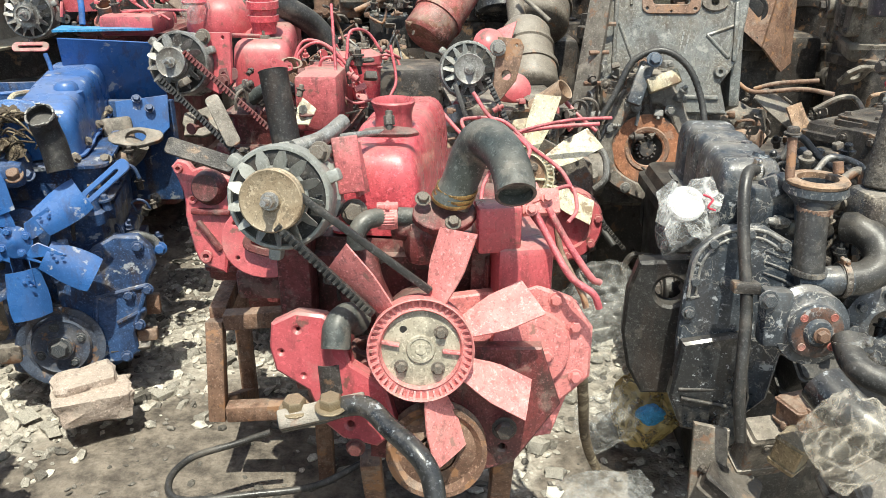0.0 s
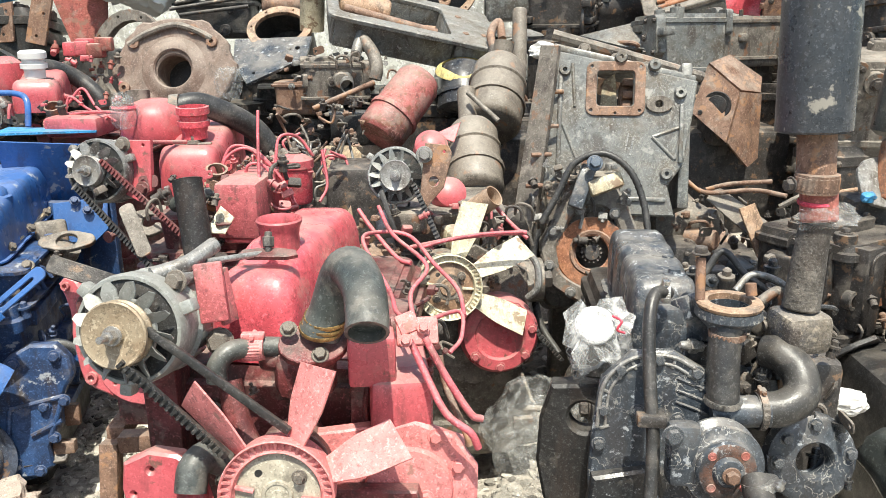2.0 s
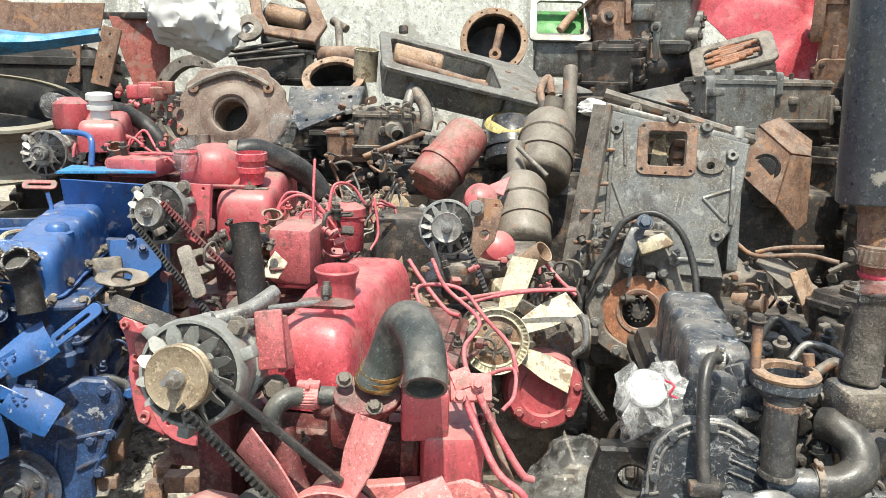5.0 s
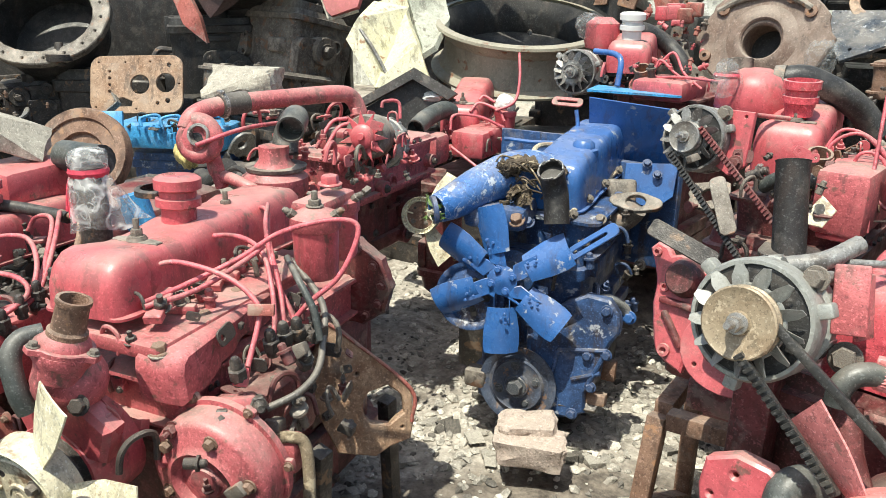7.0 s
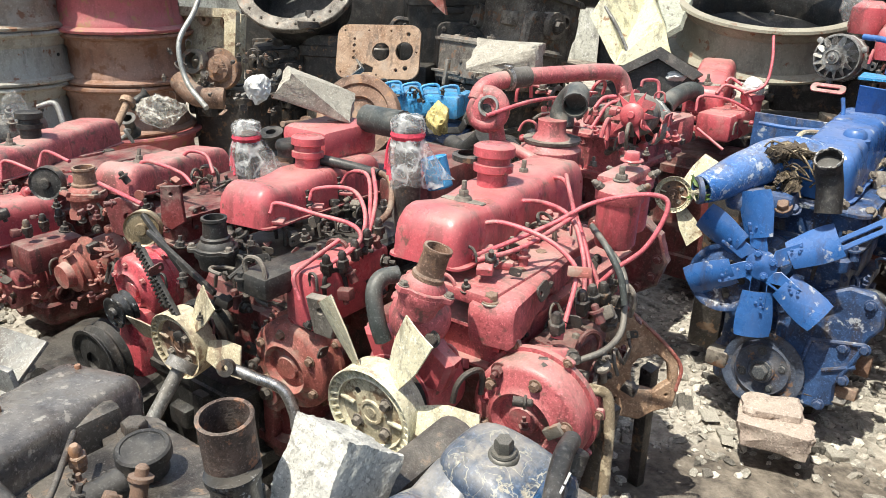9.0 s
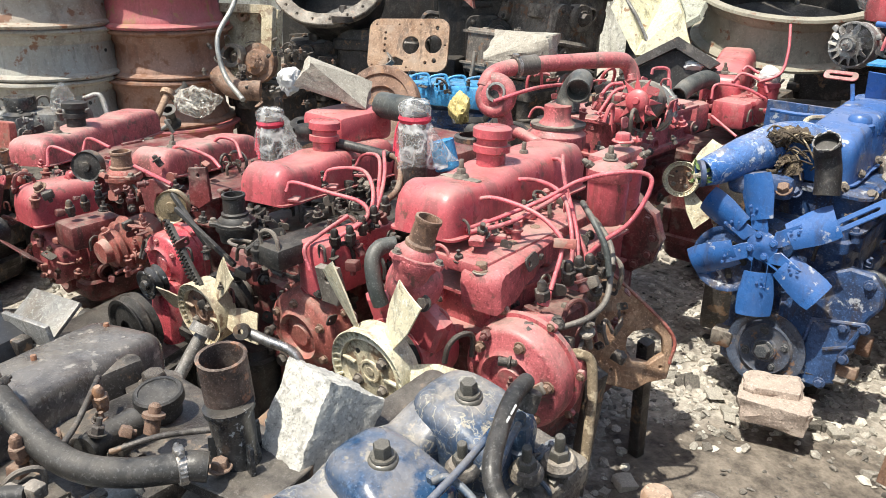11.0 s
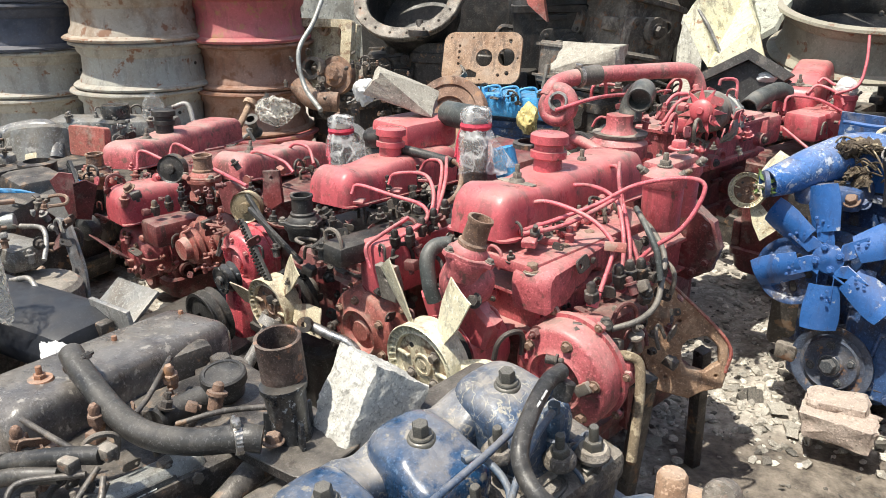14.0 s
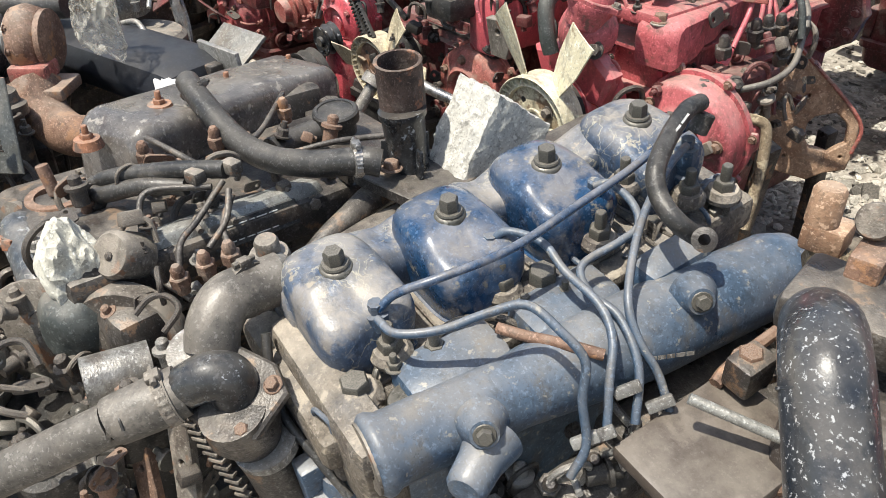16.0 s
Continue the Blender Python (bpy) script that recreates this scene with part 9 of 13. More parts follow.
fittings(k1, upright((-0.797, -0.186, 0.426), 14), (0.3, 0.2, 0.2), 60, 22, (iron, alloy_dark, rust_iron))
fittings(br, near((-0.318, 0.437, 0.459)), (0.2, 0.3, 0.1), 30, 23, (iron, rust_iron))

# brackets and small parts under the thermostat
for i, (q, rl) in enumerate((((-0.628, -0.174, 0.365), 12), ((-0.685, -0.225, 0.321), 18), ((-0.665, -0.259, 0.327), 10))):
    sheet("front_bracket", k1, facing(q, (0.6, -0.7, 0.3), roll=rl), round_rect(0.028, 0.17, 0.008, 3), 0.014, (iron_dusty, rust_iron, iron)[i], [(0, 0.05, 0.006), (0, -0.03, 0.006)])
fittings(k1, upright((-0.677, -0.216, 0.315), 20), (0.24, 0.2, 0.2), 70, 24, (iron, bolt_dark, rust_iron))
fittings(k1, upright((-0.772, -0.282, 0.404), 20), (0.18, 0.2, 0.14), 40, 26, (iron, bolt_dark, iron_dusty))
spun("bead", bp, facing((-0.180, 0.272, 0.655), Vector((-0.151, 0.257, 0.625)) - Vector((-0.182, 0.273, 0.659))), [(0.033, -0.002), (0.0352, -0.001), (0.0352, 0.001), (0.033, 0.002)], elbow_black)
for q in ((-0.465, 0.035, 0.530), (-0.511, -0.002, 0.544), (-0.431, 0.070, 0.515), (-0.475, 0.238, 0.552)):
    bolt(b1, q, UPB, 0.008, mat=bolt_dark, stud=1)


# ---- engine with the cream fan and the second alternator ----
e5 = thing("diesel_engine", (0.2, 2.0, 0.05), "dusty dismantled engine with a cream fan and a silver alternator", "engine", "scrap engines in the yard")
casting(e5, upright((0.2, 2.1, 0.35), 5), (0.34, 0.5, 0.5), iron_dusty, 131, 20)
casting(e5, upright((0.16, 2.15, 0.66), 5), (0.3, 0.4, 0.14), iron_dusty, 132, 14, "cylinder_head")
alternator(e5, facing((0.062, 1.851, 0.836), (0.05, -1, 0.2)), 0.062, 0.1, 0.036, alloy_dark, alloy, 14)
sheet("alternator_bracket", e5, facing((0.149, 1.873, 0.840), (0.1, -1, 0.25), roll=-12), [(-0.03, 0.06), (0.02, 0.065), (0.032, 0.05), (0.028, -0.03), (0.0, -0.08), (-0.02, -0.06)], 0.008, rust_iron, [(0.004, -0.022, 0.013), (0.015, 0.05, 0.005)], "brown bracket plate with a hole")
bolt(e5, (0.128, 1.864, 0.882), (0.1, -1, 0.2), 0.014, mat=alloy_dark)
belt(e5, (0.028, 1.853, 0.800), (0.064, 1.821, 0.701), 0.012, 0.01)
belt(e5, (0.105, 1.852, 0.812), (0.167, 1.792, 0.688), 0.012, 0.01, True)
f5 = facing((0.186, 1.746, 0.601), (0.12, -1, 0.15))
paddle_fan(e5, f5, 0.075, 0.205, (71, 26, -28), 0.056, cream, rust_tan, -24, "rust-speckled cream fan blade", 44)
spun("pump_nose", e5, f5 @ pose(0, 0, -0.15), [(0, 0.14), (0.03, 0.14), (0.035, 0.06), (0.07, 0.05), (0.07, 0), (0, 0)], iron_dusty)
t5 = facing((0.302, 1.801, 0.468), (0.1, -1, 0.15))
spun("timing_cover", e5, t5, [(0, 0.01), (0.055, 0.01), (0.06, 0.018), (0.085, 0.014), (0.094, 0.0), (0.094, -0.04), (0, -0.04)], red, "round faded red timing cover", 36)
for a in (60, 10, -40, -90, 120, -140):
    bolt(e5, t5 @ Vector((0.076 * math.cos(radians(a)), 0.076 * math.sin(radians(a)), 0.015)), FRONT, 0.009, mat=red_dusty)
sheet("front_plate", e5, facing((0.247, 1.879, 0.480), FRONT), [(-0.2, 0.1), (0.0, 0.18), (0.12, 0.12), (0.14, -0.1), (0.0, -0.16), (-0.2, -0.12)], 0.03, iron_dusty)
b = bmesh.new()
tube(b, [(0.354, 1.821, 0.675), (0.386, 1.809, 0.637), (0.389, 1.796, 0.587), (0.366, 1.801, 0.558)], 0.008, 8)
part("bent_pipe", b, alloy_dark, e5)
belt(e5, (0.370, 1.822, 0.522), (0.403, 1.802, 0.450), 0.01, 0.01, True)
belt(e5, (0.401, 1.805, 0.461), (0.454, 1.807, 0.396), 0.01, 0.01, True)
open_pipe("small_pipe", e5, (0.225, 1.893, 0.732), (0.289, 1.853, 0.789), 0.026, rust_tan, "short rusty pipe")
cyl("silver_can", e5, (0.038, 1.939, 0.674), (0.030, 1.971, 0.715), 0.032, alloy)
for i, q in enumerate(((0.092, 1.887, 0.723), (0.209, 1.929, 0.666), (0.003, 1.926, 0.614), (0.280, 2.028, 0.665), (0.338, 2.029, 0.679))):
    block("cast_lug", e5, upright(q, 31 * i, 15 * i), (0.08, 0.07, 0.05), (iron_dusty, cream_dirty, rust_iron, iron_dusty, iron)[i], 0.01)
sheet("rusty_leaf", e5, facing((-0.057, 1.746, 0.707), (0.3, -0.8, 0.4), roll=-25), [(-0.01, -0.06), (0.016, -0.03), (0.018, 0.05), (0.0, 0.085), (-0.014, 0.02)], 0.003, rust_tan)
for pts in ([(0.098, 1.784, 0.685), (0.225, 1.755, 0.718), (0.356, 1.752, 0.729)], [(0.279, 1.900, 0.771), (0.323, 1.856, 0.727), (0.365, 1.825, 0.694)], [(-0.020, 1.811, 0.766), (0.015, 1.769, 0.731), (0.073, 1.713, 0.683), (0.105, 1.689, 0.678)]):
    line(e5, pts, 0.006)
# red scraps behind the alternator
rs = thing("red_air_bowl", (0.196, 2.005, 0.761), "round faded red bowl behind the alternator", "bowl")
spun("bowl", rs, facing((0.185, 2.006, 0.761), (0.2, -0.7, 0.5)), [(0, 0.024), (0.024, 0.02), (0.04, 0.008), (0.045, -0.03), (0, -0.03)], red)
sheet("tab", rs, facing((0.174, 2.293, 0.873), (0.1, -0.8, 0.5), roll=-30), [(-0.03, -0.03), (0.03, -0.02), (0.02, 0.04)], 0.004, red)
spun("bowl", rs, facing((0.131, 2.236, 0.844), (0.1, -0.7, 0.5)), [(0, 0.024), (0.03, 0.016), (0.046, 0.0), (0.048, -0.05), (0, -0.05)], red)
block("support_post", rs, upright((0.16, 2.28, 0.5)), (0.1, 0.1, 0.5), iron, 0.01)

# ---- air cleaner canisters ----
def canister(base, tip, r, mat, label, ribs=True, pipe_to=None):
    base, tip = Vector(base), Vector(tip)
    t = thing("air_cleaner", base, label, "air cleaner", "air cleaner canisters")
    h = (tip - base).length
    m = facing(base, tip - base)
    prof = [(0, 0), (r * 0.82, 0), (r * 0.94, h * 0.03), (r, h * 0.06), (r, h * 0.3)]
    if ribs:
        prof += [(r * 1.06, h * 0.31), (r * 1.06, h * 0.35), (r * 0.97, h * 0.37), (r * 0.97, h * 0.6), (r * 1.03, h * 0.62), (r * 1.03, h * 0.65), (r * 0.95, h * 0.67)]
    prof += [(r * 0.95, h * 0.86), (r * 0.8, h * 0.95), (r * 0.4, h), (0, h)]
    spun("shell", t, m, prof, mat, "", 32)
    spun("band", t, m @ pose(0, 0, h * 0.33), [(r, -0.008), (r * 1.07, -0.008), (r * 1.08, 0), (r * 1.07, 0.008), (r, 0.008)], mat)
    bolt(t, m @ Vector((r * 1.08, 0, h * 0.33)), m.to_3x3() @ Vector((1, 0, 0)), 0.012)
    if pipe_to:
        open_pipe("neck", t, m @ Vector((0, 0, h * 0.9)), pipe_to, r * 0.36, mat)
    return t


canister((-0.065, 2.699, 0.798), (0.083, 2.858, 0.986), 0.083, can_rust, "dented red canister flaking to rust", False)
canister((0.308, 2.589, 0.844), (0.349, 2.818, 1.024), 0.094, can_dust, "dusty khaki oil-bath air cleaner canister", True, (0.359, 2.817, 1.100))
canister((0.256, 2.246, 0.703), (0.244, 2.443, 0.866), 0.08, can_dust, "dusty banded air cleaner canister")
cn = canister((0.222, 3.054, 0.830), (0.221, 3.150, 1.002), 0.1, black, "black filter canister with a yellow ring", False)
spun("yellow_ring", cn, facing((0.221, 3.115, 0.988), (0, -0.3, 1)), [(0.08, 0.02), (0.1, 0.008), (0.106, -0.006), (0.1, -0.012), (0.08, -0.012)], yellow)
pv = thing("vertical_pipe", (0.244, 2.393, 0.874), "dusty grey standing pipe between the canisters", "pipe")
cyl("tube", pv, (0.236, 2.543, 0.852), (0.229, 2.622, 0.958), 0.03, can_dust)
cyl("tube", pv, (0.415, 2.881, 0.999), (0.420, 2.984, 1.202), 0.026, can_dust)
cyl("cross_bolt", pv, (0.233, 2.539, 0.958), (0.326, 2.473, 0.878), 0.008, iron_dusty)
block("foot", pv, upright((0.3, 2.75, 0.55)), (0.3, 0.2, 0.5), iron, 0.02)

# ---- grey gearbox side, leaning upright ----
gp = thing("gearbox_housing", (0.7, 2.3, 0.3), "large grey gearbox housing standing on edge", "gearbox")
gm = facing((0.645, 2.269, 0.887), (-0.12, -0.95, 0.3))
sheet("side_plate", gp, gm, [(-0.17, 0.2), (0.2, 0.12), (0.19, 0.03), (0.17, -0.1), (0.13, -0.16), (0.15, -0.24), (-0.2, -0.24), (-0.19, -0.05)], 0.03, gear_grey,
      [[(x - 0.012, y + 0.1) for x, y in round_rect(0.105, 0.1, 0.012, 3)], (0.105, 0.058, 0.012)], "grey cast side with a square opening", 0.004)
fr = [(x - 0.012, y + 0.1) for x, y in round_rect(0.155, 0.145, 0.02, 4)]
sheet("opening_frame", gp, gm @ pose(0, 0, 0.03), fr, 0.006, rust_iron, [[(x - 0.012, y + 0.1) for x, y in round_rect(0.105, 0.1, 0.012, 3)], (-0.077, 0.16, 0.006), (0.053, 0.16, 0.006), (-0.077, 0.04, 0.006), (0.053, 0.04, 0.006), (-0.012, 0.032, 0.005)], "rusty gasket frame")
sheet("inner_plate", gp, gm @ pose(-0.02, 0.1, -0.06), [(-0.03, -0.06), (0.02, -0.05), (0.01, 0.06), (-0.02, 0.04)], 0.004, cream_dirty)
block("inner_casting", gp, gm @ pose(0.05, 0.08, -0.08), (0.09, 0.12, 0.06), rust_iron, 0.01)
for i in range(3):
    block("inner_lug", gp, gm @ pose(0.025, 0.06 + 0.035 * i, -0.03), (0.03, 0.02, 0.03), rust_iron, 0.004)
sheet("oval_boss", gp, gm @ pose(0.105, 0.058, 0.03), [(0.034 * math.cos(a), 0.022 * math.sin(a)) for a in [6.2832 * i / 16 for i in range(16)]], 0.008, iron_dusty, [(0, 0, 0.012)])
for i, (x, y, w_, h_) in enumerate(((-0.16, 0.0, 0.012, 0.3), (0.165, -0.02, 0.012, 0.16), (0.0, -0.2, 0.26, 0.012))):
    block("cast_rib", gp, gm @ pose(x, y, 0.033), (w_, h_, 0.012), gear_grey, 0.004)
for i, (x, y) in enumerate(((-0.15, 0.15), (-0.15, -0.14), (0.13, -0.13), (0.16, 0.09), (0.0, 0.185), (0.09, 0.165))):
    spun("bolt_boss", gp, gm @ pose(x, y, 0.028), [(0.006, 0.016), (0.014, 0.016), (0.018, 0.0), (0.006, 0.0), (0.006, 0.016)], gear_grey)
for ax, ay, bx, by in ((0.09, -0.03, 0.17, 0.0), (0.09, -0.03, 0.15, -0.09), (0.17, 0.0, 0.15, -0.09), (-0.15, 0.0, -0.1, -0.12), (-0.13, 0.17, -0.12, 0.05)):
    b = bmesh.new()
    rod(b, gm @ Vector((ax, ay, 0.03)), gm @ Vector((bx, by, 0.03)), 0.005, seg=8)
    part("web_rib", b, gear_grey, gp)
bars(gp, gm @ pose(0.03, -0.05, 0.0305, 0, 0, 80), 0.06, 0.03, 2, alloy_dark, "cast_marks", 5)
bolt(gp, gm @ Vector((-0.08, -0.11, 0.03)), FRONT, 0.012, mat=rust_iron)
b = bmesh.new()
tube(b, [(0.478, 2.447, 1.130), (0.659, 2.425, 1.081), (0.918, 2.445, 1.008)], 0.016, 8)
part("top_flange", b, iron_dusty, gp, "bolted top flange")
block("top_wall", gp, gm @ pose(0.01, 0.18, -0.1, 0, 0, -13), (0.4, 0.02, 0.2), gear_grey, 0.005)
block("left_wall", gp, gm @ pose(-0.19, -0.02, -0.1), (0.03, 0.46, 0.24), iron_dusty, 0.006)
block("right_wall", gp, gm @ pose(0.18, -0.02, -0.1), (0.03, 0.4, 0.2), gear_grey, 0.006)
sheet("left_flange", gp, facing((0.419, 2.223, 0.850), (-0.5, -0.8, 0.25)), [(-0.02, 0.26), (0.03, 0.26), (0.035, -0.25), (-0.03, -0.25)], 0.02, iron_dusty)
for q in ((0.473, 2.265, 0.984), (0.457, 2.223, 0.896), (0.436, 2.185, 0.825), (0.420, 2.146, 0.748), (0.485, 2.324, 1.057)):
    b = bmesh.new()
    rod(b, Vector(q) + Vector((-0.035, 0, 0)), Vector(q) + Vector((0.02, 0.01, 0)), 0.006, seg=8)
    part("stud", b, rust_iron, gp)
for q in ((0.565, 2.411, 1.091), (0.655, 2.400, 1.063), (0.742, 2.411, 1.040), (0.829, 2.420, 1.014)):
    bolt(gp, q, (-0.1, -0.9, 0.4), 0.013, mat=iron_dusty)
block("base_casting", gp, upright((0.7, 2.38, 0.3), -5), (0.42, 0.24, 0.5), iron, 0.02)

# ---- clutch housing with rusty ring and belt ----
ch = thing("clutch_housing", (0.56, 2.15, 0.2), "dusty clutch housing with an orange rusted ring and splined shaft", "housing")
cm5 = facing((0.563, 2.105, 0.575), (-0.05, -0.97, 0.25))
def bell(r, top):
    out = []
    for i in range(40):
        a_ = 6.2832 * i / 40
        k_ = max(0.0, math.sin(a_) - 0.1) / 0.9
        out.append((r * math.cos(a_) * (1 - 0.12 * k_) * (1 + 0.04 * math.sin(9 * a_)), r * math.sin(a_) * (1 + top * k_) * (1 + 0.04 * math.sin(7 * a_))))
    return out


sheet("housing_plate", ch, cm5 @ pose(0, 0, -0.02), bell(0.132, 0.5), 0.03, iron_dusty, [bell(0.1, 0.34)], "knobbly dusty bell housing rim, arched above", 0.006)
sheet("rust_ring", ch, cm5 @ pose(0, 0, -0.006), ring_points(0.093, 40, 0.012, 4), 0.012, rust_orange, [(0, 0, 0.047)], "orange rusted ring", 0.003)
for q in ((-0.045, 0.105), (0.03, 0.115), (0.075, 0.085), (-0.005, 0.1)):
    block("inner_lug", ch, cm5 @ pose(*q, -0.03, 0, 0, 700 * q[0]), (0.035, 0.024, 0.03), alloy_dark, 0.006)
    bolt(ch, cm5 @ Vector((*q, -0.014)), FRONT, 0.01, mat=iron_dusty)
spun("ring_step", ch, cm5 @ pose(0, 0, 0.012), [(0.048, -0.02), (0.05, -0.004), (0.058, -0.002), (0.062, -0.006), (0.048, -0.02)], rust_iron)
spun("shaft", ch, cm5 @ pose(0, 0, -0.06), [(0, 0.06), (0.02, 0.06), (0.024, 0.05), (0.024, 0), (0.06, -0.01), (0, -0.01)], iron)
for i in range(14):
    block("spline", ch, cm5 @ Matrix.Rotation(6.2832 * i / 14, 4, "Z") @ pose(0.025, 0, -0.03), (0.006, 0.005, 0.05), iron_dusty, 0)
for i in range(8):
    a = 0.3 + 0.785 * i
    bolt(ch, cm5 @ Vector((0.12 * math.cos(a), 0.12 * math.sin(a), 0.012)), FRONT, 0.011, mat=alloy_dark)
casting(ch, facing((0.580, 2.275, 0.555), (0, -1, 0.2)), (0.3, 0.36, 0.24), iron_dusty, 141, 14, "housing_body")
casting(ch, upright((0.565, 2.187, 0.696), 0), (0.16, 0.1, 0.16), iron_dusty, 142, 14, "upper_bracket")
block("pale_tensioner", ch, facing((0.588, 2.100, 0.763), (0, -0.9, 0.4), roll=20), (0.09, 0.04, 0.03), cream_dirty, 0.006)
block("tensioner_arm", ch, facing((0.528, 2.101, 0.756), (0, -0.9, 0.4), roll=-20), (0.04, 0.12, 0.02), black_grey, 0.006)
bolt(ch, (0.555, 2.085, 0.821), (0, -0.9, 0.4), 0.015, mat=blue_navy)
hose(ch, [(0.422, 2.073, 0.665), (0.463, 2.089, 0.737), (0.506, 2.107, 0.816), (0.579, 2.100, 0.843), (0.642, 2.077, 0.805), (0.676, 2.045, 0.729), (0.687, 2.000, 0.635)], 0.008, rubber, "timing_belt", "slack black toothed belt", n=12, ribs=0.22)
line(ch, [(0.538, 2.036, 0.543), (0.559, 1.980, 0.531), (0.577, 1.954, 0.514)], 0.004, iron)
hose(ch, [(0.418, 2.118, 0.637), (0.404, 2.096, 0.549), (0.420, 2.039, 0.409), (0.468, 1.987, 0.335)], 0.01, rubber, "belt_run", "black toothed belt")
block("ground_rail", ch, upright((0.35, 1.95, 0.12), 20), (0.5, 0.06, 0.05), iron, 0.008)

# splined shaft housing further right
sh = thing("shaft_housing", (0.927, 2.363, 0.485), "dusty shaft housing with a worn splined end", "housing")
spun("body", sh, facing((0.890, 2.439, 0.574), (0.7, -0.7, 0.15)), [(0, -0.1), (0.1, -0.1), (0.11, -0.02), (0.07, 0.03), (0.045, 0.08), (0.04, 0.12), (0, 0.12)], iron_dusty)
spun("splined_end", sh, facing((0.920, 2.338, 0.547), (0.7, -0.7, 0.1)), [(0, 0.05), (0.026, 0.05), (0.03, 0.045), (0.03, -0.04), (0, -0.04)], rust_iron, "", 14)
sheet("bent_sheet", sh, facing((1.016, 2.290, 0.620), (0.1, -0.8, 0.5), roll=30), [(-0.05, 0.1), (0.0, 0.12), (0.06, -0.05), (0.05, -0.12), (0.0, -0.1)], 0.006, iron_dusty)
sheet("bent_sheet", sh, facing((1.040, 2.230, 0.593), (0.2, -0.8, 0.4), roll=15), [(-0.02, 0.08), (0.03, 0.08), (0.03, -0.07), (0.0, -0.1), (-0.025, -0.06)], 0.008, rust_tan)
for pts in ([(0.861, 2.324, 0.726), (0.912, 2.294, 0.697), (1.034, 2.261, 0.711), (1.103, 2.204, 0.707)], [(0.918, 2.315, 0.701), (0.979, 2.297, 0.721), (1.087, 2.274, 0.733)]):
    line(sh, pts, 0.008, rust_iron, "bent_rod")
block("support", sh, upright((0.98, 2.5, 0.28)), (0.3, 0.3, 0.4), iron, 0.02)

# rusty box housing
rb = thing("steering_box_bracket", (1.227, 3.057, 0.630), "rusty folded steel box with round holes", "bracket")
bm_ = facing((1.147, 3.053, 0.83), (-0.45, -0.85, 0.1))
slab("face", rb, [(1.133, 3.10, 1.002), (1.235, 3.03, 0.909), (1.189, 2.99, 0.729), (1.074, 3.06, 0.831)], 0.012, rust_iron, "rusted plate with a large hole")
spun("hole", rb, facing((1.155, 3.032, 0.86), (-0.45, -0.85, 0.12)), [(0, 0.004), (0.036, 0.004), (0.038, 0.001), (0.05, 0.004), (0.053, 0), (0.053, -0.01), (0, -0.01)], iron_dark, "dark round hole")
slab("side", rb, [(1.235, 3.03, 0.909), (1.332, 3.10, 0.895), (1.324, 3.05, 0.661), (1.273, 3.0, 0.637), (1.189, 2.99, 0.729)], 0.012, rust_iron, "plain rusted side plate")
slab("top_fold", rb, [(1.133, 3.10, 1.002), (1.226, 3.16, 1.03), (1.345, 3.14, 0.95), (1.332, 3.10, 0.895), (1.235, 3.03, 0.909)], 0.012, rust_iron)
for p_ in ((1.15, 3.075, 0.965), (1.205, 3.035, 0.885), (1.10, 3.04, 0.835), (1.17, 3.0, 0.76)):
    spun("bolt_hole", rb, facing(p_, (-0.45, -0.85, 0.12)), [(0, 0.006), (0.007, 0.006), (0.009, 0.0), (0, 0)], iron_dark)
block("body", rb, upright((1.22, 3.16, 0.8), 10), (0.14, 0.14, 0.2), iron, 0.02)
block("foot", rb, upright((1.3, 3.3, 0.5)), (0.4, 0.3, 0.5), iron, 0.03)

# ---- black engine on the right ----
e6 = thing("diesel_engine", (0.62, 1.6, 0.1), "black diesel engine with scratched rocker cover and ribbed hoses", "engine", "scrap engines in the yard")
casting(e6, upright((0.66, 1.68, 0.36), -2), (0.3, 0.66, 0.42), iron_dark, 151, 22)
b = bmesh.new()
box(b, upright((0.665, 1.66, 0.54), -2), (0.13, 0.62, 0.1), 0.012)
part("cylinder_head", b, black_grey, e6, "dusty black cylinder head")
b = bmesh.new()
hump_shell(b, upright((0.579, 1.56, 0.615), -4), 0.115, 0.4, 0.128, [(0, 0.96), (0.1, 1.0), (0.22, 0.95), (0.36, 1.0), (0.48, 0.95), (0.6, 1.0), (0.74, 0.94), (0.84, 0.99), (1, 0.94)], ((0.25, 0.025, 0.13), (0.5, 0.025, 0.13), (0.75, 0.025, 0.13)), (0.22, 0.2), 5.0, 0.012, 44)
cov6 = part("rocker_cover", b, black_grey, e6, "scratched dust-streaked black rocker cover", 50)
for q in ((0.589, 1.416, 0.742), (0.602, 1.513, 0.736), (0.610, 1.61, 0.732), (0.620, 1.708, 0.728)):
    spun("cap_nut", cov6, upright(q), [(0, 0.014), (0.01, 0.014), (0.012, 0.007), (0.019, 0.006), (0.021, 0.001), (0.026, -0.002), (0.03, -0.008), (0, -0.008)], black_grey)
block("valley_cover", e6, upright((0.59, 1.34, 0.64), -4), (0.1, 0.035, 0.15), black_grey, 0.012, "flat black front panel under the rocker cover")
tm6 = facing((0.533, 1.276, 0.559), (-0.1, -1, 0.12))
sheet("timing_cover", e6, tm6, [(-0.095, -0.02), (-0.085, 0.05), (-0.04, 0.095), (0.02, 0.1), (0.09, 0.06), (0.12, -0.02), (0.08, -0.1), (0.06, -0.22), (-0.02, -0.3), (-0.09, -0.24), (-0.1, -0.12)], 0.024, black_grey, (), "scratched blue-black timing cover", 0.005)
b = bmesh.new()
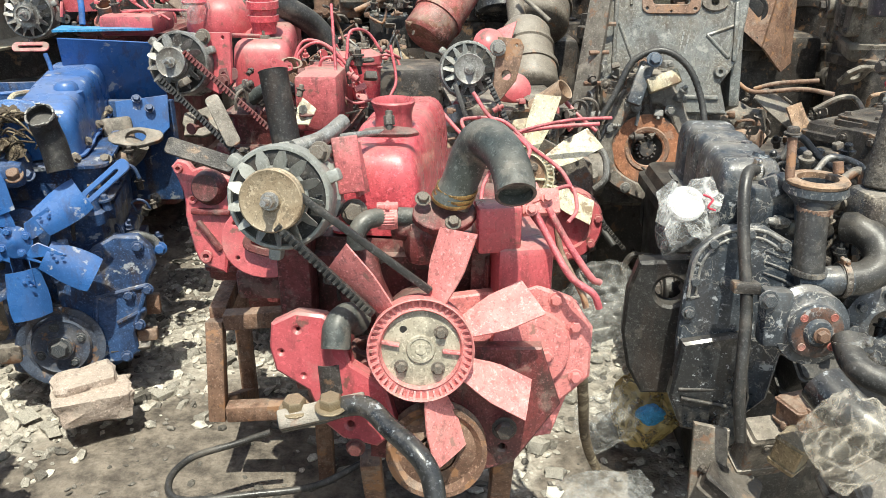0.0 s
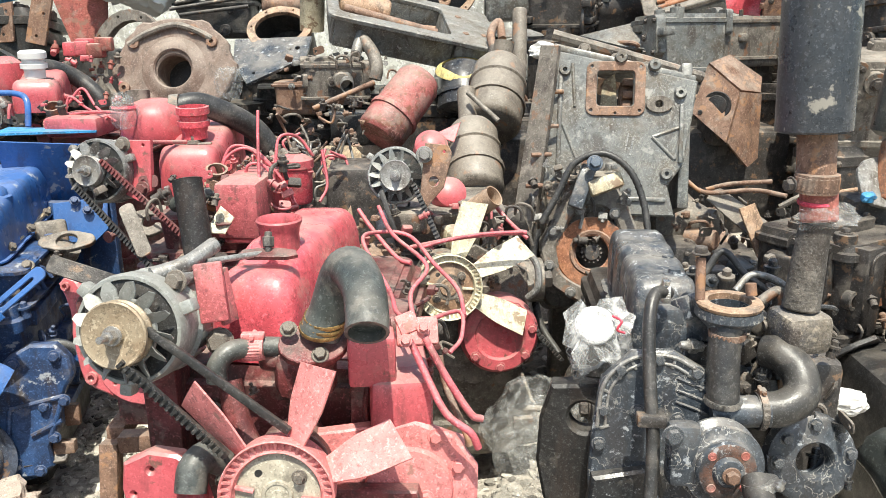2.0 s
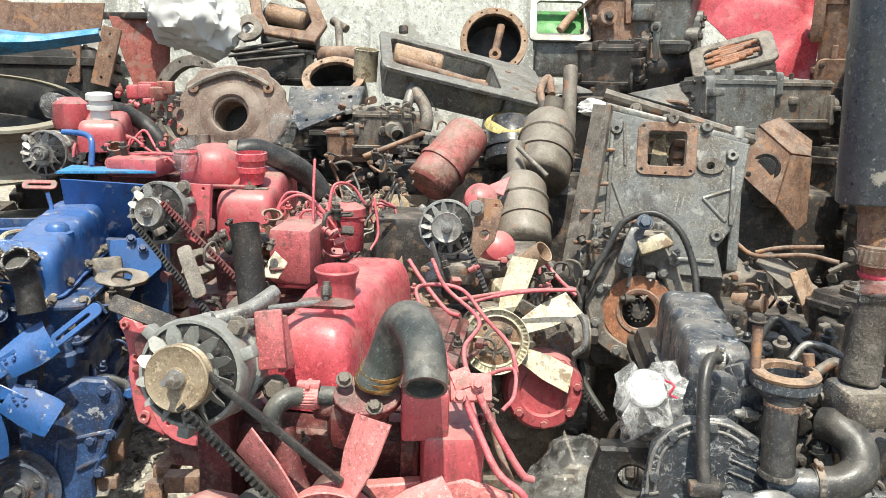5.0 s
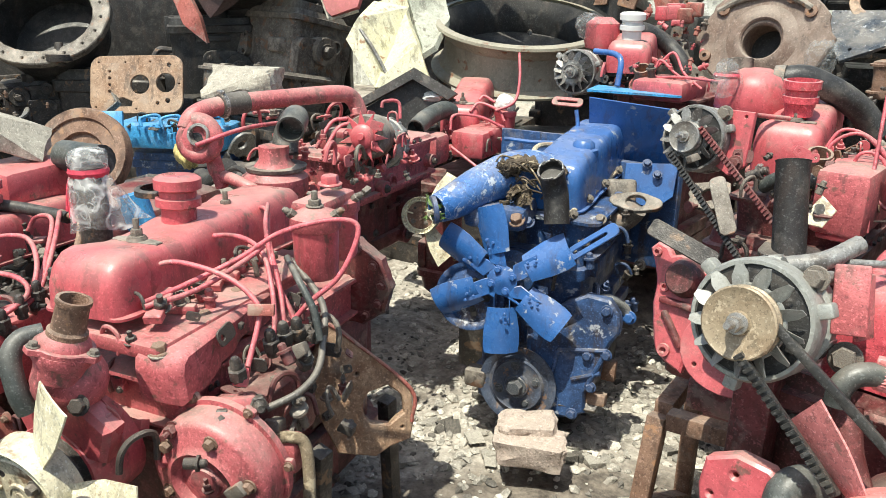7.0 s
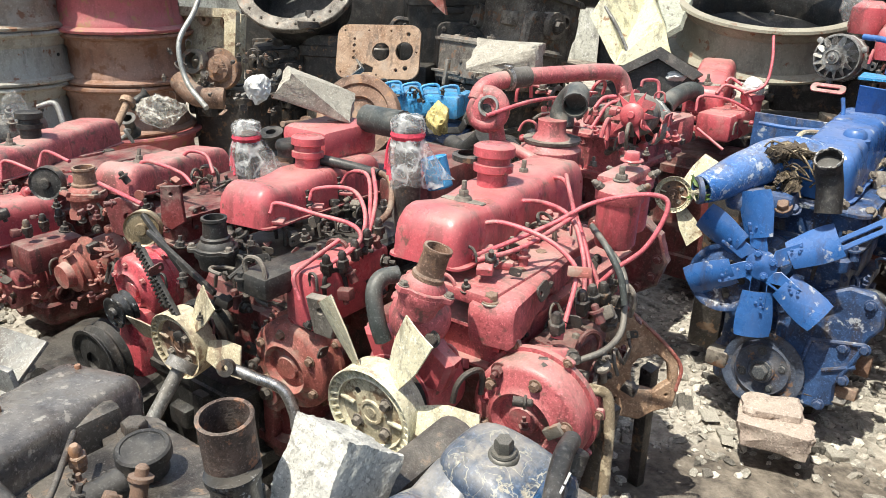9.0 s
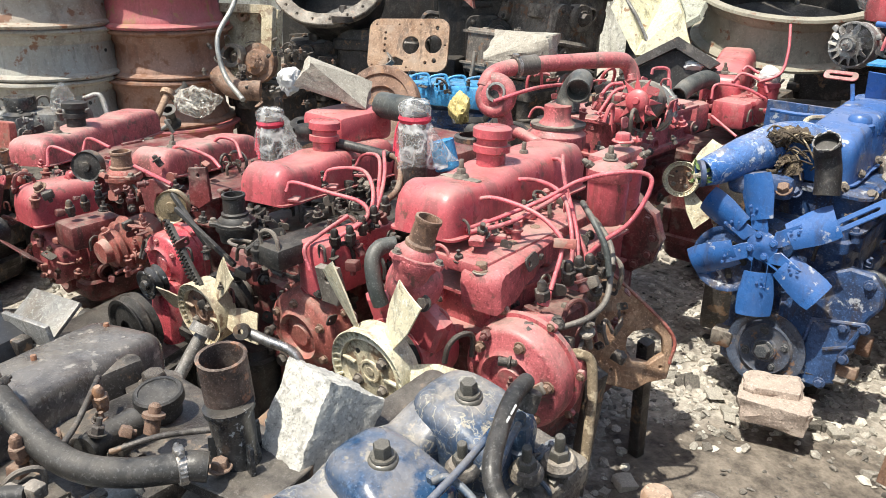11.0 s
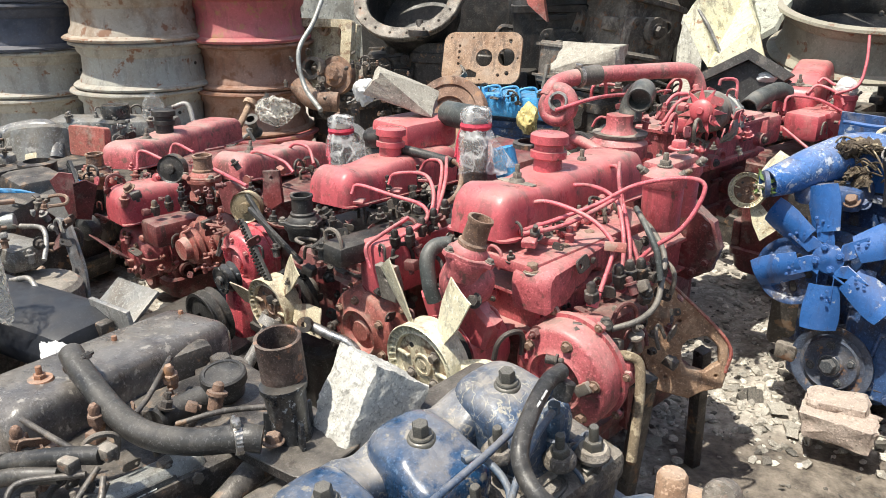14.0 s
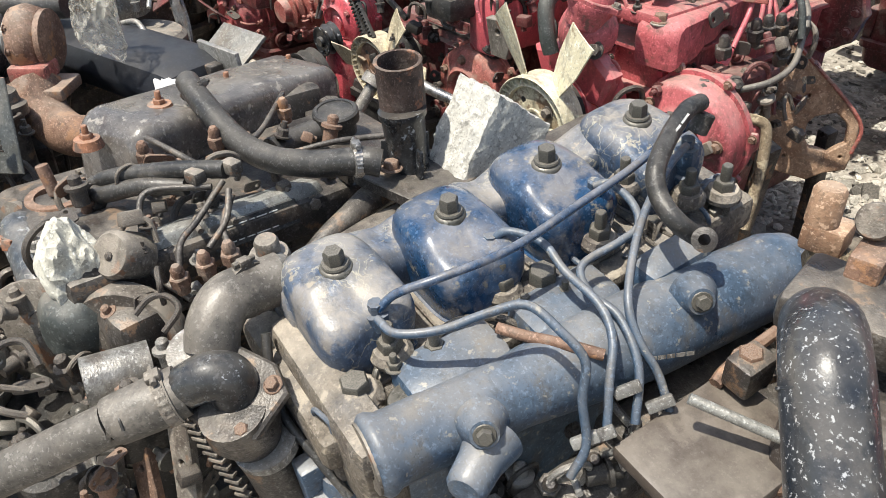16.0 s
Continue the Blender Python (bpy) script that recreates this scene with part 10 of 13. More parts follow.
ridge = [(-0.094, -0.03), (-0.085, 0.045), (-0.042, 0.09), (0.02, 0.096), (0.07, 0.07)]
tube(b, [tm6 @ Vector((x, y, 0.026)) for x, y in ridge], 0.0035, 8)
tube(b, [tm6 @ Vector((x * 0.86, y * 0.86, 0.025)) for x, y in ridge], 0.0025, 8)
for i in range(9):
    a_ = radians(200 - 21 * i)
    box(b, tm6 @ Matrix.Rotation(a_, 4, "Z") @ pose(0.087, 0, 0.024), (0.016, 0.005, 0.005), 0.001)
part("cover_ridge", b, alloy_dark, e6, "worn bright edge of the cover")
for x, y in ((-0.085, 0.0), (-0.06, 0.07), (0.0, 0.09), (0.06, 0.07), (-0.09, -0.06), (-0.03, 0.0), (0.035, -0.01), (-0.05, -0.12)):
    bolt(e6, tm6 @ Vector((x, y, 0.024)), FRONT, 0.009, mat=black_grey)
b = bmesh.new()
for y in (0.0, -0.02, -0.04):
    tube(b, [tm6 @ Vector((0.03, 0.06 + y, 0.024)), tm6 @ Vector((0.08, 0.04 + y, 0.024)), tm6 @ Vector((0.12, 0.0 + y, 0.024))], 0.003, 6)
part("cast_rib", b, black_grey, e6)
sheet("lower_cover", e6, facing((0.494, 1.242, 0.348), (-0.05, -1, 0.1)), [(-0.06, 0.1), (0.04, 0.12), (0.06, 0.0), (0.05, -0.09), (0.03, -0.1), (0.02, -0.075), (-0.05, -0.06), (-0.075, 0.0)], 0.03, black, (), "oily black ribbed lower cover", 0.005)
for y in (640, 690, 705):
    cyl("cover_rib", e6, (0.432, 1.236, 0.412) if y == 640 else ((0.427, 1.217, 0.365) if y == 690 else (0.432, 1.211, 0.350)), (0.520, 1.236, 0.412) if y == 640 else ((0.520, 1.217, 0.365) if y == 690 else (0.514, 1.205, 0.336)), 0.004, iron_dark)
sheet("flywheel_ring", e6, facing((0.427, 1.383, 0.428), (-0.2, -1, 0.1)), [(-0.045, 0.12), (0.05, 0.13), (0.075, 0.1), (0.08, -0.13), (-0.02, -0.14), (-0.05, -0.09), (-0.065, -0.02), (-0.062, 0.06)], 0.05, iron_dark, [(0.012, 0.07, 0.034)], "", 0.006)
sheet("leg_bracket", e6, facing((0.479, 1.162, 0.232), (-0.1, -1, 0.2)), [(-0.03, 0.09), (0.03, 0.08), (0.03, -0.12), (-0.03, -0.12)], 0.012, iron_dusty, [(0.01, -0.03, 0.009)])
# water outlet
wm = upright((0.646, 1.292, 0.739))
spun("outlet_flange", e6, wm, [(0.034, 0.004), (0.05, 0.004), (0.053, 0.0), (0.05, -0.006), (0.034, -0.008), (0.034, 0.004)], rust_tan, "rusty flange of the water outlet")
spun("outlet_body", e6, wm, [(0, -0.05), (0.03, -0.05), (0.033, -0.006), (0.052, -0.007), (0.054, -0.02), (0.03, -0.045), (0.026, -0.075), (0, -0.075)], black_grey)
cyl("tall_stud", e6, (0.600, 1.298, 0.740), (0.601, 1.315, 0.808), 0.008, rust_iron)
bolt(e6, (0.601, 1.317, 0.814), (0, 0, 1), 0.011, mat=iron)
cyl("stud", e6, (0.682, 1.296, 0.749), (0.680, 1.301, 0.769), 0.009, rust_iron)
hose(e6, [(0.639, 1.272, 0.705), (0.633, 1.257, 0.667), (0.630, 1.242, 0.629), (0.629, 1.227, 0.587)], 0.0255, rubber, "outlet_hose", "scuffed ribbed black hose", 20, 0, 10, None, 0.03)
clamp(e6, (0.639, 1.268, 0.694), (0, 0, 1), 0.027, rust_iron, 0.01)
clamp(e6, (0.630, 1.231, 0.595), (0, 0, 1), 0.0275, steel, 0.01)
spun("elbow_body", e6, facing((0.653, 1.232, 0.574), (1, -0.1, 0.1)), [(0, -0.04), (0.026, -0.04), (0.026, 0.05), (0, 0.05)], black_grey)
hose(e6, [(0.685, 1.232, 0.578), (0.726, 1.231, 0.582), (0.758, 1.244, 0.599), (0.762, 1.271, 0.626), (0.742, 1.298, 0.645), (0.725, 1.318, 0.641)], 0.0285, rubber, "bypass_hose", "thick curved black hose with tape wrap", 20, 0, 10, None, 0.015)
clamp(e6, (0.690, 1.231, 0.578), (1, 0, 0), 0.03, iron_dusty)
hose(e6, [(0.553, 1.312, 0.748), (0.527, 1.294, 0.753), (0.513, 1.267, 0.725), (0.508, 1.231, 0.663), (0.507, 1.196, 0.604), (0.508, 1.169, 0.541), (0.498, 1.123, 0.425), (0.506, 1.107, 0.334)], 0.0105, rubber, "breather_hose", "black breather hose hanging down the front", 14, 0, 8)
clamp(e6, (0.547, 1.313, 0.748), (1, 0, 0), 0.0145, steel)
block("hose_clip", e6, facing((0.506, 1.186, 0.585), (-0.1, -1, 0.2)), (0.045, 0.02, 0.03), iron, 0.004)
# pump pulley
pm6 = facing((0.610, 1.122, 0.532), (0.03, -1, 0.15))
spun("pump_pulley", e6, pm6, [(0, 0.012), (0.008, 0.012), (0.01, 0.006), (0.02, 0.005), (0.023, 0.001), (0.024, -0.003), (0.044, -0.003), (0.0465, -0.006), (0.0465, -0.014), (0.05, -0.018), (0.062, -0.02), (0.064, -0.026), (0.055, -0.036), (0.055, -0.042), (0.066, -0.052), (0.066, -0.058), (0.03, -0.06), (0.03, -0.12), (0, -0.12)], black_grey, "worn black water pump pulley", 44)
spun("rust_film", e6, pm6, [(0.0245, -0.0026), (0.03, -0.0024), (0.043, -0.0024), (0.0436, -0.0029)], pulley_worn)
for i in range(4):
    a = 0.785 + 1.571 * i
    spun("bolt_hole", e6, pm6 @ pose(0.035 * math.cos(a), 0.035 * math.sin(a), -0.0023), [(0, 0.0003), (0.0048, 0.0003), (0.0056, 0.0012), (0.0066, 0.0008), (0.007, 0.0)], rust_red)
bolt(e6, pm6 @ Vector((0, 0, 0.01)), FRONT, 0.01, 0.012, mat=rust_iron)
block("pump_bracket", e6, facing((0.551, 1.160, 0.543), FRONT), (0.05, 0.1, 0.04), black_grey, 0.012)
bolt(e6, (0.529, 1.144, 0.582), FRONT, 0.012, mat=black_grey)
g6 = facing((0.800, 1.262, 0.470), (0.05, -1, 0.2))
spun("gear_cover", e6, g6, [(0.03, -0.02), (0.03, 0.006), (0.034, 0.012), (0.05, 0.008), (0.068, 0.006), (0.076, 0), (0.078, -0.02), (0.03, -0.03)], black_grey, "dusty black round gear cover with an open middle")
for a in (90, 45, 140, 10, 180):
    bolt(e6, g6 @ Vector((0.062 * math.cos(radians(a)), 0.062 * math.sin(radians(a)), 0.007)), FRONT, 0.009, mat=black_grey)
hose(e6, [(0.643, 1.102, 0.533), (0.640, 1.062, 0.515), (0.656, 1.036, 0.505), (0.696, 1.011, 0.496)], 0.022, rubber, "lower_hose", "black lower hose")
clamp(e6, (0.646, 1.091, 0.533), (0.3, -0.3, -1), 0.024, steel, 0.014)
clamp(e6, (0.649, 1.059, 0.506), (0.6, -0.3, -0.6), 0.024, steel, 0.014)
hose(e6, [(0.582, 1.032, 0.493), (0.597, 0.993, 0.478), (0.623, 0.955, 0.464), (0.677, 0.926, 0.446)], 0.036, black, "large_hose", "large black hose")
block("lower_body", e6, upright((0.72, 1.5, 0.16), 0), (0.36, 0.4, 0.28), iron_dark, 0.03)
for i, pts in enumerate(([(0.671, 1.505, 0.716), (0.705, 1.514, 0.758), (0.740, 1.483, 0.722), (0.772, 1.445, 0.701)], [(0.693, 1.402, 0.719), (0.731, 1.426, 0.742), (0.774, 1.401, 0.733), (0.789, 1.392, 0.699)], [(0.719, 1.358, 0.714), (0.754, 1.361, 0.733), (0.758, 1.348, 0.685), (0.728, 1.347, 0.676)])):
    hose(e6, pts, (0.007, 0.006, 0.009)[i], (rubber, alloy_dark, iron_dusty)[i], "wire")
for i, q in enumerate(((0.723, 1.597, 0.683), (0.769, 1.598, 0.694), (0.733, 1.387, 0.670), (0.695, 1.358, 0.629), (0.742, 1.377, 0.631), (0.614, 1.323, 0.637), (0.596, 1.343, 0.712))):
    block("fitting", e6, upright(q, 37 * i, 20 * i), (0.045, 0.04, 0.035), (iron, black, iron_dusty, iron, iron, black, black_grey)[i], 0.006)
nut_stack(e6, (0.604, 1.307, 0.655), (-1, -0.3, 0.2), 0.011, alloy_dark)

# bagged white cap
wc = thing("bagged_filter", (0.447, 1.340, 0.591), "white-capped canister inside a torn clear plastic bag", "filter")
cyl("canister", wc, (0.453, 1.349, 0.587), (0.445, 1.358, 0.663), 0.035, iron_dark)
spun("cap", wc, facing((0.440, 1.342, 0.678), (-0.1, -0.75, 0.65)), [(0, 0.008), (0.03, 0.007), (0.034, 0.003), (0.034, -0.02), (0, -0.02)], white_cap, "round white plastic cap")
pleated_bag(wc, facing((0.446, 1.35, 0.672), (-0.1, -0.3, 1)), [(0.012, 0.034, 0.05, 0), (0.0, 0.04, 0.15, 0), (-0.02, 0.05, 0.22, 0.0), (-0.045, 0.056, 0.25, 0.0), (-0.075, 0.05, 0.3, 0.0), (-0.1, 0.04, 0.3, 0.0)], 6, 51, plastic_film, "bag", "torn clear plastic bag")
rnd = random.Random(9)
for i, q in enumerate(((0.391, 1.348, 0.695), (0.389, 1.327, 0.652), (0.482, 1.351, 0.722), (0.506, 1.352, 0.690), (0.478, 1.325, 0.619), (0.420, 1.323, 0.601))):
    c = Vector((0.441, 1.341, 0.674))
    d = Vector(q) - c
    b = bmesh.new()
    n_ = d.cross(Vector((0.3, -0.8, 0.4))).normalized() * 0.022
    pts = [c + d * 0.3 - n_, c + d * 0.3 + n_, c + d * 0.75 + n_ * 1.4 + Vector((0, -0.012, 0.01)), c + d * 1.1, c + d * 0.7 - n_ * 1.2 + Vector((0, 0.01, -0.006))]
    loft(b, Matrix(), [pts, [p + Vector((0, 0.0012, 0.0)) for p in pts]])
    part("bag_flap", b, plastic_film, wc)
line(wc, [(0.468, 1.335, 0.698), (0.481, 1.323, 0.693), (0.474, 1.320, 0.679), (0.487, 1.318, 0.674)], 0.0025, tape, "red_tie")

# ---- exhaust stacks ----
s1 = thing("exhaust_stack", (0.770, 1.308, 0.650), "tall black exhaust silencer on a rusty pipe, standing upright", "exhaust stack", "standing exhaust stacks")
spun("silencer", s1, facing((0.775, 1.359, 1.005), (-0.035, 0.06, 1)), [(0, 0.01), (0.03, 0.004), (0.055, 0), (0.0585, 0.003), (0.0585, 0.62), (0.05, 0.66), (0, 0.66)], silencer_grey, "scraped blue-black silencer drum", 40)
cyl("rusty_pipe", s1, (0.784, 1.347, 0.927), (0.784, 1.367, 1.007), 0.03, rust_iron)
clamp(s1, (0.780, 1.336, 0.927), (0, 0, 1), 0.032, rust_iron, 0.03)
bolt(s1, (0.733, 1.318, 0.927), (-1, -0.3, 0), 0.01, mat=iron)
cyl("wrapped_neck", s1, (0.790, 1.330, 0.863), (0.788, 1.345, 0.922), 0.029, rust_red)
crumple(s1, upright((0.791, 1.324, 0.879)), (0.11, 0.09, 0.05), 61, plastic_grey, "torn_wrap", "torn clear plastic wrap", cuts=4, amp=0.7)
spun("red_tape", s1, upright((0.786, 1.338, 0.894)), [(0.029, -0.004), (0.0305, 0), (0.029, 0.004)], tape)
cyl("cast_riser", s1, (0.776, 1.324, 0.715), (0.789, 1.340, 0.860), 0.03, riser_crust, 0.025, "crusted cast riser")
block("riser_base", s1, upright((0.777, 1.325, 0.679), 10), (0.085, 0.08, 0.07), deck_dirt, 0.016, "crusted square base")
block("base_prop", s1, upright((0.83, 1.42, 0.3)), (0.12, 0.12, 0.6), iron, 0.02)
s2 = thing("exhaust_stack", (1.365, 2.177, 0.651), "leaning grey-black silencer spotted with rust", "exhaust stack", "standing exhaust stacks")
spun("silencer", s2, facing((1.400, 2.228, 0.862), (0.125, 0.03, 1)), [(0, 0.01), (0.06, 0), (0.078, 0.012), (0.08, 0.02), (0.08, 0.75), (0.06, 0.8), (0, 0.8)], stack_grey, "", 36)
cyl("rusty_pipe", s2, (1.362, 2.189, 0.698), (1.392, 2.227, 0.855), 0.038, rust_orange)
sheet("flange", s2, facing((1.353, 2.200, 0.741), (0.1, -0.8, 0.5)), ring_points(0.075, 20, 0.06, 2), 0.014, alloy_dark)
crumple(s2, upright((1.294, 2.146, 0.717)), (0.05, 0.04, 0.03), 63, blue_pale, "blue_scrap", cuts=2, amp=0.6)
block("prop", s2, upright((1.34, 2.25, 0.35)), (0.12, 0.12, 0.7), iron, 0.02)
# right-hand fittings beside the stacks
rg2 = thing("rusty_bearing_cap", (1.407, 1.981, 0.702), "tan rusted bearing cap on a round column", "casting")
sheet("cap_plate", rg2, facing((1.409, 2.004, 0.793), (0, -0.6, 0.8)), [(-0.09, 0.0), (-0.05, 0.06), (0.08, 0.06), (0.1, -0.03), (0.0, -0.07), (-0.07, -0.05)], 0.03, rust_iron, [(-0.04, 0.0, 0.012)], "", 0.005)
cyl("column", rg2, (1.418, 1.989, 0.654), (1.420, 2.018, 0.767), 0.06, rust_iron)
cyl("post", rg2, (1.55, 1.98, 0.1), (1.430, 2.011, 0.663), 0.05, iron)
ms = thing("mesh_screen", (1.355, 2.025, 0.456), "torn perforated screen on a rusty drum", "screen")
spun("drum", ms, facing((1.306, 2.097, 0.529), (-0.6, -0.8, 0.1)), [(0.07, 0.05), (0.09, 0.05), (0.09, -0.06), (0.07, -0.06), (0.07, 0.05)], rust_orange)
b = bmesh.new()
mm = facing((1.383, 2.072, 0.568), (-0.1, -0.75, 0.65), roll=-15)
k = 13
for i in range(k):
    x = -0.09 + 0.18 * i / (k - 1)
    rod(b, mm @ Vector((x, -0.06, 0.01 * math.sin(i))), mm @ Vector((x, 0.06, 0.01 * math.sin(i + 1))), 0.0028, seg=5)
    y = -0.06 + 0.12 * i / (k - 1)
    rod(b, mm @ Vector((-0.09, y, 0.008 * math.sin(i * 2))), mm @ Vector((0.09, y, 0.008 * math.sin(i * 2 + 1))), 0.0028, seg=5)
part("mesh", b, iron_dusty, ms, "torn grey wire mesh")
block("prop", ms, upright((1.4, 2.2, 0.25)), (0.2, 0.2, 0.5), iron, 0.02)
# big black air box at the right
ab = thing("air_box", (1.190, 1.482, 0.321), "large dusty black fan housing with round mouth", "housing")
spun("drum", ab, facing((1.339, 1.587, 0.501), (-0.35, -0.9, 0.25)), [(0.07, 0.03), (0.09, 0.05), (0.12, 0.05), (0.14, 0.03), (0.145, -0.16), (0.1, -0.2), (0, -0.2), (0, -0.06), (0.06, -0.06), (0.07, 0.03)], black_matte, "", 40)
b = bmesh.new()
m_ = facing((1.342, 1.587, 0.499), (-0.35, -0.9, 0.25))
for i in range(11):
    x = -0.07 + 0.014 * i
    h_ = math.sqrt(max(0.0, 0.0052 - x * x))
    rod(b, m_ @ Vector((x, -h_, 0.0)), m_ @ Vector((x, h_, 0.0)), 0.002, seg=5)
    rod(b, m_ @ Vector((-h_, x, 0.0)), m_ @ Vector((h_, x, 0.0)), 0.002, seg=5)
part("grille", b, iron, ab)
cyl("shaft", ab, (1.12, 1.46, 0.42), (1.26, 1.52, 0.436), 0.035, black_matte)
block("stand", ab, upright((1.3, 1.75, 0.2)), (0.3, 0.4, 0.4), iron_dark, 0.04)
ro = bmesh.new()
rock(ro, upright((1.042, 1.262, 0.442)), (0.24, 0.2, 0.12), 71, 0.2, 3)
single("grey_cushion", ro, rubber_green, "dusty grey rubber bladder on the ground", "bladder", angle=60)
for eng, q, sz, n_, sd, mm in ((e5, (0.156, 1.877, 0.655), (0.4, 0.2, 0.2), 70, 24, (iron_dusty, rust_iron, red_dusty, iron)), (e5, (0.040, 1.809, 0.570), (0.3, 0.2, 0.2), 40, 25, (iron, iron_dusty)), (e6, (0.735, 1.486, 0.652), (0.26, 0.3, 0.16), 60, 26, (iron, iron_dusty, black)),
                               (e6, (0.716, 1.307, 0.514), (0.3, 0.12, 0.2), 40, 27, (black, iron, iron_dusty)), (sh, (0.982, 2.334, 0.583), (0.4, 0.2, 0.2), 40, 28, (iron, iron_dusty, rust_iron)), (ms, (1.303, 1.933, 0.492), (0.4, 0.3, 0.3), 50, 29, (iron, rust_iron, iron_dusty)),
                               (ch, (0.528, 2.150, 0.706), (0.26, 0.12, 0.2), 50, 30, (iron_dusty, alloy_dark, iron))):
    fittings(eng, upright(q), sz, n_, sd, mm)


# ---- heap of housings at the back ----
def prop(parent, x, y, top, s=0.3):
    """Dark castings below a piece of the heap, down to the ground."""
    z = ground_height(x, y) - 0.05
    casting(parent, upright((x, y, (z + top) / 2), (x * 70) % 50), (s, s * 0.8, top - z), iron, int(abs(x * 91 + y * 17)), 8, "support_casting", studs=False)


bh = thing("bell_housing", (-0.846, 3.061, 0.833), "large brown bell housing with a round opening", "bell housing")
bhm = facing((-0.838, 3.038, 1.001), (-0.02, -0.93, 0.32))
out = []
for i in range(60):
    a = 6.2832 * i / 60
    r = 0.213 + (0.014 if i % 10 in (0, 1) else 0) + (0.012 if math.sin(a) > 0.5 else 0)
    out.append((r * math.cos(a), r * 0.82 * math.sin(a) - 0.01))
sheet("rim", bh, bhm, out, 0.03, bell_brown, [(0.0, -0.02, 0.07), (-0.15, 0.08, 0.009), (0.07, 0.13, 0.01), (0.13, 0.1, 0.009), (-0.17, -0.1, 0.009)], "", 0.006)
spun("bell", bh, bhm @ pose(0, -0.01, 0.02), [(0.068, 0.016), (0.074, 0.022), (0.09, 0.022), (0.1, 0.014), (0.15, 0.004), (0.185, -0.016), (0.185, -0.14), (0.068, -0.14), (0.068, 0.016)], bell_brown, "dusty brown bell casting", 48)
# Black disc closing the bore; its colour stands for the shade inside.
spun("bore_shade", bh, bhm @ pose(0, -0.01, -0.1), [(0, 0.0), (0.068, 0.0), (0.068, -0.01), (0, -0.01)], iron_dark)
b = bmesh.new()
tube(b, [bhm @ Vector(p) for p in ((-0.17, 0.08, 0.035), (-0.1, 0.12, 0.04), (0.0, 0.15, 0.04), (0.08, 0.13, 0.04), (0.14, 0.1, 0.035))], 0.012, 8)
part("rim_ridge", b, iron_dusty, bh)
for x, y in ((-0.15, 0.085), (0.07, 0.135), (0.14, 0.09), (-0.18, -0.08)):
    spun("bolt_boss", bh, bhm @ pose(x, y, 0.03), [(0.008, 0), (0.02, 0), (0.02, 0.012), (0.008, 0.014), (0.008, 0)], rust_iron)
prop(bh, -0.8, 3.25, 0.85, 0.4)
b2 = thing("bell_housing", (-1.120, 3.229, 0.849), "dark open ring housing behind the bell housing", "bell housing")
sheet("ring", b2, facing((-1.097, 3.271, 1.012), (-0.4, -0.9, 0.2)), ring_points(0.2, 28), 0.03, iron_dusty, [(0.02, 0, 0.16)] + [(0.18 * math.cos(a), 0.18 * math.sin(a), 0.008) for a in (1.2, 1.9, 2.6, 3.3, 4.0, 4.7)])
prop(b2, -1.0, 3.5, 0.9, 0.3)
# black plate with a rusty round opening
pl = thing("engine_end_plate", (-0.584, 3.229, 0.921), "black triangular end plate below a rusty round flange", "plate")
sheet("plate", pl, facing((-0.557, 3.258, 1.024), (-0.1, -0.6, 0.8)), [(-0.16, 0.1), (0.16, 0.12), (0.17, 0.0), (-0.03, -0.16), (-0.12, -0.04)], 0.014, black_grey, [(0.12, 0.05, 0.012), (-0.02, -0.1, 0.008)], "chipped blue-black plate")
sheet("rusty_flange", pl, facing((-0.523, 3.392, 1.129), (-0.05, -0.7, 0.7)), ring_points(0.135, 26, 0.02, 4, 0.85), 0.02, rust_tan, [[(0.105 * math.cos(6.2832 * i / 20), 0.085 * math.sin(6.2832 * i / 20)) for i in range(20)]] + [(0.118 * math.cos(a), 0.1 * math.sin(a), 0.006) for a in (0.3, 1.2, 2.2, 3.1, 4.0, 5.2)], "rusty flange")
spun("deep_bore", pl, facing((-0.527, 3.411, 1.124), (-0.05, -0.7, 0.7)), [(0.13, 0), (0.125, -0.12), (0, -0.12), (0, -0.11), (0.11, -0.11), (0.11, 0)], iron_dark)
bolt(pl, (-0.425, 3.343, 1.071), (0, -0.5, 0.8), 0.016, mat=rust_iron)
open_pipe("open_horn", pl, (-0.398, 3.413, 1.129), (-0.387, 3.393, 1.256), 0.05, cream_dirty, "pale open pipe mouth", 0.004, 0.01)
prop(pl, -0.5, 3.5, 0.9, 0.36)
crumple(None, upright((-0.622, 2.970, 0.950)), (0.1, 0.1, 0.14), 75, plastic_grey, "plastic_bag", "crumpled clear plastic bag in the heap", "plastic bag", 4, 0.6)
# rusty open gearbox top
rt = thing("gearbox_housing", (-0.820, 3.697, 1.300), "rusty open gearbox with toothed rim", "gearbox")
rtm = facing((-0.827, 3.720, 1.401), (0.1, -0.8, 0.5))
sheet("rim", rt, rtm, [(-0.16, 0.12), (0.0, 0.15), (0.14, 0.08), (0.2, -0.06), (0.15, -0.15), (-0.08, -0.11), (-0.13, -0.02)], 0.03, rust_iron, [[(-0.11, 0.09), (0.0, 0.11), (0.1, 0.06), (0.14, -0.05), (0.11, -0.1), (-0.06, -0.075), (-0.09, -0.01)]], "", 0.004)
cyl("inner_shaft", rt, rtm @ Vector((-0.08, 0.05, -0.05)), rtm @ Vector((0.1, 0.0, -0.05)), 0.045, rust_tan)
block("body", rt, rtm @ pose(0.02, 0, -0.14), (0.26, 0.2, 0.14), iron_dark, 0.02)
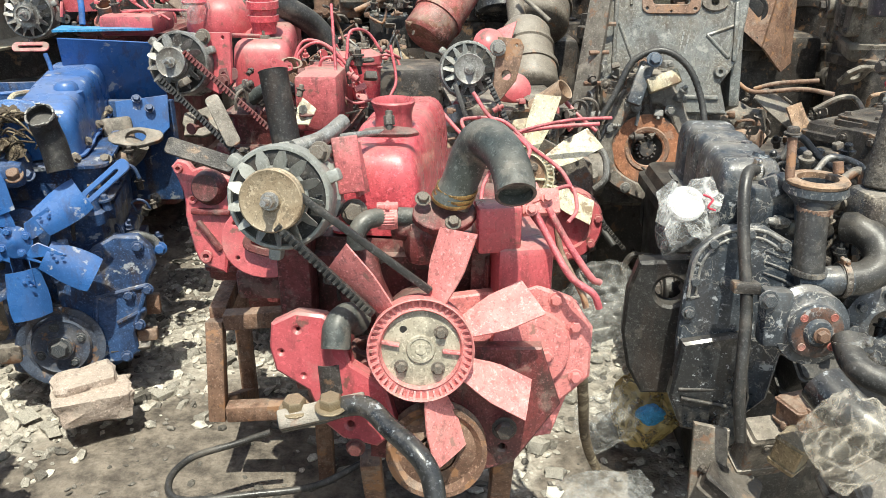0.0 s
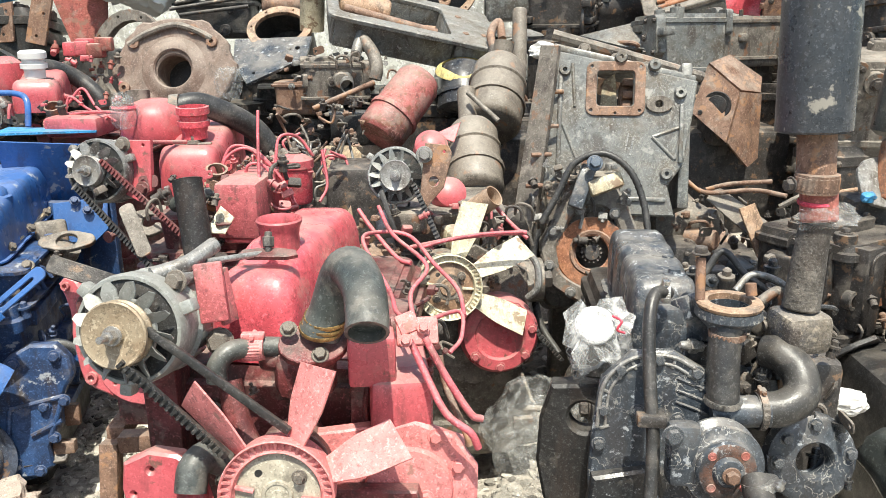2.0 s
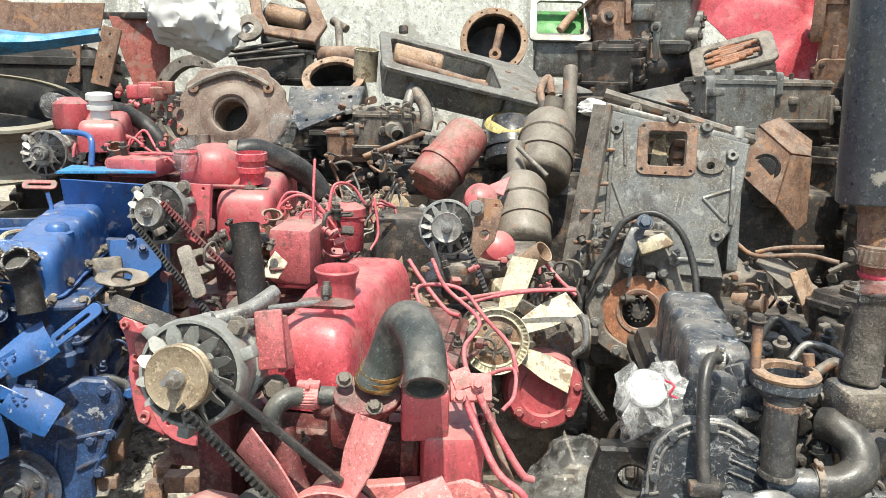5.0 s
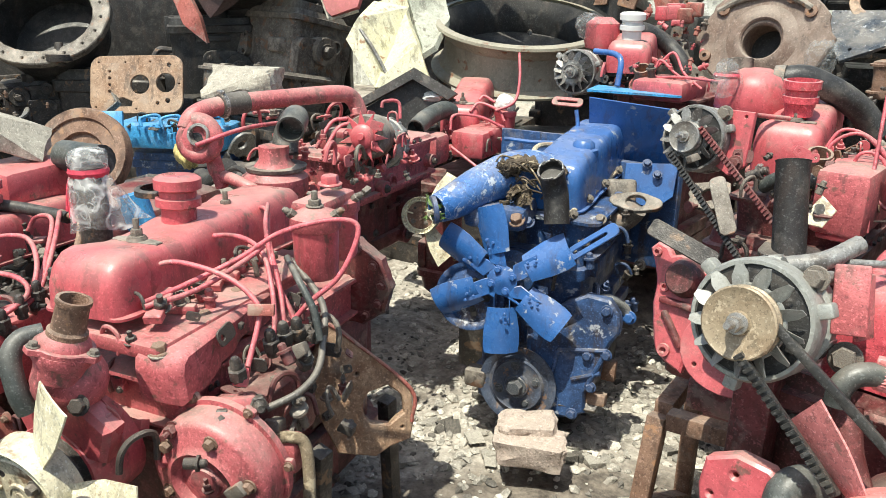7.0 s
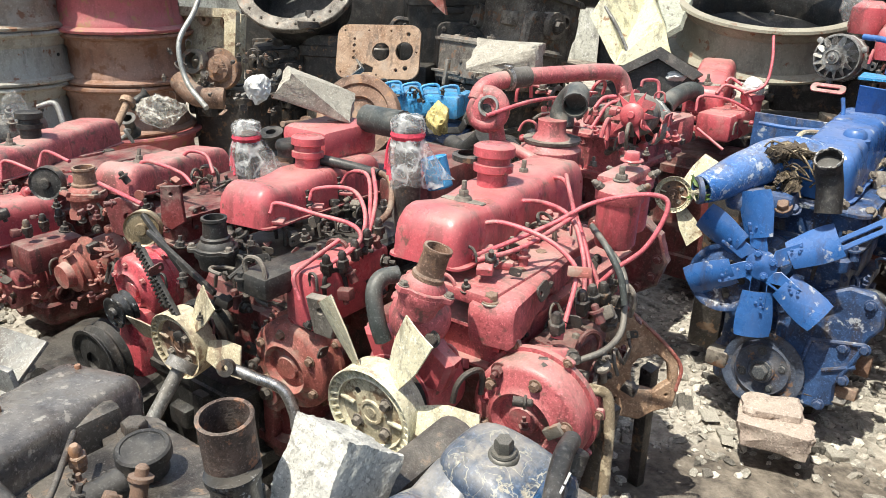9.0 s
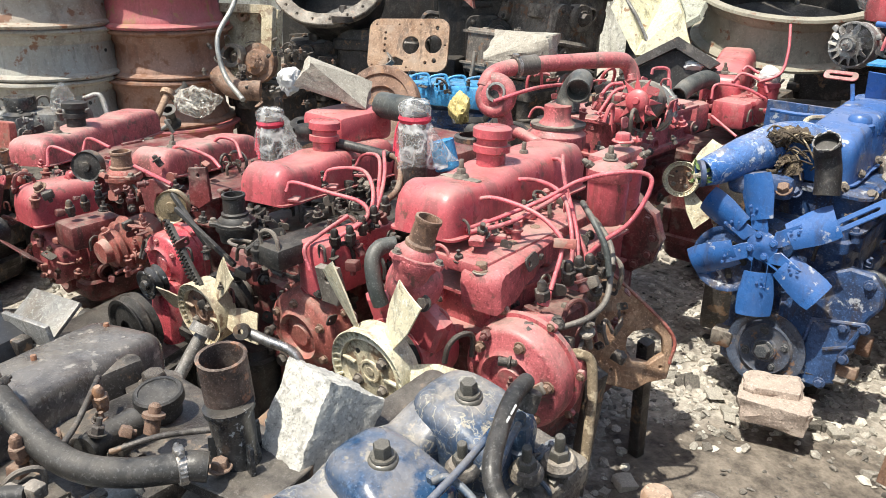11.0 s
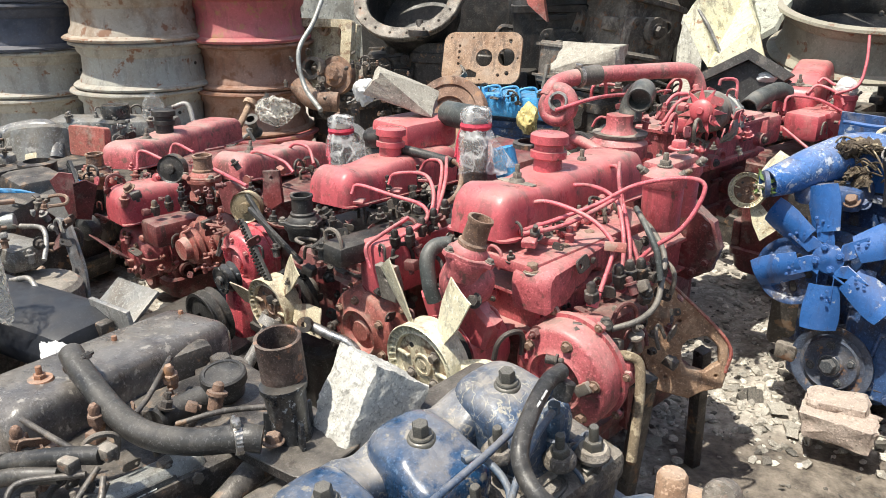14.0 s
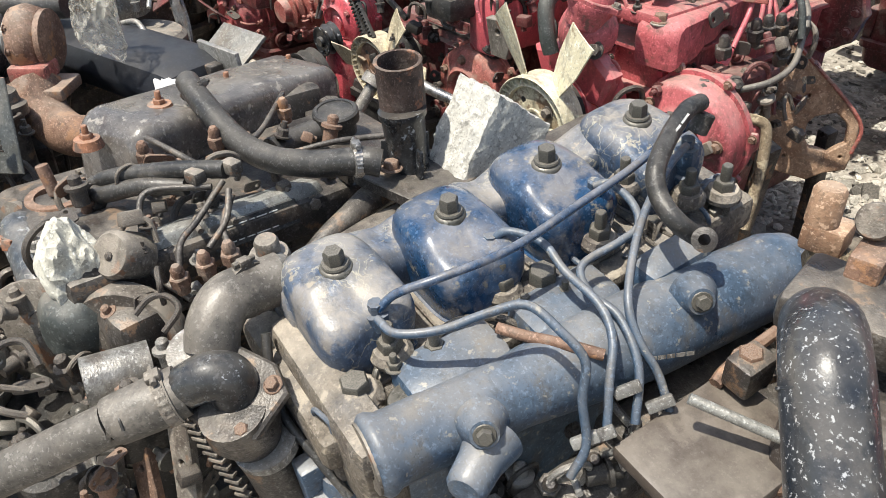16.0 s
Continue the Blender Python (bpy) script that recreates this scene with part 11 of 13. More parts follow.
for i in range(3):
    cyl("rod", rt, (-1.025, 3.539, 1.215) if i == 0 else ((-1.018, 3.599, 1.241) if i == 1 else (-0.985, 3.540, 1.192)), (-0.728, 3.599, 1.262) if i == 0 else ((-0.767, 3.650, 1.287) if i == 1 else (-0.688, 3.545, 1.226)), 0.008, iron)
sheet("ring_bracket", rt, facing((-0.956, 3.630, 1.331), (0, -0.9, 0.4)), ring_points(0.06, 14, 0.15, 6), 0.02, iron_dusty, [(0, 0, 0.028)])
casting(rt, upright((-0.863, 3.711, 1.171)), (0.36, 0.2, 0.16), iron_dark, 167, 12, "dark_casting")
prop(rt, -0.75, 3.9, 1.0, 0.4)
cyl("rusty_post", pl, (-0.660, 3.706, 1.229), (-0.472, 3.686, 1.234), 0.04, rust_iron)
cyl("clevis", pl, (-0.628, 3.853, 1.388), (-0.550, 3.804, 1.349), 0.02, iron_dusty)
cyl("clevis_post", pl, (-0.590, 3.804, 1.374), (-0.566, 3.725, 1.245), 0.018, iron_dusty)

# ---- long transmission tray ----
tr = thing("transmission_housing", (0.016, 3.347, 1.009), "long grey transmission housing lying open with rusty rods inside", "transmission")
c0, c1, c2, c3 = (Vector(p) for p in ((-0.324, 3.469, 1.317), (0.315, 3.592, 1.175), (0.335, 3.144, 1.030), (-0.254, 3.084, 1.181)))
ux, uy = (c1 - c0).normalized(), (c3 - c0).normalized()
un = ux.cross(uy).normalized()
un = un if un.z > 0 else -un
W, H = (c1 - c0).length, (c3 - c0).length
trm = Matrix((ux, -uy, ux.cross(-uy))).transposed().to_4x4()
trm = Matrix.Translation((c0 + c1 + c2 + c3) / 4) @ trm
sheet("rim", tr, trm, round_rect(W * 1.02, H * 1.04, 0.03, 3), 0.018, gear_grey, [[(x - W * 0.12, y) for x, y in round_rect(W * 0.66, H * 0.76, 0.03, 3)]] + [(W * k, H * 0.47 * s, 0.007) for k in (-0.4, -0.2, 0.0, 0.2, 0.4) for s in (-1, 1)], "flanged grey rim", 0.003)
for x, y, sx_, sy_ in ((-W * 0.12, H * 0.4, W * 0.68, 0.02), (-W * 0.12, -H * 0.4, W * 0.68, 0.02), (-W * 0.46, 0, 0.02, H * 0.8), (W * 0.22, 0, 0.02, H * 0.8), (W * 0.36, 0, W * 0.26, H * 0.9)):
    block("wall", tr, trm @ pose(x, y, -0.055), (sx_, sy_, 0.115), gear_grey, 0.006)
block("floor_wall", tr, trm @ pose(-W * 0.1, 0, -0.105), (W * 0.72, H * 0.84, 0.02), gear_grey, 0.004)
cyl("rusty_drum", tr, trm @ Vector((-W * 0.42, H * 0.16, -0.03)), trm @ Vector((-W * 0.12, H * 0.16, -0.03)), 0.055, rust_tan, None, "rusty drum inside")
for i, (y, r_, mt) in enumerate(((-0.02, 0.018, rust_iron), (-0.1, 0.012, alloy_dark), (-0.2, 0.014, rust_orange), (0.05, 0.016, rust_tan))):
    cyl("shift_rod", tr, trm @ Vector((-W * 0.4 + 0.1 * i, y * H * 1.3 + 0.01, -0.02 - 0.01 * i)), trm @ Vector((W * 0.16, y * H * 1.3 - 0.02, -0.03)), r_, mt)
cyl("lug_bolt", tr, (-0.245, 3.484, 1.325), (-0.247, 3.491, 1.355), 0.02, iron)
for x, y in ((W * 0.3, H * 0.2), (W * 0.42, -H * 0.2), (W * 0.3, -H * 0.25)):
    bolt(tr, trm @ Vector((x, y, 0.006)), un, 0.014, mat=rust_iron)
prop(tr, 0.0, 3.3, 0.9, 0.5)
prop(tr, 0.3, 3.3, 0.85, 0.4)
# pump assembly in front
ps = thing("hydraulic_valve", (-0.279, 3.067, 0.905), "dusty hydraulic valve body with pipes", "valve")
casting(ps, upright((-0.267, 3.130, 0.944), 10), (0.26, 0.2, 0.16), iron_dusty, 171, 16, "valve_body")
cyl("bore", ps, (-0.220, 2.985, 0.958), (-0.244, 3.085, 0.959), 0.03, iron_dusty)
open_pipe("port", ps, (-0.212, 3.039, 0.962), (-0.197, 2.953, 0.941), 0.025, alloy_dark)
hose(ps, [(-0.152, 3.113, 1.100), (-0.113, 3.066, 1.051), (-0.097, 3.036, 1.001), (-0.104, 3.025, 0.960)], 0.024, iron_dusty, "cast_arm")
cyl("rod", ps, (-0.177, 3.065, 1.049), (-0.162, 3.137, 1.121), 0.02, alloy_dark)
cyl("long_rod", ps, (-0.315, 2.896, 0.868), (-0.098, 2.952, 0.956), 0.01, rust_iron)
casting(ps, upright((-0.403, 3.146, 0.887), 0), (0.2, 0.16, 0.12), rust_iron, 172, 8, "round_casting")
prop(ps, -0.3, 3.3, 0.8, 0.36)
cbx = thing("battery_box", (-0.202, 3.037, 0.728), "dark green-black metal box in the heap", "box")
block("body", cbx, upright((-0.206, 3.049, 0.781), 5), (0.14, 0.14, 0.11), iron_dark, 0.008)
block("lid", cbx, upright((-0.210, 3.062, 0.840), 5), (0.15, 0.15, 0.012), black_grey, 0.004)
prop(cbx, -0.2, 3.1, 0.7, 0.16)
wdn = thing("wooden_block", (-0.156, 2.611, 0.654), "flat tan weathered wooden board", "board")
block("board", wdn, facing((-0.162, 2.725, 0.700), (0.0, -0.75, 0.65)), (0.2, 0.14, 0.02), wood, 0.003)
prop(wdn, -0.2, 2.85, 0.55, 0.24)
wz = thing("wire_bundle", (-0.201, 2.325, 0.796), "tangle of thin rusty pipes and wires", "wires")
rnd = random.Random(33)
for i in range(16):
    q = Vector((-0.210, 2.432, 0.812)) + Vector((rnd.uniform(-0.1, 0.08), rnd.uniform(-0.1, 0.2), rnd.uniform(-0.05, 0.08)))
    pts = [q]
    for k in range(4):
        pts.append(pts[-1] + Vector((rnd.uniform(-0.05, 0.05), rnd.uniform(-0.04, 0.04), rnd.uniform(-0.1, 0.03))))
    line(wz, pts, 0.005, (rust_iron, wire_red, iron_dusty, alloy_dark)[i % 4], "wire")
block("base", wz, upright((-0.1, 2.5, 0.45)), (0.2, 0.2, 0.6), iron, 0.03)

# ---- behind: ring housing, green tray, cases ----
rh = thing("ring_housing", (0.154, 3.824, 1.167), "rusty ring housing with a lever across", "housing")
sheet("ring", rh, facing((0.131, 3.853, 1.306), (0.05, -0.95, 0.3)), ring_points(0.155, 30), 0.03, rust_tan, [(0, 0, 0.128)] + [(0.142 * math.cos(a), 0.142 * math.sin(a), 0.006) for a in [0.5 * i for i in range(12)]])
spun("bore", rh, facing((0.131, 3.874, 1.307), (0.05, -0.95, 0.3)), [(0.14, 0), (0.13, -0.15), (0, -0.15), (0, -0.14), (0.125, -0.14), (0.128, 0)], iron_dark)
cyl("lever", rh, (0.164, 3.824, 1.381), (0.140, 3.759, 1.254), 0.018, rust_iron)
spun("lever_eye", rh, facing((0.141, 3.736, 1.247), (0, -0.9, 0.3)), [(0.012, 0), (0.028, 0), (0.028, 0.02), (0.012, 0.02), (0.012, 0)], rust_tan)
prop(rh, 0.25, 3.8, 0.95, 0.3)
gt = thing("oil_pan", (0.455, 3.899, 1.279), "grey flanged tray with a green inside", "pan")
gtm = facing((0.437, 3.929, 1.418), (0.0, -0.8, 0.6))
sheet("rim", gt, gtm, round_rect(0.28, 0.26, 0.02, 3), 0.014, gear_grey, [round_rect(0.22, 0.2, 0.02, 3)])
block("green_floor", gt, gtm @ pose(0, 0, -0.08), (0.24, 0.22, 0.02), green, 0.004)
block("body", gt, upright((0.453, 3.945, 1.254)), (0.26, 0.16, 0.2), gear_grey, 0.02)
cyl("rusty_rod", gt, gtm @ Vector((0.0, -0.04, -0.03)), gtm @ Vector((0.07, 0.06, -0.02)), 0.02, rust_tan)
prop(gt, 0.55, 3.9, 0.9, 0.32)
dm = thing("dome_cover", (0.427, 3.320, 1.050), "grey domed cover on a standing pipe", "cover")
spun("dome", dm, upright((0.423, 3.332, 1.105)), [(0, 0.03), (0.06, 0.026), (0.11, 0.01), (0.12, 0), (0.11, -0.004), (0, -0.004)], gear_grey)
cyl("pipe", dm, (0.431, 3.254, 0.989), (0.427, 3.307, 1.084), 0.03, iron_dusty)
hose(dm, [(0.339, 3.151, 1.055), (0.327, 3.215, 1.116), (0.360, 3.283, 1.158), (0.372, 3.218, 1.096)], 0.016, rust_iron, "hook")
cyl("stub", dm, (0.355, 2.872, 0.964), (0.339, 2.947, 1.076), 0.034, iron_dusty)
prop(dm, 0.48, 3.2, 0.8, 0.24)
pcs = thing("plastic_sheet", (0.545, 3.125, 1.024), "curled white and blue plastic sheet", "plastic")
crumple(pcs, upright((0.543, 3.132, 1.055)), (0.14, 0.1, 0.07), 81, cloth, "sheet", cuts=3, amp=0.5)
prop(pcs, 0.62, 3.0, 0.85, 0.2)
for nm, q, s_, mt, sd, lb in (("engine_block", (0.731, 3.964, 1.364), (0.36, 0.3, 0.32), rust_iron, 181, "rusty brown engine block in the heap"), ("engine_block", (0.911, 3.901, 1.416), (0.3, 0.26, 0.28), gear_grey, 182, "blue-grey gear case in the heap"),
                              ("engine_block", (1.307, 3.761, 0.992), (0.4, 0.3, 0.26), iron_dusty, 183, "dusty rust-stained casting in the heap"), ("engine_block", (0.660, 3.708, 1.210), (0.3, 0.24, 0.2), iron, 184, "dark dirty casting in the heap"),
                              ("engine_block", (1.885, 3.296, 1.092), (0.4, 0.3, 0.3), iron, 185, "dusty casting behind the exhaust stacks"), ("engine_block", (2.020, 3.068, 1.035), (0.4, 0.4, 0.36), black_grey, 186, "blue-black engine block behind the stacks"),
                              ("engine_block", (1.324, 3.524, 1.064), (0.4, 0.3, 0.2), iron_dusty, 187, "dusty gear casting in the heap"), ("engine_block", (2.0, 3.5, 1.42), (0.5, 0.4, 0.4), iron, 197, "dark housings piled behind the stacks"), ("engine_block", (2.35, 3.1, 1.35), (0.5, 0.4, 0.5), black_grey, 198, "blue-black gear housing piled behind the stacks"), ("engine_block", (1.72, 3.75, 1.36), (0.34, 0.3, 0.4), rust_iron, 199, "rusty housing piled behind the stacks"),
                              ("engine_block", (1.099, 3.40, 1.05), (0.34, 0.24, 0.26), gear_grey, 200, "dusty grey-green housing under the gear case"), ("engine_block", (1.622, 2.945, 0.880), (0.34, 0.3, 0.34), iron_dusty, 188, "dusty round-shouldered casting in the heap"),
                              ("engine_block", (1.601, 3.518, 0.690), (0.3, 0.3, 0.4), iron, 189, "dark casting in the heap"), ("engine_block", (1.492, 2.018, 0.455), (0.3, 0.3, 0.3), iron, 190, "dark oily casting beside the stacks"),
                              ("engine_block", (1.218, 2.142, 0.483), (0.3, 0.3, 0.3), iron, 191, "dusty casting on the ground"), ("engine_block", (-2.978, 2.776, 0.822), (0.5, 0.4, 0.4), iron_dusty, 192, "dusty castings in shade at the back"),
                              ("engine_block", (-3.319, 2.573, 0.747), (0.4, 0.4, 0.5), iron_dark, 193, "dark castings in shade at the back"), ("engine_block", (-2.795, 2.452, 0.689), (0.5, 0.4, 0.2), iron_dusty, 194, "dark engine parts under the wreck"),
                              ("engine_block", (-4.056, 2.031, 0.533), (0.3, 0.3, 0.3), iron, 195, "dark castings beside the gearbox"), ("engine_block", (-1.759, 3.462, 0.951), (0.5, 0.4, 0.5), iron_dark, 196, "dark castings behind the rim")):
    t_ = thing(nm, Vector(q) - Vector((0, 0, s_[2] / 2)), lb, "engine block")
    casting(t_, upright(q, (sd * 37) % 70 - 35, (sd * 13) % 24 - 12), s_, mt, sd, 20, "body")
    x_, y_, z_ = q
    prop(t_, x_, y_, z_ - s_[2] * 0.4, s_[0] * 0.9)
# open case with rusty gears
oc = thing("gear_case", (1.142, 3.675, 1.180), "open grey gear case filled with rusty shafts", "gear case")
ocm = facing((1.167, 3.647, 1.262), (-0.35, -0.55, 0.75), roll=25)
sheet("rim", oc, ocm, round_rect(0.34, 0.2, 0.03, 3), 0.02, iron_dusty, [round_rect(0.24, 0.14, 0.03, 3)], "", 0.004)
block("body", oc, ocm @ pose(0, 0, -0.12), (0.32, 0.18, 0.2), gear_grey, 0.02)
for i in range(9):
    cyl("rusty_shaft", oc, ocm @ Vector((-0.11 + 0.03 * (i % 3), -0.055 + 0.014 * i, 0.012)), ocm @ Vector((0.02 + 0.03 * (i % 4), -0.05 + 0.014 * i, 0.014)), 0.011, rust_orange)
sheet("hood", oc, facing((0.911, 3.408, 1.088), (-0.2, -0.5, 0.85), roll=20), [(-0.2, 0.08), (0.05, 0.1), (0.16, -0.02), (0.1, -0.14), (-0.05, -0.05)], 0.012, gear_grey, (), "bent grey flange sheet")
prop(oc, 1.0, 3.4, 0.9, 0.4)
rp2 = thing("bonnet_sheet", (1.439, 4.301, 1.422), "bent bright red bonnet sheet at the back", "bonnet")
slab("sheet", rp2, [(0.98, 3.93, 1.56), (1.60, 3.90, 1.56), (1.58, 3.80, 1.17), (1.40, 3.80, 1.2), (1.24, 3.84, 1.29)], 0.006, red_bright, "bent bright red bonnet skin", 0.05)
slab("fold", rp2, [(1.24, 3.84, 1.29), (1.40, 3.80, 1.2), (1.38, 3.74, 1.17), (1.24, 3.78, 1.25)], 0.006, red)
block("prop", rp2, upright((1.6, 4.1, 0.6)), (0.3, 0.2, 1.0), iron, 0.02)

# ---- lying wheel rim, hood, white box ----
def wheel_rim(m, r, h, mat, label, group="", well=None):
    """A drop-centre steel wheel rim, open, its axis along the frame's z from its lower edge."""
    t = thing("wheel_rim", m.translation, label, "wheel rim", group)
    k = h / 0.28
    prof = [(r, 0), (r * 1.04, 0.004), (r * 1.05, 0.014), (r * 1.02, 0.022), (r * 0.955, 0.03), (r * 0.94, 0.06 * k), (r * 0.9, 0.085 * k), (r * 0.89, 0.19 * k), (r * 0.94, 0.215 * k), (r * 0.955, h - 0.03), (r * 1.02, h - 0.022), (r * 1.05, h - 0.014), (r * 1.04, h - 0.004), (r, h)]
    inner = [(p[0] - 0.014, p[1]) for p in prof[::-1]]
    spun("rim_band", t, m, prof[3:11] + inner[3:11] + [prof[3]], mat, "", 56)
    for lip in ((0, 4), (10, 14)):
        part_ = prof[lip[0]:lip[1]]
        spun("rim_lip", t, m, part_ + [(p[0] - 0.014, p[1]) for p in part_[::-1]] + [part_[0]], mat, "", 56)
    cyl("valve_hole", t, m @ Vector((r * 0.87, 0, h * 0.5)), m @ Vector((r * 0.905, 0, h * 0.5)), 0.009, iron_dark, None, "dark valve hole", 12)
    return t


rc = Vector((-1.79, 2.95, 0.8))
lying = wheel_rim(facing(rc + Vector((0, 0, 0.035)), (0.17, -0.2, 1)), 0.34, 0.21, rim_olive, "large olive-grey rusty wheel rim lying flat on the heap")
# Separate near-black skin over the inside of the rim.
spun("rim_inside", lying, facing(rc + Vector((0, 0, 0.035)), (0.17, -0.2, 1)), [(0.318, 0.2), (0.3, 0.17), (0.282, 0.14), (0.282, 0.06), (0.2, 0.03), (0.19, 0.034), (0.278, 0.066), (0.276, 0.138), (0.294, 0.172), (0.312, 0.2)], iron_dark, "dark inside of the rim", 48)
pr_ = thing("engine_block", (-1.7, 2.7, 0.3), "dark oily engine block under the wheel rim", "engine block")
prop(pr_, -1.55, 2.75, 0.62, 0.5)
prop(pr_, -1.9, 2.9, 0.62, 0.4)
hd = thing("tractor_hood", (-1.886, 2.975, 1.124), "bent bright blue tractor hood with rusted edge and sticker", "hood")
hm_ = facing((-1.840, 2.914, 1.205), (0.3, -0.93, 0.1))
b = bmesh.new()
secs = []
for i in range(11):
    f = i / 10
    x = -0.5 + 1.0 * f
    top = float(np.interp(x, (-0.5, -0.3, -0.16, 0.06, 0.28, 0.5), (0.3, 0.26, 0.21, 0.1, 0.075, 0.11)))
    bot = float(np.interp(x, (-0.5, -0.3, -0.16, 0.06, 0.28, 0.5), (-0.03, -0.04, -0.048, -0.02, 0.015, 0.06)))
    secs.append([(x, bot, 0.06 - 0.12 * f), (x, bot * 0.6 + top * 0.4, 0.11 - 0.1 * f), (x, top * 0.75 + bot * 0.25, 0.08 - 0.08 * f), (x, top, 0.0 - 0.05 * f), (x, top, -0.008 - 0.05 * f), (x, top * 0.75 + bot * 0.25, 0.07 - 0.08 * f), (x, bot * 0.6 + top * 0.4, 0.1 - 0.1 * f), (x, bot, 0.05 - 0.12 * f)])
loft(b, hm_, secs)
part("sheet", b, blue_pale, hd, "curved blue sheet metal")
sheet("rusted_edge", hd, hm_ @ pose(0, 0, -0.05), [(-0.12, 0.19), (0.06, 0.09), (0.28, 0.07), (0.5, 0.1), (0.52, 0.2), (0.2, 0.19), (-0.1, 0.28)], 0.01, rust_iron, (), "rust-brown folded edge of the hood")
sm_ = facing((-1.859, 2.756, 1.238), (0.33, -0.93, -0.05))
spun("sticker", hd, sm_, [(0, 0.003), (0.064, 0.003), (0.064, 0), (0, 0)], plastic_grey)
for i, (w_, s_) in enumerate((("OIL", 0.022), ("IMMERSED", 0.022), ("DISC", 0.022), ("BRAKES", 0.022))):
    words(hd, sm_ @ pose(-0.036 + 0.024 * i, 0, 0.004, 0, 0, 90), w_, s_, dark_plate)
block("prop", hd, upright((-2.24, 3.0, 0.59)), (0.08, 0.1, 1.18), iron, 0.01)
bk = thing("angle_brackets", (-1.504, 3.328, 1.090), "rusty drilled steel angle brackets", "bracket")
for q, yw in (((-1.622, 3.336, 1.206), 10), ((-1.457, 3.309, 1.199), -25)):
    sheet("angle", bk, facing(q, (-0.2, -0.95, 0.2), roll=yw * 0.4), round_rect(0.09, 0.24, 0.004, 2), 0.012, rust_iron, [(0, 0.09, 0.008), (0.02, 0.0, 0.008), (0, -0.09, 0.008)])
sheet("dark_panel", bk, facing((-1.421, 3.588, 1.254), (0.1, -0.95, 0.1)), [(-0.15, 0.12), (0.12, 0.1), (0.1, -0.16), (-0.05, -0.18)], 0.012, rust_red)
block("beam", bk, upright((-1.507, 3.604, 1.378), -15), (0.4, 0.06, 0.03), iron, 0.004)
block("prop", bk, upright((-1.4, 3.6, 0.6)), (0.3, 0.2, 0.9), iron_dark, 0.02)
wb = thing("plastic_sack", (-1.173, 3.511, 1.198), "large crumpled white plastic sack", "sack")
crumple(wb, upright((-1.173, 3.552, 1.371), 20), (0.4, 0.26, 0.44), 91, cloth, "sack", cuts=5, amp=0.7, small=0.25)
prop(wb, -1.1, 3.7, 1.0, 0.3)
wx = thing("steel_box", (-1.962, 2.355, 0.770), "dirty white steel box tipped over a dark metal tray", "box")
slab("face", wx, [(-2.137, 2.312, 0.957), (-2.118, 2.343, 1.022), (-2.185, 2.50, 1.077), (-2.116, 2.607, 1.129), (-2.079, 2.602, 1.052), (-1.888, 2.44, 0.94), (-1.834, 2.432, 0.829), (-2.004, 2.326, 0.783)], 0.03, panel_cream, "cream-yellow dented face", 0.01)
slab("side", wx, [(-2.115, 2.612, 1.125), (-2.039, 2.769, 1.12), (-1.97, 2.718, 1.007), (-1.831, 2.467, 0.931), (-1.877, 2.441, 0.896), (-2.077, 2.609, 1.041)], 0.02, panel_green, "pale grey-green side", 0.02)
hose(wx, [(-2.085, 2.325, 1.0), (-2.03, 2.33, 0.94), (-1.985, 2.34, 0.87), (-1.945, 2.345, 0.80)], 0.007, alloy_dark, "seam", "grey pressed seam")
slab("tray", wx, [(-1.943, 2.173, 0.735), (-1.947, 2.18, 0.766), (-1.794, 2.299, 0.879), (-1.646, 2.353, 0.8), (-1.669, 2.333, 0.777), (-1.792, 2.288, 0.841)], 0.03, iron, "dark folded channel", 0.0)
slab("tray_floor", wx, [(-1.94, 2.2, 0.74), (-1.792, 2.32, 0.85), (-1.66, 2.36, 0.78), (-1.7, 2.33, 0.68), (-1.88, 2.23, 0.66)], 0.02, iron_dark)
prop(wx, -2.1, 2.7, 0.7, 0.4)
# dark wreck over the back
dw = thing("vehicle_wreck", (-2.984, 2.810, 0.908), "dark upturned vehicle body with red edge plates", "wreck")
block("body", dw, upright((-3.0, 3.25, 1.25), 40, 10), (1.6, 0.9, 0.5), iron_dark, 0.05, "dark rusted body shell")
slab("bonnet_underside", dw, [(-3.088, 2.327, 1.122), (-2.559, 2.392, 1.325), (-2.998, 3.052, 1.013), (-3.708, 2.78, 0.83)], 0.015, iron_dark, "dark hollow underside of the bonnet", 0.02)
slab("bonnet_rail", dw, [(-3.09, 2.325, 1.125), (-2.869, 2.47, 1.265), (-2.521, 2.405, 1.336), (-2.62, 2.5, 1.262), (-2.93, 2.54, 1.165), (-3.03, 2.36, 1.01)], 0.02, wreck_brown, "dark red-brown bonnet edge rail", 0.012)
slab("bonnet_lip", dw, [(-3.15, 2.28, 1.074), (-3.095, 2.31, 1.122), (-3.028, 2.32, 1.01), (-3.01, 2.33, 0.9), (-3.092, 2.282, 0.975)], 0.03, rust_red, "faded red folded lip", 0.008)
slab("red_edge", dw, [(-2.505, 2.411, 1.293), (-2.401, 2.474, 1.316), (-2.316, 2.481, 1.2), (-2.227, 2.496, 1.099), (-2.231, 2.481, 1.062), (-2.32, 2.423, 1.029), (-2.343, 2.418, 1.05), (-2.396, 2.421, 1.145)], 0.035, rim_red, "faded red edge plate with flaking paint", 0.012)
cyl("edge_hole", dw, (-2.336, 2.436, 1.205), (-2.330, 2.455, 1.205), 0.009, iron_dark, None, "dark drilled hole", 12)
b = bmesh.new()
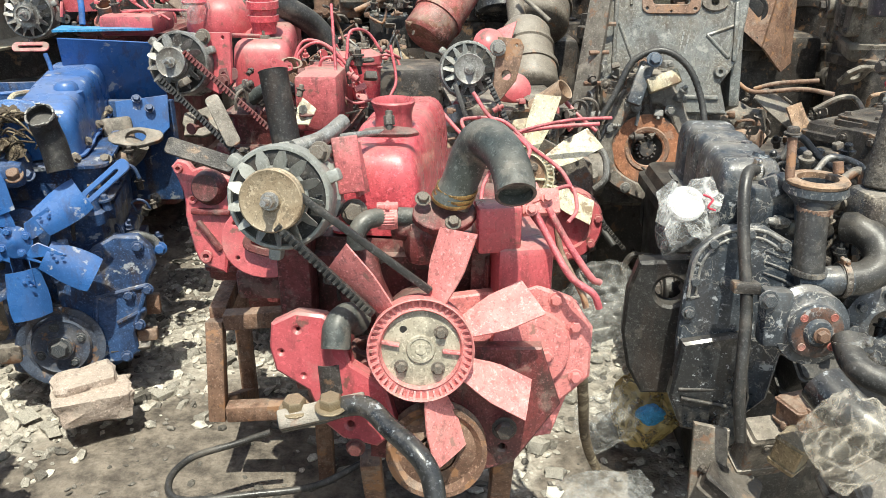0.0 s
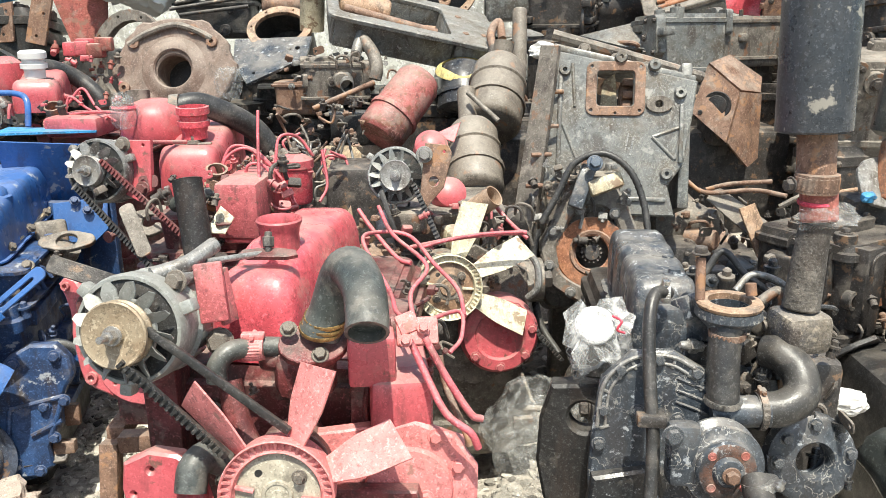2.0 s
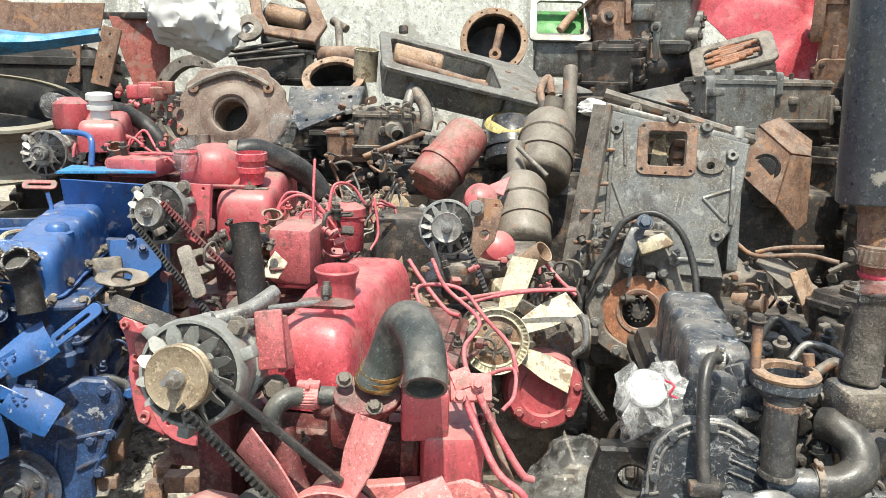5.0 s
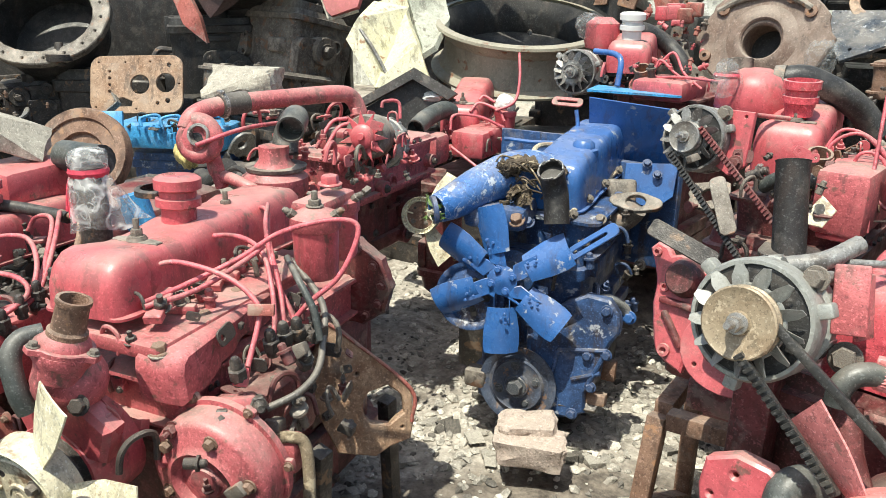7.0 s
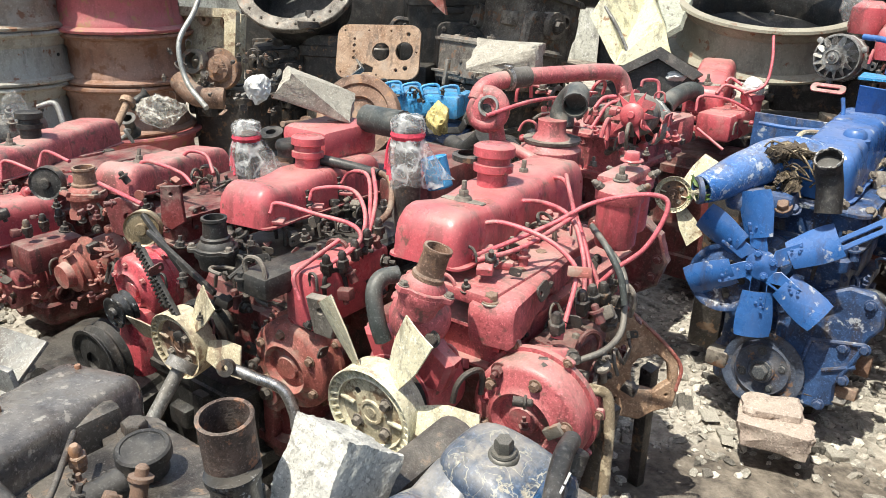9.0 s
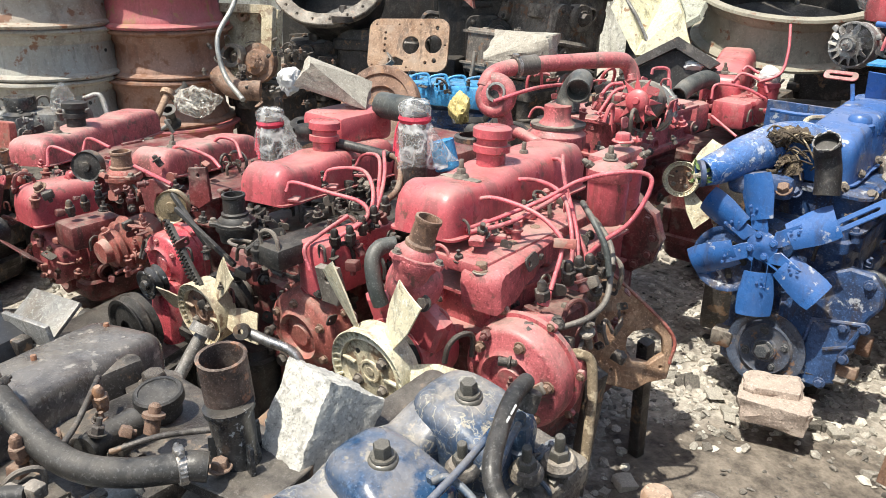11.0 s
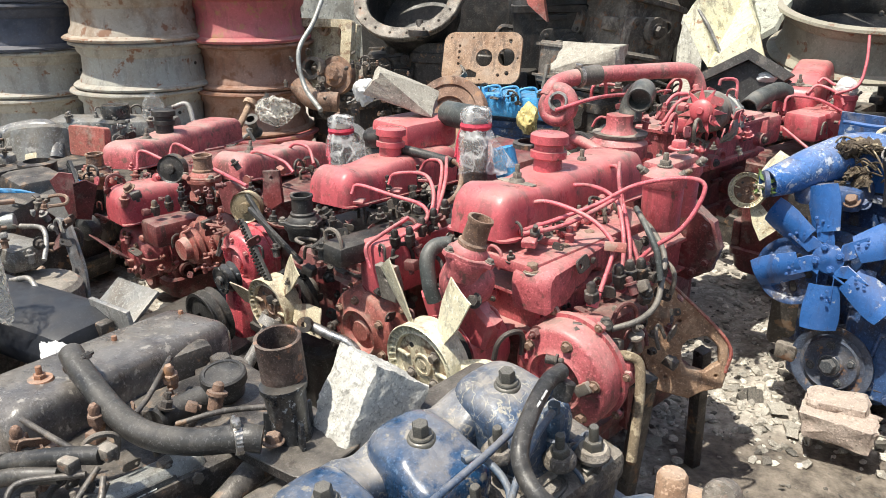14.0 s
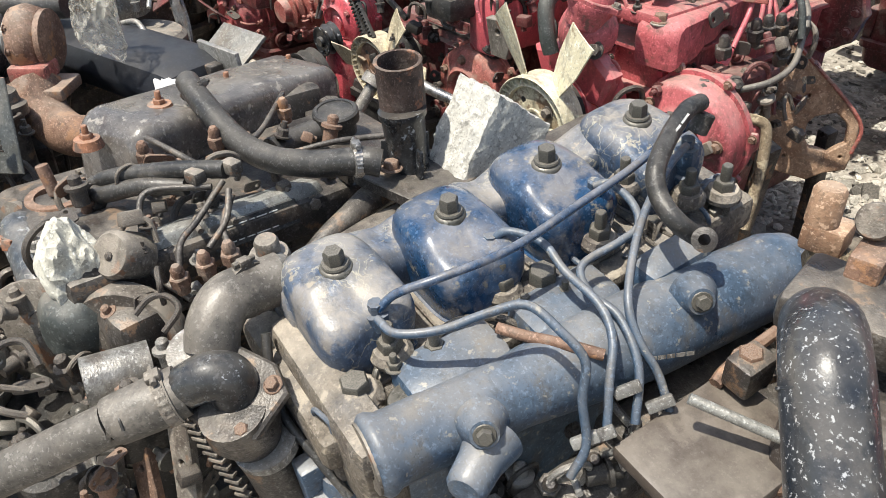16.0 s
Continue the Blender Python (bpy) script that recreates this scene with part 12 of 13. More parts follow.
tube(b, [(-2.51, 2.40, 1.29), (-2.396, 2.412, 1.145), (-2.343, 2.41, 1.05), (-2.32, 2.413, 1.029), (-2.232, 2.471, 1.06)], 0.008, 8)
part("worn_rim", b, white_paint, dw, "cream paint showing along the worn edge")
slab("pale_sheet", dw, [(-3.594, 2.465, 1.217), (-3.214, 2.68, 1.302), (-3.163, 2.69, 1.268), (-3.489, 2.48, 1.13), (-3.585, 2.449, 1.154)], 0.015, white_paint, "torn cream sheet metal strip", 0.015)
block("side_panel", dw, upright((-4.3, 3.0, 0.9), 35), (2.2, 0.1, 1.5), iron_dark, 0.03, "dark rusted side panel")
block("leg", dw, upright((-2.7, 3.3, 0.5), 40), (0.3, 0.3, 1.0), iron_dark, 0.03)
block("leg", dw, upright((-3.4, 3.2, 0.5), 40), (0.3, 0.3, 1.0), iron_dark, 0.03)

# ---- stacked rims ----
def rim_stack(x, y, r, colours, h=0.245, z0=0.0):
    for i, (mt, lb) in enumerate(colours):
        wheel_rim(upright((x + 0.012 * math.sin(i * 5), y + 0.012 * math.cos(i * 3), z0 + h * i), 20 * i), r, h * 0.985, mt, lb, "stacked wheel rims")


RT = (rim_rust, "rust-streaked pale wheel rim in a stack")
RG = (rim_tan, "pale wheel rim streaked with brown rust, in a stack")
GR, RR, NV = (rim_grey, "grey wheel rim with rusty edges, in a stack"), (rim_red, "faded red wheel rim, rust showing, in a stack"), (rim_navy, "faded navy wheel rim in a stack")
q = Vector((-4.056, 0.515, 0.560)); rim_stack(q.x - 0.3, q.y + 0.17, 0.35, (GR, GR, GR, RG, GR), 0.24, 0.08)
q = Vector((-3.864, 1.022, 0.544)); rim_stack(q.x - 0.3, q.y + 0.2, 0.31, (RR, RT, RT, RR, RR), 0.24, 0.06)
q = Vector((-4.567, 0.035, 0.631)); rim_stack(q.x - 0.3, q.y + 0.15, 0.36, (GR, GR, GR, NV, NV), 0.24, 0.02)
# gearbox with hub beside the rims
gx = thing("gearbox_housing", (-3.859, 1.515, 0.504), "rusty drilled gearbox frame with a round hub", "gearbox")
gxm = facing((-3.956, 1.535, 0.701), (0.55, -0.8, 0.2))
sheet("frame", gx, gxm, round_rect(0.4, 0.36, 0.02, 3), 0.04, cream_dirty, [[(x - 0.02, y) for x, y in round_rect(0.32, 0.28, 0.02, 3)]])
block("back_plate", gx, gxm @ pose(0, 0, -0.06), (0.38, 0.34, 0.06), cream_dirty, 0.01)
spun("hub", gx, facing((-3.818, 1.552, 0.605), (0.55, -0.8, 0.2)), [(0, 0.05), (0.025, 0.05), (0.03, 0.03), (0.06, 0.025), (0.07, 0), (0.1, 0), (0.1, -0.04), (0, -0.04)], rust_iron)
spun("small_bore", gx, facing((-3.891, 1.456, 0.639), (0.55, -0.8, 0.2)), [(0.04, 0.02), (0.06, 0.02), (0.06, -0.04), (0.04, -0.04), (0.04, 0.02)], iron_dusty)
for x, y in ((-0.12, 0.12), (0.12, 0.12), (-0.12, -0.12), (0.14, -0.1), (0.0, 0.13)):
    spun("drilled_pad", gx, gxm @ pose(x, y, -0.03), [(0.012, 0.03), (0.03, 0.03), (0.03, -0.02), (0.012, -0.02), (0.012, 0.03)], rust_tan)
hose(gx, [(-3.730, 1.458, 0.989), (-3.669, 1.381, 0.887), (-3.615, 1.278, 0.762), (-3.552, 1.272, 0.607), (-3.378, 1.282, 0.510)], 0.012, alloy, "grey_cable", "pale grey hanging cable")
hose(gx, [(-3.759, 1.321, 0.577), (-3.652, 1.351, 0.518), (-3.581, 1.458, 0.504)], 0.05, rust_iron, "curved_pipe")
prop(gx, -3.95, 1.7, 0.5, 0.4)
# ring housing above the drilled plate
bh2 = thing("bell_housing", (-3.807, 2.012, 0.794), "dark open bell housing with drilled rim", "bell housing")
sheet("rim", bh2, facing((-3.871, 2.032, 0.969), (0.5, -0.65, 0.6)), ring_points(0.32, 34, 0.015, 5, 0.8), 0.04, iron_dusty, [[(x, y) for x, y in ring_points(0.25, 26, 0.0, 1, 0.78)]] + [(0.285 * math.cos(a), 0.228 * math.sin(a), 0.01) for a in [0.35 * i for i in range(18)]], "", 0.005)
spun("bore", bh2, facing((-3.898, 2.047, 0.968), (0.5, -0.65, 0.6)), [(0.26, 0), (0.24, -0.2), (0, -0.2), (0, -0.19), (0.23, -0.19), (0.25, 0)], iron_dark)
cyl("stud", bh2, (-3.684, 1.995, 0.775), (-3.718, 2.009, 0.874), 0.02, iron)
spun("stud_ring", bh2, upright((-3.694, 1.994, 0.798)), [(0.03, 0), (0.06, 0), (0.06, 0.03), (0.03, 0.03), (0.03, 0)], iron)
prop(bh2, -3.75, 2.3, 0.75, 0.5)
# drilled tan head plate
dpz = thing("head_gasket_plate", (-3.185, 2.067, 0.593), "tan rusted cylinder plate with two round bores", "plate")
sheet("plate", dpz, facing((-3.238, 2.100, 0.715), (0.55, -0.75, 0.35), roll=2), round_rect(0.41, 0.255, 0.05, 4), 0.016, rust_tan,
      [(0.015, 0.0, 0.045), (0.13, 0.005, 0.045), [(-0.1, -0.1), (-0.02, -0.1), (-0.015, -0.075), (-0.06, -0.055), (-0.1, -0.065)], (0.145, 0.085, 0.012), (0.14, -0.075, 0.013), (0.095, -0.085, 0.01), (-0.12, 0.06, 0.008), (-0.12, 0.03, 0.009), (-0.12, 0.0, 0.008), (-0.12, -0.03, 0.009), (-0.17, 0.1, 0.006), (-0.05, 0.1, 0.006), (0.06, 0.1, 0.006), (-0.18, -0.1, 0.006), (0.19, 0.0, 0.006), (0.0, -0.11, 0.006)], "", 0.002)
block("backing", dpz, upright((-3.3, 2.3, 0.35), 30), (0.3, 0.16, 0.6), iron_dark, 0.02)

# ---- middle distance behind the row ----
l5 = thing("diesel_engine", (-1.45, 1.75, 0.05), "faded red turbo engine with an overhead pipe and a star-vaned alternator", "engine", "scrap engines in the yard")
casting(l5, upright((-1.66, 1.88, 0.5), 10), (0.22, 0.46, 0.26), red_dark, 201, 20)
block("sump", l5, upright((-1.82, 1.95, 0.18), 10), (0.1, 0.2, 0.38), iron, 0.03)
casting(l5, upright((-1.56, 1.78, 0.66), 10), (0.26, 0.46, 0.14), red_dusty, 202, 16, "cylinder_head")
hose(l5, [(-1.492, 1.150, 0.850), (-1.494, 1.170, 0.876), (-1.492, 1.209, 0.890), (-1.478, 1.279, 0.897), (-1.464, 1.417, 0.897), (-1.438, 1.560, 0.896), (-1.430, 1.605, 0.882), (-1.415, 1.615, 0.845), (-1.405, 1.608, 0.802)], 0.0215, red_dusty, "crossover_pipe", "dented red crossover pipe", 20, 0, 8)
spun("pipe_joint", l5, facing((-1.480, 1.270, 0.897), (0.1, 1, 0.04)), [(0.02, -0.034), (0.025, -0.034), (0.0255, 0.034), (0.02, 0.034)], rubber_brown, "grey rubber pipe sleeve")
clamp(l5, (-1.482, 1.243, 0.895), (0.1, 1, 0.04), 0.0255, steel)
tu = facing((-1.462, 1.158, 0.832), (0.55, -0.8, 0.2))
b = bmesh.new()
secs = []
for i in range(25):
    a_ = radians(100 - 330 * i / 24)
    r_ = 0.024 - 0.012 * i / 24
    c_ = tu @ Vector((0.036 * math.cos(a_), 0.036 * math.sin(a_), 0))
    ax_ = tu.to_3x3() @ Vector((math.cos(a_), math.sin(a_), 0))
    zz_ = tu.to_3x3() @ Vector((0, 0, 1))
    secs.append([tuple(c_ + ax_ * r_ * math.cos(6.2832 * k / 12) + zz_ * r_ * math.sin(6.2832 * k / 12)) for k in range(12)])
loft(b, Matrix(), secs)
part("turbo_scroll", b, red_dusty, l5, "red turbo scroll housing", 60)
spun("turbo_face", l5, tu, [(0, 0.012), (0.03, 0.014), (0.04, 0.008), (0.04, -0.02), (0, -0.02)], red_dusty)
spun("turbo_mouth", l5, tu @ pose(0.008, 0.01, 0.01), [(0.019, 0.016), (0.024, 0.016), (0.0255, 0.012), (0.0255, 0.0), (0.017, -0.004), (0.016, 0.002), (0.019, 0.016)], alloy, "bare grey turbo intake ring")
spun("turbo_bore", l5, tu @ pose(0.008, 0.01, 0.012), [(0, 0.001), (0.0175, 0.001), (0.018, 0.0), (0, 0)], iron_dark)
cyl("turbo_leg", l5, (-1.455, 1.185, 0.80), (-1.445, 1.20, 0.72), 0.016, red_dusty)
hose(l5, [(-1.373, 1.326, 0.789), (-1.381, 1.337, 0.823), (-1.367, 1.343, 0.856), (-1.334, 1.327, 0.873), (-1.288, 1.270, 0.860)], 0.03, rubber_green, "intake_elbow", "grey rubber elbow, open end", 20, 0.004, 8)
clamp(l5, (-1.379, 1.325, 0.802), (0.1, 0, 1), 0.031)
spun("compressor", l5, upright((-1.373, 1.292, 0.741)), [(0, -0.05), (0.06, -0.05), (0.075, -0.03), (0.075, 0.0), (0.05, 0.02), (0.034, 0.04), (0.034, 0.07), (0, 0.07)], red_dusty, "red compressor housing")
spun("compressor_flange", l5, upright((-1.376, 1.299, 0.757)), [(0.03, 0), (0.068, 0), (0.07, 0.008), (0.03, 0.01), (0.03, 0)], iron_dusty)
sf5 = facing((-1.31, 1.52, 0.808), (0.4, -0.9, 0.15))
sheet("star_fan", l5, sf5, [((0.03 if i % 2 else 0.061) * math.cos(6.2832 * i / 22), (0.03 if i % 2 else 0.061) * math.sin(6.2832 * i / 22)) for i in range(22)], 0.005, red, (), "red star-shaped alternator fan", 0.001)
spun("star_hub", l5, sf5, [(0, 0.026), (0.008, 0.026), (0.01, 0.018), (0.024, 0.016), (0.03, 0.01), (0.03, 0.004), (0, 0.004)], red)
spun("star_body", l5, sf5, [(0, -0.005), (0.05, -0.005), (0.055, -0.02), (0.055, -0.08), (0, -0.08)], iron_dusty)
am5 = facing((-1.339, 1.568, 0.780), (0.35, -0.92, 0.15))
alternator(l5, am5, 0.062, 0.1, 0.026, red, alloy, 13, red)
hose(l5, [(-1.483, 1.203, 0.783), (-1.468, 1.202, 0.748), (-1.407, 1.198, 0.745), (-1.326, 1.212, 0.723)], 0.014, red_dusty, "oil_pipe")
for i in range(8):
    q = Vector((-1.421, 1.511, 0.785)) + Vector((0.03 * (i % 3), 0.05 * (i // 3), 0.02 * math.sin(i * 2.3)))
    block("fuel_block", l5, upright(q, 25 * i), (0.05, 0.045, 0.04), (red_dusty, iron_dusty, red)[i % 3], 0.008)
fuel_lines(l5, ([(-1.426, 1.125, 0.829), (-1.403, 1.241, 0.854), (-1.442, 1.417, 0.844)], [(-1.397, 1.444, 0.780), (-1.392, 1.494, 0.837), (-1.374, 1.528, 0.844)], [(-1.385, 1.454, 0.766), (-1.379, 1.504, 0.823), (-1.363, 1.539, 0.834)], [(-1.474, 1.768, 0.835), (-1.474, 1.778, 0.851), (-1.452, 1.813, 0.848), (-1.438, 1.805, 0.804)]), 0.006)
fs = bmesh.new()
chunk(fs, upright((-1.852, 1.594, 0.886), 20), (0.25, 0.14, 0.1), 25, 13, 0.06, 4)
single("concrete_lump", fs, lump_grey, "pale concrete lump lying behind the turbo engine", "stone", angle=30)
fs = bmesh.new()
chunk(fs, upright((-1.778, 0.889, 0.845), 55, 0, 22), (0.19, 0.12, 0.075), 26, 13, 0.06, 4)
single("concrete_slab", fs, lump_grey, "broken pale concrete slab resting on red parts", "stone", angle=30)
rtx = thing("red_tank", (-1.711, 0.879, 0.709), "faded red squat tank with a grey hose stub", "tank")
block("tank_body", rtx, upright((-1.743, 0.898, 0.742), 14), (0.15, 0.19, 0.085), red, 0.02)
hose(rtx, [(-1.691, 0.973, 0.794), (-1.627, 0.977, 0.796), (-1.560, 0.986, 0.799)], 0.034, rubber_green, "hose_stub")
block("under", rtx, upright((-1.75, 1.15, 0.36), 14), (0.28, 0.4, 0.6), red_dark, 0.04)
fw = thing("flywheel", (-2.111, 1.224, 0.675), "rusty flywheel disc leaning behind the engines", "flywheel")
spun("disc", fw, facing((-2.115, 1.230, 0.693), (0.5, -0.7, 0.4)), [(0, 0.0), (0.06, 0.0), (0.065, 0.012), (0.1, 0.012), (0.104, 0.02), (0.13, 0.02), (0.134, 0.012), (0.134, -0.02), (0, -0.02)], rust_iron, "", 44)
block("prop", fw, upright((-2.15, 1.45, 0.3), 14), (0.2, 0.2, 0.55), iron, 0.03)
be = thing("diesel_engine", (-2.810, 1.960, 0.443), "light blue cylinder head with bent pipes, far behind", "engine", "scrap engines in the yard")
block("head", be, upright((-2.909, 2.061, 0.545), 30), (0.5, 0.22, 0.1), blue_pale, 0.02, "light blue cylinder head")
block("head_cover", be, upright((-2.967, 2.035, 0.565), 30), (0.34, 0.14, 0.06), blue_pale, 0.02)
casting(be, upright((-3.0, 2.2, 0.2), 30), (0.5, 0.3, 0.5), blue_dirty, 211, 12)
block("end_plate", be, facing((-2.976, 1.802, 0.601), (0.6, -0.6, 0.3)), (0.1, 0.12, 0.02), blue_pale, 0.004)
fuel_lines(be, [[Vector((-2.913, 1.901, 0.594)) + Vector((0.07 * i, 0.05 * i, 0)), Vector((-2.923, 1.907, 0.626)) + Vector((0.07 * i, 0.05 * i, 0.0)), Vector((-2.889, 1.962, 0.626)) + Vector((0.07 * i, 0.05 * i, 0.01)), Vector((-2.874, 1.969, 0.602)) + Vector((0.07 * i, 0.05 * i, 0))] for i in range(4)], 0.008, blue_pale)
yr = thing("yellow_rag", (-2.200, 1.623, 0.577), "crumpled yellow plastic on a dark hose", "rag")
crumple(yr, upright((-2.217, 1.629, 0.626)), (0.12, 0.07, 0.13), 95, yellow, "cloth", cuts=4, amp=0.5, small=0.3)
hose(yr, [(-2.090, 1.592, 0.570), (-1.986, 1.560, 0.573), (-1.894, 1.554, 0.640)], 0.03, rubber, "hose")
block("under", yr, upright((-2.1, 1.75, 0.3), 14), (0.2, 0.2, 0.55), iron, 0.03)
l6 = thing("diesel_engine", (-1.6, 2.45, 0.05), "far red diesel engine with a bagged cap and grey elbow hose", "engine", "scrap engines in the yard")
casting(l6, upright((-1.62, 2.5, 0.3), 10), (0.32, 0.5, 0.45), red_dark, 221, 14)
rocker_cover(l6, (-1.598, 2.294, 0.652), (-1.762, 2.639, 0.709), 0.14, 0.12, red, None, None, "faded red rocker cover", True, 1)
block("intake_box", l6, upright((-1.505, 2.313, 0.666), 10), (0.12, 0.26, 0.09), red, 0.015)
hose(l6, [(-1.607, 2.267, 0.751), (-1.612, 2.227, 0.763), (-1.597, 2.121, 0.751), (-1.569, 2.029, 0.730)], 0.03, rubber_green, "intake_elbow", "grey rubber elbow hose, open", 18, 0.004)
block("thermostat", l6, upright((-1.567, 2.103, 0.658), 10), (0.1, 0.1, 0.1), red_dusty, 0.02)
filter_bowl(l6, (-1.486, 2.414, 0.765), 0.035, 0.1, red)
crumple(l6, upright((-1.489, 2.416, 0.774)), (0.08, 0.07, 0.07), 96, cloth, "cap_bag", "white bag over the cap", cuts=3, amp=0.4)
crumple(l6, upright((-1.732, 2.333, 0.784)), (0.09, 0.08, 0.05), 97, cloth, "top_bag", cuts=3, amp=0.4)
fuel_lines(l6, ([(-1.557, 2.195, 0.707), (-1.561, 2.220, 0.752), (-1.497, 2.281, 0.746), (-1.447, 2.338, 0.711)], [(-1.559, 2.307, 0.754), (-1.548, 2.345, 0.781), (-1.486, 2.369, 0.759), (-1.459, 2.368, 0.725)], [(-1.576, 2.384, 0.784), (-1.569, 2.403, 0.797), (-1.530, 2.413, 0.778)], [(-1.503, 2.132, 0.666), (-1.403, 2.136, 0.615)], [(-1.485, 2.351, 0.760), (-1.443, 2.401, 0.790), (-1.450, 2.439, 0.861), (-1.484, 2.483, 0.943)]), 0.006)
# small cream fan behind the blue engine
cf = thing("fan", (-1.269, 1.696, 0.552), "small cream fan with dirty blades behind the blue engine", "fan")
paddle_fan(cf, facing((-1.278, 1.698, 0.575), (0.4, -0.85, 0.2)), 0.05, 0.145, (52, -58), 0.05, cream, rust_iron, blade_label="cream fan blade")
block("carrier", cf, upright((-1.25, 1.95, 0.3), 14), (0.1, 0.1, 0.5), iron, 0.02)

# ---- dark engines at the far left ----
g1 = thing("diesel_engine", (-2.0, -0.1, 0.0), "dark grey engine with a pale tube and a bagged carburettor", "engine", "scrap engines in the yard")
casting(g1, upright((-2.05, -0.3, 0.22), 14), (0.3, 0.34, 0.4), iron, 231, 20)
cyl("pale_tube", g1, (-2.038, -0.388, 0.571), (-1.964, -0.080, 0.590), 0.019, alloy, None, "pale grey long tube")
block("head", g1, upright((-2.127, -0.200, 0.563), 60), (0.36, 0.2, 0.1), iron, 0.02)
block("side_tank", g1, upright((-1.578, -0.115, 0.502), 30), (0.5, 0.18, 0.1), black_matte, 0.045, "smooth blue-black side casing")
block("pipe_block", g1, upright((-1.888, -0.101, 0.537), 30), (0.16, 0.1, 0.07), gear_grey, 0.03)
crumple(g1, upright((-1.433, -0.155, 0.638), 10), (0.12, 0.1, 0.2), 101, plastic_white, "bag", "crumpled clear plastic bag", cuts=4, amp=0.6, small=0.5)
TA = Vector((0.39, 0.92, 0.0))
spun("compressor_housing", g1, facing((-1.536, -0.397, 0.591), TA), [(0, 0), (0.05, 0), (0.062, 0.006), (0.066, 0.016), (0.066, 0.03), (0.058, 0.036), (0.058, 0.05), (0.066, 0.054), (0.066, 0.066), (0.05, 0.075), (0.03, 0.09), (0, 0.09)], black_grey, "blue-black turbo compressor housing", 36)
spun("bearing_housing", g1, facing((-1.510, -0.331, 0.591), TA), [(0, 0), (0.035, 0), (0.035, 0.008), (0.028, 0.012), (0.03, 0.03), (0.05, 0.035), (0.05, 0.045), (0, 0.045)], alloy_dark)
spun("turbine_housing", g1, facing((-1.509, -0.302, 0.588), TA), [(0, 0), (0.045, 0), (0.06, 0.01), (0.066, 0.03), (0.06, 0.05), (0.05, 0.058), (0.056, 0.06), (0.056, 0.07), (0.04, 0.074), (0, 0.074)], rust_iron, "brown rusted turbine housing", 36)
cyl("silver_pipe", g1, (-1.578, -0.509, 0.589), (-1.537, -0.399, 0.591), 0.034, alloy, None, "pale aluminium pipe")
block("turbine_foot", g1, upright((-1.451, -0.280, 0.548), 65), (0.07, 0.06, 0.03), rust_red, 0.006)
block("manifold_flange", g1, upright((-1.447, -0.283, 0.518), 65), (0.13, 0.09, 0.022), rust_iron, 0.005, "rusty manifold flange")
hose(g1, [(-1.447, -0.286, 0.516), (-1.399, -0.278, 0.481), (-1.334, -0.239, 0.462), (-1.311, -0.175, 0.465)], 0.042, rust_iron, "exhaust_branch", "flaking brown exhaust manifold branch", 18, 0, 8, [0.05, 0.042, 0.038, 0.034])
spun("red_cap", g1, upright((-1.733, -0.396, 0.613)), [(0, 0.03), (0.02, 0.026), (0.034, 0.01), (0.036, -0.02), (0, -0.02)], red, "faded red round cap")
for i in range(8):
    bolt(g1, facing((-1.510, -0.331, 0.591), TA) @ Vector((0.05 * math.cos(0.8 * i), 0.05 * math.sin(0.8 * i), 0.04)), TA, 0.006, mat=rust_iron)
casting(g1, upright((-1.382, -0.451, 0.402), 30), (0.24, 0.24, 0.3), iron, 233, 14, "front_casting")
casting(g1, upright((-1.570, -0.416, 0.431), 30), (0.2, 0.3, 0.2), iron_dark, 234, 12, "pump_casting")
casting(g1, upright((-2.835, -0.503, 0.430), 40), (0.4, 0.5, 0.22), gear_grey, 236, 16, "rear_head")
casting(g1, upright((-2.764, -0.510, 0.307), 40), (0.36, 0.45, 0.3), iron, 237, 10, "rear_block")
casting(g1, upright((-1.75, -0.55, 0.2), 14), (0.5, 0.4, 0.42), iron_dark, 235, 16, "gear_housing")
fittings(g1, upright((-1.277, -0.412, 0.459), 30), (0.24, 0.2, 0.16), 40, 37, (iron, iron_dusty, rust_iron))
hose(g1, [(-1.791, -0.359, 0.586), (-1.731, -0.280, 0.586), (-1.675, -0.202, 0.596)], 0.026, rubber, "black_pipe")
fuel_lines(g1, ([(-2.035, -0.330, 0.622), (-1.976, -0.240, 0.635), (-1.962, -0.152, 0.641), (-1.982, -0.075, 0.634)], [(-1.920, -0.190, 0.644), (-1.881, -0.159, 0.617), (-1.866, -0.151, 0.592)]), 0.008, rust_orange)
fuel_lines(g1, ([(-1.902, -0.073, 0.594), (-1.859, -0.031, 0.594), (-1.822, -0.029, 0.569), (-1.789, -0.041, 0.539)], [(-1.660, -0.114, 0.550), (-1.625, -0.081, 0.560), (-1.586, -0.070, 0.537), (-1.569, -0.080, 0.519)], [(-2.000, -0.319, 0.609), (-1.948, -0.256, 0.613), (-1.902, -0.213, 0.582)], [(-1.939, -0.269, 0.606), (-1.896, -0.234, 0.600), (-1.844, -0.240, 0.561)]), 0.007, alloy_dark)
spun("round_pan", g1, upright((-1.778, -0.069, 0.462)), [(0, 0.03), (0.09, 0.03), (0.1, 0.02), (0.1, -0.04), (0, -0.04)], iron_dusty)
cb2 = thing("blue_sheet", (-2.469, -0.075, 0.522), "torn light blue plastic strip on the engines", "plastic")
hose(cb2, [(-2.428, -0.185, 0.580), (-2.390, -0.120, 0.562), (-2.404, -0.044, 0.540), (-2.414, 0.025, 0.503)], 0.014, blue_pale, "strip", "", 6)
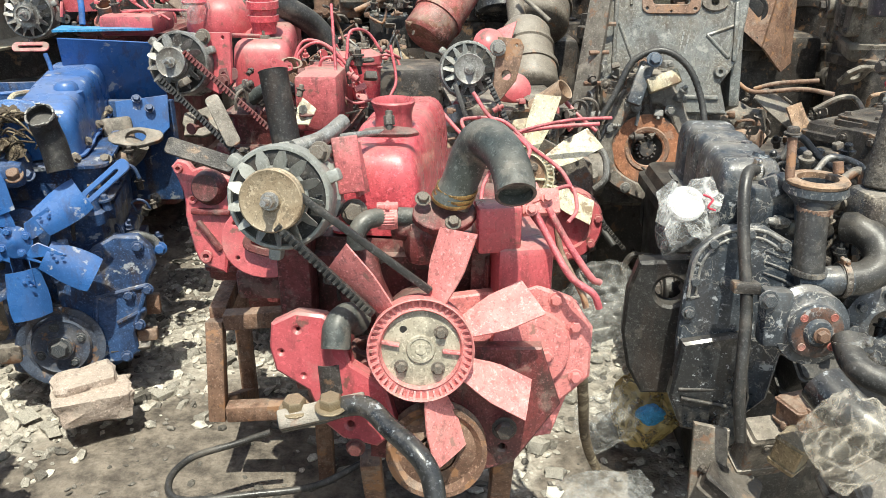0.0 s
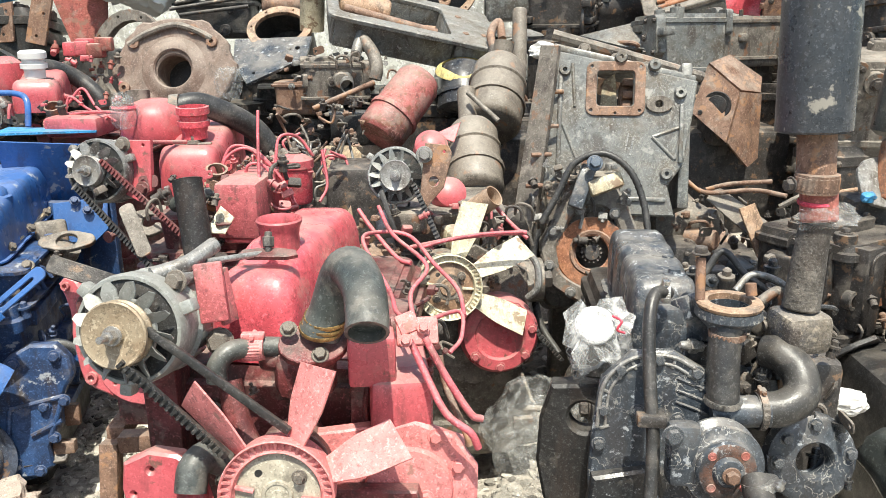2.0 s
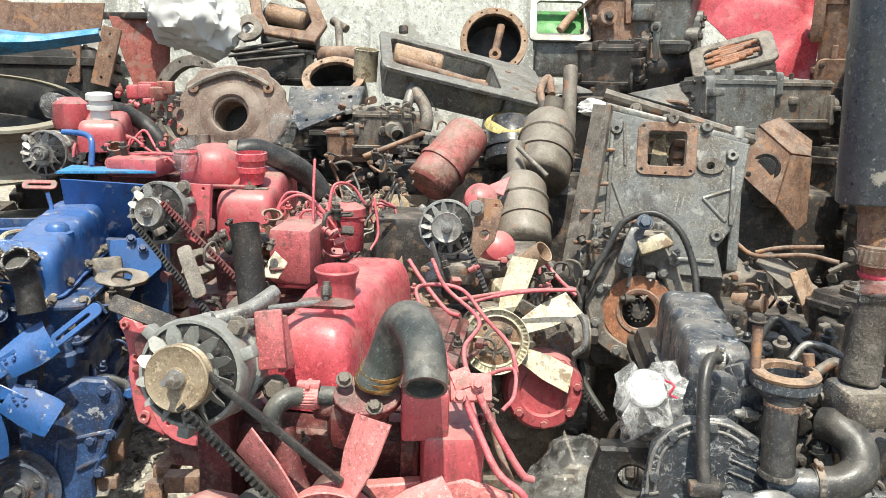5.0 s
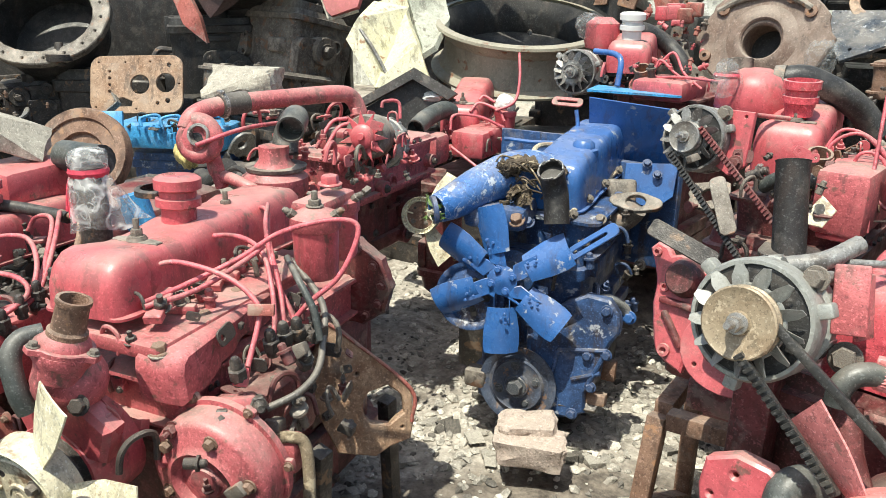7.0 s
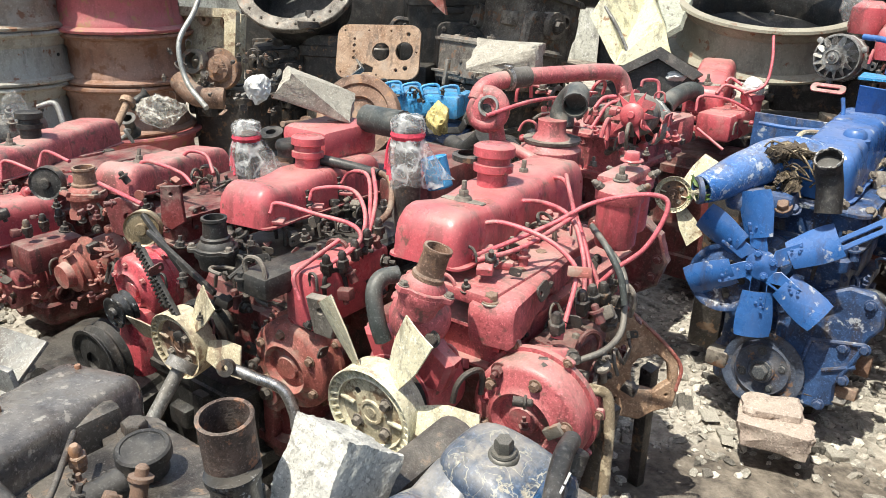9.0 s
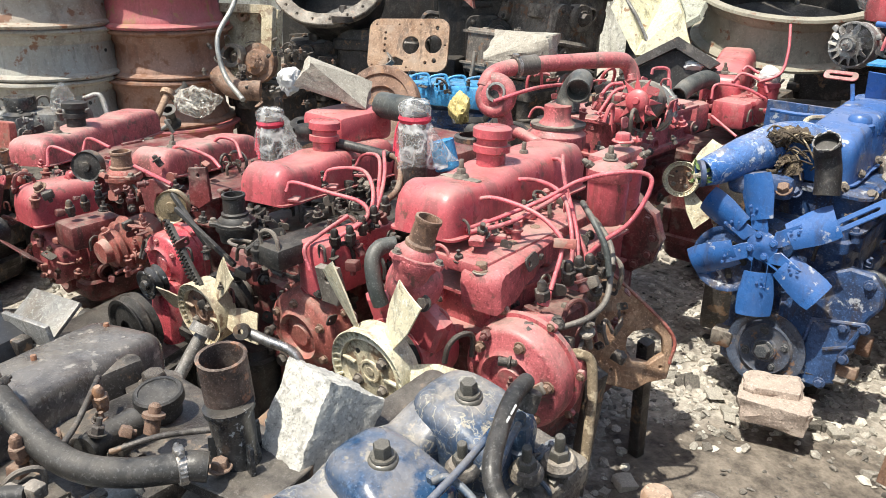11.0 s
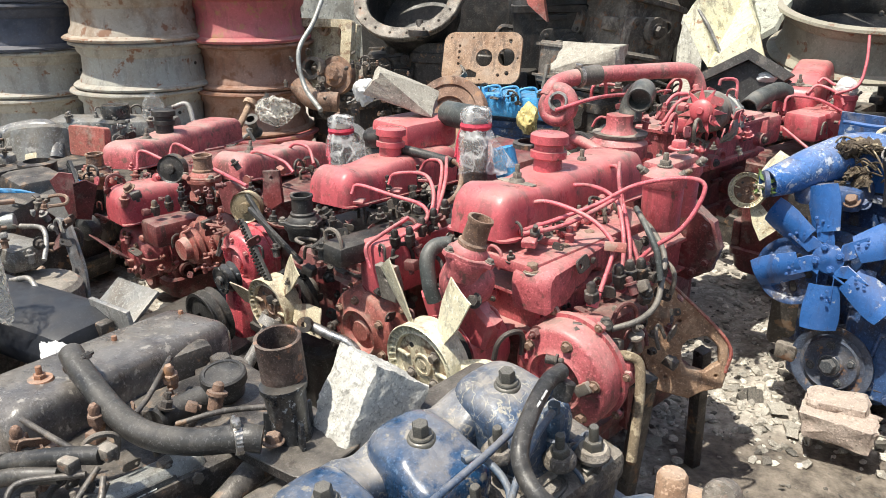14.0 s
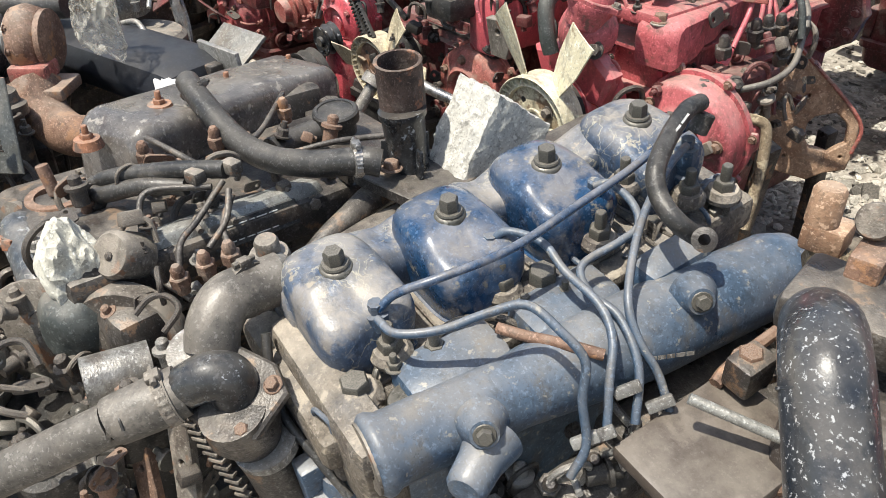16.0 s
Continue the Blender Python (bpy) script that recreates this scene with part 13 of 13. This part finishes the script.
block("sheet", cb2, upright((-2.535, -0.001, 0.481), 20), (0.16, 0.1, 0.02), blue_pale, 0.004)
block("sheet", cb2, upright((-2.438, 0.103, 0.503), 20, 60), (0.08, 0.1, 0.02), blue_pale, 0.004)
block("under", cb2, upright((-2.62, 0.0, 0.3), 14), (0.2, 0.16, 0.5), iron, 0.03)
g2_ = thing("cylinder_head", (-3.209, -0.204, 0.435), "dusty grey cylinder head with round port and bent wires", "cylinder head")
block("body", g2_, upright((-3.340, -0.209, 0.453), 55), (0.5, 0.18, 0.1), alloy_dark, 0.02)
spun("port", g2_, facing((-3.127, -0.129, 0.464), (0.6, -0.7, 0.4)), [(0.03, 0.012), (0.05, 0.012), (0.055, -0.02), (0.03, -0.02), (0.03, 0.012)], iron_dusty)
for i in range(5):
    line(g2_, [Vector((-3.189, -0.269, 0.456)) + Vector((0.0, 0.05 * i, 0)), Vector((-3.244, -0.226, 0.538)) + Vector((0, 0.05 * i, 0)), Vector((-3.289, -0.146, 0.535)) + Vector((0, 0.05 * i, 0))], 0.007, iron, "wire")
casting(g2_, upright((-3.1, -0.05, 0.25), 30), (0.5, 0.5, 0.45), iron, 233, 14, "support_casting")
g3 = thing("exhaust_drum", (-3.197, 0.059, 0.415), "grey sheet drum with a large black hose", "drum")
cyl("drum", g3, (-3.237, 0.069, 0.383), (-3.310, 0.083, 0.550), 0.14, gear_grey)
hose(g3, [(-3.316, -0.073, 0.537), (-3.293, 0.002, 0.562), (-3.249, 0.105, 0.570), (-3.196, 0.119, 0.523), (-3.151, 0.107, 0.466)], 0.035, black_grey, "black_hose")
sheet("cream_strip", g3, facing((-3.062, 0.018, 0.469), (0.6, -0.7, 0.4), roll=12), round_rect(0.05, 0.1, 0.004, 2), 0.004, cream_dirty)
block("under", g3, upright((-3.2, 0.45, 0.2), 20), (0.4, 0.4, 0.4), iron, 0.03)
g4 = thing("diesel_engine", (-3.245, 0.367, 0.565), "dark grey engine with a bagged cap behind the red row", "engine", "scrap engines in the yard")
block("head", g4, upright((-3.196, 0.336, 0.557), 60), (0.5, 0.16, 0.09), gear_grey, 0.03)
crumple(g4, upright((-3.054, 0.461, 0.634)), (0.1, 0.09, 0.14), 103, plastic_grey, "cap_bag", cuts=3, amp=0.4)
spun("black_cap", g4, upright((-3.154, 0.345, 0.604)), [(0, 0.05), (0.05, 0.05), (0.055, 0.03), (0.05, 0.0), (0.07, -0.01), (0, -0.01)], black)
hose(g4, [(-3.077, 0.543, 0.637), (-3.058, 0.596, 0.648), (-3.024, 0.606, 0.587), (-2.995, 0.606, 0.525)], 0.01, alloy_dark, "bent_pipe")
casting(g4, upright((-3.0, 1.0, 0.17), 20), (0.6, 0.5, 0.34), iron, 241, 12)
# bracket, blade and fragments before the row
br2 = thing("steel_bracket", (-1.375, 0.051, 0.498), "bare bent steel bracket with a toothed rusty bar", "bracket")
block("plate", br2, upright((-1.415, 0.049, 0.530), 25, 35), (0.13, 0.15, 0.008), gear_grey, 0.002, "blue-grey bent steel channel")
block("plate_side", br2, upright((-1.387, 0.046, 0.519), 25, 100), (0.12, 0.1, 0.01), alloy_dark, 0.002)
block("frame", br2, upright((-1.409, 0.009, 0.519), 25), (0.1, 0.03, 0.04), iron, 0.004)
b = bmesh.new()
pts_ = spline([(-1.930, 0.018, 0.588), (-1.900, 0.024, 0.545), (-1.872, 0.031, 0.478), (-1.855, 0.028, 0.41), (-1.842, 0.023, 0.34)], 5)
loft(b, Matrix(), [[tuple(p + Vector(o)) for o in ((-0.022, -0.012, 0), (0.022, 0.012, 0), (0.020, 0.018, 0), (-0.024, -0.006, 0))] for p in pts_])
part("strap", b, strap_mat, br2, "curved dusty steel strap with rust patches")
block("prop", br2, upright((-1.35, 0.05, 0.25), 14), (0.14, 0.14, 0.45), iron, 0.02)
blk = thing("loose_strip", (-1.461, -0.361, 0.359), "dark grey sheet strip standing upright", "strip")
sheet("blade", blk, facing((-1.236, -0.341, 0.539), (0.75, -0.5, 0.45)), [(-0.049, 0.072), (0.016, 0.077), (0.051, -0.069), (-0.008, -0.073)], 0.005, stack_grey)
block("hub", blk, upright((-1.5, -0.36, 0.2), 14), (0.12, 0.12, 0.4), iron, 0.02)
cn_ = thing("sheet_metal_cone", (-0.745, -0.404, 0.397), "dull grey bent sheet-metal cone beside the engine", "sheet metal")
b = bmesh.new()
lathe(b, facing((-0.800, -0.446, 0.400), (0.75, 0.2, 0.25)), [(0.1, -0.12), (0.1, -0.03), (0.085, 0.0), (0.045, 0.045), (0.043, 0.045), (0.082, -0.002), (0.097, -0.032), (0.097, -0.12)], 30)
part("cone", b, alloy_dark, cn_)
block("prop", cn_, upright((-0.95, -0.62, 0.18)), (0.2, 0.2, 0.36), iron, 0.02)
tb = thing("fabric_scrap", (-1.254, -0.075, 0.523), "dirty white cloth scraps on a black cap", "cloth")
crumple(tb, upright((-1.260, -0.072, 0.533)), (0.16, 0.06, 0.04), 107, cloth, "cloth", cuts=4, amp=0.6)
cyl("black_cap", tb, (-1.254, -0.078, 0.502), (-1.266, -0.073, 0.523), 0.045, black)
block("under", tb, upright((-1.2, 0.12, 0.3), 14), (0.1, 0.1, 0.5), iron, 0.02)
for eng, q, sz, n_, sd, mm in ((l5, (-1.414, 1.507, 0.763), (0.36, 0.3, 0.16), 90, 31, (red_dusty, iron_dusty, red)), (l6, (-1.558, 2.328, 0.665), (0.3, 0.3, 0.12), 50, 32, (red, iron_dusty, red_dusty)), (g1, (-1.933, -0.179, 0.555), (0.3, 0.4, 0.16), 90, 33, (iron, iron_dusty, alloy_dark, rust_iron)),
                               (g4, (-3.137, 0.350, 0.573), (0.5, 0.3, 0.1), 50, 34, (iron, iron_dusty, gear_grey)), (gx, (-3.638, 1.519, 0.577), (0.6, 0.4, 0.3), 70, 35, (iron, iron_dusty, rust_iron)), (be, (-2.843, 2.011, 0.589), (0.4, 0.2, 0.06), 30, 36, (blue_pale, iron)),
                               (ps, (-0.262, 3.085, 0.969), (0.4, 0.2, 0.2), 60, 37, (iron_dusty, alloy_dark, rust_iron)), (wz, (-0.251, 2.634, 0.816), (0.3, 0.3, 0.2), 50, 38, (iron_dusty, rust_iron, iron)), (g2_, (-3.241, -0.214, 0.495), (0.5, 0.3, 0.1), 50, 39, (iron_dusty, iron))):
    fittings(eng, upright(q, 14), sz, n_, sd, mm)


# ---- loose things on the ground ----
lv = thing("lower_link", (-0.120, 0.963, 0.458), "black bent steel arm with two bolts on a chalky bracket", "arm")
b = bmesh.new()
tube(b, [(-0.242, 0.992, 0.450), (-0.188, 0.980, 0.472), (-0.118, 0.960, 0.502), (-0.075, 0.922, 0.489), (-0.034, 0.883, 0.473), (-0.015, 0.862, 0.448), (-0.007, 0.833, 0.405)], 0.0155, 12, 8)
part("arm", b, black, lv, "bent black arm")
block("chalky_plate", lv, facing((-0.176, 0.965, 0.489), (0.1, -0.7, 0.7), roll=8), (0.13, 0.03, 0.012), iron_dusty, 0.004)
for q in ((-0.217, 0.970, 0.501), (-0.163, 0.963, 0.509)):
    bolt(lv, Vector(q) - Vector((0, 0, 0.012)), (0, -0.1, 1), 0.017, mat=zinc)
cyl("post", lv, (-0.08, 0.97, 0.0), (-0.007, 0.844, 0.405), 0.014, iron)
cl = thing("cable", (-0.560, 1.301, 0.095), "black ridged cable curled on the soil", "cable")
hose(cl, [(-0.352, 1.338, 0.186), (-0.421, 1.329, 0.165), (-0.501, 1.285, 0.163), (-0.525, 1.219, 0.160), (-0.487, 1.165, 0.159), (-0.353, 1.177, 0.162), (-0.240, 1.199, 0.164), (-0.156, 1.232, 0.190)], 0.007, rubber, "wire")
rd = thing("tan_hose", (0.302, 1.312, 0.122), "tan fabric-covered hose hanging to the ground", "hose")
hose(rd, [(0.226, 1.114, 0.484), (0.242, 1.153, 0.394), (0.262, 1.215, 0.280), (0.284, 1.257, 0.198), (0.306, 1.278, 0.144)], 0.0095, rag, "hose")
for nm, q, s_, sd, mt, lb in (("plastic_bag", (0.362, 1.543, 0.290), (0.16, 0.12, 0.26), 301, plastic_thin, "crumpled grey plastic bag between engines"), ("plastic_bag", (0.463, 1.485, 0.149), (0.17, 0.14, 0.2), 302, plastic_yellow, "yellowed plastic bag with a blue patch"),
                              ("plastic_bag", (0.347, 1.391, 0.184), (0.14, 0.12, 0.16), 303, plastic_thin, "clear crumpled plastic bag"), ("plastic_bag", (0.274, 1.046, 0.265), (0.2, 0.14, 0.08), 304, plastic_thin, "clear plastic sheet on rubble"),
                              ("plastic_bag", (0.540, 0.871, 0.496), (0.13, 0.1, 0.15), 305, plastic_cream, "crumpled plastic cup-like bag"), ("plastic_bag", (0.372, 1.629, 0.330), (0.22, 0.16, 0.2), 306, plastic_thin, "large clear plastic bag on the ground"),
                              ("white_scrap", (1.030, 1.613, 0.398), (0.1, 0.08, 0.06), 307, cloth, "crumpled white paper scrap"), ("white_scrap", (-2.805, 0.874, 0.631), (0.2, 0.16, 0.12), 308, plastic_white, "crumpled pale sacking on dark parts"),
                              ("white_scrap", (-2.925, 1.305, 0.650), (0.12, 0.1, 0.12), 309, cloth, "pale scrap of plastic on a pipe"), ("blue_scrap", (0.445, 1.419, 0.172), (0.06, 0.03, 0.05), 310, blue_pale, "blue torn plastic scrap in a bag")):
    crumple(None, upright(q), s_, sd, mt, nm, lb, "plastic bag" if nm == "plastic_bag" else "scrap", 4, 0.45, 0.15)
for i, (q, s_, yw) in enumerate((((0.621, 1.142, 0.367), (0.08, 0.06, 0.05), 20), ((0.579, 1.075, 0.334), (0.05, 0.05, 0.06), 40), ((0.573, 1.161, 0.282), (0.1, 0.05, 0.12), 10), ((0.512, 1.134, 0.216), (0.1, 0.1, 0.04), 60), ((0.701, 1.306, 0.371), (0.12, 0.1, 0.1), 10), ((0.701, 1.050, 0.274), (0.12, 0.1, 0.08), 30))):
    t_ = thing("scrap_casting", Vector(q) - Vector((0, 0, s_[2] / 2)), "small rusty scrap casting lying by the black engine", "scrap", "small scrap castings")
    casting(t_, upright(q, yw, 10 * i), s_, (rust_iron, zinc, iron_dusty, iron, iron_dark, iron_dusty)[i], 320 + i, 5, "body")

# scattered bits of machinery filling the heap
rnd = random.Random(77)
SPOTS = ((-0.1, 2.75, 0.5, 0.35), (0.45, 2.6, 0.5, 0.3), (0.9, 3.3, 0.85, 0.4), (-0.6, 2.6, 0.5, 0.3), (1.3, 2.7, 0.5, 0.4), (-2.4, 1.9, 0.4, 0.4), (-2.9, 1.4, 0.4, 0.4), (-3.3, 1.8, 0.5, 0.4), (-2.2, 2.5, 0.5, 0.4), (-1.95, 1.35, 0.55, 0.25),
         (-3.4, 0.9, 0.45, 0.3), (0.6, 3.4, 0.9, 0.4), (-0.3, 3.1, 0.6, 0.3), (1.2, 2.1, 0.35, 0.3), (-1.75, 0.0, 0.25, 0.25), (-2.6, -0.2, 0.3, 0.4), (-1.35, 0.35, 0.2, 0.2), (0.35, 2.45, 0.45, 0.25), (-3.0, 2.7, 0.5, 0.4), (1.5, 1.8, 0.25, 0.3))
for i in range(120):
    x, y, z, s = SPOTS[i % len(SPOTS)]
    x, y, z = x + rnd.uniform(-s, s), y + rnd.uniform(-s, s) * 0.6, z + rnd.uniform(-0.22, 0.16)
    mt = rnd.choice((iron, iron_dusty, iron_dusty, rust_iron, rust_iron, alloy_dark, iron_dark, gear_grey, rust_tan))
    kind_ = rnd.random()
    b = bmesh.new()
    m = pose(x, y, z, rnd.uniform(-50, 50), rnd.uniform(-50, 50), rnd.uniform(0, 360))
    k = rnd.uniform(0.6, 1.3)
    if kind_ < 0.3:
        plate(b, m, ring_points(0.07 * k, 14, 0.2, i), 0.014, [(0, 0, 0.03 * k)], 0.002)
        nm, lb = "flange", "loose dirty steel flange in the scrap heap"
    elif kind_ < 0.5:
        lathe(b, m, [(0.02, 0), (0.045 * k, 0), (0.05 * k, 0.01), (0.03 * k, 0.03), (0.03 * k, 0.08), (0.05 * k, 0.1), (0.02, 0.1), (0.02, 0)], 18)
        nm, lb = "hub", "loose dirty hub in the scrap heap"
    elif kind_ < 0.75:
        p0 = m.translation
        tube(b, [p0, p0 + Vector((rnd.uniform(-0.1, 0.1), rnd.uniform(-0.1, 0.1), 0.05)), p0 + Vector((rnd.uniform(-0.2, 0.2), rnd.uniform(-0.1, 0.1), 0.03)), p0 + Vector((rnd.uniform(-0.25, 0.25), rnd.uniform(-0.2, 0.2), -0.06))], 0.008 * k, 8)
        nm, lb = "bent_pipe", "bent steel pipe lying in the scrap heap"
    elif kind_ < 0.9:
        box(b, m, (0.16 * k, 0.03, 0.008), 0.002)
        box(b, m @ pose(0.08 * k, 0, 0.03), (0.008, 0.03, 0.06), 0.002)
        nm, lb = "bracket", "bent steel bracket lying in the scrap heap"
    else:
        rod(b, m @ Vector((-0.12 * k, 0, 0)), m @ Vector((0.12 * k, 0, 0)), 0.014)
        lathe(b, m @ pose(0.12 * k, 0, 0, 0, 90), [(0, -0.01), (0.03, -0.01), (0.03, 0.012), (0, 0.012)], 14)
        nm, lb = "shaft", "loose steel shaft lying in the scrap heap"
    single(nm, b, mt, lb, "scrap", "loose scrap parts")

# ---- stones and gravel ----
STONES = []
for i in range(7):
    b = bmesh.new()
    chunk(b, Matrix(), (1, 0.8, 0.5), 400 + i, 11, 0.05, 1)
    STONES.append(unit_mesh("stone", b, rubble))
    b = bmesh.new()
    chunk(b, Matrix(), (1, 0.8, 0.45), 440 + i, 11, 0.05, 1)
    STONES.append(unit_mesh("stone", b, rubble_dark))
rnd = random.Random(5)
made = 0
while made < 290:
    x, y = rnd.uniform(-1.25, 0.6), rnd.uniform(0.9, 2.7)
    if rnd.random() > lime_at(x, y) * 1.2:
        continue
    s = rnd.choice((0.02, 0.025, 0.03, 0.04, 0.05, 0.06))
    st_ = new("stone", STONES[(made * 2 + (1 if rnd.random() < 0.22 else 0)) % len(STONES)])
    st_.parent = ground
    st_.matrix_basis = pose(x, y, ground_height(x, y) + s * 0.12, rnd.uniform(-20, 20), rnd.uniform(-20, 20), rnd.uniform(0, 360)) @ Matrix.Diagonal((s, s, s, 1))
    made += 1


def gravel(name, mat, label, count, seed, lo, hi, area, pale=True):
    rnd = random.Random(seed)
    verts, faces = [], []
    g = 0.62
    base = [(0, 1, g), (0, 1, -g), (0, -1, g), (0, -1, -g), (1, g, 0), (1, -g, 0), (-1, g, 0), (-1, -g, 0), (g, 0, 1), (-g, 0, 1), (g, 0, -1), (-g, 0, -1)]
    tri = [(0, 9, 8), (0, 8, 4), (0, 4, 1), (0, 1, 6), (0, 6, 9), (8, 2, 5), (8, 5, 4), (9, 2, 8), (9, 7, 2), (9, 6, 7), (2, 3, 5), (2, 7, 3), (4, 5, 10), (4, 10, 1), (6, 1, 11), (6, 11, 7)]
    for _ in range(count):
        x, y = rnd.uniform(*area[0]), rnd.uniform(*area[1])
        if rnd.random() > (lime_at(x, y) * 1.15 if pale else 0.8):
            continue
        s, a = lo + (hi - lo) * rnd.random() ** 2.2, rnd.uniform(0, 6.28)
        z = ground_height(x, y)
        sx, sy, sz = rnd.uniform(0.35, 0.6), rnd.uniform(0.25, 0.5), rnd.uniform(0.15, 0.4)
        tx, ty = rnd.uniform(-0.3, 0.3), rnd.uniform(-0.3, 0.3)
        k = len(verts)
        for p in base:
            q = [p[0] * sx * rnd.uniform(0.7, 1.15), p[1] * sy * rnd.uniform(0.7, 1.15), p[2] * sz * rnd.uniform(0.6, 1.1)]
            verts.append((x + s * (q[0] * math.cos(a) - q[1] * math.sin(a)), y + s * (q[0] * math.sin(a) + q[1] * math.cos(a)), z + s * (q[2] + q[0] * tx + q[1] * ty + 0.08)))
        faces += [tuple(k + i for i in t) for t in tri]
    me = bpy.data.meshes.new(name)
    me.from_pydata(verts, [], faces)
    me.materials.append(mat)
    ob = new(name, me)
    return tagged(ob, label, "gravel", kind="stuff")


gravel("gravel", rubble, "pale broken lime rubble strewn over the soil", 17000, 8, 0.007, 0.04, ((-1.6, 1.6), (0.6, 3.6)))
gravel("dark_gravel", rubble_dark, "dark stone chips strewn over the soil", 6000, 9, 0.006, 0.03, ((-2.2, 1.6), (0.6, 3.6)), False)
gravel("far_gravel", rubble, "pale broken rubble under the left engines", 9000, 10, 0.01, 0.045, ((-4.0, -0.2), (-0.8, 3.4)))
